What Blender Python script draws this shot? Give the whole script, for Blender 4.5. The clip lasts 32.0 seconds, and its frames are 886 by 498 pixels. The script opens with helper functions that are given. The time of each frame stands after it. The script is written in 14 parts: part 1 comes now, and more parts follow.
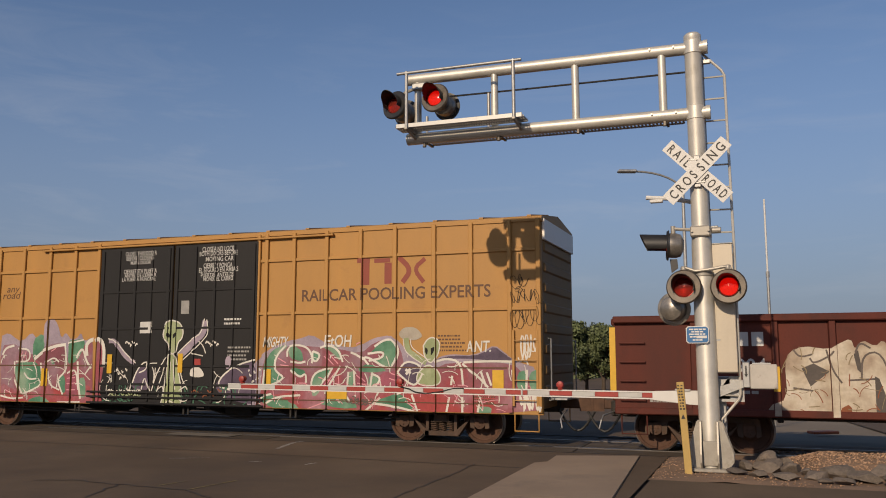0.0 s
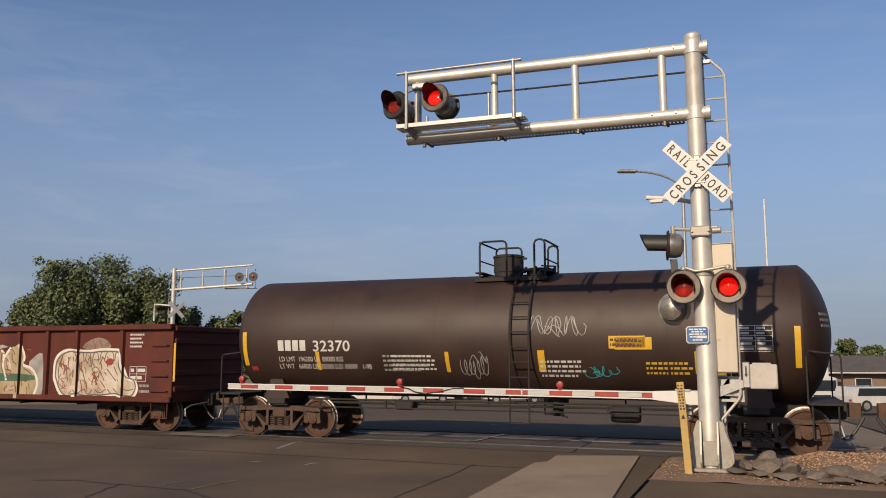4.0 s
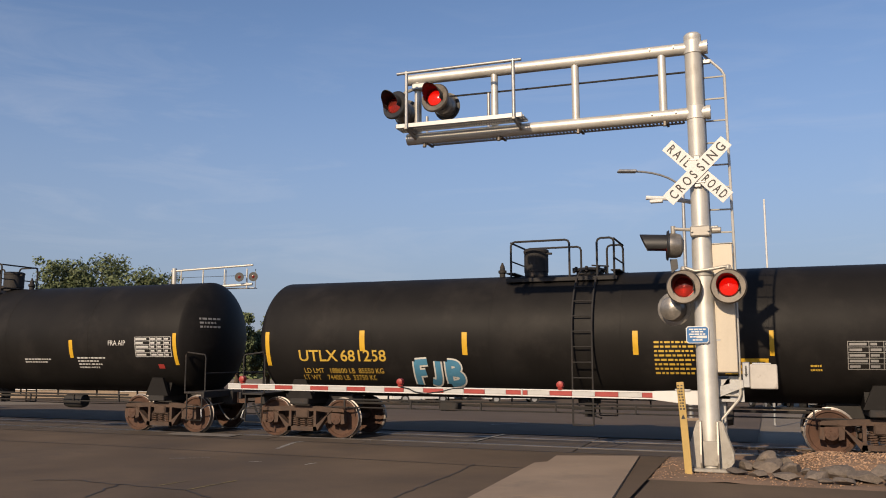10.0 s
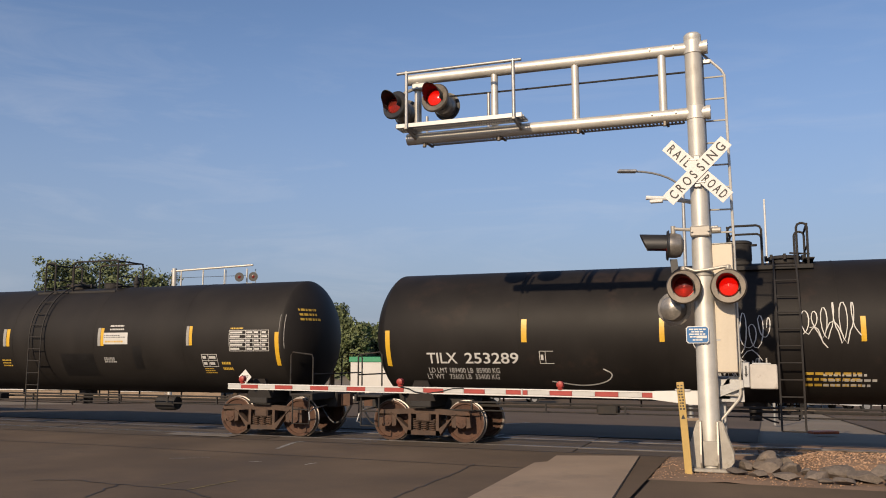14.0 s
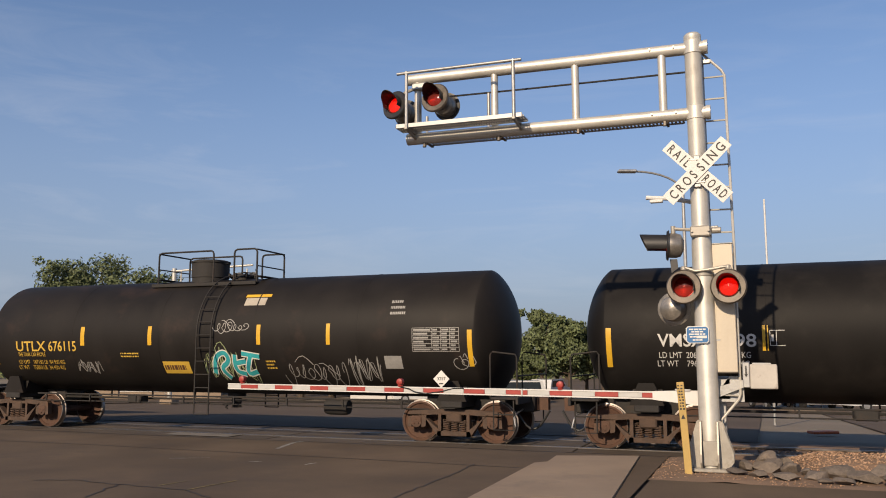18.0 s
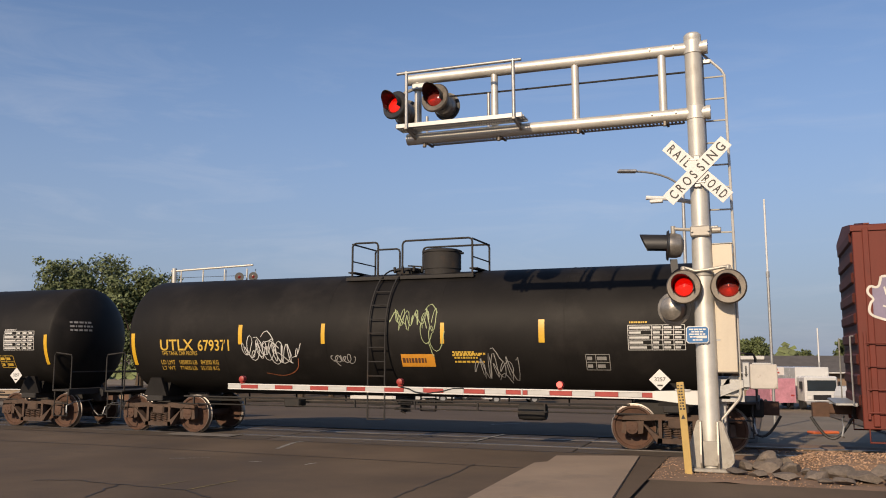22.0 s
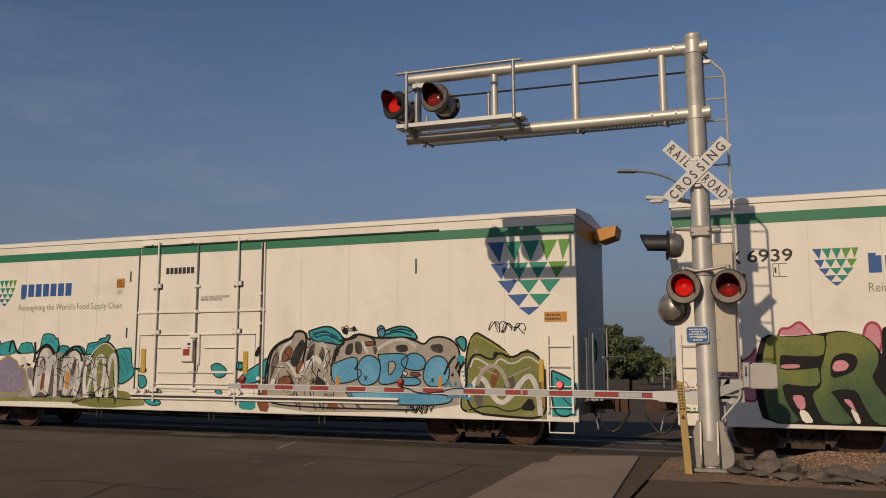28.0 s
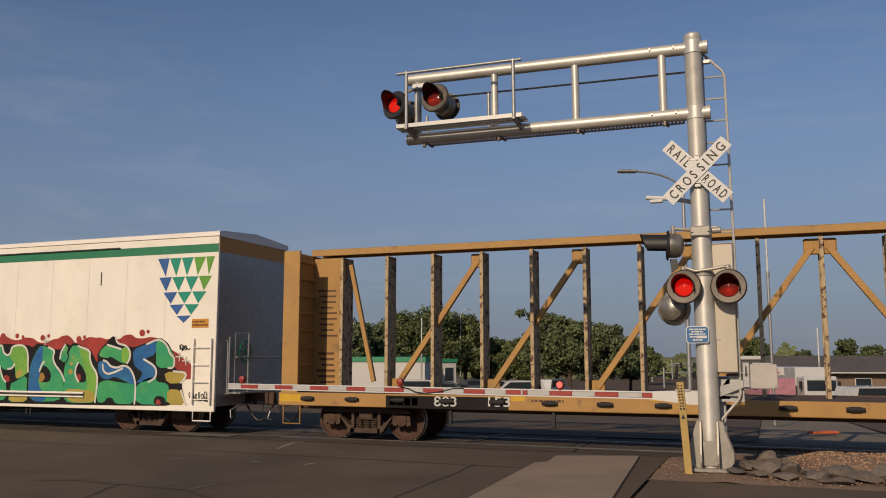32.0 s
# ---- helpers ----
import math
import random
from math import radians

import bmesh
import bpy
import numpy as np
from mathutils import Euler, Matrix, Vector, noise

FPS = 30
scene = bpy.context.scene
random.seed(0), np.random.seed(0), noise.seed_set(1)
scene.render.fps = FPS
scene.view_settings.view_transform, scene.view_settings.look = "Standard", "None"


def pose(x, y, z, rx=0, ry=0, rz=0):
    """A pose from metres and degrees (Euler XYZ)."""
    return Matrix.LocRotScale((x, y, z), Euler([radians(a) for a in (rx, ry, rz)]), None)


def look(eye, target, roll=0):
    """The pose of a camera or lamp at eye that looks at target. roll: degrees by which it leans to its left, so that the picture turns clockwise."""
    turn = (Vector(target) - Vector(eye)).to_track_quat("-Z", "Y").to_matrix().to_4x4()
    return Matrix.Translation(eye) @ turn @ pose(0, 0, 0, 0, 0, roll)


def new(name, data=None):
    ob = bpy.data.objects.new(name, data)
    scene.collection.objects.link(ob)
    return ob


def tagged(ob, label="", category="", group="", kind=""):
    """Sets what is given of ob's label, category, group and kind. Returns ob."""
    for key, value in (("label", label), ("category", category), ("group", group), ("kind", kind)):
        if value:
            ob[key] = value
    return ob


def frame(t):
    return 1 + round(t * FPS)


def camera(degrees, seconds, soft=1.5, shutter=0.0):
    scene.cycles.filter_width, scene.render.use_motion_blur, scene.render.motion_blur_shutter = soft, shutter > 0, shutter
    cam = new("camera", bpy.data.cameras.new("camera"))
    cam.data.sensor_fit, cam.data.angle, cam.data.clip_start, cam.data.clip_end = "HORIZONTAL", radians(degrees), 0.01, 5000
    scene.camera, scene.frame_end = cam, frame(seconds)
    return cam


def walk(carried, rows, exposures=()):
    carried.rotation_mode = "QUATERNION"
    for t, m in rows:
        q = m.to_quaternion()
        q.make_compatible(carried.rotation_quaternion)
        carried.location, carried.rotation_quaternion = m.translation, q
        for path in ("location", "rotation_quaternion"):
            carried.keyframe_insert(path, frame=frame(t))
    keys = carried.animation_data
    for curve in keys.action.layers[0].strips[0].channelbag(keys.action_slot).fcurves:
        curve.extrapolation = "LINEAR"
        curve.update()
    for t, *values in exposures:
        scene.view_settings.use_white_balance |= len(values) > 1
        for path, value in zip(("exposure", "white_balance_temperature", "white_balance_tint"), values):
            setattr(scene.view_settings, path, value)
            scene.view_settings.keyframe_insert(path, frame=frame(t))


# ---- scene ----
cam = camera(55.962, 32.0, soft=1.0)

# ---- camera: it stands still by the roadside ----
EYE = Vector((0.0, -18.777, 1.932))
YAW, TILT = -20.837, 7.3007
walk(cam, [(0.0, pose(*EYE, 90 + TILT, 0, -YAW)), (32.0, pose(*EYE, 90 + TILT, 0, -YAW))],
     exposures=[(0.0, -0.26), (2.0, -0.28), (4.0, 0.06), (6.0, 0.20), (22.0, 0.22), (24.0, -0.03), (25.0, -0.08), (25.5, -0.26), (27.5, -0.78), (29.0, -0.86), (30.5, -0.88), (32.0, -0.45)])

# ---- sky and sun ----
SUN_DOWN = Vector((0.128, 0.880, -0.456)).normalized()
ELEV = math.asin(-SUN_DOWN.z)
world = bpy.data.worlds.new("sky")
scene.world = world
world.use_nodes = True
wn, wl = world.node_tree.nodes, world.node_tree.links
wn.clear()
sky = wn.new("ShaderNodeTexSky")
sky.sky_type = "NISHITA"
sky.sun_disc = False
sky.sun_elevation = ELEV
sky.sun_rotation = math.atan2(-SUN_DOWN.x, -SUN_DOWN.y)
sky.air_density, sky.dust_density, sky.ozone_density, sky.altitude = 1.0, 2.2, 2.4, 1600
tc = wn.new("ShaderNodeTexCoord")
mp = wn.new("ShaderNodeMapping")
mp.inputs["Scale"].default_value = (1.3, 2.0, 9.0)
mp.inputs["Rotation"].default_value = (0.0, 0.10, 0.0)
mp.inputs["Location"].default_value = (1.35, 0.7, 1.9)
cl = wn.new("ShaderNodeTexNoise")
cl.inputs["Scale"].default_value, cl.inputs["Detail"].default_value = 2.3, 7.0
cl.inputs["Roughness"].default_value, cl.inputs["Distortion"].default_value = 0.62, 0.7
ramp = wn.new("ShaderNodeValToRGB")
ramp.color_ramp.elements[0].position, ramp.color_ramp.elements[1].position = 0.50, 0.80
ramp.color_ramp.elements[1].color = (0.19, 0.19, 0.19, 1)
mixc = wn.new("ShaderNodeMix")
mixc.data_type = "RGBA"
mixc.inputs["B"].default_value = (6.4, 6.3, 6.5, 1)
tint = wn.new("ShaderNodeMix")
tint.data_type, tint.blend_type = "RGBA", "MULTIPLY"
tint.inputs["Factor"].default_value = 1.0
tint.inputs["B"].default_value = (1.13, 1.11, 1.14, 1)
bg = wn.new("ShaderNodeBackground")
bg.inputs["Strength"].default_value = 0.10
wo = wn.new("ShaderNodeOutputWorld")
wl.new(tc.outputs["Generated"], mp.inputs["Vector"])
wl.new(mp.outputs["Vector"], cl.inputs["Vector"])
wl.new(cl.outputs["Fac"], ramp.inputs["Fac"])
band = wn.new("ShaderNodeMapRange")
band.inputs["From Min"].default_value, band.inputs["From Max"].default_value = 0.24, 0.40
band.inputs["To Min"].default_value, band.inputs["To Max"].default_value = 1.0, 0.25
thin = wn.new("ShaderNodeMix")
thin.data_type, thin.blend_type = "RGBA", "MULTIPLY"
thin.inputs["Factor"].default_value = 1.0
wl.new(ramp.outputs["Color"], thin.inputs["A"])
wl.new(band.outputs["Result"], thin.inputs["B"])
wl.new(thin.outputs["Result"], mixc.inputs["Factor"])
wl.new(sky.outputs["Color"], tint.inputs["A"])
sep = wn.new("ShaderNodeSeparateXYZ")
haze = wn.new("ShaderNodeMapRange")
haze.interpolation_type = "SMOOTHSTEP"
haze.inputs["From Min"].default_value, haze.inputs["From Max"].default_value = -0.05, 0.42
haze.inputs["To Min"].default_value, haze.inputs["To Max"].default_value = 0.95, 0.0
hz = wn.new("ShaderNodeMix")
hz.data_type = "RGBA"
hz.inputs["B"].default_value = (2.26, 2.64, 3.52, 1)
wl.new(tc.outputs["Generated"], sep.inputs["Vector"])
wl.new(sep.outputs["Z"], haze.inputs["Value"])
wl.new(sep.outputs["Z"], band.inputs["Value"])
wl.new(haze.outputs["Result"], hz.inputs["Factor"])
wl.new(tint.outputs["Result"], hz.inputs["A"])
wl.new(hz.outputs["Result"], mixc.inputs["A"])
wl.new(mixc.outputs["Result"], bg.inputs["Color"])
wl.new(bg.outputs["Background"], wo.inputs["Surface"])

sun = new("sun", bpy.data.lights.new("sun", "SUN"))
sun.data.energy, sun.data.angle, sun.data.color = 4.6, radians(0.6), (1.0, 0.79, 0.56)
sun.matrix_world = look((-4, -40, 20), Vector((-4, -40, 20)) + SUN_DOWN)
tagged(sun, "low warm afternoon sun", "sun", kind="structure")

# ---- mesh helpers ----


class Build:
    """Collects vertices and faces of one mesh."""

    def __init__(self):
        self.v, self.f = [], []

    def add(self, verts, faces):
        n = len(self.v)
        self.v += [tuple(p) for p in verts]
        self.f += [tuple(i + n for i in q) for q in faces]
        return self

    def box(self, c, s, bev=0.0, m=None):
        """A box with chamfered edges; c centre, s full size."""
        hx, hy, hz = s[0] / 2, s[1] / 2, s[2] / 2
        b = min(bev, hx * 0.9, hy * 0.9, hz * 0.9)
        if b <= 0:
            vs = [Vector((sx * hx, sy * hy, sz * hz)) for sx in (-1, 1) for sy in (-1, 1) for sz in (-1, 1)]
            fs = [(0, 1, 3, 2), (4, 6, 7, 5), (0, 4, 5, 1), (2, 3, 7, 6), (0, 2, 6, 4), (1, 5, 7, 3)]
        else:
            vs, at = [], {}
            for sx in (-1, 1):
                for sy in (-1, 1):
                    for sz in (-1, 1):
                        for ax in range(3):
                            h = [hx - b, hy - b, hz - b]
                            h[ax] += b
                            at[sx, sy, sz, ax] = len(vs)
                            vs.append(Vector((sx * h[0], sy * h[1], sz * h[2])))
            fs = []
            for ax in range(3):
                o = [a for a in range(3) if a != ax]
                for sg in (-1, 1):
                    q = []
                    for s1, s2 in ((-1, -1), (1, -1), (1, 1), (-1, 1)):
                        k = [0, 0, 0]
                        k[ax], k[o[0]], k[o[1]] = sg, s1, s2
                        q.append(at[k[0], k[1], k[2], ax])
                    flip = (sg > 0) == (ax == 1)
                    fs.append(tuple(q[::-1]) if flip else tuple(q))
                for s1 in (-1, 1):
                    for s2 in (-1, 1):
                        k1, k2 = [0, 0, 0], [0, 0, 0]
                        k1[o[0]], k1[o[1]], k1[ax] = s1, s2, -1
                        k2[o[0]], k2[o[1]], k2[ax] = s1, s2, 1
                        fs.append((at[(*k1, o[0])], at[(*k2, o[0])], at[(*k2, o[1])], at[(*k1, o[1])]))
            for sx in (-1, 1):
                for sy in (-1, 1):
                    for sz in (-1, 1):
                        fs.append(tuple(at[sx, sy, sz, a] for a in range(3)))
        off = Vector(c)
        vs = [(m @ p if m else p) + off for p in vs]
        return self.add(vs, fs)

    def tube(self, pts, r, seg=8, r2=None, cap=True):
        """A round bar along a polyline."""
        pts = [Vector(p) for p in pts]
        n = len(pts)
        rs = [r + ((r if r2 is None else r2) - r) * i / max(1, n - 1) for i in range(n)]
        vs, fs, up = [], [], None
        for i, p in enumerate(pts):
            d = (pts[min(i + 1, n - 1)] - pts[max(i - 1, 0)]).normalized()
            if up is None:
                up = d.orthogonal().normalized()
            up = (up - d * up.dot(d))
            up = up.normalized() if up.length > 1e-5 else d.orthogonal().normalized()
            w = d.cross(up)
            for k in range(seg):
                a = 2 * math.pi * k / seg
                vs.append(p + (up * math.cos(a) + w * math.sin(a)) * rs[i])
        for i in range(n - 1):
            for k in range(seg):
                k2 = (k + 1) % seg
                fs.append((i * seg + k, i * seg + k2, (i + 1) * seg + k2, (i + 1) * seg + k))
        if cap:
            fs.append(tuple(range(seg))[::-1])
            fs.append(tuple((n - 1) * seg + k for k in range(seg)))
        return self.add(vs, fs)

    def prism(self, poly, a, b, axis="y"):
        """A polygon pushed along an axis from a to b; poly in the two other axes (xz, yz or xy)."""
        n = len(poly)
        put = {"y": lambda p, h: (p[0], h, p[1]), "x": lambda p, h: (h, p[0], p[1]), "z": lambda p, h: (p[0], p[1], h)}[axis]
        vs = [put(p, a) for p in poly] + [put(p, b) for p in poly]
        fs = [tuple(range(n)), tuple(range(n, 2 * n))[::-1]] + [(i, i + n, (i + 1) % n + n, (i + 1) % n) for i in range(n)]
        return self.add(vs, fs)

    def spin(self, prof, seg=24, m=None, close=True):
        """A profile of (radius, height) turned about z, then placed by m."""
        n = len(prof)
        vs, fs = [], []
        for r, h in prof:
            for k in range(seg):
                a = 2 * math.pi * k / seg
                vs.append(Vector((r * math.cos(a), r * math.sin(a), h)))
        for i in range(n - 1):
            for k in range(seg):
                k2 = (k + 1) % seg
                fs.append((i * seg + k, i * seg + k2, (i + 1) * seg + k2, (i + 1) * seg + k))
        if close:
            if prof[0][0] > 1e-4:
                fs.append(tuple(range(seg))[::-1])
            if prof[-1][0] > 1e-4:
                fs.append(tuple((n - 1) * seg + k for k in range(seg)))
        if m:
            vs = [m @ p for p in vs]
        return self.add(vs, fs)

    def mesh(self, name, mats, smooth=False, tidy=True):
        me = bpy.data.meshes.new(name)
        me.from_pydata(self.v, [], self.f)
        if tidy and len(self.f) < 60000:
            bm = bmesh.new()
            bm.from_mesh(me)
            bmesh.ops.recalc_face_normals(bm, faces=bm.faces)
            bm.to_mesh(me)
            bm.free()
        for m in (mats if isinstance(mats, (list, tuple)) else [mats]):
            me.materials.append(m)
        if smooth:
            me.polygons.foreach_set("use_smooth", [True] * len(me.polygons))
            me.set_sharp_from_angle(angle=radians(38))
        me.update()
        return me


def part(name, b, material, parent, label="", smooth=False, tidy=True, at=None):
    """Links a mesh as one object under a thing or a part."""
    ob = new(name, b if isinstance(b, bpy.types.Mesh) else b.mesh(name, material, smooth, tidy))
    ob.parent = parent
    if at is not None:
        ob.matrix_basis = at
    return tagged(ob, label)


def thing(name, label, category, group="", at=None, kind=""):
    ob = new(name)
    ob.empty_display_size = 0.2
    if at is not None:
        ob.matrix_basis = at
    return tagged(ob, label, category, group, kind)


def solid(name, b, material, label, category="", kind="", smooth=False, at=None, group="", tidy=True):
    ob = new(name, b.mesh(name, material, smooth, tidy))
    if at is not None:
        ob.matrix_basis = at
    return tagged(ob, label, category, group, kind)


# ---- materials ----


ALBEDO_SCALE = 0.70  # scales down all colours made by mat(), to deepen shade beside the stronger sun


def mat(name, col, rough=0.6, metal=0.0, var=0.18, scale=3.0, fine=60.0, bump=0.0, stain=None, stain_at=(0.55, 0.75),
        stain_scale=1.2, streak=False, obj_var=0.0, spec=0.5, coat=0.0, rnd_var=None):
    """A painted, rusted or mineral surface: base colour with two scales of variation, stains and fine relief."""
    col = [c * ALBEDO_SCALE for c in col]
    stain = [c * ALBEDO_SCALE for c in stain] if stain else None
    m = bpy.data.materials.new(name)
    m.use_nodes = True
    nt = m.node_tree
    n, l = nt.nodes, nt.links
    b = n["Principled BSDF"]
    b.inputs["Roughness"].default_value, b.inputs["Metallic"].default_value = rough, metal
    b.inputs["Specular IOR Level"].default_value = spec
    b.inputs["Coat Weight"].default_value = coat
    co = n.new("ShaderNodeTexCoord")
    vec = co.outputs["Object"]
    big = n.new("ShaderNodeTexNoise")
    big.inputs["Scale"].default_value, big.inputs["Detail"].default_value = scale, 5.0
    big.inputs["Roughness"].default_value = 0.6
    if streak:
        sm = n.new("ShaderNodeMapping")
        sm.inputs["Scale"].default_value = (1.5, 1.5, 0.4)
        l.new(vec, sm.inputs["Vector"])
        l.new(sm.outputs["Vector"], big.inputs["Vector"])
    else:
        l.new(vec, big.inputs["Vector"])
    small = n.new("ShaderNodeTexNoise")
    small.inputs["Scale"].default_value, small.inputs["Detail"].default_value = fine, 3.0
    l.new(vec, small.inputs["Vector"])
    lo, hi = [max(0, c * (1 - var)) for c in col], [min(1, c * (1 + var)) for c in col]
    r1 = n.new("ShaderNodeValToRGB")
    r1.color_ramp.elements[0].position, r1.color_ramp.elements[1].position = 0.3, 0.7
    r1.color_ramp.elements[0].color, r1.color_ramp.elements[1].color = (*lo, 1), (*hi, 1)
    l.new(big.outputs["Fac"], r1.inputs["Fac"])
    r2 = n.new("ShaderNodeMapRange")
    r2.inputs["To Min"].default_value, r2.inputs["To Max"].default_value = 1 - var * 0.7, 1 + var * 0.7
    l.new(small.outputs["Fac"], r2.inputs["Value"])
    mx = n.new("ShaderNodeMix")
    mx.data_type, mx.blend_type = "RGBA", "MULTIPLY"
    mx.inputs["Factor"].default_value = 1.0
    l.new(r1.outputs["Color"], mx.inputs["A"])
    l.new(r2.outputs["Result"], mx.inputs["B"])
    out = mx.outputs["Result"]
    if stain:
        st = n.new("ShaderNodeTexNoise")
        st.inputs["Scale"].default_value, st.inputs["Detail"].default_value = stain_scale, 8.0
        st.inputs["Roughness"].default_value = 0.68
        l.new(vec, st.inputs["Vector"])
        rs = n.new("ShaderNodeMapRange")
        rs.inputs["From Min"].default_value, rs.inputs["From Max"].default_value = stain_at
        l.new(st.outputs["Fac"], rs.inputs["Value"])
        ms = n.new("ShaderNodeMix")
        ms.data_type = "RGBA"
        ms.inputs["B"].default_value = (*stain, 1)
        l.new(rs.outputs["Result"], ms.inputs["Factor"])
        l.new(out, ms.inputs["A"])
        out = ms.outputs["Result"]
    if obj_var:
        oi = n.new("ShaderNodeObjectInfo") if rnd_var is None else n.new("ShaderNodeNewGeometry")
        src = oi.outputs["Random"] if rnd_var is None else oi.outputs["Random Per Island"]
        ro = n.new("ShaderNodeMapRange")
        ro.inputs["To Min"].default_value, ro.inputs["To Max"].default_value = 1 - obj_var, 1 + obj_var
        l.new(src, ro.inputs["Value"])
        mo = n.new("ShaderNodeMix")
        mo.data_type, mo.blend_type = "RGBA", "MULTIPLY"
        mo.inputs["Factor"].default_value = 1.0
        l.new(out, mo.inputs["A"])
        l.new(ro.outputs["Result"], mo.inputs["B"])
        out = mo.outputs["Result"]
    l.new(out, b.inputs["Base Color"])
    rr = n.new("ShaderNodeMapRange")
    rr.inputs["To Min"].default_value, rr.inputs["To Max"].default_value = max(0.03, rough - 0.12), min(1, rough + 0.12)
    l.new(big.outputs["Fac"], rr.inputs["Value"])
    l.new(rr.outputs["Result"], b.inputs["Roughness"])
    if bump:
        bp = n.new("ShaderNodeBump")
        bp.inputs["Strength"].default_value, bp.inputs["Distance"].default_value = min(1, bump * 10), bump
        l.new(small.outputs["Fac"], bp.inputs["Height"])
        l.new(bp.outputs["Normal"], b.inputs["Normal"])
    return m


def glow(name, col, strength, base=(0.3, 0.02, 0.02)):
    m = bpy.data.materials.new(name)
    m.use_nodes = True
    b = m.node_tree.nodes["Principled BSDF"]
    b.inputs["Base Color"].default_value = (*base, 1)
    b.inputs["Emission Color"].default_value, b.inputs["Emission Strength"].default_value = (*col, 1), strength
    return m


def glass(name, col, rough=0.05, clear=0.6):
    """Tinted glass: part see-through, part mirror."""
    m = bpy.data.materials.new(name)
    m.use_nodes = True
    nt = m.node_tree
    n, l = nt.nodes, nt.links
    b = n["Principled BSDF"]
    b.inputs["Base Color"].default_value, b.inputs["Roughness"].default_value = (*[c * 0.3 for c in col], 1), rough
    tr = n.new("ShaderNodeBsdfTransparent")
    tr.inputs["Color"].default_value = (*col, 1)
    ms = n.new("ShaderNodeMixShader")
    ms.inputs["Fac"].default_value = clear
    l.new(b.outputs["BSDF"], ms.inputs[1])
    l.new(tr.outputs["BSDF"], ms.inputs[2])
    l.new(ms.outputs["Shader"], n["Material Output"].inputs["Surface"])
    return m


M = {}
M["asphalt"] = mat("asphalt", (0.140, 0.100, 0.066), 0.88, spec=0.3, var=0.26, scale=0.45, fine=42, bump=0.006, stain=(0.096, 0.073, 0.055),
                   stain_at=(0.50, 0.72), stain_scale=0.35)
M["asphalt_far"] = mat("far_asphalt", (0.150, 0.112, 0.080), 0.9, spec=0.15, var=0.18, scale=0.2, fine=40, stain=(0.10, 0.077, 0.058), stain_scale=0.15)
M["concrete"] = mat("concrete", (0.34, 0.255, 0.18), 0.85, var=0.12, scale=1.2, fine=90, bump=0.003, stain=(0.24, 0.19, 0.14), stain_scale=0.9)
M["panel"] = mat("crossing_panel", (0.120, 0.096, 0.076), 0.8, spec=0.2, var=0.15, scale=1.0, fine=80, bump=0.003, stain=(0.10, 0.095, 0.09), obj_var=0.12)
M["dirt"] = mat("dirt", (0.27, 0.175, 0.112), 0.95, var=0.25, scale=1.0, fine=45, bump=0.02, stain=(0.12, 0.09, 0.065), stain_scale=0.7)
M["far_dirt"] = mat("far_dirt", (0.24, 0.19, 0.13), 0.95, var=0.2, scale=0.15, fine=10, bump=0.02, stain=(0.12, 0.12, 0.06), stain_scale=0.06)
M["ballast"] = mat("ballast", (0.42, 0.265, 0.165), 0.95, var=0.2, scale=4, fine=40, bump=0.01, obj_var=0.45, rnd_var=True)
M["rock"] = mat("rock", (0.175, 0.143, 0.117), 0.9, var=0.3, scale=5, fine=40, bump=0.012, stain=(0.22, 0.16, 0.11), stain_scale=6, obj_var=0.25)
M["steel"] = mat("rail_steel", (0.30, 0.27, 0.25), 0.35, 0.9, var=0.15, scale=2, fine=60)
M["rust"] = mat("rust", (0.115, 0.062, 0.040), 0.9, 0.0, var=0.3, scale=5, fine=60, bump=0.003, stain=(0.05, 0.035, 0.028), stain_scale=3)
M["wheel"] = mat("wheel_rust", (0.105, 0.052, 0.032), 0.85, 0.1, var=0.3, scale=6, fine=50, bump=0.002, stain=(0.05, 0.03, 0.022), stain_scale=4)
M["tread"] = mat("wheel_tread", (0.36, 0.32, 0.29), 0.5, 1.0, var=0.1, scale=8, fine=60)
M["truck"] = mat("truck_frame", (0.095, 0.060, 0.042), 0.85, 0.1, var=0.3, scale=5, fine=50, bump=0.003, stain=(0.15, 0.075, 0.04), stain_scale=3.5)
M["under"] = mat("underframe", (0.030, 0.027, 0.025), 0.8, 0.1, var=0.3, scale=4, fine=40, stain=(0.07, 0.045, 0.03), stain_scale=2.5)
M["galv"] = mat("brushed_aluminium", (0.74, 0.71, 0.64), 0.46, 0.40, var=0.10, scale=3, fine=40, stain=(0.50, 0.45, 0.36), stain_at=(0.58, 0.8), stain_scale=2.6)
M["galv2"] = mat("galvanised_steel", (0.50, 0.50, 0.49), 0.5, 0.6, var=0.15, scale=8, fine=60)
M["silver"] = mat("silver_paint", (0.45, 0.42, 0.37), 0.5, 0.35, var=0.12, scale=5, fine=50, stain=(0.25, 0.21, 0.17), stain_scale=3)
M["black"] = mat("black_paint", (0.022, 0.021, 0.021), 0.45, var=0.2, scale=4, fine=50)
M["refl_white"] = mat("white_sheeting", (0.80, 0.79, 0.76), 0.5, var=0.05, scale=4, fine=60)
M["letter_black"] = mat("black_lettering", (0.02, 0.02, 0.02), 0.6, var=0.2, scale=8, fine=50)
M["gate_red"] = mat("gate_red", (0.40, 0.045, 0.035), 0.5, var=0.1, scale=6, fine=50)
M["gate_white"] = mat("gate_white", (0.58, 0.58, 0.56), 0.5, var=0.08, scale=6, fine=50)
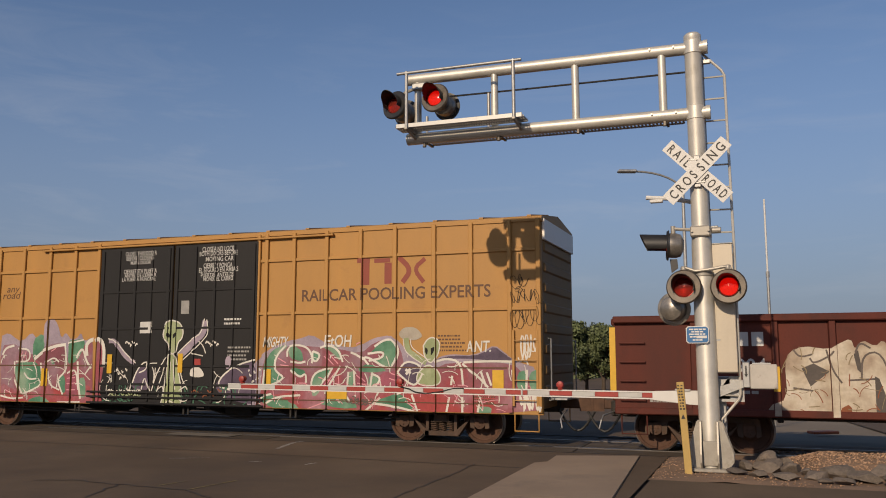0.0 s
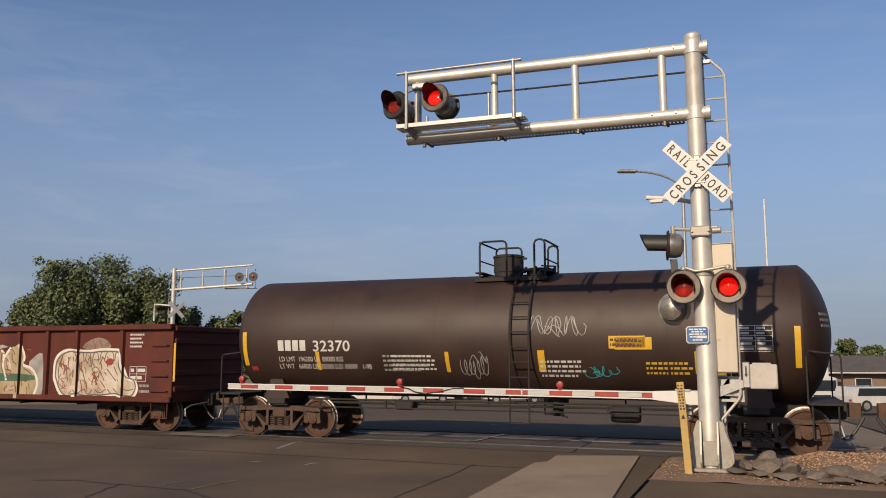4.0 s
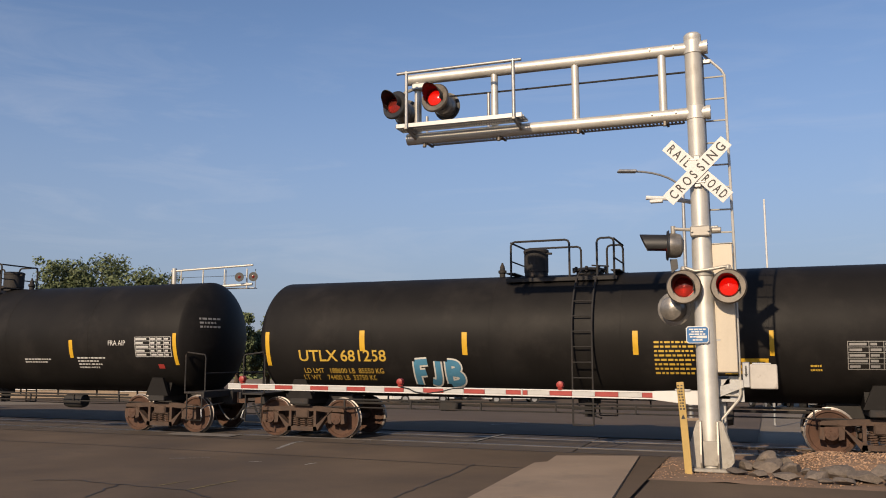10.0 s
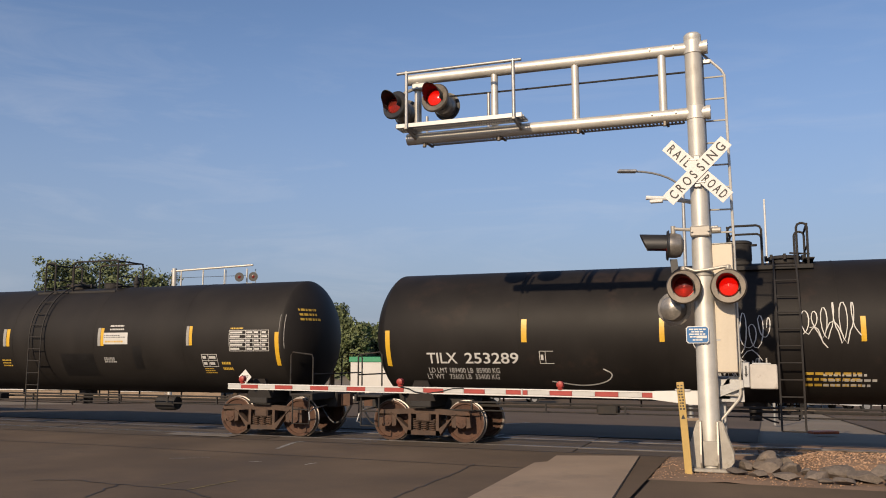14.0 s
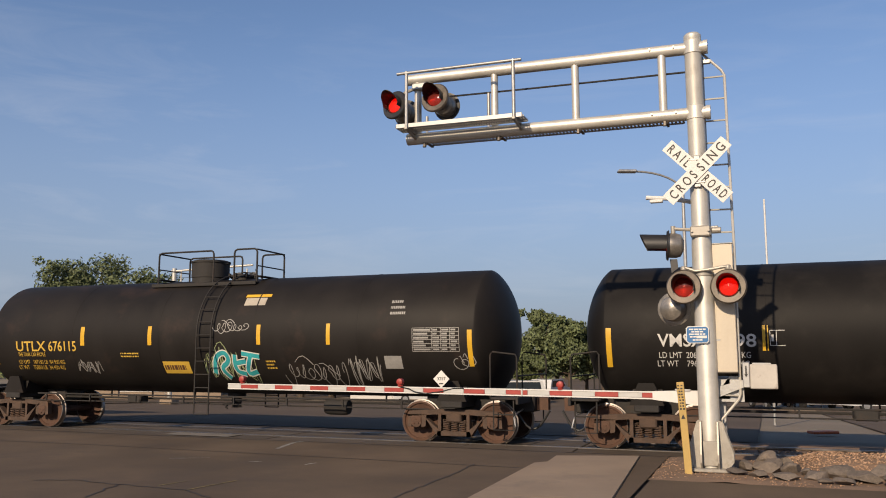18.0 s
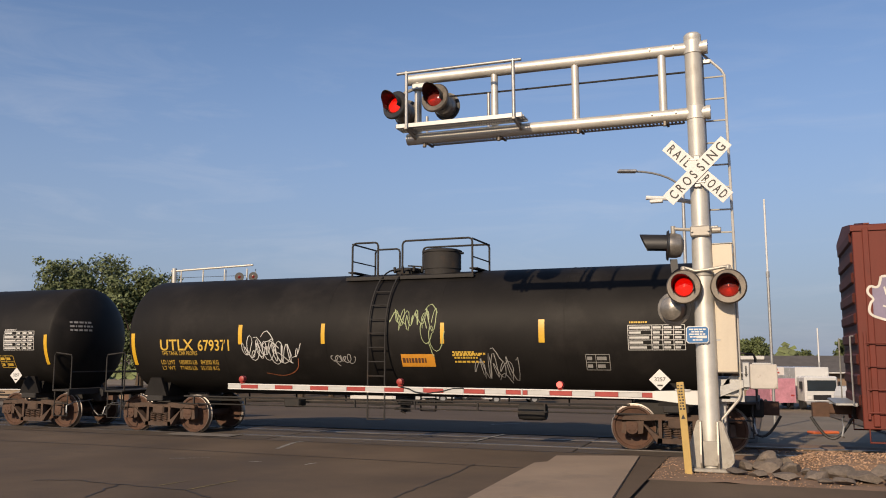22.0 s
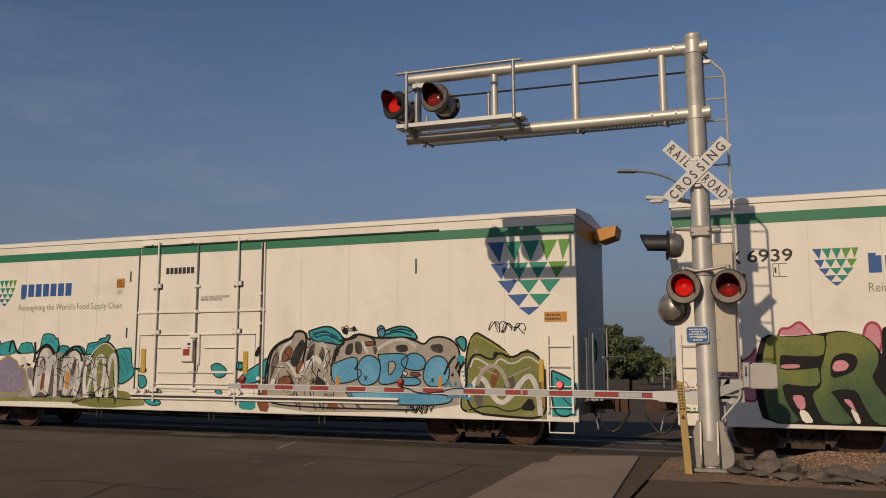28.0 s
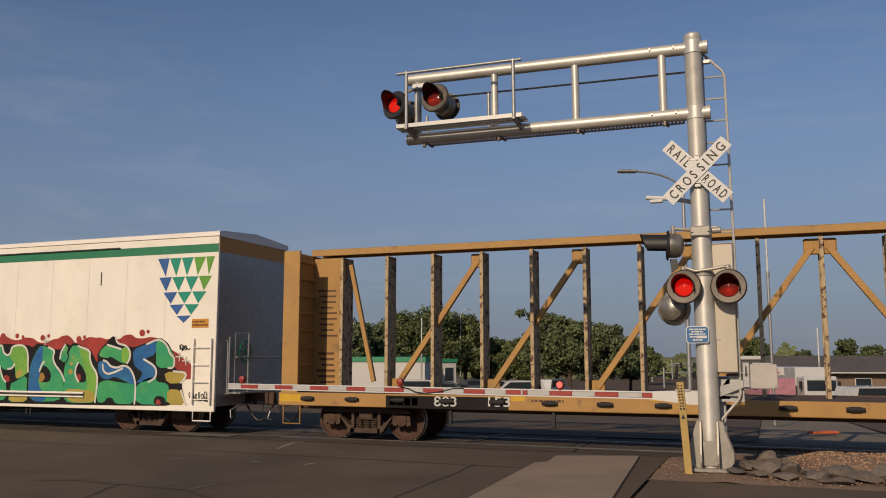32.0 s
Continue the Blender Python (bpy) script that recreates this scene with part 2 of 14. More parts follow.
M["yellow_post"] = mat("yellow_timber", (0.56, 0.38, 0.12), 0.7, var=0.15, scale=4, fine=30, streak=True, stain=(0.30, 0.22, 0.10), stain_scale=3)
M["weathered_white"] = mat("weathered_white", (0.60, 0.56, 0.50), 0.7, var=0.12, scale=4, fine=40, stain=(0.30, 0.23, 0.17), stain_at=(0.58, 0.7), stain_scale=6)
M["cabinet"] = mat("cream_cabinet", (0.62, 0.55, 0.44), 0.5, 0.2, var=0.08, scale=2, fine=30, streak=True)
M["blue_sign"] = mat("blue_sign", (0.03, 0.17, 0.42), 0.4, var=0.08, scale=8, fine=60)
M["bark"] = mat("bark", (0.09, 0.065, 0.045), 0.95, var=0.3, scale=3, fine=20, bump=0.02)
M["orange"] = mat("orange_plastic", (0.70, 0.16, 0.05), 0.6, var=0.1, scale=4, fine=40)
M["lens_red"] = glass("red_lens", (0.88, 0.17, 0.13), 0.10, 0.70)
M["bulb_red"] = glow("lit_lamp", (1.0, 0.13, 0.09), 1.7)
M["lamp_grey"] = mat("lamp_grey", (0.12, 0.10, 0.08), 0.42, 0.4, var=0.35, scale=8, fine=50)
M["lamp_back"] = mat("lamp_back", (0.36, 0.33, 0.29), 0.36, 0.6, var=0.3, scale=8, fine=50)
M["bowl"] = mat("lamp_bowl", (0.20, 0.10, 0.09), 0.4, 0.3, var=0.1)

# ---- ground ----


def rise(y):
    """Height of the ground: it climbs from the rails to the roadside, and falls away beyond the tracks."""
    if y > 3.0:
        return -0.045 * (min(y, 40.0) - 3.0) - 0.010 * max(0.0, min(y, 95.0) - 40.0)
    k = min(1.0, max(0.0, (-1.5 - y) / 3.1))
    return 0.266 * k * k * (3 - 2 * k)


def sheet(x0, x1, y0, y1, nx, ny, lift, rough=0.0):
    b = Build()
    vs = []
    for j in range(ny + 1):
        for i in range(nx + 1):
            x, y = x0 + (x1 - x0) * i / nx, y0 + (y1 - y0) * j / ny
            z = rise(y) + lift + (rough * noise.noise((x * 1.7, y * 1.7, 0.0)) if rough else 0)
            vs.append((x, y, z))
    fs = [(j * (nx + 1) + i, j * (nx + 1) + i + 1, (j + 1) * (nx + 1) + i + 1, (j + 1) * (nx + 1) + i) for j in range(ny) for i in range(nx)]
    return b.add(vs, fs)


gb = Build()
ys = [-900, -60, -20, -7.5] + [-7 + 0.3 * i for i in range(18)] + [-1.4, 3, 12, 22, 31, 40, 60, 95, 200, 2500]
xs = [-2500, -300, -40, -10, 0, 10, 40, 300, 2500]
gb.add([(x, y, rise(y) - 0.06) for y in ys for x in xs],
       [(j * len(xs) + i, j * len(xs) + i + 1, (j + 1) * len(xs) + i + 1, (j + 1) * len(xs) + i) for j in range(len(ys) - 1) for i in range(len(xs) - 1)])
solid("ground", gb, M["far_dirt"], "dry bare earth with sparse weeds", "ground", "structure")

solid("road", sheet(-34, -1.55, -40, -1.65, 40, 128, 0.0), M["asphalt"], "worn grey-brown asphalt road before the crossing", "road", "structure", smooth=True)
solid("road", sheet(-34, -0.2, 1.66, 140, 12, 140, -0.003), M["asphalt_far"], "sunlit worn asphalt road beyond the tracks", "road", "structure", smooth=True)
solid("parking_lot", sheet(3.2, 80, 8.0, 75, 12, 68, -0.02), M["asphalt_far"], "pale asphalt yard beyond the tracks", "ground", "structure", smooth=True)
solid("parking_lot", sheet(-90, -36, 20.0, 75, 12, 60, -0.02), M["asphalt_far"], "pale asphalt yard across the road", "ground", "structure", smooth=True)
solid("roadside", sheet(-1.5, 40, -40, -6.9, 20, 40, 0.0), M["asphalt"], "dark patched asphalt verge by the mast", "ground", "structure", smooth=True)
solid("dirt_verge", sheet(-1.545, 45, -6.895, -1.62, 90, 26, -0.012, 0.05), M["dirt"], "reddish dirt and gravel beside the track", "ground", "structure", smooth=True)

# ---- track ----
for y in (-0.7535, 0.7535):
    b = Build()
    prof = [(-0.07, -0.17), (0.07, -0.17), (0.07, -0.155), (0.012, -0.13), (0.012, -0.05), (0.036, -0.035), (0.036, -0.004), (0.028, 0.0), (-0.028, 0.0),
            (-0.036, -0.004), (-0.036, -0.035), (-0.012, -0.05), (-0.012, -0.13), (-0.07, -0.155)]
    b.prism([(y + a, z) for a, z in prof], -230, 320, "x")
    solid("rail", b, M["steel"], "polished steel rail on the crossing", "rail", "structure")
# concrete crossing panels between and beside the rails
panel_mesh = {}
for row, (y0, y1) in enumerate(((-1.62, -0.83), (-0.67, 0.0), (0.01, 0.67), (0.83, 1.62))):
    for k in range(13):
        key = row
        if key not in panel_mesh:
            panel_mesh[key] = Build().box((0, (y0 + y1) / 2, -0.09), (2.42, y1 - y0 - 0.01, 0.165), 0.012).mesh("crossing_panel", M["panel"])
        ob = new("crossing_panel", panel_mesh[key])
        ob.matrix_basis = pose(-33 + 2.44 * k + 1.2, 0, -0.012 + 0.004 * ((k * 7 + row * 3) % 3))
        tagged(ob, "worn grey concrete crossing panel between rails", "crossing panel", "crossing panels", "structure")
# ballast shoulder: a bed with loose stones
rng = random.Random(4)
b = Build()
b.prism([(-1.6, -0.05), (-1.25, 0.0), (-0.85, -0.02), (-0.70, -0.06), (0.70, -0.06), (0.85, -0.02), (1.35, -0.0), (2.2, -0.06)], -1.1, 60, "x")
solid("ballast_bed", b, M["dirt"], "dusty brown ballast under the track", "ballast", "structure")


def stone_bits(count, area, size, seed, zf, squash=0.7):
    rg = random.Random(seed)
    b = Build()
    base = [(1, 0, 0), (-1, 0, 0), (0, 1, 0), (0, -1, 0), (0, 0, 1), (0, 0, -1)]
    tri = [(0, 2, 4), (2, 1, 4), (1, 3, 4), (3, 0, 4), (2, 0, 5), (1, 2, 5), (3, 1, 5), (0, 3, 5)]
    for _ in range(count):
        x, y = rg.uniform(*area[:2]), rg.uniform(*area[2:])
        r = size * rg.uniform(0.5, 1.3)
        e = Euler((rg.uniform(0, 6), rg.uniform(0, 6), rg.uniform(0, 6))).to_matrix()
        k = [rg.uniform(0.7, 1.2) for _ in range(6)]
        vs = []
        for q, w in zip(base, k):
            p = e @ (Vector(q) * r * w)
            vs.append((x + p.x, y + p.y, zf(x, y) + p.z * squash + r * 0.25))
        b.add(vs, tri)
    return b


BERM = ((-5.25, 0.22), (-4.75, 0.335), (-4.35, 0.385), (-3.7, 0.395), (-3.2, 0.30), (-2.2, -0.02))


def berm_z(y):
    for (ya, za), (yb, zb) in zip(BERM[:-1], BERM[1:]):
        if ya <= y <= yb:
            return za + (zb - za) * (y - ya) / (yb - ya)
    return rise(y)


b = Build()
nx = 90
vs = []
for i in range(nx + 1):
    x = 0.1 + 16.0 * i / nx
    fade = min(1.0, max(0.0, (x - 0.1) / 0.7))
    for y, z in BERM:
        vs.append((x + 0.05 * noise.noise((x * 3, y, 1)), y, rise(y) - 0.04 + (z - rise(y) + 0.04) * fade + 0.025 * noise.noise((x * 2.2, y * 2.2, 3))))
k = len(BERM)
b.add(vs, [(i * k + j, i * k + j + 1, (i + 1) * k + j + 1, (i + 1) * k + j) for i in range(nx) for j in range(k - 1)])
solid("gravel_bank", b, M["dirt"], "low bank of orange-brown gravel beside the track", "ground", "structure", smooth=True)
solid("ballast_stones", stone_bits(9000, (0.25, 9, -5.1, -2.9), 0.020, 5, lambda x, y: rise(y) + (berm_z(y) - rise(y)) * min(1, (x - 0.1) / 0.7)), M["ballast"],
      "loose sunlit orange-brown gravel stones", "ballast", "stuff", tidy=False)
solid("ballast_stones", stone_bits(3000, (-1.0, 22, -0.65, 2.0), 0.032, 6, lambda x, y: -0.06), M["ballast"], "loose brown ballast stones between the rails", "ballast", "stuff", tidy=False)
solid("gravel", stone_bits(2600, (-1.65, 3.5, -6.8, -2.6), 0.014, 8, lambda x, y: rise(y) - 0.012), M["ballast"], "scattered pale gravel on dirt", "gravel", "stuff", tidy=False)


def boulder(x, y, r, seed, sq=0.62):
    rg = random.Random(seed)
    bm = bmesh.new()
    bmesh.ops.create_icosphere(bm, subdivisions=3, radius=1.0)
    planes = [(Vector((rg.gauss(0, 1), rg.gauss(0, 1), rg.gauss(0, 1))).normalized(), rg.uniform(0.48, 0.86)) for _ in range(13)]
    for v in bm.verts:
        for nrm, d in planes:
            k = v.co.dot(nrm)
            if k > d:
                v.co -= nrm * (k - d)
        v.co *= 1 + 0.06 * noise.noise(v.co * 2.5 + Vector((seed, 0, 0)))
        v.co.z *= sq
    me = bpy.data.meshes.new("rock")
    bm.to_mesh(me)
    bm.free()
    me.materials.append(M["rock"])
    ob = new("rock", me)
    ob.matrix_basis = Matrix.Translation((x, y, rise(y) + r * sq * 0.45)) @ Euler((0, 0, rg.uniform(0, 6))).to_matrix().to_4x4() @ Matrix.Diagonal((r * rg.uniform(0.9, 1.4), r, r, 1))
    return tagged(ob, "dark broken stone at the mast's foot", "rock", "rocks by the mast")


for x, y, r, sd, sq in ((-0.30, -5.30, 0.15, 1, 0.6), (0.02, -4.85, 0.19, 2, 0.85), (0.0, -5.45, 0.20, 3, 0.55), (-0.42, -5.85, 0.15, 4, 0.4), (0.30, -5.35, 0.17, 5, 0.7), (0.26, -4.85, 0.13, 6, 0.9),
                        (-0.12, -6.0, 0.17, 7, 0.35), (0.22, -6.15, 0.20, 8, 0.35), (0.62, -5.95, 0.20, 9, 0.45), (0.90, -5.70, 0.24, 10, 0.5), (1.2, -6.0, 0.20, 11, 0.5), (1.42, -5.65, 0.24, 12, 0.55), (0.52, -5.55, 0.12, 13, 0.5),
                        (0.95, -6.3, 0.16, 14, 0.35), (1.6, -6.15, 0.22, 15, 0.45), (-0.1, -4.6, 0.10, 16, 0.7), (0.70, -6.35, 0.10, 17, 0.4), (1.9, -5.8, 0.24, 18, 0.5), (2.2, -6.1, 0.24, 19, 0.5), (0.05, -5.05, 0.14, 20, 0.9)):
    boulder(x, y, r, sd, sq)
# walkway pads and road marks
def quad_slab(corners, lift):
    """A slab between four ground corners: near left, near right, far right, far left."""
    (ax, ay), (bx, by), (cx, cy), (dx, dy) = corners
    n = 10
    vs = []
    for k in range(n + 1):
        f = k / n
        for x, y in ((ax + (dx - ax) * f, ay + (dy - ay) * f), (bx + (cx - bx) * f, by + (cy - by) * f)):
            vs += [(x, y, rise(y) - 0.1), (x, y, rise(y) + lift)]
    fs = [(0, 1, 3, 2), (4 * n, 4 * n + 2, 4 * n + 3, 4 * n + 1)]
    for k in range(n):
        i, j = 4 * k, 4 * k + 4
        fs += [(i + 1, j + 1, j + 3, i + 3), (i, j, j + 1, i + 1), (i + 2, i + 3, j + 3, j + 2)]
    return Build().add(vs, fs)


walkway = thing("walkway", "pale cracked concrete walkway slabs towards the crossing", "pavement", kind="structure")
part("slab", quad_slab([(-3.00, -9.0), (-1.705, -8.9), (-1.985, -4.42), (-3.275, -4.90)], 0.030), M["concrete"], walkway)
part("slab", quad_slab([(-3.31, -9.0), (-3.01, -9.0), (-3.22, -5.62), (-3.40, -5.86)], 0.020), M["concrete"], walkway)
part("slab", quad_slab([(-3.10, -14.0), (-1.45, -14.0), (-1.70, -8.92), (-3.30, -9.02)], 0.028), M["concrete"], walkway)


def wander(pts, amp, seed, step=0.16):
    """A crack's crooked way through given points."""
    rg = random.Random(seed)
    out = [pts[0]]
    for (xa, ya), (xb, yb) in zip(pts[:-1], pts[1:]):
        n = max(1, int(math.hypot(xb - xa, yb - ya) / step))
        for k in range(1, n + 1):
            w = amp if k < n else 0.0
            out.append((xa + (xb - xa) * k / n + rg.uniform(-w, w), ya + (yb - ya) * k / n + rg.uniform(-w, w)))
    return out


def road_mark(pts, w, material, label):
    b = Build()
    for (xa, ya), (xb, yb) in zip(pts[:-1], pts[1:]):
        L = math.hypot(xb - xa, yb - ya)
        nx, ny = -(yb - ya) / L * w / 2, (xb - xa) / L * w / 2
        n = max(1, int(L / 0.35))
        for k in range(n):
            q = []
            for f, s in ((k / n, 1), ((k + 1) / n, 1), ((k + 1) / n, -1), (k / n, -1)):
                x, y = xa + (xb - xa) * f + nx * s, ya + (yb - ya) * f + ny * s
                q.append((x, y, rise(y) + 0.005))
            b.add(q, [(0, 1, 2, 3)])
    solid("road_marking", b, material, label, "road marking", "structure")


M["worn_paint"] = mat("worn_road_paint", (0.42, 0.40, 0.36), 0.8, var=0.2, scale=5, fine=60, stain=(0.14, 0.125, 0.11), stain_at=(0.45, 0.6), stain_scale=7)
M["tar"] = mat("tar_seam", (0.045, 0.040, 0.037), 0.7, var=0.2, scale=5, fine=60)
M["yellow_spray"] = mat("yellow_spray", (0.35, 0.27, 0.09), 0.8, var=0.2, scale=6, fine=60, stain=(0.12, 0.10, 0.07), stain_at=(0.4, 0.6), stain_scale=9)
M["light_patch"] = mat("pale_patch", (0.21, 0.185, 0.16), 0.85, var=0.15, scale=2, fine=60, stain=(0.13, 0.105, 0.085), stain_scale=3)
road_mark([(-8.27, -5.48), (-9.11, -2.37)], 0.08, M["worn_paint"], "worn white lane line")
road_mark([(-6.25, -0.24), (-6.1, 1.5)], 0.10, M["worn_paint"], "worn white lane line across the rails")
road_mark([(-6.75, -0.30), (-6.2, -0.24)], 0.10, M["worn_paint"], "worn white stop mark")
road_mark([(-7.7, 5.5), (-7.2, 8.0)], 0.12, M["worn_paint"], "worn white lane line beyond the rails")
road_mark(wander([(-9.25, -9.96), (-8.79, -9.73), (-7.93, -9.83), (-6.81, -9.9), (-6.2, -10.25)], 0.035, 1), 0.032, M["tar"], "dark sealed crack")
road_mark(wander([(-7.93, -9.86), (-7.59, -10.78)], 0.03, 2), 0.028, M["tar"], "dark sealed crack")
road_mark([(-6.81, -9.95), (-6.77, -9.49), (-6.69, -8.99)], 0.03, M["yellow_spray"], "faint yellow survey paint")
road_mark([(-7.38, -9.73), (-7.29, -9.27)], 0.03, M["yellow_spray"], "faint yellow survey paint")
road_mark([(-7.68, -7.24), (-7.49, -7.17)], 0.05, M["worn_paint"], "small white survey dash")
road_mark([(-6.67, -7.23), (-6.61, -6.98)], 0.05, M["worn_paint"], "small white survey dash")
road_mark([(-9.14, -7.33), (-8.58, -7.03)], 0.035, M["worn_paint"], "faint white survey dash")
road_mark([(-30, -1.95), (-1.6, -1.95)], 0.16, M["tar"], "dark joint between road and crossing panels")
road_mark([(-30, 1.78), (-1.6, 1.78)], 0.14, M["tar"], "dark joint between panels and road")
road_mark([(-14.0, -1.24), (-12.1, -1.20)], 0.66, M["light_patch"], "pale concrete repair patch")
road_mark(wander([(-4.13, -12.0), (-4.19, -7.41), (-4.27, -6.2)], 0.03, 3), 0.025, M["tar"], "thin dark crack along the lane")
road_mark([(-20.0, -6.3), (-12, -6.1), (-3.4, -6.4)], 0.03, M["tar"], "thin dark paving seam")
road_mark([(-24.0, -3.6), (-12, -3.55), (-3.4, -3.6)], 0.04, M["tar"], "thin dark paving seam")

# ---- the train: one shift along the track for all cars ----
SHIFT = [122.2532, 0.303, 0.0763, -4.2978, -0.1547, 2.5684]


def shift(t):
    """How far the train has gone, counted from the sixteenth second (metres, towards -x)."""
    u = (t - 16) / 16
    return sum(c * u ** (k + 1) for k, c in enumerate(SHIFT))


CARS, AXLES = [], []
WHEEL_R, WHEELBASE = 0.457, 1.80


def wheelset_mesh():
    b = Build()
    turn = pose(0, 0, 0, 90, 0, 0)
    b.spin([(0.083, -1.02), (0.083, 1.02)], 12, turn)
    for s in (-1, 1):
        prof = [(0.11, 0.60), (0.11, 0.66), (0.20, 0.665), (0.36, 0.69), (0.395, 0.66), (0.44, 0.655), (0.487, 0.672), (0.487, 0.698),
                (0.462, 0.705), (0.456, 0.80), (0.448, 0.803), (0.40, 0.803), (0.38, 0.770), (0.22, 0.735), (0.13, 0.795), (0.10, 0.80)]
        b.spin([(r, s * h) for r, h in prof], 36, turn)
        b.spin([(0.10, s * 0.98), (0.10, s * 1.06), (0.07, s * 1.075)], 12, turn)
        for k in range(3):
            a = 2 * math.pi * k / 3
            b.box((0.06 * math.cos(a), -s * 1.08, 0.06 * math.sin(a)), (0.03, 0.03, 0.03), 0.006)
    return b


def wheelset_data():
    me = wheelset_mesh().mesh("wheelset", [M["wheel"], M["tread"]], True)
    for p in me.polygons:
        c = p.center
        r = math.hypot(c.x, c.z)
        if 0.445 < r < 0.492 and abs(c.y) > 0.66:
            p.material_index = 1
    return me


def side_frame_mesh():
    """Cast side frame: a deep bow over two axle boxes with two openings and a spring nest between."""
    b = Build()
    h, y0, y1 = WHEELBASE / 2, 0.92, 1.06
    top = [(-h - 0.20, 0.66), (-h - 0.16, 0.70), (-0.42, 0.745), (0.42, 0.745), (h + 0.16, 0.70), (h + 0.20, 0.66)]
    b.prism(top + [(h + 0.20, 0.58), (0.42, 0.63), (-0.42, 0.63), (-h - 0.20, 0.58)], y0, y1)
    for s in (-1, 1):
        b.prism([(s * (h + 0.20), 0.62), (s * (h + 0.22), 0.36), (s * (h + 0.12), 0.34), (s * (h + 0.12), 0.55), (s * (h - 0.12), 0.56),
                 (s * (h - 0.12), 0.34), (s * (h - 0.22), 0.36), (s * (h - 0.24), 0.62)], y0, y1)
        b.prism([(s * (h - 0.10), 0.66), (s * (h - 0.22), 0.55), (s * 0.40, 0.17), (s * 0.30, 0.17), (s * 0.30, 0.29), (s * 0.38, 0.32)], y0 - 0.01, y1 + 0.02)
        b.prism([(s * 0.30, 0.66), (s * 0.37, 0.66), (s * 0.37, 0.26), (s * 0.30, 0.26)], y0, y1 + 0.01)
    b.prism([(-0.42, 0.17), (0.42, 0.17), (0.38, 0.27), (-0.38, 0.27)], y0 - 0.02, y1 + 0.02)
    return b


def spring_mesh():
    return Build().tube([(0.075 * math.cos(a), 1.0 + 0.075 * math.sin(a), 0.27 + 0.24 * k / 40) for k in range(41) for a in (2 * math.pi * k / 8,)], 0.018, 5)


def bolster_mesh():
    b = Build()
    b.box((0, 0, 0.56), (0.36, 2.2, 0.20), 0.03)
    b.box((0, 0, 0.68), (0.5, 0.5, 0.10), 0.03)
    for s in (-1, 1):
        b.box((s * 0.36, 0, 0.42), (0.09, 1.5, 0.14), 0.02)
        b.box((s * 0.42, 0, 0.42), (0.05, 1.34, 0.08), 0.02)
    return b


def axle_box_mesh():
    b = Build()
    b.box((0, 1.0, 0.06), (0.26, 0.17, 0.16), 0.03)
    b.spin([(0.135, 0.93), (0.135, 1.05), (0.12, 1.075), (0.07, 1.08)], 16, pose(0, 0, 0, -90, 0, 0))
    return b


SHARED = {}


def truck(car, x, roller=False, cap_mat=None):
    """A four-wheel truck under a car at x in the car's own space."""
    if not SHARED:
        SHARED["wheelset"] = wheelset_data()
        SHARED["side_frame"] = side_frame_mesh().mesh("side_frame", M["truck"])
        SHARED["spring"] = spring_mesh().mesh("spring", M["truck"], True)
        SHARED["bolster"] = bolster_mesh().mesh("bolster", M["truck"])
        SHARED["axle_box"] = axle_box_mesh().mesh("axle_box", M["rust"], True)
    tr = part("truck", SHARED["bolster"], None, car, "rusty four-wheel railway truck", at=pose(x, 0, 0))
    for s, rz in ((1, 0), (-1, 180)):
        part("side_frame", SHARED["side_frame"], None, tr, at=pose(0, 0, 0, 0, 0, rz))
        for dx in (-0.19, 0.0, 0.19):
            part("spring", SHARED["spring"], None, tr, at=pose(dx, 0, 0, 0, 0, rz))
        for e in (-1, 1):
            part("axle_box", SHARED["axle_box"], None, tr, at=pose(e * WHEELBASE / 2, 0, WHEEL_R, 0, 0, rz))
    for e in (-1, 1):
        ws = part("wheelset", SHARED["wheelset"], None, tr, at=pose(e * WHEELBASE / 2, 0, WHEEL_R))
        AXLES.append((ws, car, x, e * WHEELBASE / 2))
    return tr


def coupler(car, x, s):
    """Knuckle coupler, draft gear and air hose at one end; s is the end's side."""
    b = Build()
    b.box((x + s * -0.35, 0, 0.87), (0.9, 0.16, 0.20), 0.03)
    b.prism([(x + s * 0.05, -0.10), (x + s * 0.36, -0.16), (x + s * 0.38, -0.04), (x + s * 0.24, 0.02), (x + s * 0.26, 0.14), (x + s * 0.10, 0.15)], 0.72, 1.0, "z")
    part("coupler", b, M["rust"], car, "rusty knuckle coupler")
    b = Build()
    pts = [(x + s * (-0.35 + 0.75 * k / 10), -0.30 + 0.12 * k / 10, 0.72 - 0.42 * math.sin(math.pi * k / 10)) for k in range(11)]
    b.tube(pts, 0.028, 7)
    part("air_hose", b, M["black"], car)
    b = Build()
    b.tube([(x - s * 0.2, -0.2, 0.74), (x - s * 0.1, -1.1, 0.70), (x - s * 0.1, -1.35, 0.62), (x - s * 0.06, -1.38, 0.45), (x - s * 0.1, -1.3, 0.42)], 0.016, 6)
    part("uncoupling_lever", b, M["galv2"], car)


# ---- painted marks: flat shapes laid on a car's side ----
GLYPHS = {}


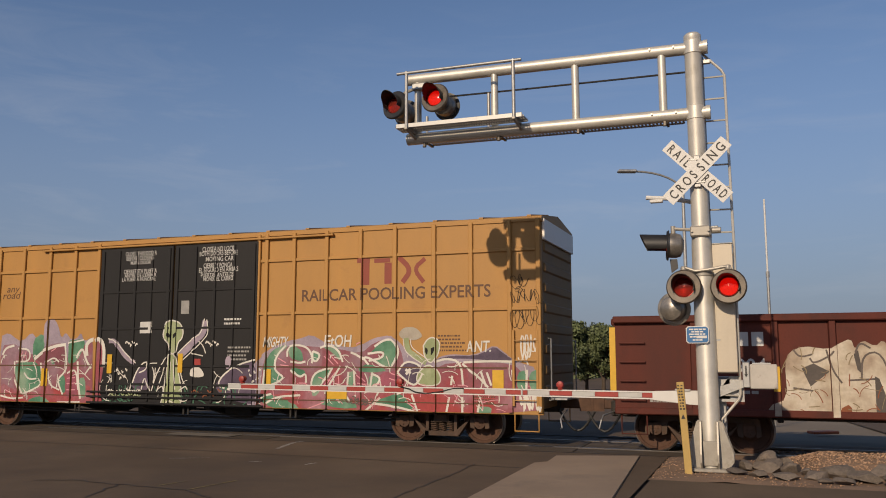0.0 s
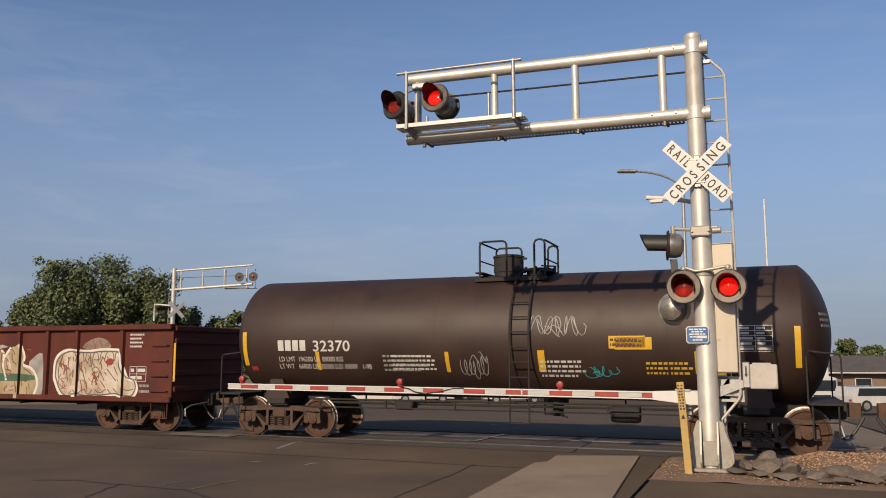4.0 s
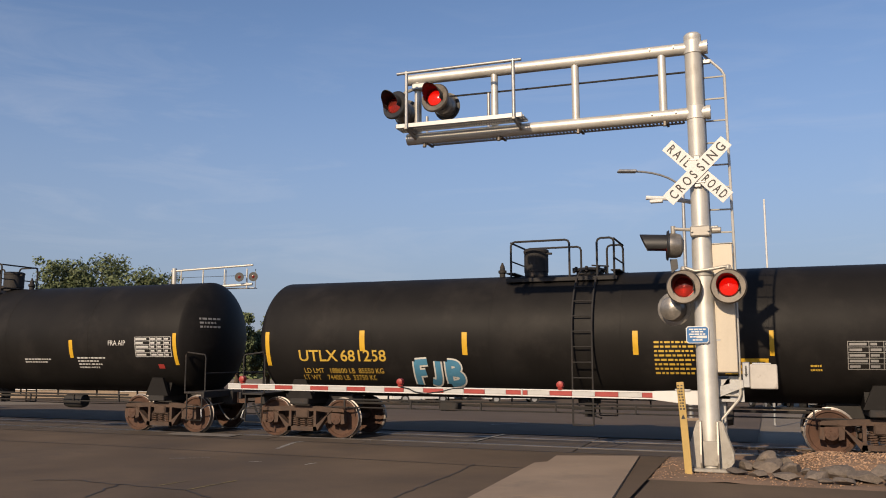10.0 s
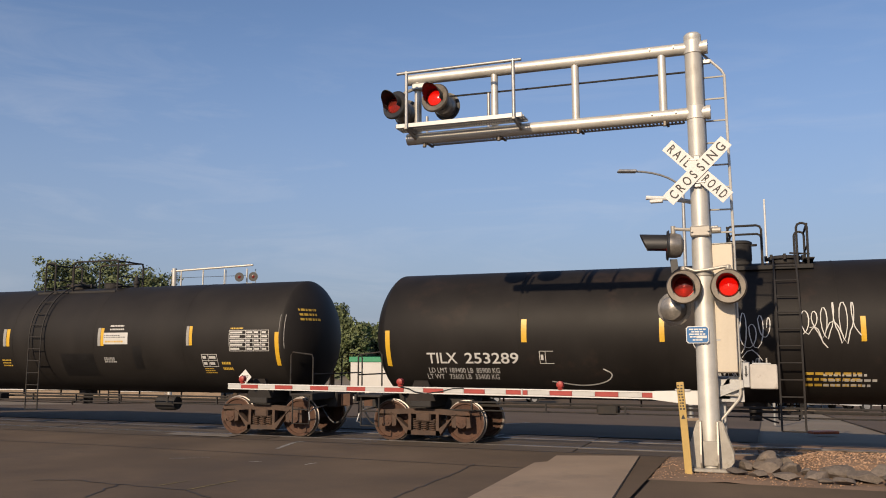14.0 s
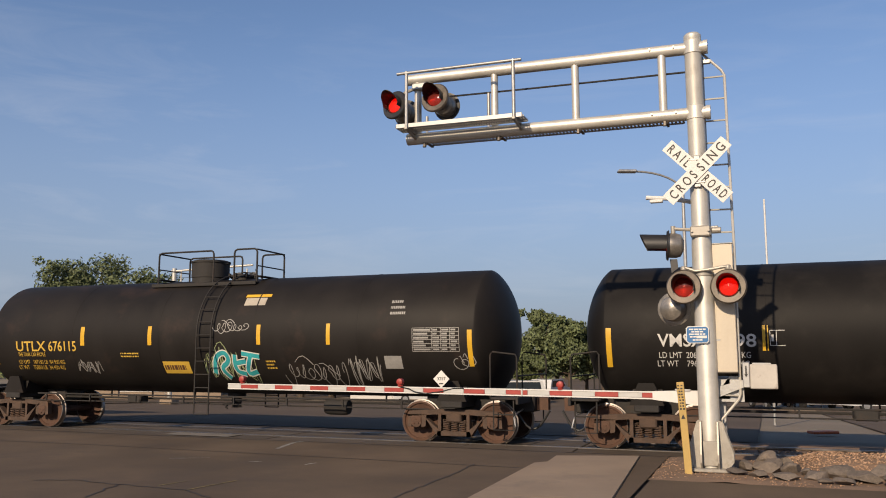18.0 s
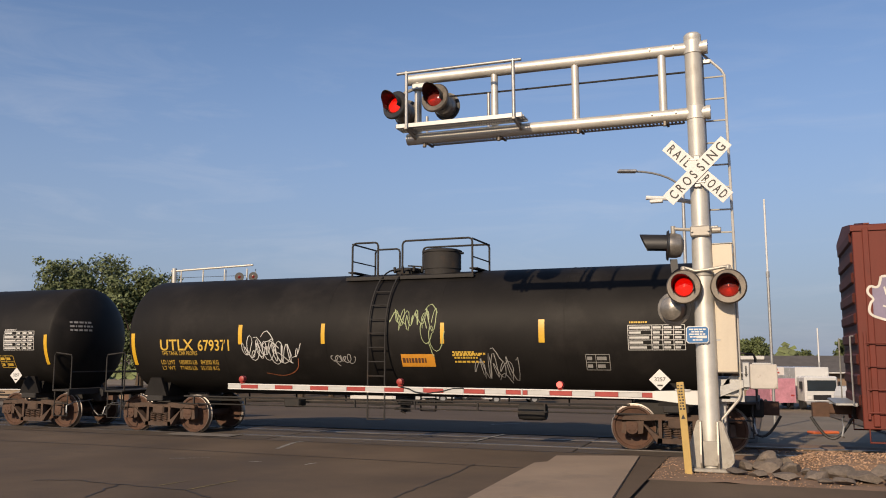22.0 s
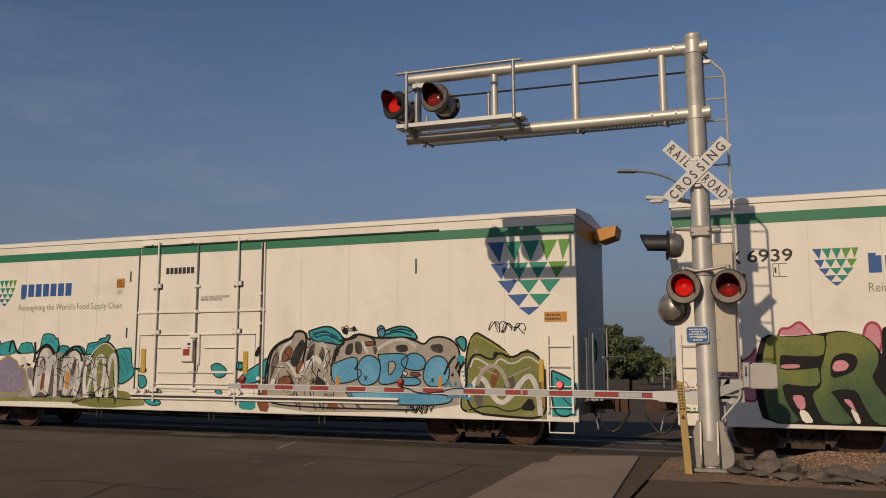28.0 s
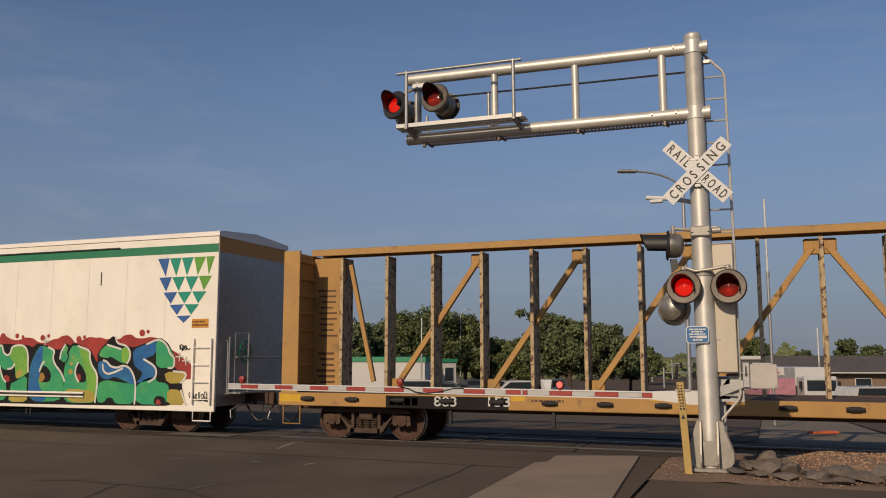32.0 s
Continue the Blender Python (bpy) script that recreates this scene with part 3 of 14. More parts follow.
def glyphs(text, bold=0.0):
    """Flat triangles of a line of text in the built-in font, height of capitals 1."""
    key = (text, bold)
    if key not in GLYPHS:
        cu = bpy.data.curves.new("letters", "FONT")
        cu.body, cu.offset, cu.resolution_u, cu.fill_mode = text, bold, 3, "FRONT"
        ob = bpy.data.objects.new("letters", cu)
        me = ob.to_mesh()
        vs = [(p.co.x / 0.69, p.co.y / 0.69) for p in me.vertices]
        fs = [tuple(q.vertices) for q in me.polygons]
        ob.to_mesh_clear()
        bpy.data.objects.remove(ob)
        bpy.data.curves.remove(cu)
        GLYPHS[key] = (vs, fs)
    return GLYPHS[key]


def rounded(pts, n=2):
    """A closed outline with its corners cut round."""
    for _ in range(n):
        q = []
        for a, c in zip(pts, pts[1:] + pts[:1]):
            q += [(a[0] * 0.78 + c[0] * 0.22, a[1] * 0.78 + c[1] * 0.22), (a[0] * 0.22 + c[0] * 0.78, a[1] * 0.22 + c[1] * 0.78)]
        pts = q
    return pts


class Side:
    """The near side of a car: where its paint lies. cuts: x at which the depth steps; depth(x, z): distance from the middle plane."""

    def __init__(self, car, depth, cuts=(), dz=0.0, curved=False, slant=None):
        self.car, self.depth, self.cuts, self.dz, self.curved = car, depth, list(cuts), dz, curved
        self.low = self.high = None

    def lay(self, name, vs, fs, material, lift=0.004, label="", ups=None):
        """Flat x, z shapes laid on the side."""
        bm = bmesh.new()
        up = bm.verts.layers.float.new("up")
        vv = [bm.verts.new((x, 0, z)) for x, z in vs]
        for v, u in zip(vv, ups or ()):
            v[up] = u
        for f in fs:
            try:
                bm.faces.new([vv[i] for i in f])
            except ValueError:
                pass
        if not bm.faces:
            bm.free()
            return None
        xlo, xhi = min(v[0] for v in vs), max(v[0] for v in vs)
        zlo, zhi = min(v[1] for v in vs), max(v[1] for v in vs)
        if name.startswith("graffiti"):
            for edge, up in ((self.low, -1), (self.high, 1)):
                if edge is not None and (zlo < edge if up < 0 else zhi > edge):
                    bmesh.ops.bisect_plane(bm, geom=bm.verts[:] + bm.edges[:] + bm.faces[:], plane_co=(0, 0, edge), plane_no=(0, 0, up), clear_outer=True)
        for c in self.cuts:
            if xlo < c < xhi:
                bmesh.ops.bisect_plane(bm, geom=bm.verts[:] + bm.edges[:] + bm.faces[:], plane_co=(c, 0, 0), plane_no=(1, 0, 0))
        if self.dz:
            k = math.ceil((zlo + 1e-4) / self.dz)
            while k * self.dz < zhi - 1e-4:
                bmesh.ops.bisect_plane(bm, geom=bm.verts[:] + bm.edges[:] + bm.faces[:], plane_co=(0, 0, k * self.dz), plane_no=(0, 0, 1))
                k += 1
        b = Build()
        seen = {}
        up = bm.verts.layers.float["up"]
        for f in bm.faces:
            c = f.calc_center_median()
            pts = list(f.verts)
            if f.normal.y > 0:
                pts = pts[::-1]
            d = None if self.curved else self.depth(c.x, c.z)
            face = []
            for v in pts:
                p = v.co
                dd = self.depth(p.x, p.z) if d is None else d
                key = (v, dd)
                if key not in seen:
                    seen[key] = len(b.v)
                    b.v.append((p.x, -dd - lift - v[up], p.z))
                face.append(seen[key])
            b.f.append(tuple(face))
        bm.free()
        return part(name, b, material, self.car, label, tidy=False, smooth=False)

    def text(self, body, x, z, h, material, width=None, bold=0.0, name="lettering", lift=0.004, align="l", slant=0.0, label="", zz=None):
        vs, fs = glyphs(body, bold)
        lo, hi = min(v[0] for v in vs), max(v[0] for v in vs)
        k = (width / (hi - lo)) if width else h
        x0 = x if align == "l" else x - (hi - lo) * k / 2
        return self.lay(name, [(x0 + (a - lo) * k + slant * c * h, z + c * h) for a, c in vs], fs, material, lift, label)

    def rect(self, x, z, w, h, material, name="decal", lift=0.003, label="", skew=0.0):
        return self.lay(name, [(x, z), (x + w, z), (x + w + skew, z + h), (x + skew, z + h)], [(0, 1, 2, 3)], material, lift, label)

    def bars(self, x, z, w, h, rows, material, name="small_print", lift=0.004, seed=1, fill=0.46):
        """Lines of small print as bars of word length; z is the lower edge."""
        rng = random.Random(seed)
        vs, fs = [], []
        step = h / rows
        for r in range(rows):
            xx, end = x, x + w * rng.uniform(0.72, 1.0)
            while xx < end - 0.02:
                ww = min(rng.uniform(0.035, 0.12) * min(1.6, max(0.45, w)), end - xx)
                n = len(vs)
                z0 = z + h - (r + 1) * step + step * (1 - fill) / 2
                vs += [(xx, z0), (xx + ww, z0), (xx + ww, z0 + step * fill), (xx, z0 + step * fill)]
                fs.append((n, n + 1, n + 2, n + 3))
                xx += ww + 0.03 * min(1, max(0.4, w))
        return self.lay(name, vs, fs, material, lift)

    def blocks(self, x, z, w, h, n, material, name="mark", lift=0.004, gap=0.22):
        """A mark drawn as plain letter-sized blocks."""
        step = w / n
        for k in range(n):
            self.rect(x + k * step, z, step * (1 - gap), h, material, name, lift)

    def blob(self, pts, material, name="graffiti", lift=0.006, label=""):
        return self.lay(name, pts, [tuple(range(len(pts)))], material, lift, label)

    def stroke(self, pts, r, material, name="graffiti_line", lift=0.009, label=""):
        """A sprayed line of width 2r through x, z points, rounded by corner averaging."""
        for _ in range(2):
            q = [pts[0]]
            for a, c in zip(pts[:-1], pts[1:]):
                q += [(a[0] * 0.75 + c[0] * 0.25, a[1] * 0.75 + c[1] * 0.25), (a[0] * 0.25 + c[0] * 0.75, a[1] * 0.25 + c[1] * 0.75)]
            pts = q + [pts[-1]]
        vs, fs = [], []
        for i, p in enumerate(pts):
            a, c = pts[max(0, i - 1)], pts[min(len(pts) - 1, i + 1)]
            dx, dz = c[0] - a[0], c[1] - a[1]
            L = math.hypot(dx, dz) or 1
            nx, nz = -dz / L * r, dx / L * r
            vs += [(p[0] + nx, p[1] + nz), (p[0] - nx, p[1] - nz)]
        fs = [(2 * i, 2 * i + 1, 2 * i + 3, 2 * i + 2) for i in range(len(pts) - 1)]
        return self.lay(name, vs, fs, material, lift, label, ups=[4e-5 * (k // 2) for k in range(len(vs))])

    def scrawl(self, x, z, w, h, material, seed, n=6, r=0.016, lift=0.009, name="graffiti_tag"):
        """A quick handstyle tag: a looping line with taller and lower letters, and a slash or two."""
        rng = random.Random(seed)
        lines = []
        pts, amp = [], 1.0
        ph = rng.uniform(0, 6.28)
        m = 12 * n
        for k in range(m + 1):
            s = k / m
            if k % 12 == 0:
                amp, mid, loop = rng.uniform(0.35, 1.0), rng.uniform(0.36, 0.58), rng.uniform(0.25, 0.75)
            a = 2 * math.pi * n * s + ph
            pts.append((x + w * s + w / n * loop * math.cos(a), z + h * (mid + 0.5 * amp * math.sin(a * (1 if seed % 2 else 1.5)))))
        lines.append(pts)
        for k in range(2):
            xa, za = x + w * rng.uniform(0, 0.8), z + h * rng.uniform(0.0, 1.0)
            lines.append([(xa + w * 0.3 * j / 4, za + h * 0.25 * math.sin(j * 0.9 + k)) for j in range(5)])
        vs, fs, ups = [], [], []
        for pts in lines:
            o = len(vs)
            for i, p in enumerate(pts):
                a, c = pts[max(0, i - 1)], pts[min(len(pts) - 1, i + 1)]
                dx, dz = c[0] - a[0], c[1] - a[1]
                L = math.hypot(dx, dz) or 1
                q = 0.46 * r * (0.75 + 0.5 * abs(math.sin(i * 0.5)))
                vs += [(p[0] - dz / L * q, p[1] + dx / L * q), (p[0] + dz / L * q, p[1] - dx / L * q)]
                ups += [2e-5 * (o + i)] * 2
            fs += [(o + 2 * i, o + 2 * i + 1, o + 2 * i + 3, o + 2 * i + 2) for i in range(len(pts) - 1)]
        return self.lay(name, vs, fs, material, lift, ups=ups)


def car_empty(name, label, category, centre):
    car = thing(name, label, category, "cars of the train", at=pose(centre - shift(0.0), 0, 0))
    CARS.append((car, centre))
    return car


# ---- tank cars ----
TANK_R, TANK_Z, HEAD = 1.42, 2.385, 0.60


def dish(r, rad):
    """How far the head of a tank of radius rad stands out at distance r from its axis."""
    return HEAD * max(0.0, 1 - (r / rad) ** 2) ** 0.74



def tank_car(label, centre, hs, off, paint, rails, dome, hatch, valve=None, ladder=0.0, half_w=0.65, split=0.0, rad=TANK_R):
    """hs: half the distance between the end stripes; off: half the distance between truck centres; rails: where the four near railing posts stand;
    dome: place, radius and height of the tall cover; hatch: ends of the low bolted hatch; valve: place of the relief valve."""
    mid = TANK_Z - TANK_R + rad
    car = car_empty("tank_car", label, "tank car", centre)
    cy = hs + 0.08
    turn = pose(0, 0, mid, 0, 90, 0)
    b = Build()
    prof = []
    for k in range(17):
        r = rad * math.sin(math.pi / 2 * k / 16)
        prof.append((r, -cy - dish(r, rad)))
    nring = 9
    for k in range(1, nring):
        prof.append((rad, -cy + 2 * cy * k / nring))
    prof += [(r, -h) for r, h in prof[:17][::-1]]
    b.spin(prof, 64, turn)
    part("tank_shell", b, paint, car, smooth=True)
    # weld seams
    for k in range(1, 5):
        xx = -cy + 2 * cy * k / 5
        b = Build().spin([(rad + 0.004, -0.018), (rad + 0.007, 0.0), (rad + 0.004, 0.018)], 64, pose(xx, 0, mid, 0, 90, 0), close=False)
        part("weld_seam", b, paint, car, smooth=True, tidy=False)
    # saddles and stub sills
    end = off + 1.55
    for s in (-1, 1):
        b = Build()
        b.box((s * (off + 0.35), 0, 0.86), (2.6, 0.62, 0.36), 0.03)
        b.box((s * off, 0, 0.86), (0.5, 2.5, 0.14), 0.02)
        part("stub_sill", b, M["under"], car)
        b = Build()
        for y in (-1, 1):
            b.prism([(s * off - 0.35, 0.93), (s * off + 0.35, 0.93), (s * off + 0.16, 1.38), (s * off - 0.16, 1.38)], y * 1.12, y * 1.22)
            b.box((s * off, y * 1.0, 1.05), (0.3, 0.3, 0.3), 0.02)
        b.prism([(-1.1, 0.92), (1.1, 0.92), (1.0, 1.25), (0.5, 1.06), (0, 1.0), (-0.5, 1.06), (-1.0, 1.25)], s * off - 0.3, s * off + 0.3, "x")
        part("saddle", b, paint, car)
        # end platform with grab irons
        b = Build()
        b.box((s * (end - 0.30), 0, 1.02), (0.62, 2.7, 0.05), 0.01)
        b.box((s * end, 0, 0.98), (0.06, 2.8, 0.16), 0.01)
        part("end_platform", b, M["under"], car)
        b = Build()
        for y in (-1.30, 1.30):
            b.tube([(s * (end - 0.62), y, 1.02), (s * (end - 0.62), y, 1.95), (s * (end - 0.57), y, 2.02), (s * (end - 0.05), y, 1.96), (s * (end - 0.02), y, 1.88), (s * (end - 0.02), y, 1.0)], 0.019, 6)
            b.tube([(s * (end - 0.55), y, 1.02), (s * (end - 0.55), y, 0.35), (s * (end - 0.1), y, 0.35), (s * (end - 0.1), y, 1.02)], 0.018, 6)
            b.tube([(s * (end - 0.55), y, 0.68), (s * (end - 0.1), y, 0.68)], 0.016, 6)
        b.tube([(s * (end - 0.02), -1.30, 1.5), (s * (end - 0.02), 1.30, 1.5)], 0.017, 6)
        part("grab_rail", b, M["under"], car)
        if s > 0:
            b = Build()
            b.spin([(0.02, 0), (0.24, 0.0), (0.27, 0.02), (0.24, 0.04), (0.02, 0.04)], 20, pose(s * (end - 0.75), -0.55, 1.75, 0, 90, 0))
            b.box((s * (end - 0.85), -0.55, 1.55), (0.16, 0.22, 0.5), 0.03)
            part("brake_wheel", b, M["under"], car)
        coupler(car, s * (end + 0.02), s)
        truck(car, s * off)
    # side running pipes, brake gear and bottom outlet
    b = Build()
    for y in (-1.22, 1.22):
        b.tube([(-off + 0.9, y, 0.93), (off - 0.9, y, 0.93)], 0.022, 6)
        n = int(off * 1.1)
        for k in range(n + 1):
            x = -off + 1.2 + (2 * off - 2.4) * k / n
            b.box((x, y, 0.85), (0.035, 0.035, 0.20))
    b.tube([(-off + 0.6, -1.05, 0.74), (off - 0.6, -1.05, 0.74)], 0.016, 6)
    part("safety_rail", b, M["under"], car)
    b = Build()
    b.tube([(-off, -0.25, 0.80), (off, -0.25, 0.80)], 0.03, 6)
    b.spin([(0.02, -0.32), (0.17, -0.30), (0.19, -0.2), (0.19, 0.2), (0.17, 0.30), (0.02, 0.32)], 14, pose(off * 0.52, -0.7, 0.72, 0, 90, 0))
    b.box((-off * 0.42, -0.6, 0.80), (0.45, 0.35, 0.22), 0.04)
    part("brake_gear", b, M["under"], car, smooth=True)
    b = Build()
    b.spin([(0.24, 1.05), (0.24, 0.86), (0.13, 0.84), (0.12, 0.62), (0.15, 0.60), (0.02, 0.59)], 16, pose(split, 0, 0))
    b.box((split, -0.3, 0.70), (0.14, 0.5, 0.05), 0.01)
    b.tube([(split + 0.1, -0.5, 0.72), (split + 0.3, -0.9, 0.66), (split + 0.42, -1.0, 0.64)], 0.02, 6)
    part("bottom_outlet", b, M["under"], car, smooth=True)
    # top platform, covers and railings
    tz = mid + rad
    x0, xa, xb, x1 = rails
    base, top = tz - 0.13, tz + 0.73
    for y in (-1, 1):
        b = Build()
        b.box(((x0 + x1) / 2, y * half_w, base - 0.02), (x1 - x0 + 0.16, 0.34, 0.035), 0.008)
        b.box(((x0 + x1) / 2, y * (half_w + 0.16), base - 0.03), (x1 - x0 + 0.16, 0.03, 0.09), 0.008)
        for k in range(4):
            b.box((x0 + (x1 - x0) * k / 3, y * half_w, base - 0.10), (0.05, 0.22, 0.14), 0.01)
        part("walk_plank", b, M["under"], car)
    for x in (x0 - 0.02, x1 + 0.02):
        part("cross_walk", Build().box((x, 0, tz + 0.02), (0.20, 2 * half_w, 0.03), 0.008), M["under"], car)
    for y in (-half_w, half_w):
        for p, q in ((x0, xa), (xb, x1)):
            c = min(0.09, (q - p) * 0.4)
            b = Build().tube([(p, y, base), (p, y, top - c), (p + c * 0.3, y, top - c * 0.3), (p + c, y, top), (q - c, y, top), (q - c * 0.3, y, top - c * 0.3), (q, y, top - c), (q, y, base)], 0.025, 7)
            part("railing_hoop", b, M["under"], car, smooth=True)
    for x in (x0, x1):
        b = Build().tube([(x, -half_w, top - 0.02), (x, half_w, top - 0.02)], 0.023, 6)
        b.tube([(x, -half_w, base + 0.42), (x, half_w, base + 0.42)], 0.018, 6)
        part("end_bar", b, M["under"], car, smooth=True)
    dx, dr, dh = dome
    b = Build()
    b.spin([(dr * 0.96, -0.15), (dr * 0.96, dh * 0.12), (dr, dh * 0.14), (dr, dh * 0.84), (dr * 1.05, dh * 0.86), (dr * 1.05, dh * 0.94), (dr * 0.86, dh), (0.05, dh + 0.015)], 28, pose(dx, 0, tz))
    part("valve_cover", b, M["under"], car, "black round valve cover", smooth=True)
    if dh > 0.3:
        part("cover_hasp", Build().box((dx + dr + 0.04, -0.06, tz + dh * 0.8), (0.14, 0.05, 0.05), 0.01), M["under"], car)
    h0, h1 = hatch
    b = Build()
    b.spin([(0.30, -0.12), (0.30, 0.06), (0.35, 0.07), (0.35, 0.11), (0.28, 0.14), (0.05, 0.16)], 20, pose((h0 + h1) / 2, 0.05, tz))
    for k in range(8):
        a = math.pi * 2 * k / 8
        b.box(((h0 + h1) / 2 + 0.36 * math.cos(a), 0.05 + 0.36 * math.sin(a), tz + 0.10), (0.06, 0.06, 0.12), 0.01)
    b.tube([((h0 + h1) / 2 + 0.10, -0.2, tz + 0.18), (h1 + 0.12, -0.28, tz + 0.14)], 0.018, 6)
    part("manway", b, M["under"], car, "black bolted manway hatch", smooth=True)
    if valve is not None:
        b = Build()
        b.spin([(0.07, -0.05), (0.07, 0.08), (0.10, 0.10), (0.10, 0.15), (0.06, 0.17), (0.06, 0.24), (0.03, 0.30), (0.02, 0.34)], 12, pose(valve, 0, tz))
        part("relief_valve", b, M["under"], car, smooth=True)
    # curved side ladder
    for y in (-1, 1):
        b = Build()
        for dx in (-0.21, 0.21):
            pts = []
            for k in range(15):
                a = radians(88 - 100 * k / 14)
                rr = rad + 0.10
                pts.append((ladder + dx, y * rr * math.cos(a) if a > 0 else y * rr, mid + rr * math.sin(a)))
            pts.append((ladder + dx, y * (rad + 0.10), 0.52))
            b.tube(pts, 0.02, 6)
        for k in range(11):
            zz = 0.52 + 0.32 * k
            if zz < mid:
                yy = rad + 0.10
            else:
                yy = math.sqrt(max(0.02, (rad + 0.10) ** 2 - (zz - mid) ** 2))
            b.tube([(ladder - 0.21, y * yy, zz), (ladder + 0.21, y * yy, zz)], 0.014, 6)
        part("ladder", b, M["under"], car, smooth=True)

    def depth(x, z):
        r = rad
        over = abs(x) - cy
        if over > 0:
            r = rad * math.sqrt(max(0.02, 1 - min(1.0, over / HEAD) ** (1 / 0.74)))
        return math.sqrt(max(0.01, r * r - (z - mid) ** 2))

    side = Side(car, depth, [], 0.07, True)
    side.rad, side.mid = rad, mid
    return car, side


# ---- box cars and reefers ----


def house_car(label, name, category, centre, half, off, zb, zt, halfw, paint, ribs, rib_w, rib_d, roof_mat, end_mat, sill_drop=0.0, roof_rise=0.16,
              rib_paint=None, ladder_z=1.6, roof_ribs=18, ladder_mat=None, end_ribs=True, platform=True):
    car = car_empty(name, label, category, centre)
    zs = zb
    b = Build()
    # body walls as a box with a shallow peaked roof
    for y in (-1, 1):
        b.box((0, y * (halfw - 0.04), (zs + zt) / 2), (2 * half, 0.08, zt - zs), 0.012)
    part("side_wall", b, paint, car)
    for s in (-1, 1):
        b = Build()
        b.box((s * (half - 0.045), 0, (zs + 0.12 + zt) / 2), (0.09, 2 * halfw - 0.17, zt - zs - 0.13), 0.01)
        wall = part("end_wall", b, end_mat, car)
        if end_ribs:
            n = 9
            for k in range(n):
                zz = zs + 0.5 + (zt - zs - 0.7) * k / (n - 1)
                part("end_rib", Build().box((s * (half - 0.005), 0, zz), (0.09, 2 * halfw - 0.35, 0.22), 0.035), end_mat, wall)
    for k, x in enumerate(ribs):
        b = Build()
        b.box((0, -halfw - rib_d / 2, (zs + zt) / 2), (rib_w, rib_d, zt - zs - 0.1), min(0.012, rib_d * 0.6))
        part("side_post", b, rib_paint or paint, car, at=pose(x, 0, 0))
    # roof
    b = Build()
    b.prism([(-halfw - 0.03, zt - 0.10), (-halfw - 0.03, zt), (-halfw + 0.06, zt + 0.03), (0, zt + roof_rise), (halfw - 0.06, zt + 0.03), (halfw + 0.03, zt), (halfw + 0.03, zt - 0.10),
             (halfw - 0.1, zt - 0.12), (-halfw + 0.1, zt - 0.12)], -half - 0.03, half + 0.03, "x")
    part("roof", b, roof_mat, car)
    for k in range(roof_ribs):
        x = -half + 0.25 + (2 * half - 0.5) * k / max(1, roof_ribs - 1)
        b = Build()
        for s in (-1, 1):
            b.add([(x - 0.05, s * (halfw + 0.02), zt + 0.012), (x + 0.05, s * (halfw + 0.02), zt + 0.012), (x + 0.05, 0, zt + roof_rise + 0.03), (x - 0.05, 0, zt + roof_rise + 0.03),
                   (x - 0.05, s * (halfw + 0.02), zt + 0.045), (x + 0.05, s * (halfw + 0.02), zt + 0.045), (x + 0.05, 0, zt + roof_rise + 0.06), (x - 0.05, 0, zt + roof_rise + 0.06)],
                  [(0, 1, 2, 3), (4, 7, 6, 5), (0, 4, 5, 1), (1, 5, 6, 2), (2, 6, 7, 3), (3, 7, 4, 0)])
        part("roof_rib", b, roof_mat, car)
    # underframe
    b = Build()
    b.box((0, 0, zs + 0.24), (2 * half - 0.2, 2 * halfw - 0.3, 0.22), 0.02)
    b.box((0, 0, 0.86), (2 * half + 0.1, 0.5, 0.34), 0.03)
    for s in (-1, 1):
        b.box((s * off, 0, 0.88), (0.5, 2 * halfw - 0.1, 0.2), 0.03)
    n = 7
    for k in range(n):
        b.box((-off + 1.5 + (2 * off - 3) * k / (n - 1), 0, zs + 0.12), (0.12, 2 * halfw - 0.25, 0.16), 0.02)
    part("underframe", b, M["under"], car)
    for k in range(6):
        x = -off + 2.1 + (2 * off - 4.2) * k / 5
        part("cross_bearer", Build().prism([(-halfw + 0.14, zs + 0.08), (-halfw + 0.14, zs - 0.06), (-0.3, 0.40), (0.3, 0.40), (halfw - 0.14, zs - 0.06), (halfw - 0.14, zs + 0.08)], -0.07, 0.07, "x"),
             M["under"], car, at=pose(x, 0, 0))
    for y, z, r in ((-1.05, 0.50, 0.022), (-0.95, 0.42, 0.03), (0.9, 0.46, 0.03)):
        part("brake_pipe", Build().tube([(-off + 0.9, y, z + 0.06), (-1.5, y, z), (2.0, y, z - 0.02), (off - 0.9, y, z + 0.05)], r, 6), M["under"], car)
    for x in (-3.1, 0.35, 3.4):
        part("hanger", Build().box((x, -halfw + 0.10, zs - 0.09), (0.05, 0.03, 0.24), 0.004).box((x + 0.14, -halfw + 0.10, zs - 0.09), (0.05, 0.03, 0.24), 0.004), M["under"], car)
    b = Build()
    b.spin([(0.02, -0.4), (0.19, -0.38), (0.21, -0.3), (0.21, 0.3), (0.19, 0.38), (0.02, 0.4)], 14, pose(1.6, -0.75, 0.62, 0, 90, 0))
    b.box((-1.2, -0.8, 0.60), (0.5, 0.4, 0.3), 0.05)
    b.tube([(-off, -0.6, 0.62), (off, -0.6, 0.66)], 0.025, 6)
    part("brake_gear", b, M["under"], car, smooth=True)
    lm = ladder_mat or paint
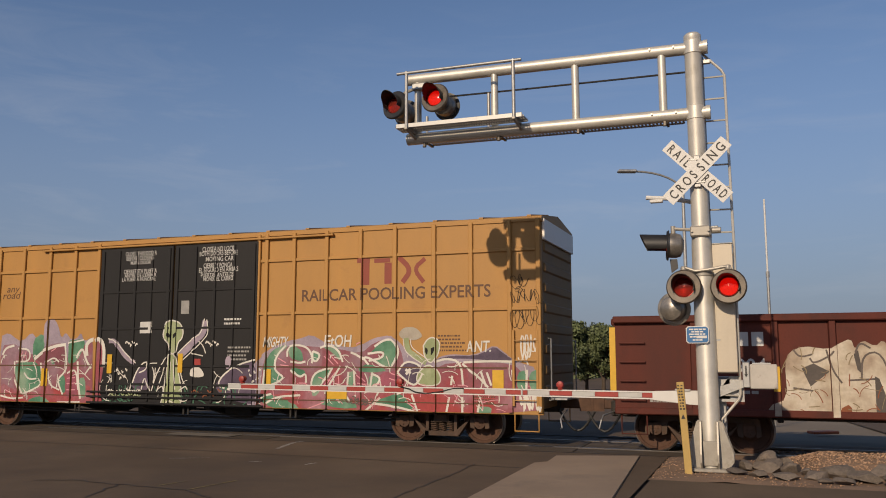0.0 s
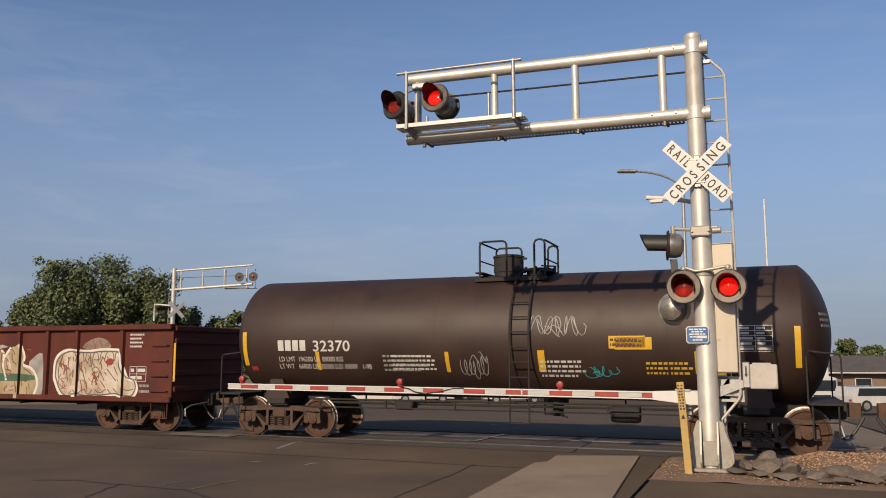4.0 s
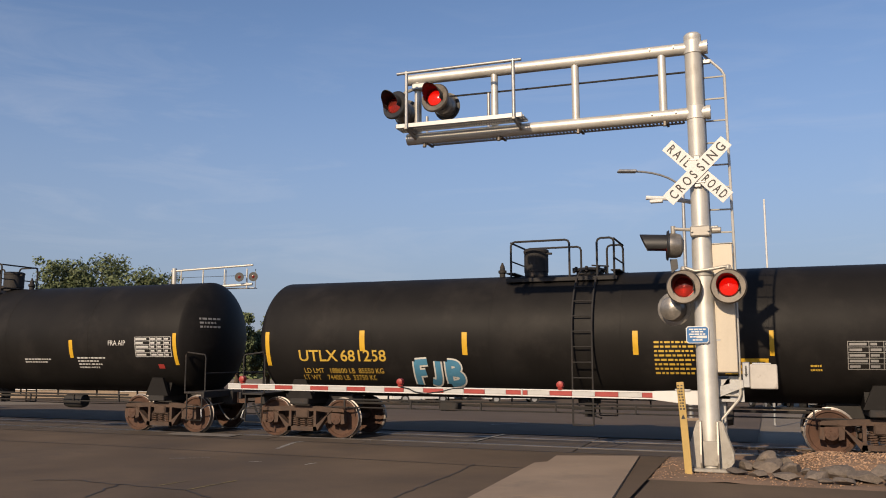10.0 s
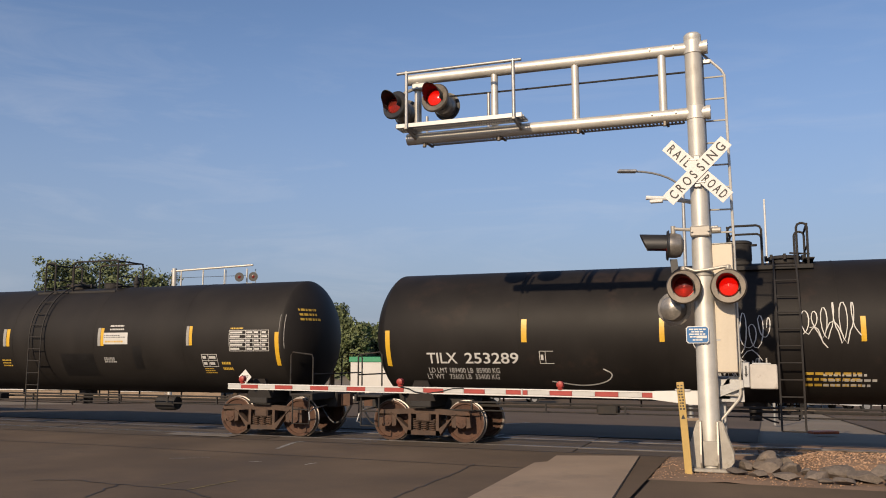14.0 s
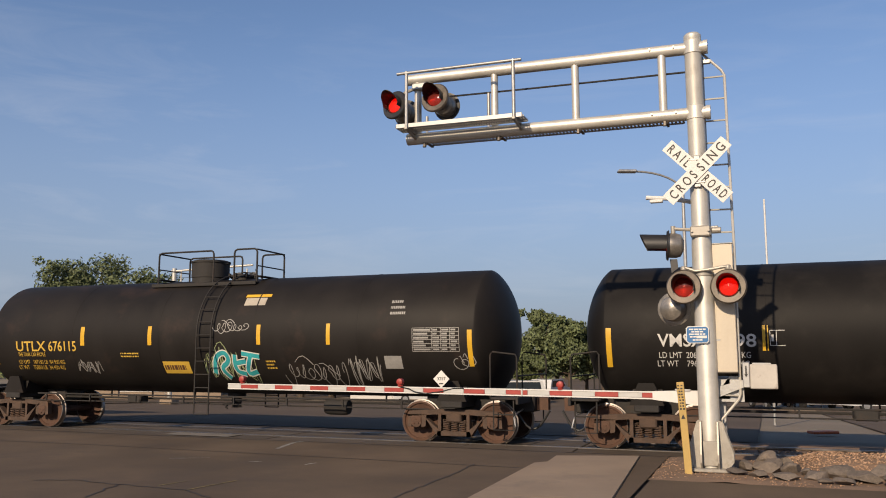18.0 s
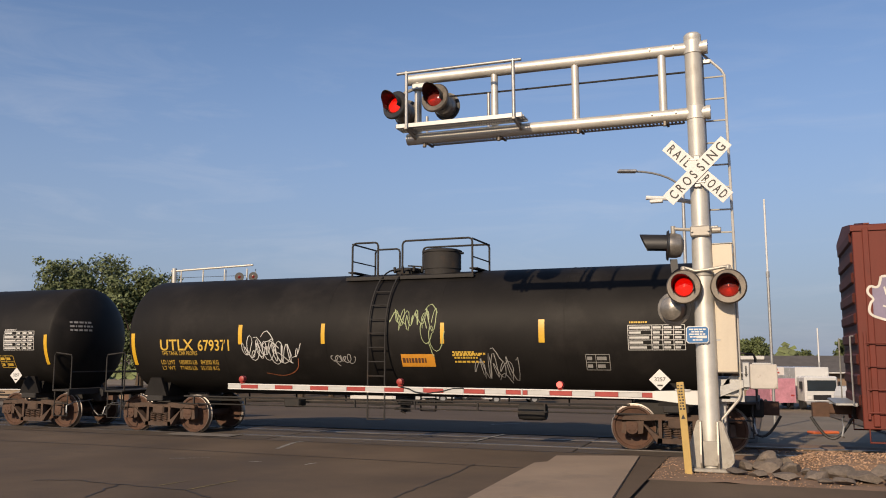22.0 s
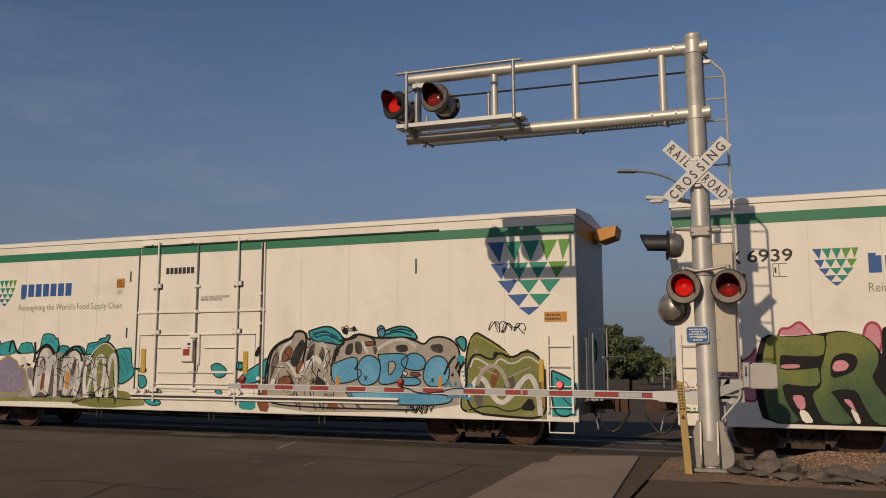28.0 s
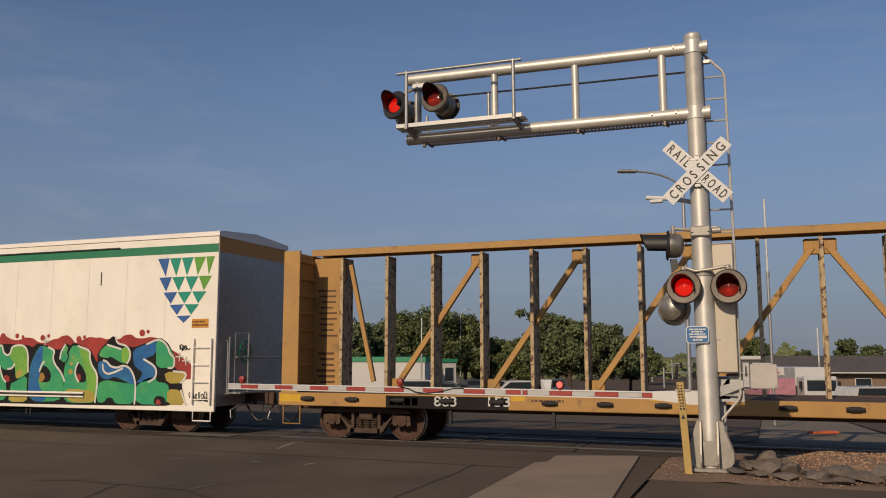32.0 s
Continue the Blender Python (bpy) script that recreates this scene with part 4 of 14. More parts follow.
    for s in (-1, 1):
        coupler(car, s * (half + 0.42), s)
        truck(car, s * off)
        # corner ladder and stirrup on the near and far side
        for y in (-1, 1):
            b = Build()
            xa, xb = s * (half - 0.10), s * (half - 0.62)
            yy = y * (halfw + 0.075)
            for k in range(4):
                zz = zs + 0.30 + 0.42 * k
                b.tube([(xa, y * halfw, zz), (xa, yy, zz), (xb, yy, zz), (xb, y * halfw, zz)], 0.013, 5)
            for xx in (xa, xb):
                b.box((xx, y * (halfw + 0.05), zs + 0.98), (0.05, 0.05, ladder_z), 0.005)
            part("ladder", b, lm, car)
            b = Build()
            b.tube([(xa, y * (halfw - 0.02), zs + 0.05), (xa, y * (halfw - 0.02), 0.36), (xb, y * (halfw - 0.02), 0.36), (xb, y * (halfw - 0.02), zs + 0.05)], 0.018, 6)
            part("stirrup", b, lm, car)
        b = Build()
        b.box((s * (half + 0.22), 0, 1.02), (0.40, 2.2, 0.05), 0.01)
        for y in (-1.25, 1.25):
            b.tube([(s * (half + 0.06), y, 1.0), (s * (half + 0.12), y, 1.0), (s * (half + 0.12), y, 2.3), (s * (half + 0.06), y, 2.3)], 0.016, 6)
        part("end_platform", b, M["galv2"], car)
    cuts, spans = [], []
    for x in ribs:
        cuts += [x - rib_w / 2, x + rib_w / 2]
        spans.append((x - rib_w / 2, x + rib_w / 2))

    def depth(x, z):
        for a, c in spans:
            if a < x < c:
                return halfw + rib_d
        return halfw

    return car, Side(car, depth, cuts)

# ---- crossing signal mast with cantilever and gate ----
MX, MY = -0.787, -5.5
G0 = rise(MY)
mast = thing("crossing_signal", "tall brushed aluminium crossing mast with cantilever and red flashers", "crossing signal", at=pose(MX, MY, G0, 0, -0.3, 0))
b = Build()
b.spin([(0.160, 0.0), (0.160, 0.55), (0.154, 0.58), (0.150, 3.3), (0.136, 3.60), (0.134, 4.42), (0.130, 6.62), (0.134, 6.63), (0.134, 6.70), (0.10, 6.735), (0.0, 6.745)], 40)
part("mast_pole", b, M["galv"], mast, smooth=True)
part("joint_band", Build().spin([(0.150, 2.86), (0.163, 2.87), (0.163, 2.93), (0.150, 2.94)], 32), M["silver"], mast, smooth=True)
b = Build()
b.box((0, 0, 3.55), (0.30, 0.36, 0.165), 0.02)
for y in (-0.19, 0.19):
    for x in (-0.12, 0.12):
        b.tube([(x, y - 0.02, 3.55), (x, y + 0.02, 3.55)], 0.018, 8)
part("clamp", b, M["silver"], mast)
part("base_plate", Build().box((0, 0, 0.01), (0.62, 0.62, 0.05), 0.01), M["silver"], mast)
for s in (-1, 1):
    for ax in (0, 1):
        prof = [(s * 0.13, 0.0), (s * 0.24, 0.0), (s * 0.33, 0.12), (s * 0.33, 0.24), (s * 0.18, 0.70), (s * 0.13, 0.72)]
        for o in (-0.12, 0.12):
            part("base_fin", Build().prism(prof, o - 0.012, o + 0.012, "y" if ax == 0 else "x"), M["silver"], mast)
b = Build()
b.box((0, -0.165, 0.24), (0.215, 0.03, 0.36), 0.01)
part("base_cover", b, M["silver"], mast)

TOPZ, LOWZ = 6.50, 5.435
ARM = -4.90
AX = Vector((1, 0, 0))


def top_z(x):
    """Height of the upper chord's middle line; the arm climbs a little towards its tip."""
    return TOPZ - 0.017 * x


def low_z(x):
    return LOWZ - 0.012 * x


for name, fz, r in (("upper_arm", top_z, 0.096), ("lower_arm", low_z, 0.100)):
    part(name, Build().tube([(0.19, 0, fz(0.19)), (ARM, 0, fz(ARM))], r, 24), M["galv"], mast, smooth=True)
    part("arm_cap", Build().tube([(0.16, 0, fz(0.16)), (0.225, 0, fz(0.2))], r + 0.014, 24), M["galv"], mast, smooth=True)
    part("arm_collar", Build().spin([(0.132, -0.11), (0.142, -0.10), (0.142, 0.10), (0.132, 0.11)], 28, pose(0, 0, fz(0))), M["galv"], mast, smooth=True)
    for x in (-0.29, -0.66):
        part("bolt", Build().tube([(x, -r - 0.022, fz(x) + 0.02), (x, r + 0.022, fz(x) + 0.02)], 0.018, 8), M["galv"], mast)
for x in (-0.486, -1.886, -3.286, -4.707):
    part("arm_strut", Build().tube([(x, 0, low_z(x)), (x, 0, top_z(x))], 0.063, 18), M["galv"], mast, smooth=True)
part("junction_box", Build().box((-4.66, -0.03, 6.42), (0.26, 0.16, 0.13), 0.02), M["galv2"], mast)
b = Build()
b.tube([(-0.1, 0.10, 6.155), (-1.4, 0.10, 6.175), (-2.8, 0.10, 6.20), (-4.55, 0.10, 6.24)], 0.016, 6)
part("cable", b, M["under"], mast)
part("conduit", Build().tube([(-3.42, 0.08, 6.2), (-3.42, 0.08, 5.55)], 0.028, 10), M["galv2"], mast, smooth=True)
part("conduit", Build().tube([(-4.56, 0.06, 5.9), (-4.56, 0.06, 5.50)], 0.026, 10), M["galv2"], mast, smooth=True)
# narrow grating hung under the lower chord
b = Build()
n = 75
for k in range(n):
    x = -0.2 + (ARM + 0.55) * k / (n - 1)
    b.box((x, 0.17, low_z(x) - 0.062), (0.030, 0.24, 0.016))
for y in (0.05, 0.29):
    b.tube([(-0.2, y, low_z(-0.2) - 0.06), (ARM + 0.35, y, low_z(ARM + 0.35) - 0.06)], 0.015, 6)
part("catwalk_grating", b, M["silver"], mast)
for x in (-0.45, -1.83, -3.19, -4.55):
    z = low_z(x)
    b = Build()
    b.box((x, 0.14, z - 0.085), (0.045, 0.34, 0.03), 0.006)
    b.box((x - 0.02, -0.03, z - 0.125), (0.05, 0.05, 0.09), 0.01)
    b.tube([(x - 0.05, -0.03, z - 0.16), (x + 0.04, -0.03, z - 0.10)], 0.018, 6)
    part("grating_hanger", b, M["lamp_grey"], mast)
# service basket in front of the arm's tip
bx0, bx1, by = -4.95, -2.68, -0.42
fl = lambda x: 5.575 + 0.030 * (bx1 - x) / (bx1 - bx0) + 0.01
b = Build()
for k in range(52):
    x = bx0 + (bx1 - bx0) * k / 51
    b.box((x, (by - 0.11) / 2, fl(x)), (0.018, abs(by) - 0.12, 0.028))
for y in (by, -0.26, -0.11):
    b.tube([(bx0, y, fl(bx0)), (bx1, y, fl(bx1))], 0.022, 6)
part("basket_floor", b, M["galv2"], mast)
part("basket_edge", Build().box(((bx0 + bx1) / 2, by - 0.02, fl((bx0 + bx1) / 2) + 0.012), (bx1 - bx0 - 0.02, 0.016, 0.075), 0.004, Euler((0, 0.0132, 0)).to_matrix()), M["galv2"], mast)
for x in (-4.735, -2.82):
    b = Build()
    b.tube([(x, by - 0.04, fl(x) - 0.05), (x, by - 0.04, top_z(x) + 0.0)], 0.030, 10)
    part("basket_post", b, M["galv2"], mast, smooth=True)
    b = Build()
    b.box((x, by / 2 - 0.02, fl(x) - 0.045), (0.06, abs(by) + 0.12, 0.045), 0.008)
    b.tube([(x, by - 0.02, fl(x) - 0.06), (x + 0.02, -0.06, low_z(x) - 0.03)], 0.024, 8)
    part("basket_bracket", b, M["silver"], mast)
part("basket_rail", Build().tube([(-4.91, by - 0.045, 6.552), (-2.68, by - 0.045, 6.525)], 0.026, 10), M["galv2"], mast, smooth=True)

# ladder beside the mast, its upper end bent in to the pole
lad = part("ladder", Build().tube([(0.09, 0.12, 6.47), (0.16, 0.12, 6.40), (0.405, 0.12, 6.13), (0.45, 0.12, 6.04), (0.455, 0.12, 5.0), (0.467, 0.12, 3.4), (0.457, 0.12, 1.10), (0.43, 0.12, 1.02), (0.16, 0.12, 0.70)], 0.021, 8),
           M["galv"], mast, "galvanised access ladder", smooth=True)
part("rail", Build().tube([(0.125, 0.17, 6.40), (0.125, 0.17, 0.9)], 0.019, 8), M["galv2"], lad, smooth=True)
for k in range(15):
    z = 1.07 + 0.354 * k
    part("rung", Build().tube([(0.12, 0.14, z + 0.012), (0.455, 0.12, z)], 0.014, 6), M["galv"], lad)
for z in (6.30, 4.30, 3.62):
    part("standoff", Build().box((0.17, 0.13, z), (0.16, 0.06, 0.08), 0.01), M["galv2"], lad)
guard = part("ladder_guard", Build().box((0.285, 0.05, 2.385), (0.315, 0.10, 1.945), 0.010), M["cabinet"], mast, "cream sheet-metal ladder guard")
part("guard_cap", Build().box((0.285, 0.05, 3.365), (0.325, 0.12, 0.014), 0.004), M["galv2"], guard)
part("guard_lip", Build().box((0.285, -0.004, 1.418), (0.317, 0.012, 0.022), 0.003), M["lamp_grey"], guard)
for z in (1.9, 2.9):
    part("guard_strap", Build().box((0.15, 0.02, z), (0.12, 0.05, 0.03), 0.005), M["galv2"], guard)

# crossbuck
xb = part("crossbuck", Build().box((0, 0.03, 0), (0.10, 0.04, 0.5), 0.01), M["galv2"], mast, "white diagonal crossbuck boards with black letters", at=pose(-0.005, -0.19, 4.475, 0, 0, 0))
for z in (-0.18, 0.18):
    part("u_bolt", Build().tube([(-0.15, 0.20, z), (-0.15, 0.02, z), (-0.12, 0.0, z), (0.12, 0.0, z), (0.15, 0.02, z), (0.15, 0.20, z)], 0.012, 6), M["galv2"], xb)


def blade(ang, words, yo):
    L, W = 1.24, 0.215
    m = pose(0, yo, 0, 0, -ang, 0)
    b = Build()
    b.prism(rounded([(-L / 2, -W / 2), (L / 2, -W / 2), (L / 2, W / 2), (-L / 2, W / 2)], 0), -0.005, 0.005)
    bl = part("board", b, M["refl_white"], xb, at=m)
    for text, x, wide in words:
        vs, fs = glyphs(text, 0.012)
        lo, hi = min(v[0] for v in vs), max(v[0] for v in vs)
        b = Build()
        k = 0.142
        sp = wide / ((hi - lo) * k)
        b.add([(x + (a - (lo + hi) / 2) * k * sp, -0.0085, (c - 0.5) * k) for a, c in vs], fs)
        part("letters", b, M["letter_black"], bl, tidy=False)


blade(-46, [("R A I L", -0.36, 0.40), ("R O A D", 0.36, 0.42)], 0.0)
blade(44, [("C R O S", -0.295, 0.50), ("S I N G", 0.295, 0.50)], -0.018)


# flashing lamps
VANES = []


def signal_lamp(x, y, z, aim, tilt, parent, phase, back=False, r=0.262, reach=0.30, skin=None, ring_skin=None):
    """A round red light with background ring, hood and housing; aim: degrees that it turns from -y towards +x."""
    m = pose(x, y, z, tilt, 0, aim)
    shell = M[skin or "lamp_grey"]
    lamp = part("signal_lamp", Build().spin([(0.165, 0.0), (0.192, 0.02), (0.192, 0.13), (0.17, 0.20), (0.08, 0.245), (0.0, 0.25)], 28, pose(0, 0.0, 0, -90, 0, 0), close=False), shell,
                parent, "round red flashing lamp with black hood", smooth=True, at=m)
    ring = Build().spin([(0.160, 0.004), (0.162, -0.012), (r - 0.02, -0.015), (r, 0.010), (r, 0.018), (r - 0.01, 0.022), (0.16, 0.012)], 36, pose(0, 0, 0, -90, 0, 0), close=False)
    part("background_ring", ring, M[ring_skin] if ring_skin else shell, lamp, smooth=True)
    hood = Build()
    seg, vs, fs = 22, [], []
    for k in range(seg + 1):
        a = radians(-25 + 230 * k / seg)
        L = reach * (0.42 + 0.58 * max(0.0, math.sin(a))) if reach < 0.4 else reach * (0.80 + 0.20 * math.sin(a))
        for rr in (0.158, 0.166):
            vs += [(rr * math.cos(a), 0.0, rr * math.sin(a)), (rr * math.cos(a), -L, rr * math.sin(a))]
    for k in range(seg):
        i = 4 * k
        fs += [(i, i + 1, i + 5, i + 4), (i + 2, i + 6, i + 7, i + 3), (i + 1, i + 3, i + 7, i + 5), (i, i + 4, i + 6, i + 2)]
    hood.add(vs, fs)
    part("hood", hood, M["black"], lamp, "matt black hood", smooth=True)
    part("reflector_bowl", Build().spin([(0.150, 0.0), (0.145, 0.035), (0.09, 0.055), (0.0, 0.06)], 24, pose(0, 0.0, 0, -90, 0, 0), close=False), M["bowl"], lamp, smooth=True)
    vane = part("lit_disc", Build().spin([(0.0, -0.002), (0.128, -0.002), (0.132, 0.0), (0.128, 0.002), (0.0, 0.002)], 24, pose(0, 0, 0, 90, 0, 0)), M["bulb_red"], lamp,
                "glowing red light disc", at=pose(0, 0.015, 0, 0, 0, 0))
    lens = part("lens", Build().spin([(0.0, 0.030), (0.06, 0.026), (0.11, 0.014), (0.148, -0.004), (0.148, -0.010), (0.0, 0.014)], 28, pose(0, 0, 0, 90, 0, 0)), M["lens_red"], lamp, "red glass lens", smooth=True)
    lens.visible_shadow = False
    VANES.append((vane, phase))
    return lamp


# arms that carry the pair on the mast
b = Build()
b.tube([(-0.30, -0.16, 2.94), (-0.26, -0.16, 3.0), (-0.20, -0.16, 2.98), (-0.10, -0.17, 2.94), (0.10, -0.18, 2.955), (0.33, -0.17, 2.99), (0.40, -0.16, 2.975), (0.42, -0.15, 2.90)], 0.024, 8)
part("lamp_crossarm", b, M["silver"], mast, smooth=True)
for x in (-0.27, 0.37):
    part("arm_socket", Build().spin([(0.035, 0.0), (0.045, 0.02), (0.045, 0.07), (0.03, 0.09)], 12, pose(x, -0.15, 2.93)), M["silver"], mast, smooth=True)
signal_lamp(-0.267, -0.28, 2.697, -4, -3, mast, 0)
signal_lamp(0.372, -0.28, 2.684, -3, -3, mast, 1)
# lamp facing the far side, and the lamp that faces along the side street
signal_lamp(-0.46, 0.20, 2.395, 168, -3, mast, 0, skin="lamp_back")
b = Build().tube([(-0.30, 0.0, 2.66), (-0.36, 0.08, 2.62), (-0.40, 0.16, 2.55)], 0.024, 8)
part("rear_lamp_arm", b, M["silver"], mast, smooth=True)
signal_lamp(-0.50, -0.10, 3.36, -82, -3, mast, 1, r=0.235, reach=0.42, skin="lamp_back", ring_skin="black")
b = Build()
b.tube([(-0.10, -0.1, 3.58), (-0.30, -0.1, 3.60), (-0.40, -0.1, 3.615)], 0.026, 8)
b.tube([(-0.405, -0.1, 3.54), (-0.405, -0.1, 3.655)], 0.036, 10)
part("side_lamp_bracket", b, M["silver"], mast, smooth=True)
part("bracket_cap", Build().spin([(0.03, 0), (0.05, 0.01), (0.05, 0.13), (0.035, 0.14)], 12, pose(0.16, -0.1, 3.557, 0, 90, 0)), M["silver"], mast, smooth=True)
part("sight_plate", Build().prism([(-0.47, 3.14), (-0.36, 3.14), (-0.35, 3.0), (-0.45, 2.93)], -0.12, -0.09), M["black"], mast)
# paired lamps back to back near the arm's tip
b = Build()
b.tube([(-5.00, -0.02, 6.30), (-4.95, -0.02, 6.36), (-4.70, -0.03, 6.42), (-4.45, -0.03, 6.40), (-4.29, -0.02, 6.36)], 0.030, 8)
part("lamp_bracket", b, M["silver"], mast, smooth=True)
signal_lamp(-5.045, -0.27, 6.075, -14, -7, mast, 3, ring_skin="black")
signal_lamp(-4.285, -0.27, 6.118, -6, -7, mast, 4)
for x, z in ((-5.03, 6.055), (-4.25, 6.10)):
    signal_lamp(x, 0.26, z, 178, -5, mast, 3, skin="lamp_back", ring_skin="black", r=0.25)
b = Build()
b.tube([(-0.10, 0.12, 4.05), (-0.45, 0.10, 4.13), (-0.82, 0.10, 4.17)], 0.035, 8)
b.box((-0.66, 0.1, 4.10), (0.20, 0.09, 0.05), 0.01)
part("antenna_arm", b, M["refl_white"], mast)
# blue notice
plate = lambda w, h, c: rounded([(-w, -h), (w, -h), (w, h), (-w, h)], 0) if not c else [(-w + c, -h), (w - c, -h), (w, -h + c), (w, h - c), (w - c, h), (-w + c, h), (-w, h - c), (-w, -h + c)]
sg = part("notice_sign", Build().prism(plate(0.165, 0.128, 0.03), -0.004, 0.004), M["refl_white"], mast, "small blue emergency notice with white print", at=pose(-0.105, -0.19, 1.98, 0, 0, 0))
part("notice_face", Build().prism(plate(0.153, 0.116, 0.026), -0.008, -0.003), M["blue_sign"], sg)
for k, (w, c) in enumerate(((0.24, 0.080), (0.17, 0.044), (0.24, 0.008), (0.10, -0.030), (0.14, -0.078))):
    x, end, rg = -w / 2 - (0.06 if k == 3 else 0), w / 2 - (0.06 if k == 3 else 0), random.Random(k)
    while x < end - 0.015:
        ww = min(rg.uniform(0.03, 0.07), end - x)
        part("print_bar", Build().box((x + ww / 2, -0.0095, c), (ww, 0.003, 0.021)), M["refl_white"], sg)
        x += ww + 0.010
part("print_bar", Build().box((0.06, -0.0095, -0.034), (0.15, 0.003, 0.038)), M["refl_white"], sg)

# ---- gate ----
gate = thing("crossing_gate", "lowered red and white striped crossing gate arm with lamps", "crossing gate", at=pose(MX, MY + 0.32, G0))
GZ = 1.05
gz = lambda x: GZ - 0.0055 * (x + 0.8)
b = Build()
b.box((0.785, -0.32, 1.365), (0.375, 0.36, 0.355), 0.012)
cw = part("counterweight", b, M["weathered_white"], gate, "weathered white counterweight block")
part("side_plate", Build().box((0.545, -0.32, 1.39), (0.10, 0.38, 0.37), 0.010), M["galv2"], cw)
part("cap_plate", Build().box((0.76, -0.32, 1.553), (0.26, 0.26, 0.022), 0.006), M["gate_white"], cw)
part("arrow_mark", Build().prism([(0.535, 1.52), (0.555, 1.52), (0.555, 1.40), (0.57, 1.40), (0.545, 1.36), (0.52, 1.40), (0.535, 1.40)], -0.516, -0.511), M["letter_black"], cw)
b = Build()
b.box((0.16, 0.06, 1.17), (0.34, 0.40, 0.36), 0.03)
b.prism([(0.02, 0.98), (0.30, 1.36), (0.46, 1.36), (0.50, 1.18), (0.50, 0.98)], -0.14, -0.08)
part("gate_mechanism", b, M["galv2"], gate)
b = Build()
b.prism([(0.12, 1.20), (0.60, 1.34), (0.60, 1.24), (0.12, 1.04)], -0.22, -0.17)
part("weight_arm", b, M["galv2"], gate)
b = Build()
b.box((0.16, 0.06, 0.50), (0.14, 0.14, 1.02), 0.01)
part("mechanism_stand", b, M["galv2"], gate)
b = Build()
b.prism([(-0.86, 0.985), (-0.86, 1.115), (-0.45, 1.130), (0.1, 1.135), (0.1, 0.905), (-0.30, 0.920)], -0.03, 0.03)
part("gate_butt", b, M["refl_white"], gate)
part("butt_plate", Build().prism([(-0.52, 1.155), (-0.50, 1.125), (-0.30, 1.125), (-0.28, 1.150)], -0.05, 0.05), M["gate_white"], gate)
edges = [-8.763] + [-8.471 + 0.3725 * k for k in range(21)] + [-0.856]
for k, (xa, xb2) in enumerate(zip(edges[:-1], edges[1:])):
    xm = (xa + xb2) / 2
    h0 = 0.098 + 0.004 * (xm + 8.7) / 8
    b = Build()
    b.box((xm, 0.0, gz(xm)), (xb2 - xa - 0.003, 0.045, h0 - 0.026), 0.004)
    part("stripe_panel", b, M["gate_red"] if k % 2 else M["gate_white"], gate)
for s in (-1, 1):
    b = Build()
    x0, x1 = edges[0], edges[-1]
    b.prism([(x0, gz(x0) + s * 0.036), (x1, gz(x1) + s * 0.041), (x1, gz(x1) + s * 0.061), (x0, gz(x0) + s * 0.053)], -0.027, 0.027)
    part("arm_edge", b, M["refl_white"], gate)
part("arm_splice", Build().box((-2.98, -0.002, gz(-2.98)), (0.03, 0.062, 0.125), 0.004), M["gate_white"], gate)
GATE_LAMPS = []
for i, x in enumerate((-8.45, -5.19, -2.334)):
    z = gz(x) + 0.055
    b = Build()
    b.spin([(0.045, 0.0), (0.05, 0.02), (0.025, 0.04), (0.025, 0.06)], 12, pose(x, 0, z))
    b.spin([(0.03, -0.060), (0.055, -0.05), (0.06, 0.0), (0.055, 0.05), (0.03, 0.060)], 14, pose(x, 0, z + 0.085, 90, 0, 0))
    b.tube([(x - 0.06, 0, z + 0.06), (x + 0.06, 0, z + 0.06)], 0.018, 8)
    gl = part("arm_lamp", b, M["gate_red"], gate, "small red lamp on the gate arm", smooth=True)
    v = part("lit_disc", Build().spin([(0.0, -0.002), (0.05, -0.002), (0.05, 0.002), (0.0, 0.002)], 16, pose(0, 0, 0, 90, 0, 0)), M["bulb_red"], gl, "glowing red light disc", at=pose(x, -0.066, z + 0.085))
    GATE_LAMPS.append(v)
b = Build()
b.tube([(-5.2, -0.03, gz(-5) + 0.06), (-5.0, -0.036, gz(-5) + 0.02), (-4.90, -0.036, gz(-5) - 0.03), (-4.7, -0.03, gz(-5) - 0.06)], 0.012, 6)
b.tube([(-4.7, -0.036, gz(-5) - 0.055), (-4.4, -0.036, gz(-4.4) - 0.01), (-4.2, -0.03, gz(-4.2) + 0.045), (-4.0, -0.03, gz(-4) + 0.05)], 0.008, 6)
part("lamp_cable", b, M["black"], gate)

# leaning yellow marker post
post = thing("marker_post", "leaning yellow marker post with black stencilled letters", "marker post", at=pose(-1.076, -5.95, rise(-5.95) - 0.045, 0, -3.5, 0))
b = Build().box((0, 0, 0.665), (0.104, 0.045, 1.335), 0.006)
part("board", b, M["yellow_post"], post)
b = Build()
rg = random.Random(3)
for k in range(9):
    for w in (-0.024, 0.018):
        b.box((w + rg.uniform(-0.008, 0.008), -0.024, 1.28 - 0.042 * k), (rg.uniform(0.018, 0.032), 0.003, rg.uniform(0.016, 0.026)))
b.prism([(-0.03, 0.80), (0.03, 0.80), (0.0, 0.87)], -0.0255, -0.0225)
part("stencil_bars", b, M["letter_black"], post)

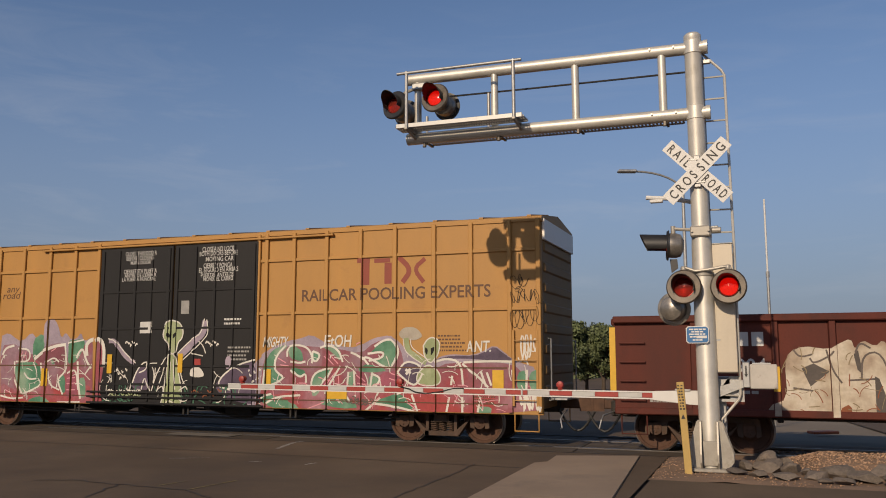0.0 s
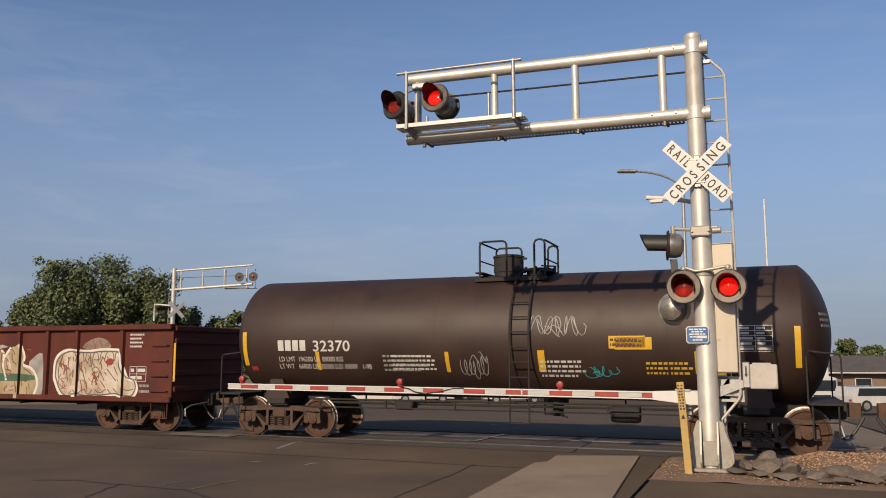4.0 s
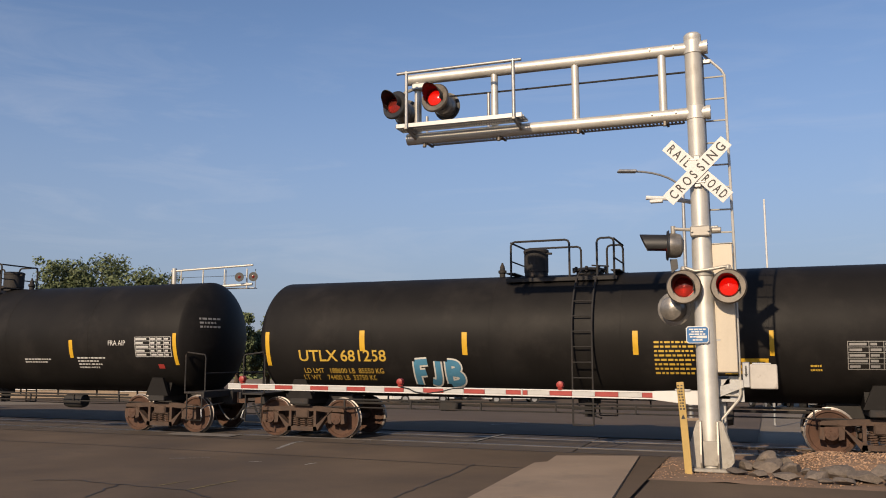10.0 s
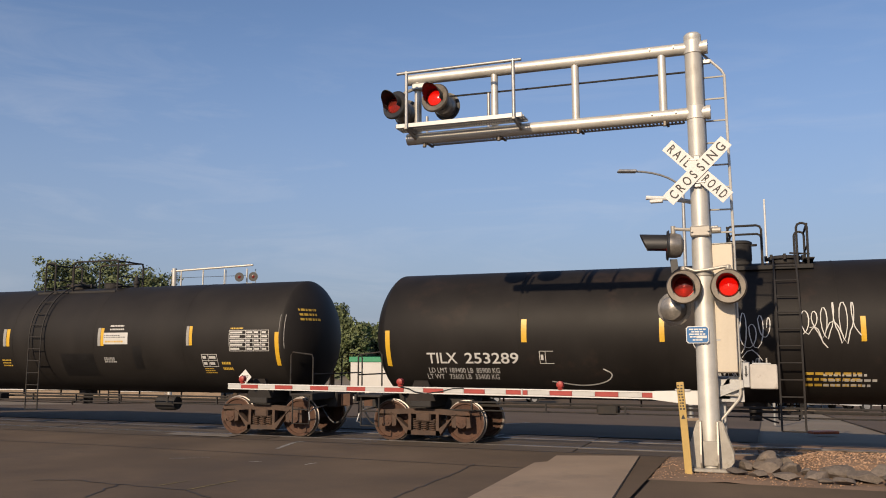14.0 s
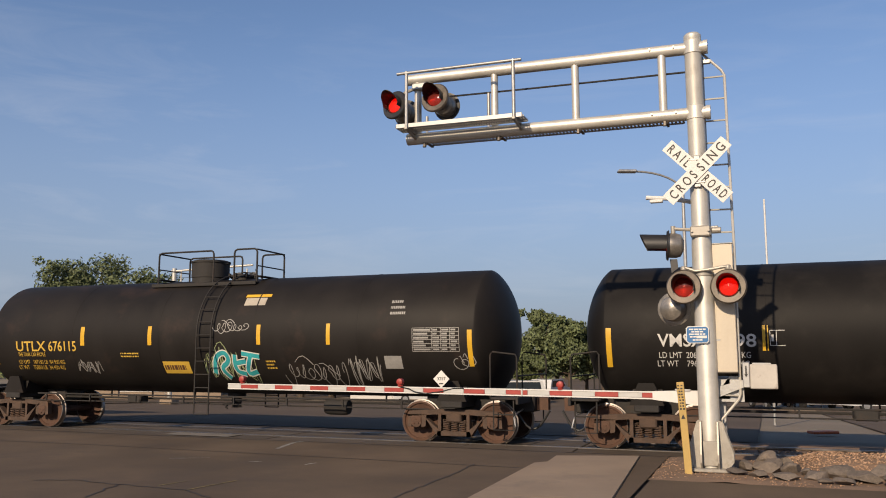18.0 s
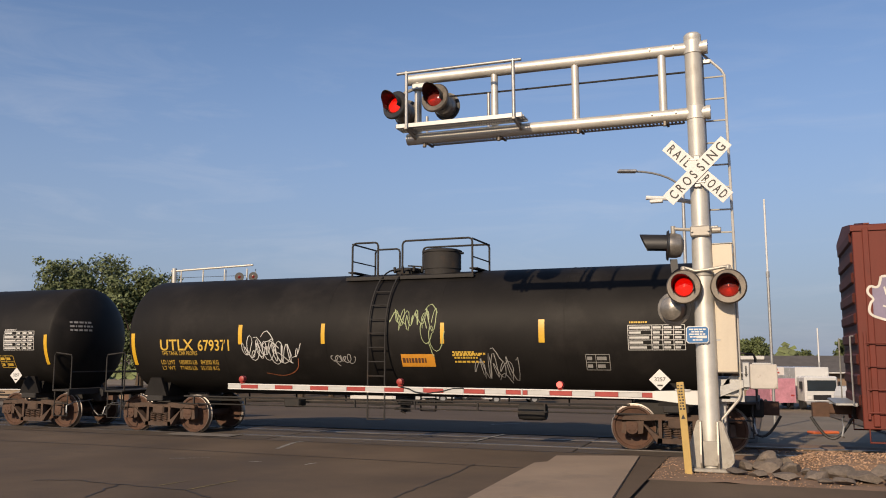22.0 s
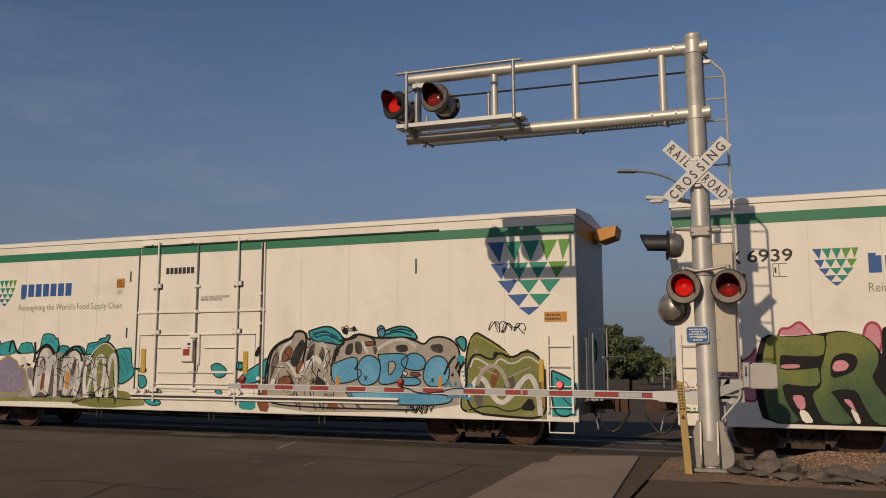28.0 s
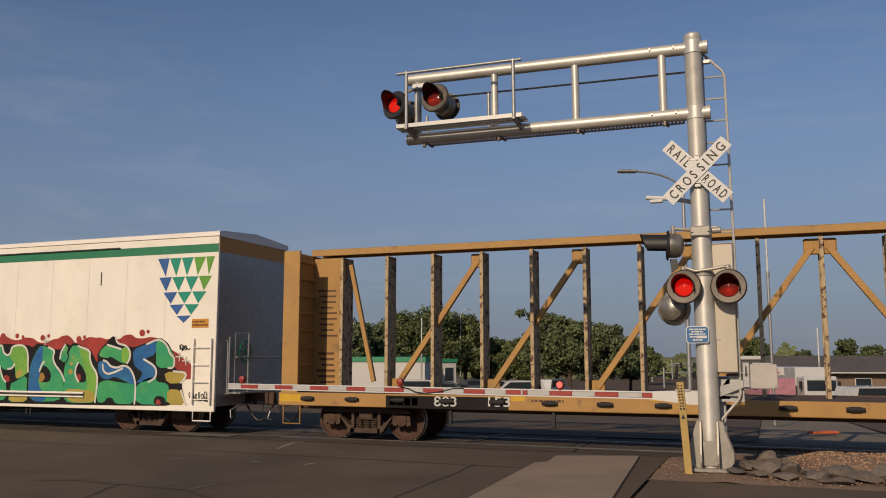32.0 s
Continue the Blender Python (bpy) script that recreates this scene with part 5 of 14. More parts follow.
# ---- paints ----
M["tank_black"] = mat("tank_black", (0.0165, 0.0150, 0.0140), 0.56, spec=0.12, var=0.22, scale=0.9, fine=40, streak=True, stain=(0.034, 0.030, 0.027), stain_at=(0.5, 0.75), stain_scale=0.8)
M["tank_dust"] = mat("tank_dusty_black", (0.020, 0.0175, 0.016), 0.56, spec=0.15, var=0.22, scale=0.9, fine=40, streak=True, stain=(0.058, 0.038, 0.030), stain_at=(0.55, 0.8), stain_scale=0.7)
M["tank_grey"] = mat("tank_grey", (0.058, 0.055, 0.053), 0.55, spec=0.2, var=0.14, scale=0.9, fine=40, streak=True, stain=(0.065, 0.060, 0.056), stain_scale=0.8)
M["tank_brown"] = mat("tank_brown", (0.046, 0.026, 0.020), 0.55, spec=0.4, var=0.2, scale=0.8, fine=40, streak=True, stain=(0.045, 0.032, 0.028), stain_scale=0.7)
M["yellow_box"] = mat("box_yellow", (0.515, 0.265, 0.064), 0.6, var=0.08, scale=0.9, fine=30, streak=True, stain=(0.39, 0.195, 0.055), stain_at=(0.58, 0.8), stain_scale=1.5)
M["black_door"] = mat("black_door", (0.017, 0.016, 0.016), 0.6, spec=0.3, var=0.2, scale=1.2, fine=30, streak=True)
# a darker, duller copy of the side yellow for the end walls
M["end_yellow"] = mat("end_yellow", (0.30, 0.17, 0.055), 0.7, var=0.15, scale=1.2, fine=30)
M["roof_grey"] = mat("roof_grey", (0.42, 0.40, 0.37), 0.6, 0.2, var=0.1, scale=2, fine=30)
M["oxide"] = mat("oxide_red", (0.172, 0.031, 0.018), 0.65, spec=0.35, var=0.12, scale=0.8, fine=30, streak=True, stain=(0.112, 0.028, 0.019), stain_at=(0.55, 0.8), stain_scale=1.2)
M["oxide_dark"] = mat("oxide_brown", (0.118, 0.026, 0.016), 0.7, spec=0.3, var=0.22, scale=0.8, fine=30, streak=True, stain=(0.055, 0.021, 0.016), stain_at=(0.5, 0.75), stain_scale=1.0)
M["reefer"] = mat("reefer_white", (1.10, 1.04, 0.91), 0.5, var=0.05, scale=0.9, fine=30, streak=True, stain=(0.86, 0.77, 0.63), stain_at=(0.52, 0.85), stain_scale=0.7)
M["reefer_roof"] = mat("reefer_roof", (1.12, 1.06, 0.96), 0.5, var=0.05, scale=1.5, fine=30)
M["green_band"] = mat("green_band", (0.025, 0.24, 0.115), 0.5, var=0.08, scale=2, fine=30)
M["beam_yellow"] = mat("beam_yellow", (0.52, 0.29, 0.085), 0.65, var=0.12, scale=1.5, fine=30, stain=(0.24, 0.13, 0.06), stain_at=(0.58, 0.75), stain_scale=2.5)
M["beam_rust"] = mat("beam_rusty_post", (0.56, 0.42, 0.24), 0.75, var=0.3, scale=4, fine=30, stain=(0.13, 0.065, 0.04), stain_at=(0.53, 0.59), stain_scale=7)
M["patch_black"] = mat("repaint_black", (0.009, 0.008, 0.008), 0.6, spec=0.3, var=0.2, scale=2, fine=40)
M["tank_mid"] = mat("tank_weathered_black", (0.026, 0.023, 0.021), 0.56, spec=0.16, var=0.2, scale=0.9, fine=40, streak=True, stain=(0.022, 0.020, 0.018), stain_scale=0.8)
M["print_white"] = mat("print_white", (0.68, 0.67, 0.64), 0.6, var=0.08, scale=5, fine=50)
M["print_grey"] = mat("print_grey", (0.36, 0.35, 0.33), 0.6, var=0.15, scale=5, fine=50)
M["print_yellow"] = mat("print_yellow", (0.72, 0.46, 0.06), 0.6, var=0.08, scale=5, fine=50)
M["refl_yellow"] = mat("reflective_yellow", (0.78, 0.46, 0.03), 0.4, var=0.08, scale=8, fine=60)
M["plate_yellow"] = mat("placard_yellow", (0.80, 0.47, 0.03), 0.5, var=0.06, scale=8, fine=60)
M["plate_orange"] = mat("placard_orange", (0.74, 0.32, 0.03), 0.5, var=0.06, scale=8, fine=60)
M["dark_print"] = mat("dark_print", (0.035, 0.033, 0.03), 0.6, var=0.1, scale=8, fine=60)
M["brown_print"] = mat("brown_print", (0.13, 0.055, 0.025), 0.6, var=0.1, scale=8, fine=60)

# ---- the cars, in order from the head end ----


def span_ribs(a, b, n):
    return [a + (b - a) * k / n for k in range(n + 1)]


# yellow box car
BX, BH = -137.44, 9.51
ribs0 = [-8.56, -7.68, -6.8, -5.92, -5.04, -4.1, -3.22] + [-2.42, 2.50] + [2.72, 3.48, 4.36, 5.24, 6.11, 7.06, 7.93, 8.81, 9.45]
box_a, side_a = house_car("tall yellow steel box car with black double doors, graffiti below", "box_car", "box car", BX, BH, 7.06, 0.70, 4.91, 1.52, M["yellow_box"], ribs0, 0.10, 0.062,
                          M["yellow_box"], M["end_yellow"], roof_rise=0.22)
for x0, x1, hinge in ((-2.34, 0.0, 1), (0.02, 2.52, -1)):
    b = Build()
    b.box(((x0 + x1) / 2, -1.52 - 0.035, 2.735), (x1 - x0 - 0.03, 0.07, 3.95), 0.015)
    door = part("door", b, M["black_door"], box_a, "black corrugated sliding box car door")
    for k in range(5):
        b = Build().box((x0 + 0.12 + (x1 - x0 - 0.24) * k / 4, -1.60, 2.72), (0.05 if k % 2 else 0.08, 0.04, 3.85), 0.01)
        part("door_post", b, M["black_door"], door)
    for z in (1.22, 1.68, 2.62, 3.56):
        b = Build().box(((x0 + x1) / 2, -1.595, z), (x1 - x0 - 0.1, 0.03, 0.06), 0.008)
        part("door_rail", b, M["black_door"], door)
b = Build()
b.box((0.1, -1.58, 4.755), (8.9, 0.09, 0.05), 0.01)
part("door_track", b, M["yellow_box"], box_a)
# door black on these tracks and the sill also carries their shade
for z in (0.75, 0.90, 1.02):
    part("door_track", Build().box((0.1, -1.625, z), (5.3, 0.05, 0.05), 0.01), M["black_door"], box_a, "lower door track blackened with painted shade")
part("door_sill", Build().box((0.1, -1.535, 0.74), (5.2, 0.02, 0.10), 0.004), M["black_door"], box_a)
for z in (2.94, 4.21):
    for (x0, x1) in ((-9.4, -2.45), (2.55, 9.4)):
        b = Build().box(((x0 + x1) / 2, -1.538, z), (x1 - x0, 0.045, 0.07), 0.006)
        part("panel_joint", b, M["yellow_box"], box_a)

def door_steps(side, spans, panel, posts, post_w, post_d):
    """Lets paint follow a door's panel and its posts."""
    plain = side.depth

    def depth(x, z):
        for a, c in spans:
            if a < x < c:
                for q in posts:
                    if abs(x - q) < post_w / 2:
                        return post_d
                return panel
        return plain(x, z)

    side.depth = depth
    for a, c in spans:
        side.cuts += [a, c]
    for q in posts:
        side.cuts += [q - post_w / 2, q + post_w / 2]


door_steps(side_a, ((-2.325, -0.015), (0.035, 2.505)), 1.592, [x0 + 0.12 + (x1 - x0 - 0.24) * k / 4 for x0, x1 in ((-2.34, 0.0), (0.02, 2.52)) for k in range(5)], 0.08, 1.622)

# low brown gondola
GX, GH = -116.34, 10.1
gond = car_empty("gondola_car", "rusty brown open gondola car covered with faded white graffiti", "gondola car", GX)
for y in (-1, 1):
    part("side_wall", Build().box((0, y * 1.47, 1.72), (2 * GH, 0.06, 1.88), 0.01), M["oxide_dark"], gond)
for y in (-1, 1):
    part("top_chord", Build().box((0, y * 1.52, 2.66), (2 * GH, 0.19, 0.14), 0.02), M["oxide_dark"], gond)
    part("bottom_chord", Build().box((0, y * 1.50, 0.84), (2 * GH, 0.14, 0.14), 0.02), M["oxide_dark"], gond)
for s in (-1, 1):
    b = Build()
    b.box((s * (GH - 0.05), 0, 1.72), (0.10, 2.9, 1.9), 0.015)
    for z in (1.1, 1.5, 1.9, 2.3, 2.62):
        b.box((s * (GH + 0.02), 0, z), (0.08, 2.9, 0.14), 0.02)
    part("end_wall", b, M["oxide_dark"], gond)
g_ribs = [-8.53] + [-7.035 + 1.005 * k for k in range(15)] + [8.53]
for x in g_ribs:
    b = Build().prism([(-0.075, -1.50), (-0.05, -1.575), (0.05, -1.575), (0.075, -1.50)], 0.80, 2.62, "z")
    part("side_post", b, M["oxide_dark"], gond, at=pose(x, 0, 0))
b = Build()
b.box((0, 0, 0.92), (2 * GH - 0.1, 2.8, 0.12), 0.01)
b.box((0, 0, 0.80), (2 * GH + 0.6, 0.5, 0.34), 0.03)
for k in range(8):
    b.box((-7 + 2 * k, 0, 0.76), (0.12, 2.7, 0.2), 0.02)
part("underframe", b, M["under"], gond)
b = Build()
b.spin([(0.02, -0.4), (0.19, -0.38), (0.21, -0.3), (0.21, 0.3), (0.19, 0.38), (0.02, 0.4)], 14, pose(0.3, -0.75, 0.60, 0, 90, 0))
b.box((1.3, -0.75, 0.62), (0.9, 0.4, 0.25), 0.05)
part("brake_gear", b, M["under"], gond, smooth=True)
for s in (-1, 1):
    truck(gond, s * 8.47)
    coupler(gond, s * (GH + 0.42), s)
    b = Build()
    xa, xb = s * (GH - 0.12), s * (GH - 0.62)
    for k in range(4):
        b.tube([(xa, -1.5, 1.05 + 0.38 * k), (xa, -1.57, 1.05 + 0.38 * k), (xb, -1.57, 1.05 + 0.38 * k), (xb, -1.5, 1.05 + 0.38 * k)], 0.013, 5)
    b.tube([(xa, -1.48, 0.82), (xa, -1.48, 0.38), (xb, -1.48, 0.38), (xb, -1.48, 0.82)], 0.018, 6)
    part("ladder", b, M["oxide_dark"], gond)
g_cuts = [c for x in g_ribs for c in (x - 0.06, x + 0.06)]
side_g = Side(gond, lambda x, z: 1.577 if any(abs(x - r) < 0.06 for r in g_ribs) else 1.50, g_cuts)

# tank cars
T = {}
T[2] = tank_car("brown tank car with white lettering and yellow reflective strips", -97.98, 6.20, 5.40, M["tank_brown"], (-0.43, 0.21, 0.86, 1.1), (0.07, 0.35, 0.47), (0.45, 1.15), valve=None, ladder=0.72, split=1.2)
T[3] = tank_car("grey tank car with white lettering and yellow reflective strips", -82.95, 6.10, 5.46, M["tank_grey"], (-1.4, -1.19, -0.55, 0.2), (0.12, 0.25, 0.52), (-1.11, -0.34), valve=0.83, ladder=-0.66, rad=TANK_R + 0.05)
T[4] = tank_car("glossy black tank car with white lettering and yellow strips", -66.86, 7.15, 6.48, M["tank_black"], (-1.31, -1.11, -0.5, 0.24), (0.03, 0.28, 0.54), (-1.19, -0.45), valve=0.74, ladder=-0.68, rad=TANK_R + 0.04)
T[5] = tank_car("black tank car with yellow lettering and a blue-outlined tag", -50.02, 7.0, 6.19, M["tank_black"], (-1.11, 0.23, 0.84, 1.21), (-0.69, 0.28, 0.63), (0.17, 0.91), valve=-1.51, ladder=0.64, split=0.5, rad=1.4)
T[6] = tank_car("black tank car with yellow lettering and repainted dark patches", -33.15, 7.01, 6.41, M["tank_mid"], (-1.31, -0.95, -0.28, 1.29), (0.69, 0.24, 0.14), (-0.86, -0.14), valve=1.51, ladder=-0.48, half_w=0.5, rad=1.435)
T[7] = tank_car("dusty black tank car with white lettering and scratchy white tags", -15.47, 7.75, 7.02, M["tank_dust"], (-0.39, 0.27, 0.93, 1.13), (-0.2, 0.27, 0.49), (0.34, 1.06), valve=-0.87, ladder=0.68, rad=1.45)
T[8] = tank_car("dusty black tank car with yellow lettering and silver tags", 2.37, 6.95, 6.43, M["tank_dust"], (-2.15, -0.4, 0.24, 0.93), (-0.96, 0.5, 0.55), (-0.32, 0.43), valve=None, ladder=0.06, rad=1.485)
T[9] = tank_car("glossy black tank car with white lettering and a clean paint sheen", 20.03, 7.70, 7.0, M["tank_black"], (-1.46, -1.28, -0.61, 0.56), (0.04, 0.45, 0.62), (-1.19, -0.45), valve=None, ladder=-0.84, rad=1.44)
T[10] = tank_car("black tank car with yellow lettering and scrawled silver tags", 37.70, 6.98, 6.43, M["tank_black"], (-1.15, -0.46, 0.18, 1.94), (0.95, 0.46, 0.56), (-0.33, 0.4), valve=None, ladder=-0.04, rad=1.48)

# oxide red box car
box_b, side_b = house_car("oxide red steel box car with pale graffiti along its side", "box_car", "box car", 56.90, 9.42, 7.14, 0.60, 4.36, 1.52, M["oxide"],
                          span_ribs(-9.2, -1.75, 9) + span_ribs(1.60, 9.2, 8), 0.11, 0.045, M["oxide"], M["oxide_dark"], roof_rise=0.20, ladder_mat=M["oxide"])
b = Build().box((-0.08, -1.52 - 0.035, 2.42), (3.24, 0.07, 3.40), 0.015)
door_b = part("door", b, M["oxide"], box_b, "oxide red sliding door")
for z in (1.55, 1.95, 3.05, 3.95):
    part("door_rail", Build().box((-0.08, -1.60, z), (3.15, 0.03, 0.06), 0.008), M["oxide"], door_b)
for x in (-1.68, 1.50):
    part("door_post", Build().box((x, -1.60, 2.42), (0.08, 0.05, 3.4), 0.012), M["oxide"], door_b)
door_steps(side_b, ((-1.70, 1.54),), 1.592, [-1.68, 1.50], 0.08, 1.627)
part("lock_bar", Build().tube([(-1.55, -1.66, 0.9), (-1.55, -1.66, 3.0)], 0.022, 6), M["oxide_dark"], door_b)
b = Build()
b.box((0.8, -1.58, 4.20), (6.6, 0.08, 0.05), 0.01)
b.box((0.8, -1.60, 0.80), (6.8, 0.10, 0.08), 0.01)
part("door_track", b, M["oxide_dark"], box_b)

part("end_cap", Build().box((BH + 0.035, 0, 4.64), (0.06, 2.9, 0.46), 0.01), M["reefer_roof"], box_a, "pale grey cap over the end wall")

# white reefers
M["bar_dark"] = mat("dark_locking_bar", (0.10, 0.09, 0.08), 0.5, 0.4, var=0.2, scale=4, fine=40)
M["seam"] = mat("panel_seam", (0.90, 0.83, 0.72), 0.6, var=0.1, scale=3, fine=30)
REEF = []
for centre, lab in ((77.92, "white refrigerated box car with green roof band and blue graffiti"), (98.80, "white refrigerated box car with green band and bold green graffiti")):
    car, side = house_car(lab, "refrigerator_car", "refrigerator car", centre, 9.46, 7.12, 0.58, 5.0, 1.58, M["reefer"], [], 0.1, 0.02, M["reefer_roof"], M["galv2"], roof_rise=0.14, roof_ribs=0,
                          ladder_mat=M["reefer_roof"], end_ribs=False)
    part("green_band", Build().box((0, -1.5825, 4.60), (18.90, 0.006, 0.21), 0.0), M["green_band"], car)
    part("end_band", Build().box((9.462, 0, 4.72), (0.006, 3.10, 0.42)), M["plate_orange"], car, "ochre band across the end wall")
    part("end_band", Build().box((-9.462, 0, 4.72), (0.006, 3.10, 0.42)), M["plate_orange"], car)
    part("rain_gutter", Build().box((2.35, -1.60, 4.715), (8.1, 0.05, 0.035), 0.006), M["dark_print"], car)
    dx0, dx1 = -1.87, 1.84
    door = part("plug_door", Build().box(((dx0 + dx1) / 2, -1.591, 2.86), (dx1 - dx0 - 0.04, 0.020, 3.62), 0.006), M["reefer"], car, "white insulated plug door with locking bars")
    for x in (dx0 + 0.012, dx1 - 0.012):
        part("door_seal", Build().box((x, -1.596, 2.86), (0.045, 0.030, 3.66), 0.004), M["bar_dark"], door)
    part("door_guide", Build().box((dx1 + 0.06, -1.610, 2.86), (0.035, 0.05, 3.60), 0.006), M["reefer"], door)
    for z in (3.05, 3.42, 2.70, 1.4):
        part("roller", Build().spin([(0.0, -0.03), (0.045, -0.03), (0.05, 0.0), (0.045, 0.03), (0.0, 0.03)], 10, pose(dx1 - 0.02, -1.635, z, 90, 0, 0)), M["reefer_roof"], door, smooth=True)
    for x in [-8.2 + 1.25 * k for k in range(5)] + [2.9 + 1.25 * k for k in range(5)]:
        part("panel_seam", Build().box((x, -1.5815, 2.9), (0.012, 0.004, 3.2)), M["seam"], car)
    for x in (-1.23, 1.17):
        # flat dark strip along the right of each bar
        part("bar_recess", Build().box((x + 0.034, -1.6005, 2.84), (0.022, 0.004, 3.56)), M["bar_dark"], door)
        bar = part("locking_bar", Build().tube([(x, -1.645, 0.80), (x, -1.645, 4.82)], 0.026, 8), M["reefer"], door, smooth=True)
        for z in (1.10, 2.52, 3.68):
            part("clamp", Build().box((x, -1.64, z), (0.22, 0.055, 0.10), 0.012).box((x, -1.672, z), (0.06, 0.03, 0.14), 0.008), M["reefer_roof"], bar)
            part("bar_keeper", Build().box((x, -1.603, z - 0.015), (0.27, 0.006, 0.16)), M["bar_dark"], bar)
    part("door_band", Build().box(((dx0 + dx1) / 2, -1.602, 4.585), (dx1 - dx0 - 0.10, 0.006, 0.18)), M["green_band"], door)
    rod = part("locking_rod", Build().tube([(-0.03, -1.635, 1.05), (-0.03, -1.635, 4.70)], 0.017, 6), M["galv2"], door, smooth=True)
    # flat dark strip along the right of the rod
    part("rod_recess", Build().box((-0.005, -1.6005, 2.9), (0.018, 0.004, 3.5)), M["bar_dark"], rod)
    for z in (1.12, 2.45, 3.02, 3.65):
        part("rod_bracket", Build().box((-0.03, -1.635, z), (0.17, 0.04, 0.07), 0.01), M["reefer_roof"], rod)
    for z, a, c, shade in ((3.02, dx0 + 0.02, dx1 + 0.1, 1), (2.46, dx0 + 0.14, dx1 - 0.16, 2), (2.13, -1.16, -0.42, 2), (2.13, 0.24, 1.10, 2), (1.54, -1.16, 1.10, 1), (1.25, -1.2, 1.10, 2), (1.15, -1.2, 1.10, 1)):
        rail = part("door_rail", Build().box(((a + c) / 2, -1.615, z), (c - a, 0.028 if z != 1.54 else 0.006, 0.05 if shade == 1 else 0.03), 0.006), M["reefer"], door)
        # flat dark strip just below each rail
        part("rail_gap", Build().box(((a + c) / 2, -1.6025, z - (0.035 if shade == 1 else 0.02)), (c - a, 0.003, 0.012 * shade)), M["bar_dark"], rail)
    part("inset_edge", Build().box((dx0 + 0.13, -1.6025, 1.72), (0.016, 0.003, 1.48)).box((dx1 - 0.15, -1.6025, 1.72), (0.012, 0.003, 1.48)), M["bar_dark"], door)
    case = part("lock_case", Build().box((-0.24, -1.645, 2.06), (0.34, 0.07, 0.54), 0.015), M["reefer_roof"], door)
    part("case_hatch", Build().box((-0.17, -1.683, 2.22), (0.09, 0.006, 0.06)).box((-0.17, -1.683, 2.13), (0.09, 0.006, 0.03)), M["bar_dark"], case)
    part("warning_tag", Build().box((-0.24, -1.684, 2.02), (0.19, 0.006, 0.16)), M["gate_red"], case)
    part("handle", Build().tube([(0.03, -1.69, 1.55), (0.05, -1.70, 1.9), (0.02, -1.70, 2.30)], 0.020, 8), M["bar_dark"], case, "dark lock handle", smooth=True)
    part("handle_plate", Build().box((0.09, -1.63, 2.05), (0.05, 0.06, 0.66), 0.01).box((-0.04, -1.635, 2.42), (0.30, 0.05, 0.10), 0.01).box((-0.10, -1.63, 1.62), (0.20, 0.04, 0.16), 0.01), M["reefer"], case)
    track = part("door_track", Build().box((1.75, -1.625, 0.98), (7.4, 0.05, 0.05), 0.008).box((1.75, -1.615, 0.88), (7.4, 0.04, 0.04), 0.008), M["reefer_roof"], car)
    # flat dark strip between the two track bars
    part("track_gap", Build().box((1.75, -1.606, 0.93), (7.4, 0.006, 0.04)), M["bar_dark"], track)
    for x in (-1.5, -1.75, 1.05, 1.3):
        part("track_roller", Build().spin([(0.0, -0.03), (0.06, -0.03), (0.065, 0.0), (0.06, 0.03), (0.0, 0.03)], 12, pose(x, -1.66, 1.06, 90, 0, 0)), M["reefer_roof"], track, smooth=True)
    for x in (-1.62, 1.2, -0.4):
        part("gutter_cap", Build().box((x, -1.625, 4.75), (0.34, 0.07, 0.05), 0.01), M["reefer_roof"], car)
    b = Build()
    b.tube([(9.55, -0.9, 1.05), (9.55, -0.9, 2.5), (9.95, -0.9, 2.5), (9.95, -0.9, 1.05)], 0.02, 6)
    b.tube([(9.95, -1.4, 1.9), (9.95, 1.4, 1.9)], 0.02, 6)
    b.tube([(9.75, -1.42, 1.0), (9.75, -1.42, 2.4)], 0.02, 6)
    part("end_rail", b, M["galv2"], car)
    b = Build().spin([(0.25, -0.02), (0.28, 0.0), (0.25, 0.02)], 20, pose(9.62, -0.55, 2.05, 0, 90, 0), close=False)
    for k in range(4):
        a = math.pi * k / 4
        b.tube([(9.62, -0.55 - 0.26 * math.cos(a), 2.05 - 0.26 * math.sin(a)), (9.62, -0.55 + 0.26 * math.cos(a), 2.05 + 0.26 * math.sin(a))], 0.012, 5)
    part("brake_wheel", b, M["green_band"], car)
    if centre < 80:
        part("ochre_bracket", Build().prism([(9.50, 4.62), (9.62, 4.55), (9.98, 4.66), (10.02, 4.90), (9.70, 4.86), (9.50, 4.80)], 0.3, 1.1), M["plate_orange"], car, "folded ochre bracket at the roof end")
    cuts = [dx0, dx1]
    sd = Side(car, lambda x, z: 1.603 if (dx0 < x < dx1 and 1.05 < z < 4.66) else 1.58, cuts)
    REEF.append((car, sd))

# yellow centre-beam flat car
BC, BHALF = 121.2, 11.2
beam = car_empty("centerbeam_flat_car", "yellow open centre-beam flat car with rusty posts, unloaded", "flat car", BC)
b = Build()
for y in (-1, 1):
    b.box((0, y * 1.42, 0.93), (2 * BHALF, 0.10, 0.30), 0.015)
part("side_sill", b, M["beam_yellow"], beam)
b = Build()
b.box((0, 0, 1.04), (2 * BHALF, 2.74, 0.07), 0.01)
b.box((0, 0, 0.80), (2 * BHALF + 0.4, 0.5, 0.34), 0.03)
part("deck", b, M["rust"], beam)
b = Build()
b.box((0, 0, 4.57), (2 * BHALF - 0.3, 0.58, 0.05), 0.01)
tb = part("top_beam", b, M["beam_yellow"], beam)
for y in (-1, 1):
    part("beam_flange", Build().box((0, y * 0.27, 4.51), (2 * BHALF - 0.3, 0.05, 0.16), 0.01), M["beam_yellow"], tb)
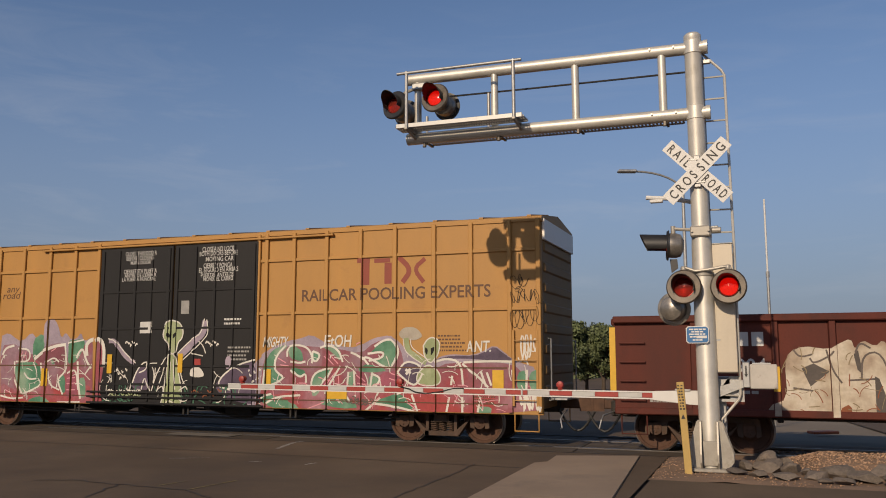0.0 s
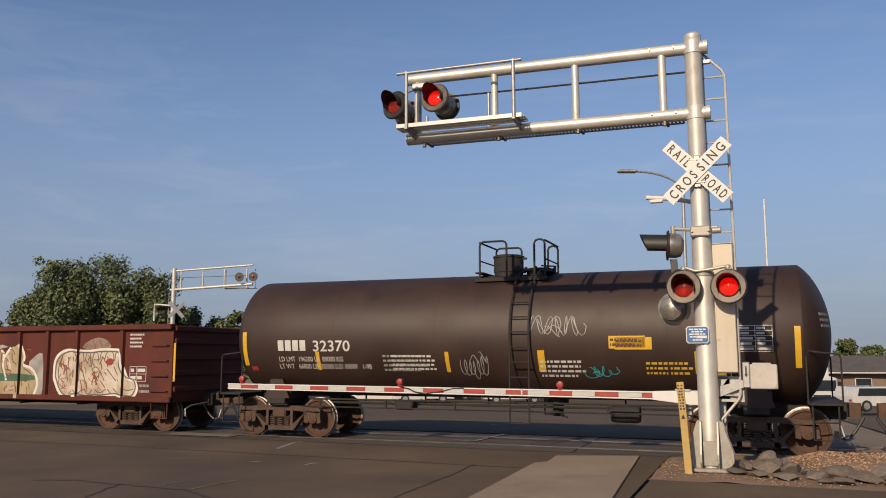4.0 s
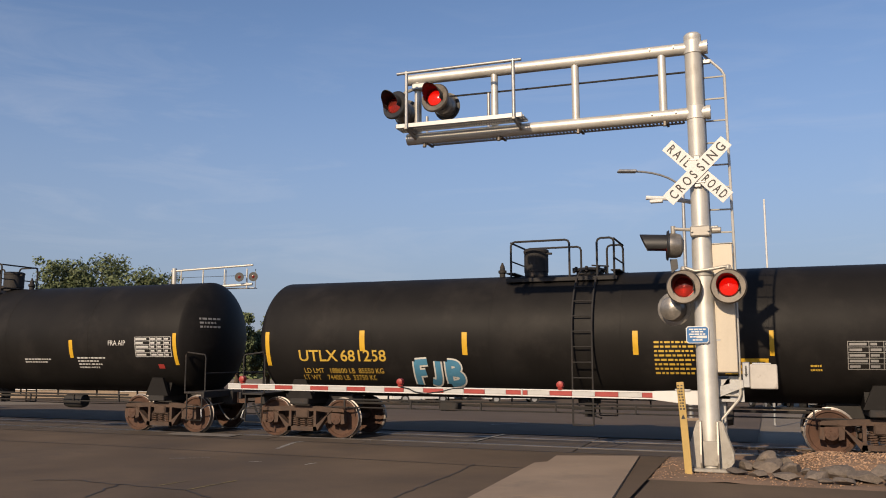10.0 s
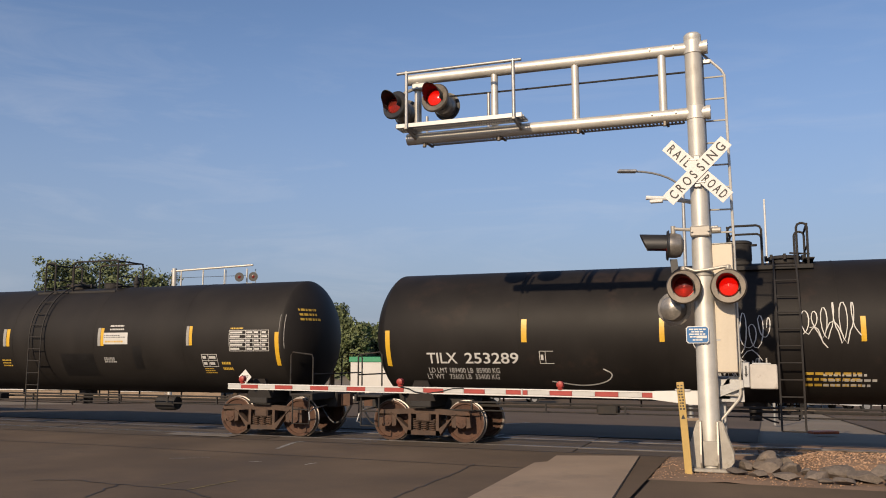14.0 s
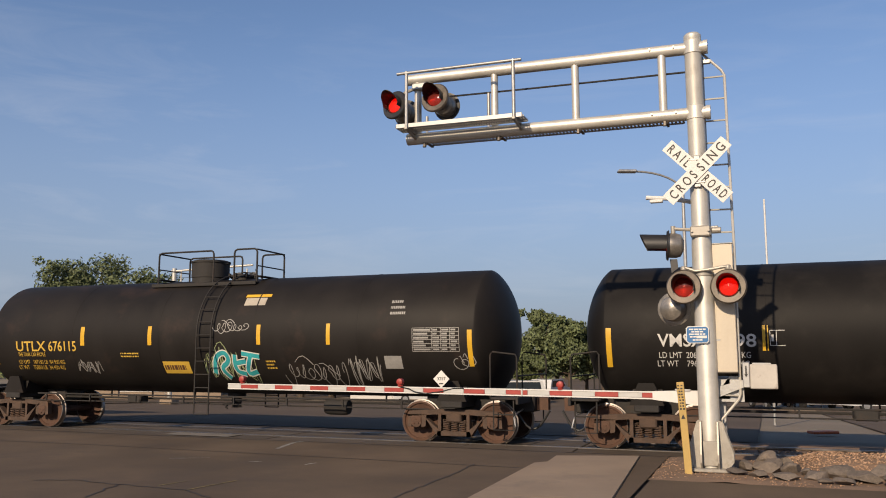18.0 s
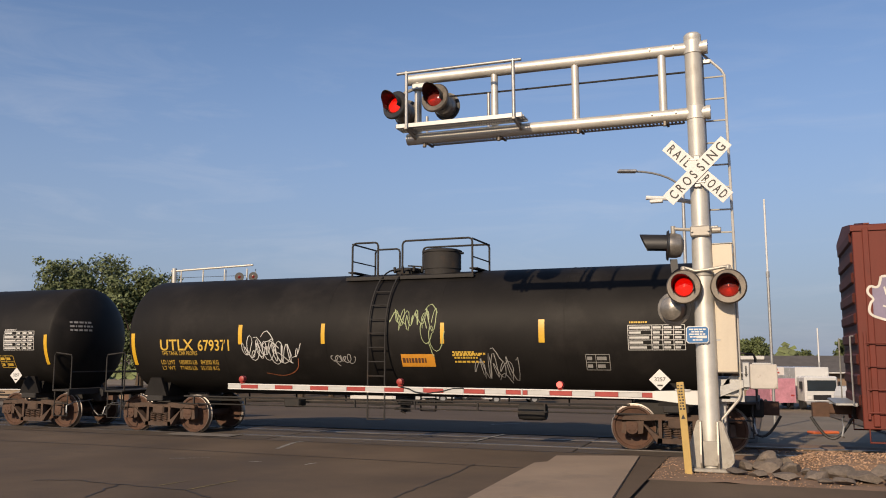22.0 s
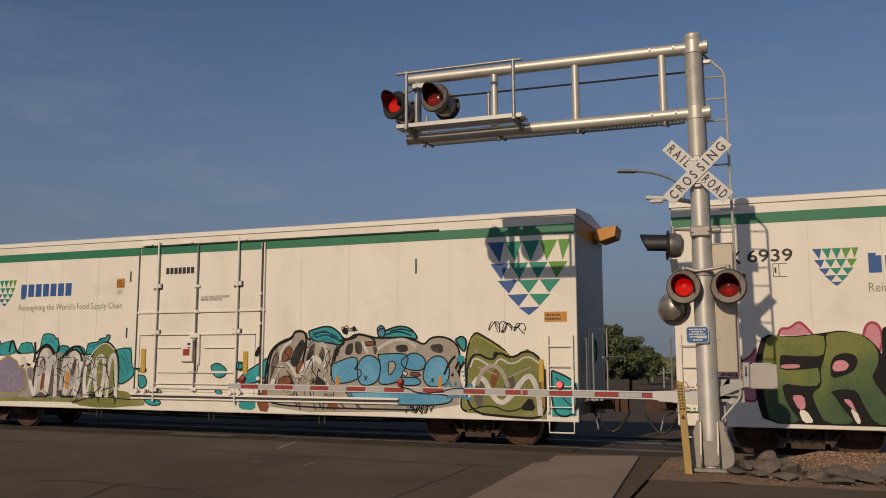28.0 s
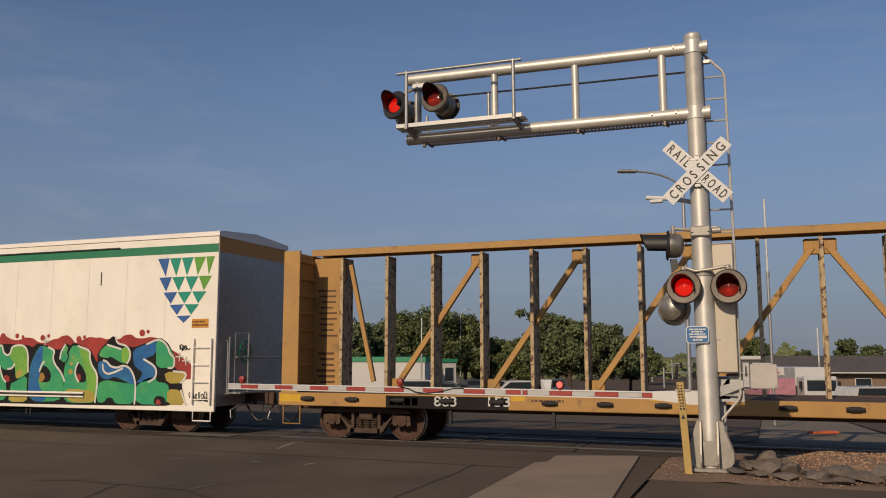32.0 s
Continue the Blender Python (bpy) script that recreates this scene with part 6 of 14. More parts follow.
for s in (-1, 1):
    b = Build()
    b.box((s * (BHALF - 0.12), 0, 2.74), (0.16, 2.72, 3.40), 0.02)
    bh = part("bulkhead", b, M["beam_yellow"], beam, "yellow steel end bulkhead")
    for y in (-1, 1):
        part("bulkhead_flange", Build().box((s * (BHALF - 0.22), y * 1.33, 2.74), (0.44, 0.07, 3.42), 0.01), M["beam_yellow"], bh)
    for k in range(8):
        part("bulkhead_rib", Build().box((s * (BHALF - 0.23), 0, 1.3 + 0.42 * k), (0.06, 2.6, 0.07), 0.01), M["beam_yellow"], bh)
xs = [-10.2 + 1.218 * k for k in range(18)]
for k, x in enumerate(xs[:-1]):
    b = Build()
    for y in (-1, 1):
        b.box((x, y * 0.22 if k % 2 else y * 0.26, 2.72), (0.085, 0.05, 3.30), 0.008)
    b.box((x, 0, 2.72), (0.045, 0.44, 3.30), 0.006)
    part("post", b, M["beam_rust"], beam, "yellow post worn to rust")
for k in range(0, 15, 2):
    xa, xb = xs[k + 1] + 0.14, xs[k + 3] - 0.16
    if k < 8:
        p0, p1 = (xa + 0.05, 1.22), (xb, 4.18)
    else:
        p0, p1 = (xa, 4.18), (xb - 0.05, 1.22)
    b = Build()
    d = Vector((p1[0] - p0[0], 0, p1[1] - p0[1]))
    ang = math.atan2(d.z, d.x)
    mm = Euler((0, -ang, 0)).to_matrix()
    b.box(((p0[0] + p1[0]) / 2, 0, (p0[1] + p1[1]) / 2), (d.length, 0.12, 0.13), 0.01, mm)
    for (px, pz) in (p0, p1):
        b.box((px, 0, pz), (0.34, 0.06, 0.34), 0.05)
    part("diagonal_brace", b, M["beam_yellow"], beam)
b = Build()
b.box((-10.62, -0.24, 2.72), (0.74, 0.03, 3.3), 0.01)
part("centre_panel", b, M["beam_yellow"], beam, "yellow steel panel with loading instructions")
for k in range(16):
    b = Build().box((-10.62 + 0.03 * (k % 3), -0.2575, 3.55 - 0.14 * k - (0.3 if k > 8 else 0)), (0.52 - 0.06 * (k % 4), 0.004, 0.06 if k > 8 else 0.045))
    part("print_bar", b, M["brown_print"], beam)
b = Build()
d = Vector((0.66, 0, -2.9))
b.box((-9.75, 0, 2.76), (d.length, 0.10, 0.11), 0.01, Euler((0, math.atan2(2.9, 0.66), 0)).to_matrix())
part("diagonal_brace", b, M["beam_yellow"], beam)
for k in range(19):
    b = Build()
    x = -10.4 + 1.15 * k
    b.box((x, -1.50, 0.95), (0.22, 0.10, 0.10), 0.02)
    b.tube([(x - 0.16, -1.52, 0.95), (x + 0.16, -1.52, 0.95)], 0.04, 8)
    part("winch", b, M["under"], beam)
for s in (-1, 1):
    truck(beam, s * 9.1)
    coupler(beam, s * (BHALF + 0.40), s)
    b = Build()
    for y in (-1.40,):
        xa, xb = s * (BHALF - 0.1), s * (BHALF - 0.55)
        b.tube([(xa, y, 0.85), (xa, y, 0.36), (xb, y, 0.36), (xb, y, 0.85)], 0.018, 6)
    part("stirrup", b, M["beam_yellow"], beam)
for x in (-6.9, -4.6, 3, 6):
    part("support_leg", Build().box((x, -1.36, 0.62), (0.07, 0.07, 0.36), 0.01), M["black"], beam)
side_c = Side(beam, lambda x, z: 1.47, [])

# ---- lettering, reflective strips, placards and graffiti ----
M["slogan_brown"] = mat("slogan_brown", (0.13, 0.055, 0.022), 0.6, var=0.12, scale=5, fine=40)
M["logo_red"] = mat("logo_red", (0.30, 0.055, 0.03), 0.6, var=0.12, scale=5, fine=40)
M["logo_blue"] = mat("logo_blue", (0.03, 0.125, 0.40), 0.55, var=0.08, scale=4, fine=40)
M["logo_teal"] = mat("logo_teal", (0.01, 0.33, 0.22), 0.55, var=0.08, scale=4, fine=40)
M["logo_green"] = mat("logo_green", (0.14, 0.40, 0.045), 0.55, var=0.08, scale=4, fine=40)
M["olive_print"] = mat("olive_print", (0.34, 0.36, 0.20), 0.6, var=0.1, scale=5, fine=40)


def spray(name, col, var=0.16, stain=None):
    M[name] = mat("spray_" + name, col, 0.65, spec=0.25, var=var, scale=2.2, fine=30, stain=stain, stain_at=(0.5, 0.75), stain_scale=2.5)


spray("s_red", (0.42, 0.058, 0.048), 0.2, (0.30, 0.06, 0.06))
spray("s_plum", (0.22, 0.075, 0.095), 0.2, (0.29, 0.12, 0.14))
spray("s_green", (0.065, 0.165, 0.105), 0.2, (0.11, 0.21, 0.15))
spray("s_white", (0.80, 0.77, 0.70), 0.12)
spray("s_alien", (0.36, 0.42, 0.22), 0.15, (0.50, 0.54, 0.36))
spray("s_cream", (0.50, 0.45, 0.37), 0.14, (0.36, 0.29, 0.22))
spray("s_shade", (0.16, 0.13, 0.115), 0.2)
spray("s_tan", (0.30, 0.235, 0.14), 0.18, (0.23, 0.16, 0.10))
spray("s_sage", (0.20, 0.235, 0.14), 0.18, (0.29, 0.24, 0.12))
spray("s_ochre", (0.46, 0.26, 0.065), 0.18)
spray("s_black", (0.011, 0.010, 0.010), 0.2)
spray("s_pink", (0.82, 0.36, 0.42), 0.1)
spray("s_rose", (0.52, 0.075, 0.14), 0.1)
spray("s_moss", (0.095, 0.145, 0.060), 0.14, (0.13, 0.19, 0.05))
spray("s_lime", (0.16, 0.37, 0.055), 0.14, (0.06, 0.33, 0.14))
spray("s_blue", (0.025, 0.115, 0.27), 0.14, (0.03, 0.22, 0.24))
spray("s_sun", (0.52, 0.40, 0.09), 0.14, (0.40, 0.40, 0.10))
spray("s_turq", (0.05, 0.44, 0.47), 0.2, (0.02, 0.24, 0.31))
spray("s_sky", (0.10, 0.30, 0.46), 0.12, (0.13, 0.36, 0.54))
spray("s_grey", (0.40, 0.38, 0.35), 0.2, (0.22, 0.20, 0.19))
spray("s_lilac", (0.31, 0.27, 0.38), 0.12)
spray("s_rust", (0.30, 0.10, 0.045), 0.2)


def end_strips(side, hs):
    """Tall yellow strips at both ends of a tank."""
    for s in (-1, 1):
        x = s * hs
        side.rect(x - 0.055, 1.70, 0.11, 0.80, M["refl_yellow"], "reflective_strip", 0.012)


def data_table(side, x, z, w, h, rows, cols, material):
    """A ruled stencil table of small print."""
    t = 0.012
    vs, fs = [], []

    def r(a, b, c, d):
        n = len(vs)
        vs.extend([(a, b), (c, b), (c, d), (a, d)])
        fs.append((n, n + 1, n + 2, n + 3))

    for k in range(rows + 1):
        zz = z + h * k / rows
        r(x, zz - t / 2, x + w, zz + t / 2)
    for k in range(cols + 1):
        xx = x + w * (0 if k == 0 else 0.42 + 0.58 * (k - 1) / max(1, cols - 1))
        r(xx - t / 2, z, xx + t / 2, z + h)
    rg = random.Random(int(abs(x) * 100) + rows)
    for k in range(rows):
        for c in range(cols):
            xa = x + w * (0 if c == 0 else 0.42 + 0.58 * (c - 1) / max(1, cols - 1)) + 0.025
            wid = (w * (0.42 if c == 0 else 0.58 / max(1, cols - 1)) - 0.05) * rg.uniform(0.55, 1)
            r(xa, z + h * (k + 0.28) / rows, xa + wid, z + h * (k + 0.72) / rows)
    side.lay("data_table", vs, fs, material, 0.006, "white stencilled data table")


def placard(side, x, z, r):
    """A diamond hazard placard on its bracket, standing off the tank."""
    y = -1.60
    b = Build()
    b.prism([(x - r, z), (x, z + r), (x + r, z), (x, z - r)], y - 0.006, y)
    pl = part("placard", b, M["refl_white"], side.car, "white diamond hazard placard")
    vs, fs = glyphs("3257", 0.01)
    hi = max(v[0] for v in vs)
    k = 1.05 * r / hi
    part("number", Build().add([(x - 0.52 * r + a * k, y - 0.009, z - 0.13 * r + c * k) for a, c in vs], fs), M["dark_print"], pl, tidy=False)
    part("placard_bar", Build().box((x, y - 0.008, z - 0.52 * r), (0.5 * r, 0.003, 0.14 * r)), M["dark_print"], pl)
    part("bracket", Build().box((x, y + 0.16, z - 0.1), (0.05, 0.30, 0.05), 0.005), M["under"], pl)


def notice(side, x, z, w, h, material, rows):
    """A small coloured notice with lines of unreadable print."""
    side.rect(x, z, w, h, material, "notice_plate", 0.005)
    side.bars(x + 0.04 * w, z + 0.12 * h, w * 0.92, h * 0.76, rows, M["brown_print"], "notice_print", 0.010, seed=int(abs(x) * 37) + rows, fill=0.5)


def fade(name, cols, scale=0.8, lean=0.0, low=0.6):
    """Spray paint blown from one colour into the next in soft clouds, with worn specks; lean: how much height decides."""
    m = mat("faded_" + name, cols[0], 0.65, spec=0.25, var=0.14, scale=3, fine=35)
    n, l = m.node_tree.nodes, m.node_tree.links
    old = n["Principled BSDF"].inputs["Base Color"].links[0].from_socket
    co = n.new("ShaderNodeTexCoord")
    no = n.new("ShaderNodeTexNoise")
    no.inputs["Scale"].default_value, no.inputs["Detail"].default_value = scale, 2.5
    sx = n.new("ShaderNodeSeparateXYZ")
    hh = n.new("ShaderNodeMath")
    hh.operation = "MULTIPLY_ADD"
    hh.inputs[1].default_value, hh.inputs[2].default_value = lean, -lean * 1.35
    ad = n.new("ShaderNodeMath")
    ad.operation = "ADD"
    rp = n.new("ShaderNodeValToRGB")
    e = rp.color_ramp.elements
    for k, c in enumerate(cols):
        p = 0.30 + 0.40 * k / (len(cols) - 1)
        q = e[0] if k == 0 else (e[len(e) - 1] if k == len(cols) - 1 else e.new(p))
        q.position, q.color = p, (*c, 1)
    grain = n.new("ShaderNodeTexNoise")
    grain.inputs["Scale"].default_value, grain.inputs["Detail"].default_value = 14.0, 6.0
    gr = n.new("ShaderNodeMapRange")
    gr.inputs["To Min"].default_value, gr.inputs["To Max"].default_value = 0.72, 1.28
    mu = n.new("ShaderNodeMix")
    mu.data_type, mu.blend_type = "RGBA", "MULTIPLY"
    mu.inputs["Factor"].default_value = 1.0
    for t in (no, grain):
        l.new(co.outputs["Object"], t.inputs["Vector"])
    l.new(co.outputs["Object"], sx.inputs["Vector"])
    l.new(sx.outputs["Z"], hh.inputs[0])
    l.new(no.outputs["Fac"], ad.inputs[0])
    l.new(hh.outputs["Value"], ad.inputs[1])
    l.new(ad.outputs["Value"], rp.inputs["Fac"])
    l.new(grain.outputs["Fac"], gr.inputs["Value"])
    l.new(rp.outputs["Color"], mu.inputs["A"])
    l.new(gr.outputs["Result"], mu.inputs["B"])
    l.new(mu.outputs["Result"], n["Principled BSDF"].inputs["Base Color"])
    M[name] = m


fade("f_moss", [(0.045, 0.085, 0.045), (0.085, 0.13, 0.050), (0.18, 0.20, 0.055)], 0.9, 0.30)
fade("f_green", [(0.05, 0.15, 0.09), (0.10, 0.22, 0.14), (0.22, 0.30, 0.22)], 1.6)
fade("f_red", [(0.30, 0.05, 0.05), (0.26, 0.09, 0.11), (0.34, 0.20, 0.23)], 1.5, 0.12)
fade("f_plum", [(0.28, 0.05, 0.06), (0.22, 0.08, 0.10), (0.24, 0.15, 0.18)], 1.2, 0.14)
fade("f_cream", [(0.24, 0.17, 0.12), (0.42, 0.36, 0.28), (0.53, 0.48, 0.40)], 1.9)
fade("f_tan", [(0.22, 0.16, 0.09), (0.31, 0.25, 0.15), (0.36, 0.30, 0.19)], 1.3)
fade("f_dirt", [(0.14, 0.075, 0.04), (0.24, 0.165, 0.11), (0.34, 0.27, 0.20)], 1.6, 0.10)
fade("f_sage", [(0.28, 0.20, 0.07), (0.20, 0.215, 0.10), (0.27, 0.28, 0.15)], 1.2)
fade("f_smoke", [(0.03, 0.028, 0.028), (0.10, 0.085, 0.08), (0.50, 0.46, 0.41)], 1.5, 0.08)
fade("f_olive", [(0.16, 0.18, 0.05), (0.20, 0.20, 0.06), (0.25, 0.26, 0.11)], 1.0)
fade("f_sky", [(0.07, 0.25, 0.42), (0.10, 0.31, 0.48), (0.15, 0.38, 0.55)], 1.0)


def fat(side, strokes, r, fill, line, edge, white, lift, drop):
    """One fat sprayed letter out of strokes: drop shade, outline, thin inner line and fill."""
    for j, s in enumerate(strokes):
        e = 0.0002 * j
        if drop:
            side.stroke([(a + drop[0], c + drop[1]) for a, c in s], r + edge, M[line], "graffiti_shade", lift - 0.002 + e)
        side.stroke(s, r + edge, M[line], "graffiti_outline", lift + e)
        if white:
            side.stroke(s, r + 0.035, M[white], "graffiti_line", lift + 0.0008 + e)
        side.stroke(s, r, M[fill], "graffiti_letter", lift + 0.0016 + e)


def head_print(side, cyl, z, h, rows, material):
    """Small print as bars on the round tank head."""
    rg = random.Random(rows + int(z * 50))
    b = Build()
    for r in range(rows):
        zc = z + h * (rows - r - 0.5) / rows
        hh = 0.24 * h / rows
        y, end = -1.02, -0.62 + 0.2 * rg.random()
        while y < end:
            w = rg.uniform(0.03, 0.12)
            q = []
            for yy, zz in ((y, zc - hh), (y + w, zc - hh), (y + w, zc + hh), (y, zc + hh)):
                q.append((cyl + dish(math.hypot(yy, zz - side.mid), side.rad) + 0.010, yy, zz))
            b.add(q, [(0, 1, 2, 3)])
            y += w + 0.03
    part("small_print", b, material, side.car, tidy=False)


def scratch(side, x0, x1, z0, z1, seed, n, material, r=0.010, lift=0.030, size=0.30):
    """Many thin sprayed hairlines, bends and flecks over a mural, one joined piece of stuff."""
    rg = random.Random(seed)
    b = Build()
    for k in range(n):
        x, z = rg.uniform(x0, x1), rg.uniform(z0, z1)
        a, turn = rg.choice((1.57, 1.4, 1.75, 0.1, -0.6, 2.6)) + rg.uniform(-0.4, 0.4), rg.uniform(-0.35, 0.35)
        pts = []
        step = size * rg.uniform(0.12, 0.30)
        for j in range(6):
            pts.append((x, min(z1, max(z0, z))))
            x, z = x + step * math.cos(a), z + step * math.sin(a)
            a += turn
        lo, hi = min(p[0] for p in pts) - r, max(p[0] for p in pts) + r
        if hi > x1 or lo < x0 or any(lo < c < hi for c in side.cuts):
            continue
        y = -side.depth((lo + hi) / 2, z) - lift - 3e-5 * k
        vs = []
        rr = r * rg.uniform(0.6, 1.5)
        for j, p in enumerate(pts):
            q, s = pts[max(0, j - 1)], pts[min(5, j + 1)]
            dx, dz = s[0] - q[0], s[1] - q[1]
            L = math.hypot(dx, dz) or 1
            vs += [(p[0] - dz / L * rr, y, p[1] + dx / L * rr), (p[0] + dz / L * rr, y, p[1] - dx / L * rr)]
        b.add(vs, [(2 * j, 2 * j + 1, 2 * j + 3, 2 * j + 2) for j in range(5)])
    part("graffiti_hairlines", b, M[material], side.car, tidy=False)


def shield_logo(side, x, z, w, h):
    """A shield made of rows of small triangles, blue to green, with bowed flanks."""
    tops = (0.0, 0.29, 0.52, 0.71, 0.88, 1.0)
    halves = (1.0, 0.93, 0.76, 0.52, 0.26)
    cols = (("logo_blue", "logo_teal", "logo_teal", "logo_green", "logo_green"), ("logo_blue", "logo_teal", "logo_teal", "logo_green"),
            ("logo_blue", "logo_teal", "logo_teal"), ("logo_blue", "logo_teal"), ("logo_blue",))
    for r, row in enumerate(cols):
        n = len(row)
        half = w / 2 * halves[r]
        step = 2 * half / (n - (0.3 if n == 5 else 0))
        zt, zb = z + h * (1 - tops[r] - 0.006), z + h * (1 - tops[r + 1] + 0.004)
        for k, c in enumerate(row):
            xa = x - half + step * k
            xb = min(xa + step * 0.985, x + half)
            xm = min(xa + step * 0.5, xb - 0.01)
            bow = 0.03 * h * (1 if k < n / 2 else -1) * (0.5 if r else 0.2)
            side.lay("logo_triangle", [(xa + step * 0.015, zt - max(0, bow) * 0.3), (xb, zt + min(0, bow) * 0.3), (xm + (xm - x) * -0.06 * (1 if r else 2), zb)], [(0, 1, 2)], M[c], 0.004)


side_a.low, side_g.low, side_b.low = 0.72, 0.80, 0.62
REEF[0][1].low = REEF[1][1].low = 0.60
side_a.text('RAILCAR POOLING EXPERTS', 3.70, 3.21, 0.268, M['slogan_brown'], width=4.68, bold=0.014)
side_a.rect(5.14, 4.06, 0.33, 0.11, M['logo_red'], 'logo_shape')
side_a.rect(5.27, 3.55, 0.19, 0.51, M['logo_red'], 'logo_shape')
side_a.rect(5.58, 4.05, 0.40, 0.10, M['logo_red'], 'logo_shape')
side_a.rect(5.84, 3.56, 0.18, 0.48, M['logo_red'], 'logo_shape')
side_a.stroke([(6.20, 4.16), (6.51, 3.86), (6.29, 3.58)], 0.06, M['logo_red'], lift=0.004)
side_a.stroke([(6.84, 4.10), (6.56, 3.88), (6.81, 3.57)], 0.05, M['logo_red'], lift=0.004)
side_a.text('CLOSE THIS DOOR', -1.53, 4.50, 0.104, M['print_white'], width=1.00, bold=0.004)
side_a.text('BEFORE CLOSING', -1.49, 4.38, 0.104, M['print_white'], width=0.89, bold=0.004)
side_a.text('MAIN DOOR', -1.35, 4.27, 0.089, M['print_white'], width=0.65, bold=0.004)
side_a.text('CIERRE ESTA PUERTA', -1.56, 4.04, 0.103, M['print_white'], width=1.05, bold=0.004)
side_a.text('ANTES DE CERRAR', -1.53, 3.94, 0.088, M['print_white'], width=1.01, bold=0.004)
side_a.text('LA PUERTA PRINCIPAL', -1.60, 3.84, 0.088, M['print_white'], width=1.08, bold=0.004)
side_a.text('CLOSE AND LOCK', 0.87, 4.51, 0.114, M['print_white'], width=0.95, bold=0.004)
side_a.text('BOTH DOORS BEFORE', 0.79, 4.40, 0.114, M['print_white'], width=1.12, bold=0.004)
side_a.text('MOVING CAR', 0.98, 4.26, 0.114, M['print_white'], width=0.82, bold=0.004)
side_a.text('CIERRE Y PONGA', 0.92, 4.10, 0.113, M['print_white'], width=0.85, bold=0.004)
side_a.text('EL SEGURO EN AMBAS', 0.79, 3.99, 0.113, M['print_white'], width=1.15, bold=0.004)
side_a.text('PUERTAS ANTES DE', 0.85, 3.87, 0.099, M['print_white'], width=0.98, bold=0.004)
side_a.text('MOVER EL CARRO', 0.93, 3.77, 0.099, M['print_white'], width=0.88, bold=0.004)
side_a.text('any', -5.65, 3.67, 0.189, M['slogan_brown'], width=0.44, bold=0, slant=0.25)
side_a.text('road', -5.78, 3.49, 0.189, M['slogan_brown'], width=0.60, bold=0, slant=0.25)
side_a.rect(0.29, 2.97, 0.24, 0.33, M['print_grey'], 'stencil_plate')
side_a.rect(-0.96, 2.50, 0.37, 0.29, M['print_white'], 'stencil_plate')
side_a.bars(1.58, 2.66, 0.65, 0.21, 2, M['print_white'], seed=1)
side_a.bars(1.71, 1.80, 0.69, 0.38, 4, M['print_grey'], seed=2)
side_a.rect(-4.16, 1.14, 0.16, 0.46, M['refl_yellow'], 'reflective_strip', lift=.025)
side_a.rect(-1.94, 1.49, 0.15, 0.48, M['refl_yellow'], 'reflective_strip', lift=.025)
side_a.rect(0.27, 1.52, 0.14, 0.47, M['refl_yellow'], 'reflective_strip', lift=.025)
side_a.rect(2.79, 1.23, 0.12, 0.39, M['refl_yellow'], 'reflective_strip', lift=0.025)
side_a.rect(8.41, 1.24, 0.25, 0.39, M['refl_yellow'], 'reflective_strip', lift=0.025)
side_a.rect(4.42, 0.95, 0.51, 0.18, M['refl_yellow'], 'reflective_strip', lift=0.025)
notice(side_a, 7.97, 0.87, 0.61, 0.25, M['plate_orange'], 3)
# shadow lines of the lower panel joints, laid on as flat brown strips
for x0, x1 in ((-6.0, -2.45), (2.55, 8.75)):
    side_a.rect(x0, 1.66, x1 - x0, 0.03, M['slogan_brown'], 'panel_edge', 0.0148)
    side_a.rect(x0, 0.90, x1 - x0, 0.022, M['slogan_brown'], 'panel_edge', 0.0148)
side_a.bars(7.15, 2.01, 0.67, 0.40, 5, M['slogan_brown'], seed=3)
side_a.scrawl(8.87, 3.38, 0.29, 0.30, M['s_black'], 55, 2, 0.011)
side_a.scrawl(8.84, 3.02, 0.66, 0.34, M['s_black'], 56, 5, 0.011)
side_a.scrawl(8.84, 2.53, 0.66, 0.48, M['s_black'], 57, 6, 0.011)
side_a.text('EtOH', 4.35, 2.14, 0.268, M['s_white'], width=0.66, bold=0.016, name="graffiti_tag", lift=0.017, slant=0.1)
side_a.text('ANT.', 7.82, 2.02, 0.235, M['s_white'], width=0.56, bold=0.016, name="graffiti_tag", lift=0.017, slant=0.1)
side_a.text('MIGHTY', 2.70, 2.14, 0.24, M['s_white'], width=0.62, bold=0.016, name="graffiti_tag", lift=0.017, slant=0.2)
side_a.scrawl(9.02, 1.81, 0.37, 0.60, M['s_white'], 53, 4, 0.030)
side_a.scrawl(9.00, 0.78, 0.43, 0.45, M['s_white'], 54, 5, 0.034)
side_a.scrawl(4.95, 0.83, 0.62, 0.16, M['s_shade'], 65, 6, 0.026, 0.014)
side_g.text('517904', -8.32, 1.60, 0.278, M['print_white'], width=1.11, bold=0.01)
side_g.blocks(-8.28, 2.12, 1.10, 0.27, 4, M['print_white'])
side_g.bars(-8.31, 1.17, 1.20, 0.26, 2, M['print_grey'], seed=4)
side_g.text('PTI', -8.28, 0.77, 0.188, M['print_white'], width=0.35, bold=0.005)
side_g.bars(-9.41, 0.98, 0.58, 0.27, 2, M['print_grey'], seed=5)
side_g.bars(8.75, 2.12, 0.47, 0.40, 4, M['print_white'], seed=6)
data_table(side_g, 8.79, 1.29, 0.51, 0.37, 2, 2, M['print_white'])
side_g.bars(9.10, 0.97, 0.38, 0.28, 2, M['print_grey'], seed=7)
side_g.rect(-7.09, 1.26, 0.13, 0.47, M['refl_yellow'], 'reflective_strip')
side_g.rect(-5.08, 1.31, 0.12, 0.46, M['refl_yellow'], 'reflective_strip')
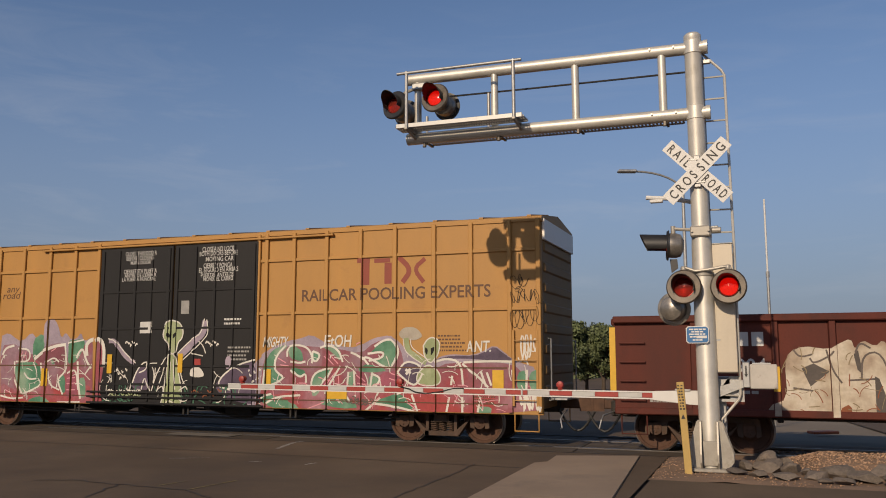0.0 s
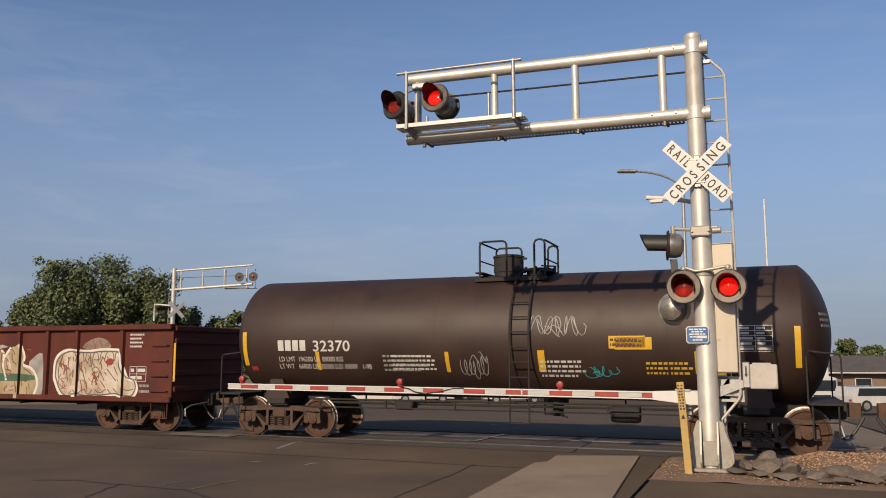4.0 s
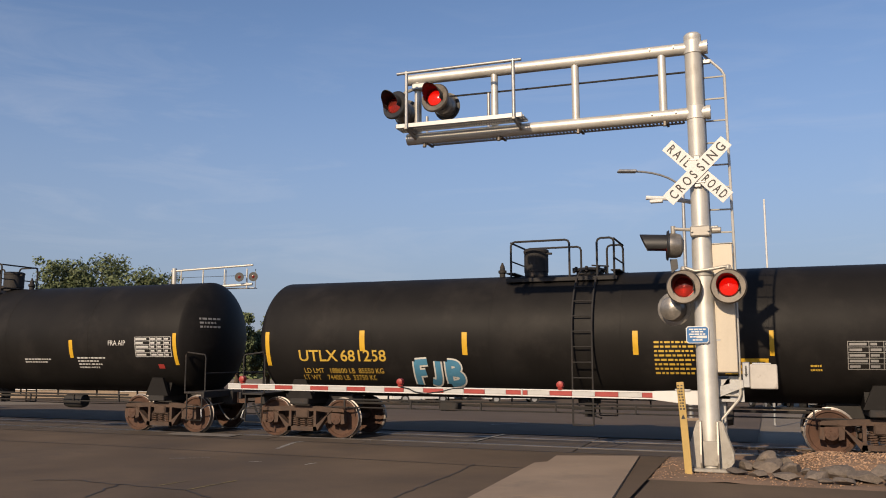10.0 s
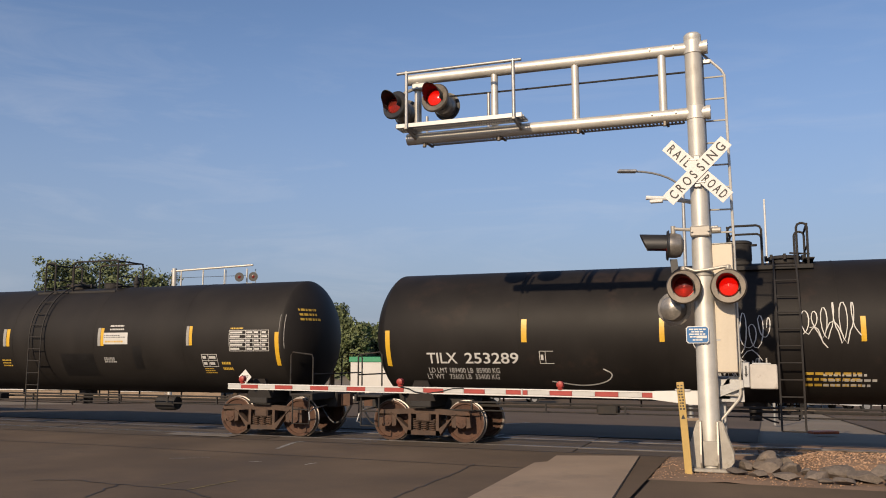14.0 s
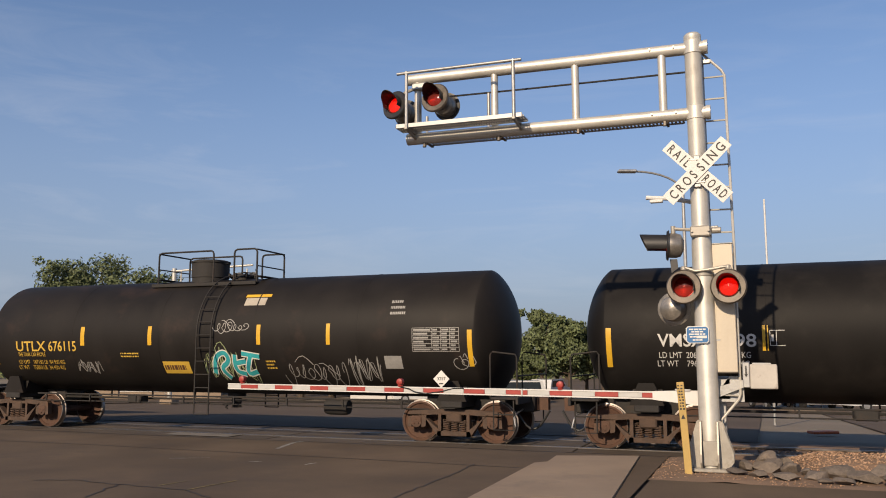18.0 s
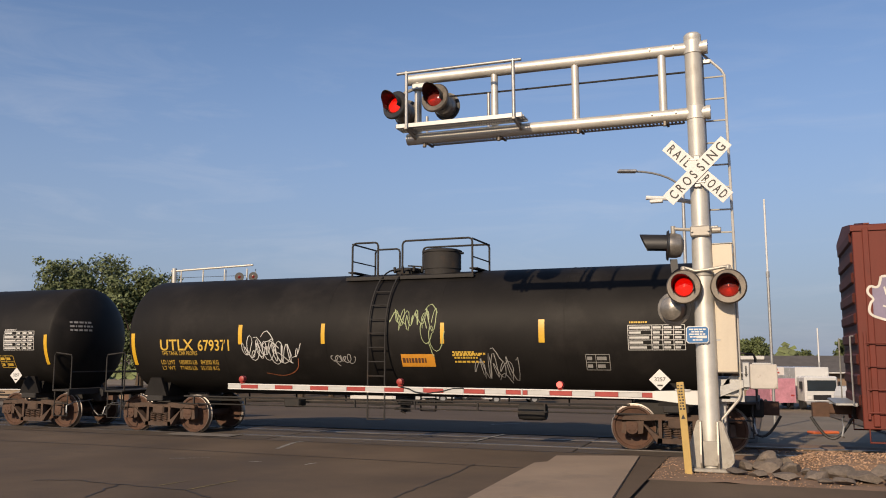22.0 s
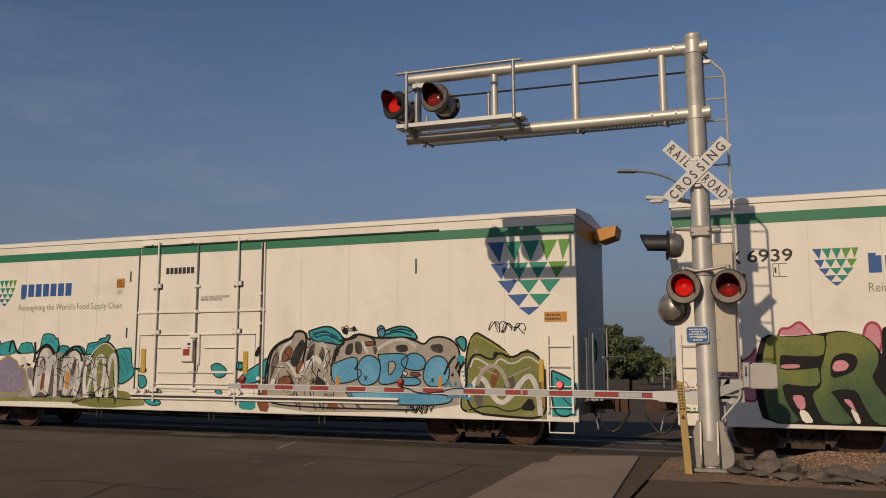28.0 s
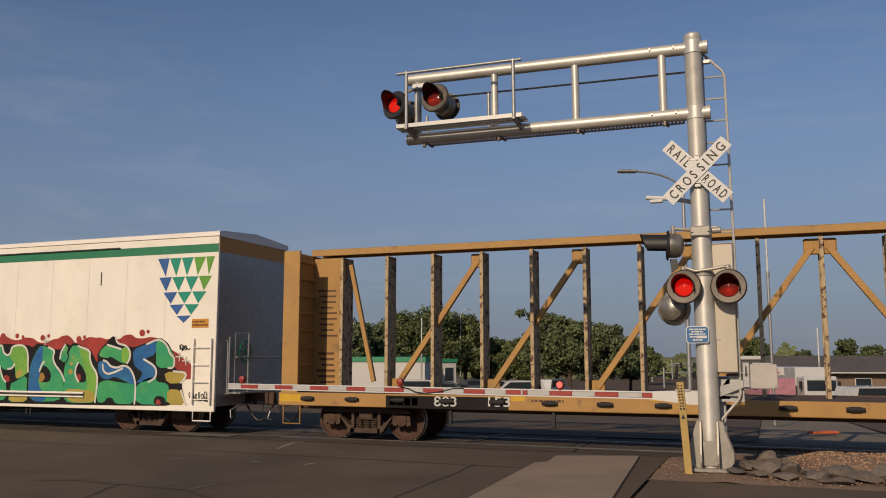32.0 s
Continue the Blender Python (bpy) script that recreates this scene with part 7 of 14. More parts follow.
side_g.rect(-2.09, 1.28, 0.11, 0.45, M['refl_yellow'], 'reflective_strip')
side_g.rect(0.89, 1.25, 0.10, 0.43, M['refl_yellow'], 'reflective_strip')
side_g.rect(3.90, 1.25, 0.08, 0.45, M['refl_yellow'], 'reflective_strip')
side_g.rect(-10.19, 1.18, 0.12, 1.33, M['refl_yellow'], 'reflective_strip')
side_g.rect(10.13, 1.30, 0.06, 0.95, M['refl_yellow'], 'reflective_strip')
T[2][1].blocks(-5.28, 2.05, 0.79, 0.25, 4, M['print_white'])
T[2][1].text('32370', -4.33, 2.04, 0.244, M['print_white'], width=0.97, bold=0.012)
T[2][1].text('LD LMT  196200 LB  89000 KG', -5.28, 1.80, 0.113, M['print_white'], width=1.71, bold=0)
T[2][1].text('LT WT   66800 LB  30300 KG  NEW   1-98', -5.30, 1.63, 0.114, M['print_white'], width=2.43, bold=0)
end_strips(T[2][1], 6.20)
T[2][1].rect(-4.28, 1.60, 0.10, 0.43, M['refl_yellow'], 'reflective_strip')
T[2][1].rect(-1.03, 1.57, 0.09, 0.45, M['refl_yellow'], 'reflective_strip')
T[2][1].rect(1.08, 1.59, 0.15, 0.46, M['refl_yellow'], 'reflective_strip')
T[2][1].rect(4.29, 1.57, 0.14, 0.45, M['refl_yellow'], 'reflective_strip')
notice(T[2][1], 2.60, 2.08, 0.74, 0.26, M['plate_yellow'], 2)
notice(T[2][1], 2.72, 2.06, 0.75, 0.25, M['plate_yellow'], 2)
data_table(T[2][1], 4.67, 2.02, 1.08, 0.50, 5, 3, M['print_white'])
data_table(T[2][1], 4.36, 1.50, 0.60, 0.32, 2, 2, M['print_yellow'])
T[2][1].bars(-2.33, 1.59, 1.23, 0.38, 4, M['print_white'], seed=8)
T[2][1].bars(-2.55, 1.56, 1.14, 0.42, 4, M['print_grey'], seed=9)
T[2][1].bars(1.12, 1.46, 1.06, 0.40, 4, M['print_white'], seed=10)
T[2][1].bars(3.33, 1.53, 0.97, 0.30, 3, M['print_yellow'], seed=11)
T[2][1].rect(-6.10, 1.58, 0.17, 0.10, M['gate_red'], 'tag')
head_print(T[2][1], 6.28, 2.46, 0.34, 3, M['print_grey'])
T[2][1].scrawl(2.14, 1.47, 0.62, 0.25, M['s_turq'], 71, 4, 0.016)
T[2][1].scrawl(0.94, 2.34, 1.11, 0.48, M['print_grey'], 72, 6, 0.016)
T[2][1].scrawl(-0.66, 1.45, 0.59, 0.48, M['print_grey'], 73, 6, 0.016)
T[3][1].blocks(-5.25, 1.93, 0.87, 0.25, 4, M['print_white'])
T[3][1].text('32371', -4.27, 1.93, 0.247, M['print_white'], width=0.89, bold=0.012)
T[3][1].text('LD LMT  197600 LB  89600 KG  LEASED TO BAYER', -5.23, 1.74, 0.101, M['print_white'], width=2.41, bold=0)
T[3][1].text('LT WT   66100 LB  30400 KG  NEW 01-98', -5.26, 1.60, 0.102, M['print_white'], width=2.23, bold=0)
end_strips(T[3][1], 6.10)
T[3][1].rect(-3.27, 1.95, 0.10, 0.46, M['refl_yellow'], 'reflective_strip')
T[3][1].rect(3.12, 1.98, 0.08, 0.45, M['refl_yellow'], 'reflective_strip')
T[3][1].rect(0.95, 1.95, 0.10, 0.47, M['refl_yellow'], 'reflective_strip')
notice(T[3][1], -2.54, 1.79, 0.79, 0.25, M['plate_yellow'], 2)
notice(T[3][1], -0.48, 1.46, 0.43, 0.35, M['plate_yellow'], 3)
T[3][1].rect(-0.39, 1.48, 0.28, 0.28, M['print_white'], 'label', lift=0.011)
T[3][1].bars(-2.33, 2.09, 0.53, 0.08, 1, M['print_white'], seed=13)
T[3][1].bars(0.01, 1.67, 0.72, 0.31, 5, M['print_white'], seed=14)
T[3][1].bars(1.72, 2.03, 0.77, 0.17, 2, M['print_white'], seed=15)
T[3][1].bars(3.28, 1.63, 0.71, 0.06, 1, M['print_white'], seed=16)
T[3][1].text('FRA AIP', 4.14, 2.20, 0.113, M['print_white'], width=0.42, bold=0.004)
T[3][1].text('SR 13450', 4.10, 2.07, 0.113, M['print_white'], width=0.64, bold=0.006)
T[3][1].text('SR 13449', 4.09, 1.94, 0.113, M['print_white'], width=0.64, bold=0.006)
T[3][1].text('DOT-SP 21134', 4.75, 2.52, 0.112, M['print_white'], width=1.05, bold=0.006)
data_table(T[3][1], 4.72, 1.96, 1.09, 0.50, 5, 3, M['print_white'])
T[3][1].bars(3.18, 1.63, 0.76, 0.09, 1, M['print_white'], seed=17)
head_print(T[3][1], 6.18, 2.57, 0.30, 3, M['print_grey'])
T[4][1].blocks(-6.36, 1.91, 0.82, 0.27, 4, M['print_white'])
T[4][1].text('72613', -5.43, 1.91, 0.263, M['print_white'], width=0.89, bold=0.012)
T[4][1].text('LD LMT  190100 LBS  86250 KGS', -6.26, 1.70, 0.102, M['print_white'], width=1.95, bold=0)
T[4][1].text('LT WT    72900 LBS  33050 KGS', -6.31, 1.55, 0.104, M['print_white'], width=1.96, bold=0)
end_strips(T[4][1], 7.15)
T[4][1].rect(-3.99, 1.85, 0.10, 0.47, M['refl_yellow'], 'reflective_strip')
T[4][1].rect(-1.70, 1.84, 0.09, 0.47, M['refl_yellow'], 'reflective_strip')
T[4][1].rect(0.54, 1.88, 0.13, 0.47, M['refl_yellow'], 'reflective_strip')
T[4][1].rect(3.72, 1.88, 0.12, 0.47, M['refl_yellow'], 'reflective_strip')
notice(T[4][1], 0.27, 1.50, 0.47, 0.39, M['plate_yellow'], 3)
T[4][1].rect(0.40, 1.54, 0.30, 0.25, M['print_white'], 'label', lift=0.011)
T[4][1].text('FRA AIP', 5.04, 2.20, 0.128, M['print_white'], width=0.56, bold=0.006)
data_table(T[4][1], 5.91, 1.91, 1.12, 0.50, 5, 4, M['print_white'])
T[4][1].bars(2.11, 1.73, 1.00, 0.15, 2, M['print_white'], seed=19)
T[4][1].bars(3.95, 1.59, 0.97, 0.33, 4, M['print_white'], seed=20)
T[4][1].bars(-3.50, 1.56, 1.50, 0.43, 5, M['print_white'], seed=21)
T[4][1].bars(-3.59, 1.56, 1.25, 0.43, 4, M['print_white'], seed=22)
T[4][1].rect(6.54, 1.61, 0.18, 0.11, M['gate_red'], 'tag')
T[4][1].rect(-6.92, 1.61, 0.16, 0.12, M['gate_red'], 'tag')
head_print(T[4][1], 7.23, 2.62, 0.31, 3, M['print_grey'])
T[5][1].text('UTLX', -6.16, 1.81, 0.255, M['print_yellow'], width=1.02, bold=0.012)
T[5][1].text('681258', -5.06, 1.81, 0.251, M['print_yellow'], width=1.16, bold=0.012)
T[5][1].text('LD LMT   188600 LB  85550 KG', -6.09, 1.53, 0.115, M['print_yellow'], width=2.07, bold=0)
T[5][1].text('LT WT    74400 LB  33750 KG', -6.16, 1.37, 0.117, M['print_yellow'], width=1.93, bold=0)
end_strips(T[5][1], 7.00)
T[5][1].rect(-4.54, 2.04, 0.13, 0.47, M['refl_yellow'], 'reflective_strip')
T[5][1].rect(-2.04, 1.95, 0.12, 0.50, M['refl_yellow'], 'reflective_strip')
T[5][1].rect(1.66, 1.95, 0.11, 0.49, M['refl_yellow'], 'reflective_strip')
T[5][1].rect(4.25, 1.93, 0.10, 0.49, M['refl_yellow'], 'reflective_strip')
for pts in ([(-3.16, 1.80), (-3.20, 1.28)],
            [(-3.19, 1.78), (-2.90, 1.80)],
            [(-3.20, 1.54), (-2.97, 1.56)],
            [(-2.65, 1.81), (-2.67, 1.46), (-2.75, 1.31), (-2.87, 1.36)],
            [(-2.40, 1.80), (-2.44, 1.30)],
            [(-2.42, 1.78), (-2.19, 1.76), (-2.18, 1.62), (-2.40, 1.56)],
            [(-2.40, 1.55), (-2.13, 1.52), (-2.15, 1.34), (-2.44, 1.30)]):
    T[5][1].stroke(pts, 0.105, M['s_white'], 'graffiti_outline', 0.010)
    T[5][1].stroke(pts, 0.068, M['s_sky'], 'graffiti_letter', 0.016)
T[5][1].bars(2.08, 1.54, 0.94, 0.71, 8, M['print_yellow'], seed=24)
notice(T[5][1], 3.43, 1.57, 0.81, 0.31, M['plate_yellow'], 2)
data_table(T[5][1], 5.63, 1.68, 0.85, 0.52, 5, 3, M['print_grey'])
T[5][1].bars(4.98, 1.62, 0.23, 0.16, 2, M['print_yellow'], seed=25)
T[6][1].text('UTLX', -6.08, 2.11, 0.251, M['print_yellow'], width=1.03, bold=0.012)
T[6][1].text('645293', -4.97, 2.11, 0.246, M['print_yellow'], width=1.07, bold=0.012)
T[6][1].text('THE TANK CAR PEOPLE', -6.04, 1.96, 0.096, M['print_yellow'], width=1.05, bold=0)
T[6][1].text('LD LMT  191400 LB   86 800 KG', -6.04, 1.76, 0.096, M['print_yellow'], width=1.43, bold=0)
T[6][1].text('LT WT   71600 LB   32 500 KG', -6.07, 1.61, 0.097, M['print_yellow'], width=1.44, bold=0)
end_strips(T[6][1], 7.01)
T[6][1].rect(-3.60, 2.19, 0.12, 0.48, M['refl_yellow'], 'reflective_strip')
T[6][1].rect(-3.72, 2.19, 0.10, 0.48, M['print_grey'], 'worn_strip')
T[6][1].rect(-1.62, 2.19, 0.11, 0.47, M['refl_yellow'], 'reflective_strip')
T[6][1].rect(-1.74, 2.19, 0.10, 0.47, M['print_grey'], 'worn_strip')
T[6][1].rect(1.67, 2.19, 0.10, 0.46, M['refl_yellow'], 'reflective_strip')
T[6][1].rect(1.57, 2.19, 0.09, 0.47, M['print_grey'], 'worn_strip')
T[6][1].rect(4.47, 2.19, 0.09, 0.48, M['refl_yellow'], 'reflective_strip')
T[6][1].rect(4.38, 2.19, 0.08, 0.48, M['print_grey'], 'worn_strip')
T[6][1].rect(7.06, 2.11, 0.12, 0.81, M['print_grey'], 'worn_strip')
T[6][1].rect(1.76, 2.23, 0.79, 0.30, M['print_white'], 'notice_plate')
T[6][1].bars(1.82, 2.25, 0.68, 0.10, 1, M['print_yellow'], seed=27)
T[6][1].bars(1.79, 2.39, 0.71, 0.09, 2, M['dark_print'], seed=28)
T[6][1].bars(1.96, 2.57, 0.54, 0.18, 2, M['print_white'], seed=29)
T[6][1].bars(1.73, 1.75, 0.43, 0.15, 3, M['print_white'], seed=30)
T[6][1].bars(5.69, 2.56, 0.51, 0.08, 1, M['print_yellow'], seed=31)
data_table(T[6][1], 5.66, 2.05, 1.12, 0.50, 5, 4, M['print_white'])
data_table(T[6][1], 4.81, 1.67, 0.45, 0.30, 2, 2, M['print_white'])
T[6][1].bars(4.82, 1.49, 0.37, 0.15, 3, M['print_yellow'], seed=32)
T[6][1].bars(5.37, 1.55, 0.31, 0.27, 2, M['print_yellow'], seed=33)
T[6][1].bars(-1.85, 1.63, 0.36, 0.22, 3, M['print_yellow'], seed=34)
spray('patch', (0.014, 0.014, 0.014), 0.1)
T[6][1].rect(-3.96, 1.21, 1.54, 0.91, M['patch_black'], 'paint_patch')
T[6][1].rect(-4.75, 1.39, 0.72, 0.51, M['patch_black'], 'paint_patch')
T[6][1].rect(0.28, 1.40, 1.14, 0.59, M['patch_black'], 'paint_patch')
T[6][1].rect(2.69, 1.59, 0.28, 0.59, M['patch_black'], 'paint_patch')
T[6][1].rect(6.27, 1.21, 1.03, 0.32, M['print_grey'], 'worn_patch', lift=-0.02)
placard(T[6][1], 6.27, 1.43, 0.18)
T[6][1].scrawl(-4.58, 1.50, 0.59, 0.18, M['print_grey'], 74, 4, 0.012)
head_print(T[6][1], 7.09, 2.76, 0.35, 3, M['print_yellow'])
T[7][1].text('TILX', -6.82, 1.77, 0.228, M['print_white'], width=0.71, bold=0.012)
T[7][1].text('253289', -5.93, 1.77, 0.225, M['print_white'], width=1.22, bold=0.012)
T[7][1].text('LD LMT 189400 LB  85900 KG', -6.82, 1.56, 0.109, M['print_white'], width=1.65, bold=0)
T[7][1].text('LT WT   73600 LB  33400 KG', -6.89, 1.42, 0.111, M['print_white'], width=1.68, bold=0)
end_strips(T[7][1], 7.75)
T[7][1].rect(-4.62, 2.22, 0.12, 0.49, M['refl_yellow'], 'reflective_strip')
T[7][1].rect(-1.74, 2.21, 0.10, 0.48, M['refl_yellow'], 'reflective_strip')
T[7][1].rect(1.92, 2.20, 0.09, 0.47, M['refl_yellow'], 'reflective_strip')
T[7][1].rect(4.83, 2.20, 0.08, 0.48, M['refl_yellow'], 'reflective_strip')
data_table(T[7][1], -4.24, 1.77, 0.30, 0.26, 1, 1, M['print_white'])
data_table(T[7][1], 6.47, 1.99, 1.13, 0.53, 5, 4, M['print_white'])
data_table(T[7][1], 5.75, 1.35, 0.62, 0.30, 2, 2, M['print_yellow'])
T[7][1].scrawl(-1.03, 1.99, 1.38, 0.88, M['print_white'], 75, 9, 0.018)
T[7][1].scrawl(-0.99, 1.35, 1.25, 0.61, M['print_white'], 76, 10, 0.018)
T[7][1].scrawl(0.89, 2.22, 1.00, 0.82, M['print_white'], 77, 6, 0.018)
T[7][1].scrawl(2.95, 1.56, 2.19, 0.43, M['print_grey'], 78, 10, 0.018)
T[7][1].scrawl(5.18, 1.58, 1.14, 0.39, M['print_grey'], 79, 6, 0.018)
T[7][1].stroke([(-4.05, 1.39), (-3.39, 1.29), (-2.87, 1.38), (-2.71, 1.56), (-2.92, 1.66)], 0.012, M['print_white'], lift=0.009)
T[7][1].bars(0.94, 1.32, 1.20, 0.33, 3, M['print_yellow'], seed=36)
T[7][1].bars(3.93, 1.50, 1.17, 0.15, 2, M['print_white'], seed=37)
T[7][1].bars(7.20, 1.52, 0.43, 0.33, 3, M['print_white'], seed=38)
T[7][1].bars(1.25, 1.32, 1.01, 0.30, 3, M['print_white'], seed=39)
placard(T[7][1], 6.69, 1.32, 0.22)
head_print(T[7][1], 7.83, 2.73, 0.40, 3, M['print_white'])
T[8][1].text('UTLX', -6.17, 2.06, 0.260, M['print_yellow'], width=1.04, bold=0.012)
T[8][1].text('676115', -5.03, 2.06, 0.255, M['print_yellow'], width=0.95, bold=0.012)
T[8][1].text('THE TANK CAR PEOPLE', -6.13, 1.92, 0.101, M['print_yellow'], width=0.96, bold=0)
T[8][1].text('LD LMT   187150 LB  84 950 KG', -6.17, 1.72, 0.102, M['print_yellow'], width=1.61, bold=0)
T[8][1].text('LT WT    75850 LB  34 450 KG', -6.24, 1.57, 0.103, M['print_yellow'], width=1.62, bold=0)
end_strips(T[8][1], 6.95)
T[8][1].rect(-3.92, 2.20, 0.13, 0.49, M['refl_yellow'], 'reflective_strip')
T[8][1].rect(-1.73, 2.20, 0.12, 0.48, M['refl_yellow'], 'reflective_strip')
T[8][1].rect(1.51, 2.20, 0.11, 0.48, M['refl_yellow'], 'reflective_strip')
T[8][1].rect(3.41, 2.19, 0.10, 0.49, M['refl_yellow'], 'reflective_strip')
notice(T[8][1], -1.35, 1.49, 0.81, 0.30, M['print_yellow'], 1)
T[8][1].rect(4.86, 1.64, 0.43, 0.29, M['print_grey'], 'worn_plate')
data_table(T[8][1], 5.59, 2.03, 1.11, 0.52, 6, 4, M['print_grey'])
T[8][1].rect(0.98, 3.37, 0.73, 0.07, M['plate_yellow'], 'worn_label')
T[8][1].rect(1.02, 3.16, 0.60, 0.19, M['s_cream'], 'worn_label')
T[8][1].scrawl(-0.04, 1.24, 1.41, 0.88, M['s_alien'], 80, 12, 0.017)
T[8][1].scrawl(0.31, 2.49, 0.94, 0.29, M['print_grey'], 81, 6, 0.017)
T[8][1].scrawl(-4.10, 1.48, 0.71, 0.37, M['print_grey'], 82, 5, 0.017)
T[8][1].scrawl(2.22, 1.25, 1.61, 0.59, M['print_grey'], 83, 9, 0.017)
T[8][1].scrawl(3.93, 1.27, 0.81, 0.72, M['print_grey'], 84, 6, 0.017)
T[8][1].scrawl(6.61, 1.63, 0.36, 0.32, M['print_grey'], 85, 2, 0.017)
placard(T[8][1], 6.34, 1.43, 0.19)
T[8][1].bars(-2.63, 1.88, 0.69, 0.15, 2, M['print_yellow'], seed=41)
T[8][1].bars(1.71, 1.60, 0.30, 0.24, 3, M['print_yellow'], seed=42)
T[8][1].bars(5.02, 2.83, 0.42, 0.40, 3, M['print_grey'], seed=43)
T[9][1].text('VMSX', -6.72, 2.12, 0.249, M['print_white'], width=0.91, bold=0.012)
T[9][1].text('5298', -5.64, 2.11, 0.244, M['print_white'], width=0.79, bold=0.012)
data_table(T[9][1], -4.60, 2.13, 0.27, 0.29, 1, 1, M['print_white'])
T[9][1].text('LD LMT  206400 LB  93600 KG', -6.70, 1.89, 0.118, M['print_white'], width=1.74, bold=0)
T[9][1].text('LT WT    79600 LB  36100 KG', -6.74, 1.72, 0.119, M['print_white'], width=1.75, bold=0)
end_strips(T[9][1], 7.70)
T[9][1].rect(-4.74, 2.03, 0.11, 0.49, M['refl_yellow'], 'reflective_strip')
T[9][1].rect(-1.78, 2.03, 0.10, 0.53, M['refl_yellow'], 'reflective_strip')
T[9][1].rect(1.37, 2.00, 0.13, 0.51, M['refl_yellow'], 'reflective_strip')
T[9][1].rect(4.78, 2.04, 0.12, 0.50, M['refl_yellow'], 'reflective_strip')
notice(T[9][1], -2.32, 1.56, 0.74, 0.35, M['plate_orange'], 1)
notice(T[9][1], 2.86, 2.14, 0.76, 0.26, M['plate_yellow'], 2)
notice(T[9][1], -2.47, 1.56, 0.78, 0.36, M['plate_orange'], 1)
T[9][1].bars(0.68, 1.49, 1.06, 0.44, 4, M['print_white'], seed=44)
T[9][1].bars(2.82, 1.78, 0.78, 0.14, 2, M['print_white'], seed=45)
T[9][1].bars(4.60, 1.80, 0.85, 0.13, 2, M['print_white'], seed=46)
T[9][1].bars(6.21, 2.60, 0.52, 0.08, 1, M['print_white'], seed=47)
data_table(T[9][1], 6.20, 2.09, 1.08, 0.51, 5, 4, M['print_white'])
data_table(T[9][1], 5.99, 1.61, 0.50, 0.32, 2, 2, M['print_yellow'])
placard(T[9][1], 6.92, 1.41, 0.21)
T[9][1].bars(-0.82, 1.23, 0.77, 0.27, 3, M['print_grey'], seed=48)
head_print(T[9][1], 7.78, 2.58, 0.32, 3, M['print_grey'])
T[10][1].text('UTLX', -6.14, 2.07, 0.266, M['print_yellow'], width=1.00, bold=0.012)
T[10][1].text('679371', -5.00, 2.06, 0.260, M['print_yellow'], width=0.92, bold=0.012)
T[10][1].text('THE TANK CAR PEOPLE', -6.11, 1.95, 0.093, M['print_yellow'], width=1.07, bold=0)
T[10][1].text('LD LMT   185800 LB   84200 KG', -6.19, 1.72, 0.107, M['print_yellow'], width=1.73, bold=0)
T[10][1].text('LT WT    77400 LB   35100 KG', -6.20, 1.58, 0.095, M['print_yellow'], width=1.70, bold=0)
end_strips(T[10][1], 6.98)
T[10][1].rect(-3.81, 2.21, 0.11, 0.47, M['refl_yellow'], 'reflective_strip')
T[10][1].rect(-1.53, 2.21, 0.10, 0.47, M['refl_yellow'], 'reflective_strip')
T[10][1].rect(1.46, 2.20, 0.09, 0.46, M['refl_yellow'], 'reflective_strip')
T[10][1].rect(3.69, 2.21, 0.13, 0.49, M['refl_yellow'], 'reflective_strip')
notice(T[10][1], 0.48, 1.69, 0.81, 0.28, M['plate_orange'], 1)
data_table(T[10][1], 5.56, 2.05, 1.12, 0.50, 5, 4, M['print_white'])
T[10][1].bars(5.59, 2.57, 0.42, 0.08, 1, M['print_yellow'], seed=50)
data_table(T[10][1], 4.67, 1.64, 0.49, 0.32, 2, 2, M['print_grey'])
placard(T[10][1], 6.18, 1.46, 0.21)
T[10][1].scrawl(-3.70, 1.78, 1.60, 0.51, M['print_white'], 86, 8, 0.017)
T[10][1].scrawl(-1.28, 1.75, 0.55, 0.24, M['print_grey'], 87, 5, 0.017)
T[10][1].scrawl(0.28, 2.50, 1.03, 0.57, M['s_alien'], 88, 8, 0.017)
T[10][1].scrawl(0.97, 2.07, 0.47, 0.62, M['s_alien'], 89, 2, 0.017)
T[10][1].scrawl(2.23, 1.39, 0.91, 0.61, M['print_grey'], 90, 6, 0.017)
T[10][1].scrawl(-3.72, 1.78, 1.22, 0.62, M['print_white'], 91, 6, 0.017)
T[10][1].stroke([(-3.16, 1.52), (-2.67, 1.44), (-2.24, 1.60), (-2.18, 1.87)], 0.01, M['s_rust'], lift=0.009)
T[10][1].bars(1.72, 1.91, 0.69, 0.14, 2, M['print_yellow'], seed=51)
T[10][1].bars(1.76, 1.76, 0.73, 0.26, 3, M['print_yellow'], seed=52)
head_print(T[10][1], 7.06, 3.09, 0.40, 3, M['print_grey'])
side_b.blocks(-8.39, 2.81, 0.61, 0.25, 2, M['print_white'])
side_b.blocks(-7.54, 2.82, 0.51, 0.25, 2, M['print_white'])
side_b.text('759', -8.37, 2.21, 0.264, M['print_white'], width=0.54, bold=0.012)
side_b.text('773', -7.54, 2.24, 0.261, M['print_white'], width=0.52, bold=0.012)
side_b.bars(-8.44, 1.35, 0.55, 0.26, 2, M['print_white'], seed=54)
side_b.text('CLOSE AND LOCK DOORS', -0.73, 3.22, 0.091, M['print_white'], width=1.34, bold=0.006)
side_b.text('BEFORE MOVING CAR', -0.65, 3.13, 0.091, M['print_white'], width=1.13, bold=0.006)
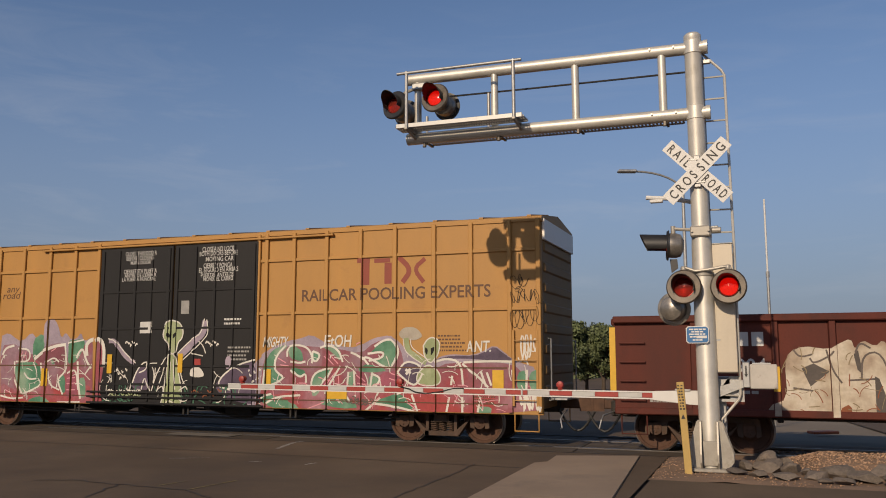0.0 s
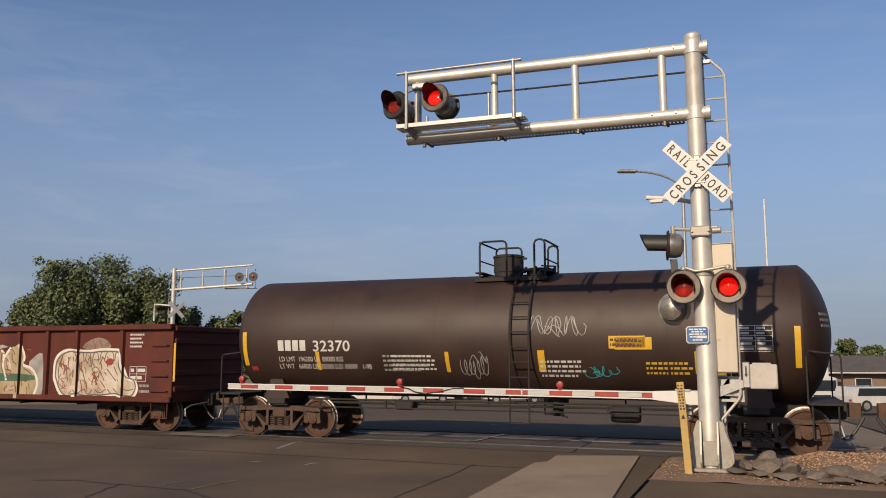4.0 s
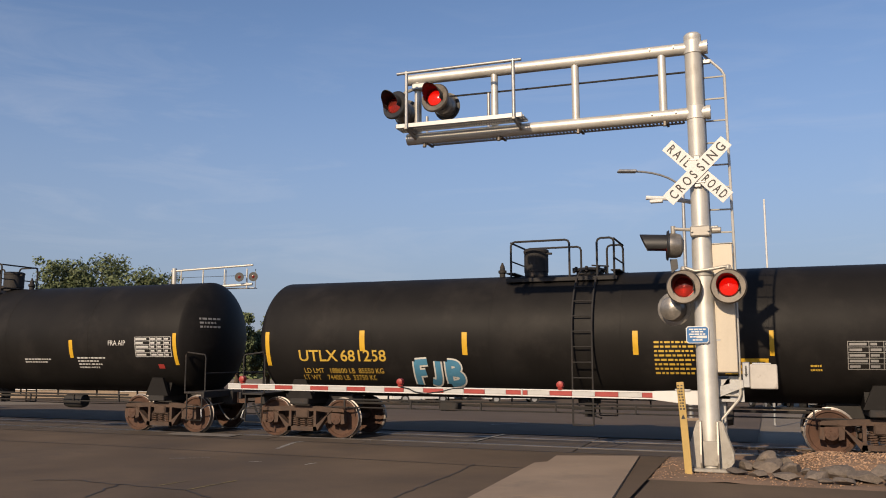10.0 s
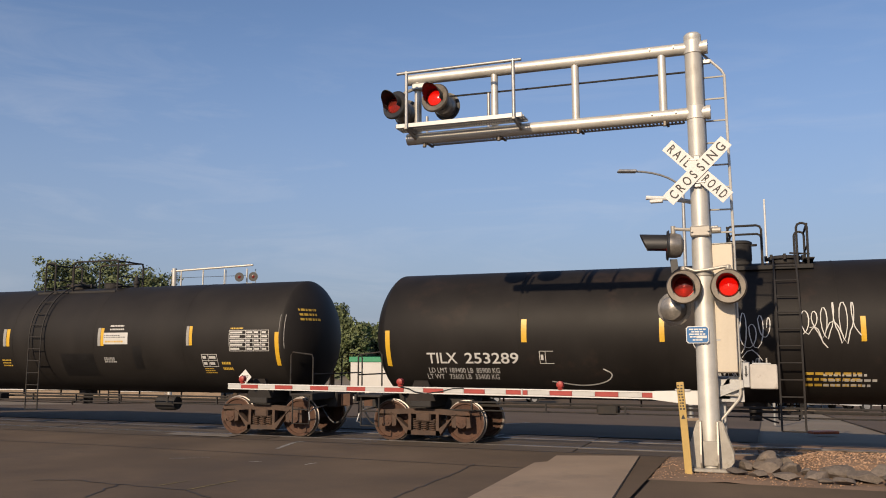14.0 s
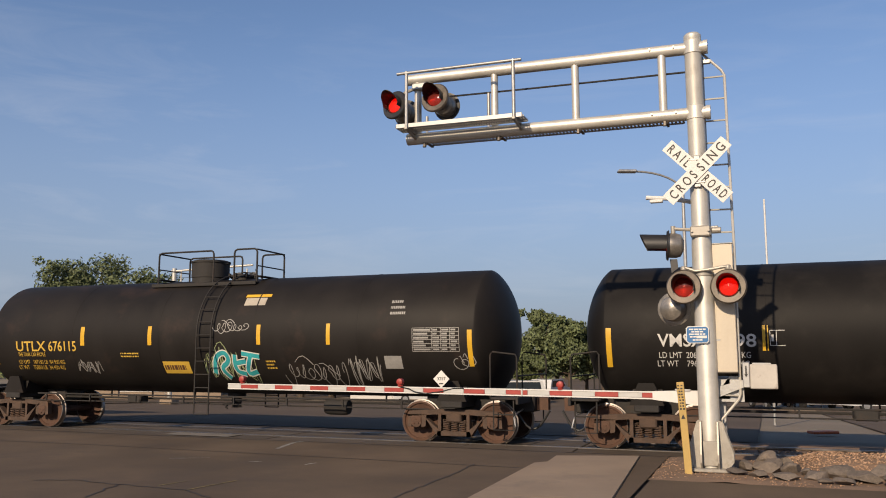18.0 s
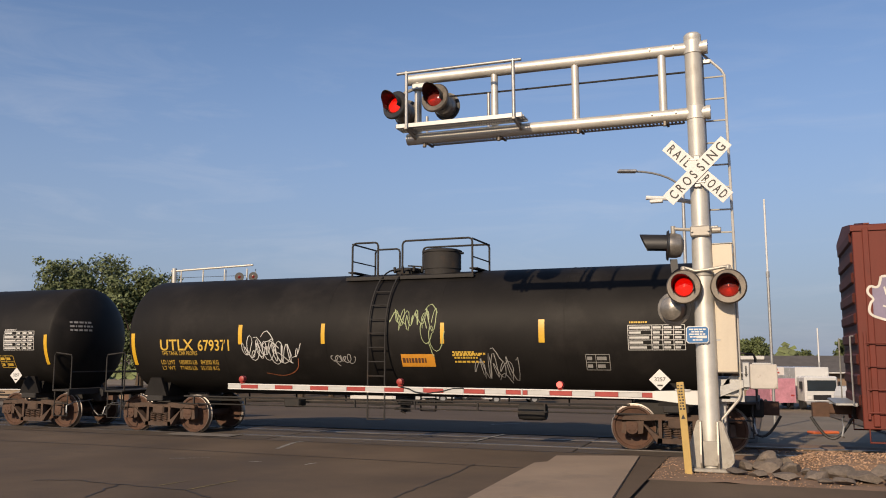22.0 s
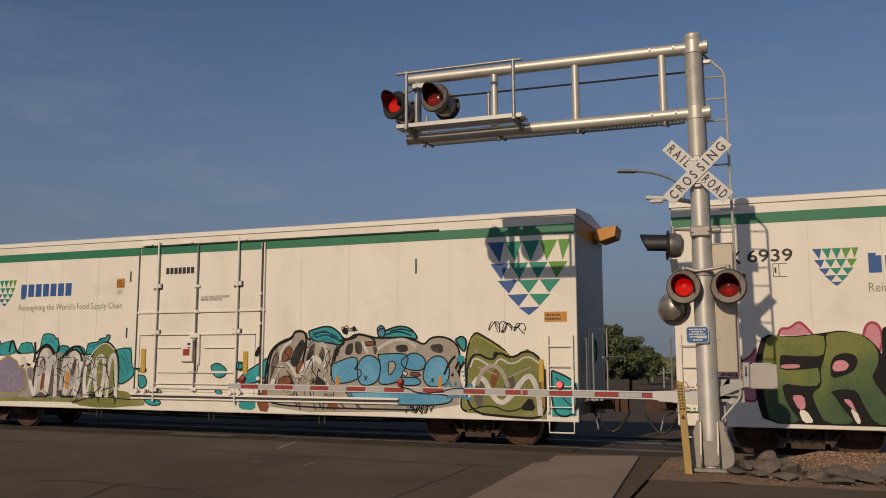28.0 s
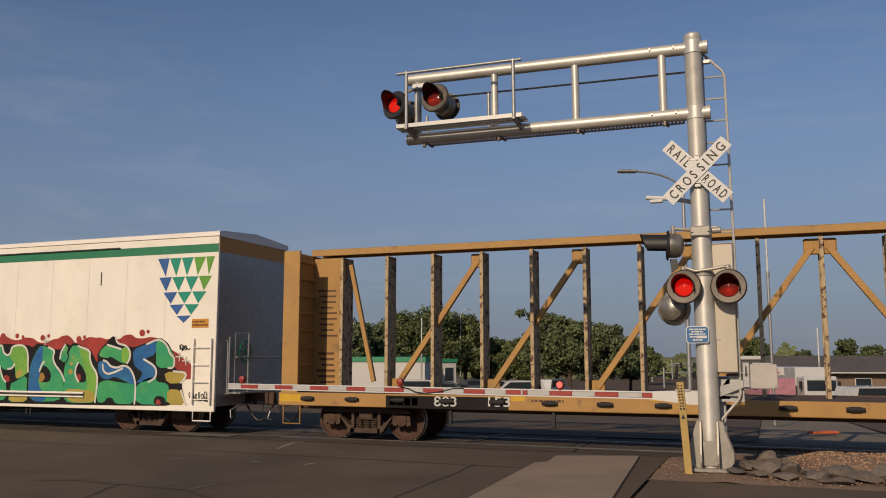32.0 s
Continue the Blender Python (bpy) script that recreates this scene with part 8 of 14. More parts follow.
GHOST = [(-8.98, 3.39), (-8.72, 3.41), (-8.64, 3.14), (-8.60, 2.94), (-8.48, 2.77), (-8.63, 2.63), (-8.71, 2.44), (-8.86, 2.56), (-9.04, 2.62), (-9.23, 2.70), (-9.19, 2.91), (-9.11, 2.97), (-9.24, 3.09), (-9.19, 3.23), (-9.03, 3.17)]
side_b.blob(rounded(GHOST, 1), M['s_lilac'], 'graffiti', 0.008)
side_b.stroke(GHOST + GHOST[:1], 0.022, M['s_white'], lift=0.0095)
side_b.stroke([(-8.94, 3.20), (-8.91, 3.05)], 0.015, M['s_white'], lift=0.013)
side_b.stroke([(-8.75, 3.19), (-8.74, 3.04)], 0.015, M['s_white'], lift=0.013)
side_b.stroke([(-8.98, 2.85), (-8.82, 2.79), (-8.68, 2.94)], 0.015, M['s_white'], lift=0.013)
side_b.text('DUDE', -7.62, 2.00, 0.179, M['s_white'], width=0.39, bold=0.006, name="graffiti_tag", lift=0.012, slant=0.1)
side_b.text('THAT IS', -7.64, 1.83, 0.147, M['s_white'], width=0.50, bold=0.006, name="graffiti_tag", lift=0.012, slant=0.1)
side_b.text('SO MINT!', -7.66, 1.63, 0.179, M['s_white'], width=0.58, bold=0.006, name="graffiti_tag", lift=0.012, slant=0.1)
side_b.text('SHOCK', -3.25, 2.30, 0.165, M['s_white'], width=0.47, bold=0.006, name="graffiti_tag", lift=0.012, slant=0.1)
side_b.text('HEX', 8.53, 2.89, 0.351, M['s_tan'], width=0.56, bold=0.006, name="graffiti_tag", lift=0.012, slant=0.1)
side_b.text('DARK', 7.64, 1.86, 0.238, M['s_ochre'], width=0.60, bold=0.006, name="graffiti_tag", lift=0.012, slant=0.1)
side_b.text('+', 7.85, 1.72, 0.123, M['s_ochre'], width=0.14, bold=0.006, name="graffiti_tag", lift=0.012, slant=0.1)
side_b.text('COLD!', 7.66, 1.52, 0.185, M['s_ochre'], width=0.63, bold=0.006, name="graffiti_tag", lift=0.012, slant=0.1)
side_b.text('TSK', 7.74, 1.30, 0.184, M['s_white'], width=0.48, bold=0.006, name="graffiti_tag", lift=0.012, slant=0.1)
side_b.text('RIV.', 1.72, 1.80, 0.184, M['s_white'], width=0.44, bold=0.006, name="graffiti_tag", lift=0.012, slant=0.1)
side_b.scrawl(-8.46, 1.67, 0.65, 0.48, M['print_white'], 92, 4, 0.017)
side_b.scrawl(8.50, 2.84, 0.59, 0.38, M['s_tan'], 95, 4, 0.017)
side_b.scrawl(7.62, 1.88, 0.58, 0.18, M['s_tan'], 96, 4, 0.017)
side_b.scrawl(7.70, 0.78, 0.60, 0.24, M['print_white'], 97, 7, 0.017)
side_b.bars(7.70, 2.13, 0.53, 0.29, 4, M['print_white'], seed=55)
side_b.rect(7.86, 1.02, 0.35, 0.22, M['print_yellow'], 'reflective_strip')
side_b.rect(-8.40, 1.02, 0.44, 0.20, M['plate_orange'], 'reflective_strip')
side_b.rect(-2.44, 0.86, 0.60, 0.16, M['print_yellow'], 'reflective_strip', lift=0.02)
data_table(side_b, 6.95, 1.58, 0.47, 0.37, 2, 2, M['print_white'])
side_b.blob([(7.14 + 0.37 * math.cos(a * 0.2618), 3.68 + 0.37 * math.sin(a * 0.2618)) for a in range(24)], M['print_white'], 'round_logo', 0.005)
side_b.blob([(7.14 + 0.26 * math.cos(a * 0.2618), 3.68 + 0.26 * math.sin(a * 0.2618)) for a in range(24)], M['oxide'], 'round_logo', 0.008)
side_b.rect(6.93, 3.60, 0.42, 0.16, M['print_white'], 'round_logo', 0.011)
side_b.rect(7.06, 3.47, 0.16, 0.42, M['print_white'], 'round_logo', 0.014)
spray('rust_streak', (0.20, 0.085, 0.045), 0.3, (0.15, 0.06, 0.035))
for k in range(60):
    side_b.rect(-7.6 + 0.24 * k + 0.05 * (k % 4), 0.62, 0.03 + 0.025 * (k % 3), 0.16 + 0.09 * ((k * 7) % 5), M['rust_streak'], 'rust_run', 0.019)
shield_logo(REEF[0][1], 8.44, 2.78, 1.84, 1.61)
shield_logo(REEF[1][1], 8.48, 2.74, 1.74, 1.66)
REEF[0][1].text('6605', -8.16, 3.77, 0.228, M['dark_print'], width=0.89, bold=0.012)
REEF[0][1].text('LINX', -8.99, 3.74, 0.231, M['dark_print'], width=0.72, bold=0.012)
REEF[0][1].bars(-8.95, 3.25, 1.05, 0.44, 3, M['dark_print'], seed=56)
data_table(REEF[0][1], -7.56, 3.42, 0.29, 0.24, 1, 1, M['dark_print'])
REEF[0][1].blocks(-5.87, 3.52, 1.83, 0.34, 7, M['logo_blue'])
REEF[0][1].rect(-5.86, 3.46, 0.15, 0.40, M['logo_blue'], 'logo_shape')
REEF[0][1].text("Reimagining the World's Food Supply Chain", -5.92, 3.15, 0.160, M['olive_print'], width=3.54, bold=0)
notice(REEF[0][1], -2.59, 3.67, 0.26, 0.25, M['plate_orange'], 3)
REEF[0][1].text('25K', -2.57, 3.52, 0.097, M['dark_print'], width=0.19, bold=0)
notice(REEF[0][1], -9.04, 2.60, 0.48, 0.23, M['plate_orange'], 2)
notice(REEF[0][1], 8.77, 2.64, 0.48, 0.21, M['plate_orange'], 2)
REEF[0][1].rect(-2.17, 3.82, 0.05, 0.28, M['dark_print'], 'vent_slot')
REEF[0][1].rect(-2.22, 2.39, 0.05, 0.26, M['dark_print'], 'vent_slot')
REEF[0][1].rect(5.82, 3.76, 0.04, 0.34, M['dark_print'], 'vent_slot')
REEF[0][1].text('CLOSE AND LOCK DOOR', 0.08, 3.35, 0.056, M['dark_print'], width=0.83, bold=0)
REEF[0][1].text('BEFORE MOVING CAR', 0.08, 3.28, 0.056, M['dark_print'], width=0.63, bold=0)
REEF[0][1].blocks(-1.01, 3.98, 0.88, 0.16, 7, M['dark_print'])
REEF[0][1].rect(-1.67, 1.51, 0.14, 0.60, M['print_yellow'], 'reflective_strip', lift=0.022)
REEF[0][1].rect(1.37, 1.50, 0.13, 0.54, M['print_yellow'], 'reflective_strip', lift=0.022)
REEF[0][1].rect(-8.96, 1.33, 0.16, 0.57, M['print_yellow'], 'reflective_strip', lift=0.022)
REEF[0][1].rect(8.64, 1.39, 0.10, 0.47, M['print_yellow'], 'reflective_strip', lift=0.022)
REEF[0][1].scrawl(7.58, 2.41, 0.71, 0.30, M['s_black'], 100, 5, 0.018)
REEF[0][1].scrawl(8.21, 0.70, 0.49, 0.27, M['s_black'], 101, 6, 0.018)
REEF[0][1].scrawl(5.64, 0.67, 0.54, 0.21, M['s_black'], 102, 5, 0.018)
REEF[0][1].scrawl(4.00, 2.48, 0.36, 0.13, M['s_black'], 103, 3, 0.018)
REEF[1][1].text('6939', -8.05, 3.74, 0.234, M['dark_print'], width=0.82, bold=0.012)
REEF[1][1].text('GBRX', -9.05, 3.72, 0.238, M['dark_print'], width=0.89, bold=0.012)
REEF[1][1].bars(-9.05, 3.24, 0.99, 0.47, 3, M['dark_print'], seed=57)
data_table(REEF[1][1], -7.59, 3.44, 0.25, 0.25, 1, 1, M['dark_print'])
shield_logo(REEF[1][1], -6.49, 3.23, 0.80, 0.72)
shield_logo(REEF[0][1], -6.45, 3.28, 0.80, 0.72)
REEF[1][1].blocks(-5.94, 3.46, 1.97, 0.32, 7, M['logo_blue'])
REEF[1][1].rect(-5.94, 3.46, 0.13, 0.37, M['logo_blue'], 'logo_shape')
REEF[1][1].text("Reimagining the World's Food Supply Chain", -5.96, 3.11, 0.168, M['olive_print'], width=3.57, bold=0)
notice(REEF[1][1], -2.61, 3.67, 0.30, 0.27, M['plate_orange'], 3)
REEF[1][1].text('25K', -2.58, 3.52, 0.093, M['dark_print'], width=0.18, bold=0)
notice(REEF[1][1], -9.08, 2.59, 0.50, 0.23, M['plate_orange'], 2)
notice(REEF[1][1], 8.73, 2.62, 0.50, 0.22, M['plate_orange'], 2)
REEF[1][1].rect(-2.18, 3.77, 0.04, 0.33, M['dark_print'], 'vent_slot')
REEF[1][1].rect(-2.24, 2.32, 0.04, 0.30, M['dark_print'], 'vent_slot')
REEF[1][1].rect(5.79, 3.76, 0.04, 0.35, M['dark_print'], 'vent_slot')
REEF[1][1].blocks(-0.66, 3.95, 0.49, 0.17, 4, M['dark_print'])
REEF[1][1].text('CLOSE AND LOCK DOOR', 0.06, 3.32, 0.050, M['dark_print'], width=0.85, bold=0)
REEF[1][1].text('BEFORE MOVING CAR', 0.06, 3.25, 0.050, M['dark_print'], width=0.71, bold=0)
REEF[1][1].rect(-1.66, 1.50, 0.11, 0.50, M['print_yellow'], 'reflective_strip', lift=0.022)
REEF[1][1].rect(-8.98, 1.33, 0.15, 0.64, M['print_yellow'], 'reflective_strip', lift=0.022)
REEF[1][1].text('REW', -3.04, 1.76, 0.174, M['s_black'], width=0.46, bold=0.006, name="graffiti_tag", lift=0.012, slant=0.1)
REEF[1][1].text('RLK', -2.97, 1.54, 0.174, M['s_black'], width=0.40, bold=0.006, name="graffiti_tag", lift=0.012, slant=0.1)
REEF[1][1].blob(rounded([(-3.41, 1.15), (-2.66, 0.96), (-2.22, 1.10), (-2.04, 0.94), (-2.50, 0.70), (-3.32, 0.68)]), M['s_black'], 'graffiti', 0.013)
REEF[1][1].blob(rounded([(-3.33, 1.02), (-2.66, 0.89), (-2.25, 1.01), (-2.16, 0.93), (-2.56, 0.76), (-3.28, 0.75)]), M['s_moss'], 'graffiti', 0.016)
REEF[1][1].stroke([(-2.82, 3.05), (-2.85, 2.85), (-2.67, 2.74), (-2.37, 2.82), (-2.34, 3.00), (-2.61, 3.09), (-2.82, 3.05)], 0.02, M['s_rose'], lift=0.01)
REEF[1][1].scrawl(-2.66, 2.61, 0.34, 0.16, M['s_rose'], 104, 3, 0.012)
REEF[1][1].scrawl(-8.49, 1.39, 0.45, 0.47, M['s_black'], 105, 4, 0.016)
REEF[1][1].scrawl(1.17, 1.81, 0.38, 0.48, M['s_black'], 106, 5, 0.016)
REEF[1][1].scrawl(0.80, 0.65, 0.79, 0.25, M['s_black'], 107, 6, 0.016)
REEF[1][1].scrawl(-9.53, 1.13, 0.41, 0.32, M['s_rust'], 108, 4, 0.014)
REEF[1][1].scrawl(-9.47, 0.80, 0.65, 0.14, M['s_lime'], 109, 6, 0.02)
REEF[1][1].blob([(3.01 + 0.07 * math.cos(a * 0.524), 2.47 + 0.07 * math.sin(a * 0.524)) for a in range(12)], M['s_red'], 'graffiti_dot', 0.007)
REEF[1][1].blob([(3.22 + 0.05 * math.cos(a * 0.524), 2.44 + 0.05 * math.sin(a * 0.524)) for a in range(12)], M['s_red'], 'graffiti_dot', 0.007)
REEF[1][1].blob([(3.92 + 0.08 * math.cos(a * 0.524), 2.41 + 0.08 * math.sin(a * 0.524)) for a in range(12)], M['s_red'], 'graffiti_dot', 0.007)
REEF[1][1].blob([(4.12 + 0.05 * math.cos(a * 0.524), 2.46 + 0.05 * math.sin(a * 0.524)) for a in range(12)], M['s_red'], 'graffiti_dot', 0.007)
REEF[1][1].blob([(5.17 + 0.09 * math.cos(a * 0.524), 2.36 + 0.09 * math.sin(a * 0.524)) for a in range(12)], M['s_red'], 'graffiti_dot', 0.007)
REEF[1][1].blob([(5.35 + 0.05 * math.cos(a * 0.524), 2.42 + 0.05 * math.sin(a * 0.524)) for a in range(12)], M['s_red'], 'graffiti_dot', 0.007)
REEF[1][1].blob([(7.22 + 0.09 * math.cos(a * 0.524), 2.51 + 0.09 * math.sin(a * 0.524)) for a in range(12)], M['s_red'], 'graffiti_dot', 0.007)
REEF[1][1].blob([(7.40 + 0.05 * math.cos(a * 0.524), 2.54 + 0.05 * math.sin(a * 0.524)) for a in range(12)], M['s_red'], 'graffiti_dot', 0.007)
REEF[1][1].blob([(2.50 + 0.1 * math.cos(a * 0.524), 2.45 + 0.1 * math.sin(a * 0.524)) for a in range(12)], M['s_red'], 'graffiti_dot', 0.007)
REEF[1][1].scrawl(8.38, 2.03, 0.28, 0.21, M['s_black'], 110, 3, 0.02)
REEF[1][1].scrawl(8.71, 0.83, 0.65, 0.26, M['s_black'], 111, 7, 0.02)
REEF[1][1].stroke([(8.29, 1.91), (8.52, 1.91)], 0.015, M['s_white'], lift=0.0215)
REEF[1][1].stroke([(8.41, 2.02), (8.41, 1.80)], 0.015, M['s_white'], lift=0.0215)
REEF[1][1].stroke([(8.50, 1.81), (8.73, 1.81)], 0.015, M['s_white'], lift=0.0215)
REEF[1][1].stroke([(8.61, 1.92), (8.61, 1.70)], 0.015, M['s_white'], lift=0.0215)
REEF[1][1].stroke([(1.32, 1.52), (1.62, 1.52)], 0.015, M['s_white'], lift=0.0215)
REEF[1][1].stroke([(1.46, 1.64), (1.48, 1.40)], 0.015, M['s_white'], lift=0.0215)
REEF[1][1].stroke([(1.66, 1.41), (1.95, 1.42)], 0.015, M['s_white'], lift=0.0215)
REEF[1][1].stroke([(1.80, 1.54), (1.81, 1.29)], 0.015, M['s_white'], lift=0.0215)
REEF[1][1].stroke([(3.89, 2.33), (4.17, 2.33)], 0.015, M['s_white'], lift=0.0215)
REEF[1][1].stroke([(4.03, 2.45), (4.03, 2.21)], 0.015, M['s_white'], lift=0.0215)
side_c.rect(-8.41, 0.78, 2.86, 0.27, M['tank_black'], 'paint_patch', lift=0.004)
side_c.text('883', -7.25, 0.84, 0.208, M['print_white'], width=0.53, bold=0.01, lift=0.012)
side_c.text('153', -6.00, 0.86, 0.203, M['print_white'], width=0.49, bold=0.01, lift=0.012)
side_c.blocks(-8.31, 0.84, 0.71, 0.17, 4, M['print_white'])
side_c.bars(-5.05, 0.94, 0.78, 0.11, 1, M['brown_print'], seed=58)
side_c.rect(-11.16, 0.87, 0.56, 0.17, M['refl_yellow'], 'reflective_strip')
side_c.rect(-2.61, 1.04, 0.38, 0.15, M['refl_yellow'], 'reflective_strip')
side_c.rect(-5.49, 0.98, 0.31, 0.15, M['refl_yellow'], 'reflective_strip')
side_c.rect(-1.11, 1.06, 0.21, 0.14, M['refl_yellow'], 'reflective_strip')
scratch(side_a, 2.65, 9.35, 0.76, 1.95, 5, 100, 's_white', 0.008, 0.0135)
scratch(side_a, 2.65, 9.35, 0.76, 1.3, 7, 50, 's_pink', 0.008, 0.0125)
scratch(side_a, -5.7, -2.5, 0.76, 1.95, 8, 70, 's_white', 0.008, 0.0135)
scratch(REEF[0][1], -5.3, -2.4, 0.72, 1.9, 21, 70, 's_black', 0.008, 0.0215)
scratch(REEF[0][1], 2.1, 3.9, 0.72, 2.2, 22, 60, 's_black', 0.007, 0.0145)
scratch(side_a, -2.25, 2.45, 0.80, 1.75, 9, 50, 's_white', 0.008, 0.012)
scratch(side_a, -2.25, 2.45, 0.76, 1.2, 10, 60, 's_green', 0.014, 0.011)
scratch(side_g, -7.0, -0.6, 0.86, 2.1, 11, 90, 's_tan', 0.007, 0.009, 0.2)
scratch(side_g, -7.0, -0.2, 0.86, 1.6, 12, 60, 's_rust', 0.007, 0.0095, 0.2)
scratch(side_g, 2.0, 5.6, 0.86, 2.1, 13, 90, 's_rust', 0.011, 0.009, 0.2)
scratch(side_g, 6.4, 8.1, 0.86, 1.9, 14, 60, 's_rust', 0.011, 0.0095, 0.2)
scratch(side_b, -7.4, -2.0, 0.75, 2.1, 15, 150, 's_shade', 0.009)
scratch(side_b, 2.6, 7.6, 0.75, 2.1, 18, 40, 's_shade', 0.007)
fat(T[8][1], [[(0.16, 1.49), (0.30, 1.93), (0.58, 2.04), (0.69, 1.80), (0.37, 1.63), (0.56, 1.38)]], 0.054, 's_turq', 's_white', 0.027, None, 0.01, None)
fat(T[8][1], [[(0.86, 1.96), (0.79, 1.55), (1.06, 1.49)], [(0.84, 1.75), (1.15, 1.80)]], 0.052, 's_turq', 's_white', 0.026, None, 0.0134, None)
fat(T[8][1], [[(1.31, 1.93), (1.08, 1.46), (1.41, 1.55)], [(1.06, 1.99), (1.56, 1.91)]], 0.051, 's_turq', 's_white', 0.026, None, 0.0168, None)

# ---- murals ----
fade("f_mint", [(0.16, 0.40, 0.13), (0.05, 0.30, 0.11), (0.03, 0.27, 0.13), (0.10, 0.34, 0.10)], 0.9, 0.10)
fade("f_lime", [(0.36, 0.40, 0.10), (0.17, 0.36, 0.06), (0.13, 0.32, 0.06)], 0.9, 0.15)
fade("f_navy", [(0.04, 0.27, 0.22), (0.025, 0.12, 0.28), (0.02, 0.10, 0.27), (0.03, 0.13, 0.30)], 0.8, 0.15)
spray("s_haze", (0.22, 0.170, 0.135), 0.22, (0.27, 0.185, 0.14))
spray("s_pinkish", (0.34, 0.23, 0.19), 0.25, (0.22, 0.12, 0.09))
spray("s_lav", (0.40, 0.33, 0.40), 0.22, (0.30, 0.25, 0.33))
spray("s_lav2", (0.115, 0.085, 0.13), 0.3, (0.20, 0.15, 0.21))
spray("s_magenta", (0.36, 0.105, 0.15), 0.25, (0.27, 0.08, 0.10))
spray("s_wedge", (0.115, 0.098, 0.088), 0.2, (0.16, 0.135, 0.12))
spray("s_fadered", (0.150, 0.060, 0.046), 0.3, (0.21, 0.125, 0.095))
spray("s_ink", (0.012, 0.03, 0.06), 0.2)
fade("f_silver", [(0.10, 0.09, 0.085), (0.34, 0.32, 0.30), (0.62, 0.59, 0.55)], 1.6, 0.15)
fade("f_loop", [(0.38, 0.37, 0.36), (0.56, 0.54, 0.51), (0.70, 0.67, 0.62)], 1.7)
fade("f_soot", [(0.018, 0.016, 0.016), (0.035, 0.03, 0.028), (0.16, 0.13, 0.11)], 1.5)
gbr, linx, oxb, gon, yel = REEF[1][1], REEF[0][1], side_b, side_g, side_a


def area(side, paint, lift, soft, *shapes):
    """Filled patches of spray paint."""
    for pts in shapes:
        side.blob(rounded(pts, soft), M[paint], lift=lift)


def line(side, paint, lift, r, *shapes):
    """Sprayed lines."""
    for pts in shapes:
        side.stroke(pts, r, M[paint], lift=lift)


def edged(side, paint, ink, lift, soft, r, *shapes):
    """Filled patches with a sprayed outline."""
    for pts in shapes:
        area(side, paint, lift, soft, pts)
        line(side, ink, lift + 0.0008, r, pts + pts[:1])



# bold moss letters over pink clouds
area(gbr, 's_pink', 0.0050, 2, [(-7.56, 2.31), (-7.51, 2.46), (-7.36, 2.44), (-7.20, 2.58), (-7.10, 2.52), (-6.95, 2.32)])
line(gbr, 's_rose', 0.0062, 0.022, [(-7.56, 2.31), (-7.51, 2.46), (-7.36, 2.44), (-7.20, 2.58), (-7.10, 2.52), (-6.95, 2.32)])
area(gbr, 's_pink', 0.0050, 2, [(-6.11, 2.28), (-6.05, 2.49), (-5.94, 2.56), (-5.82, 2.48), (-5.78, 2.21), (-5.86, 1.98)])
line(gbr, 's_rose', 0.0062, 0.022, [(-6.11, 2.28), (-6.05, 2.49), (-5.94, 2.56), (-5.82, 2.48), (-5.78, 2.21), (-5.86, 1.98)])
area(gbr, 's_pink', 0.0050, 2, [(-5.38, 2.44), (-5.14, 2.55), (-4.92, 2.61), (-4.81, 2.36), (-5.13, 2.32)])
line(gbr, 's_rose', 0.0062, 0.022, [(-5.38, 2.44), (-5.14, 2.55), (-4.92, 2.61), (-4.81, 2.36), (-5.13, 2.32)])
area(gbr, 's_pink', 0.0050, 2, [(-3.86, 2.41), (-3.60, 2.53), (-3.45, 2.60), (-3.27, 2.50), (-3.06, 2.33), (-3.49, 2.29), (-3.67, 2.31)])
line(gbr, 's_rose', 0.0062, 0.022, [(-3.86, 2.41), (-3.60, 2.53), (-3.45, 2.60), (-3.27, 2.50), (-3.06, 2.33), (-3.49, 2.29), (-3.67, 2.31)])
area(gbr, 's_pink', 0.0050, 2, [(-7.96, 2.08), (-8.10, 1.88), (-8.48, 1.72), (-8.72, 1.40), (-8.67, 1.30), (-8.39, 1.24), (-8.17, 1.06), (-7.96, 1.09), (-7.94, 1.60)])
line(gbr, 's_rose', 0.0062, 0.022, [(-7.96, 2.08), (-8.10, 1.88), (-8.48, 1.72), (-8.72, 1.40), (-8.67, 1.30), (-8.39, 1.24), (-8.17, 1.06), (-7.96, 1.09), (-7.94, 1.60)])
area(gbr, 's_pink', 0.0050, 2, [(-3.08, 2.00), (-2.93, 2.11), (-2.80, 2.00), (-2.48, 1.85), (-2.23, 1.59), (-2.37, 1.29), (-2.81, 1.25), (-2.96, 1.37), (-3.20, 1.65)])
line(gbr, 's_rose', 0.0062, 0.022, [(-3.08, 2.00), (-2.93, 2.11), (-2.80, 2.00), (-2.48, 1.85), (-2.23, 1.59), (-2.37, 1.29), (-2.81, 1.25), (-2.96, 1.37), (-3.20, 1.65)])
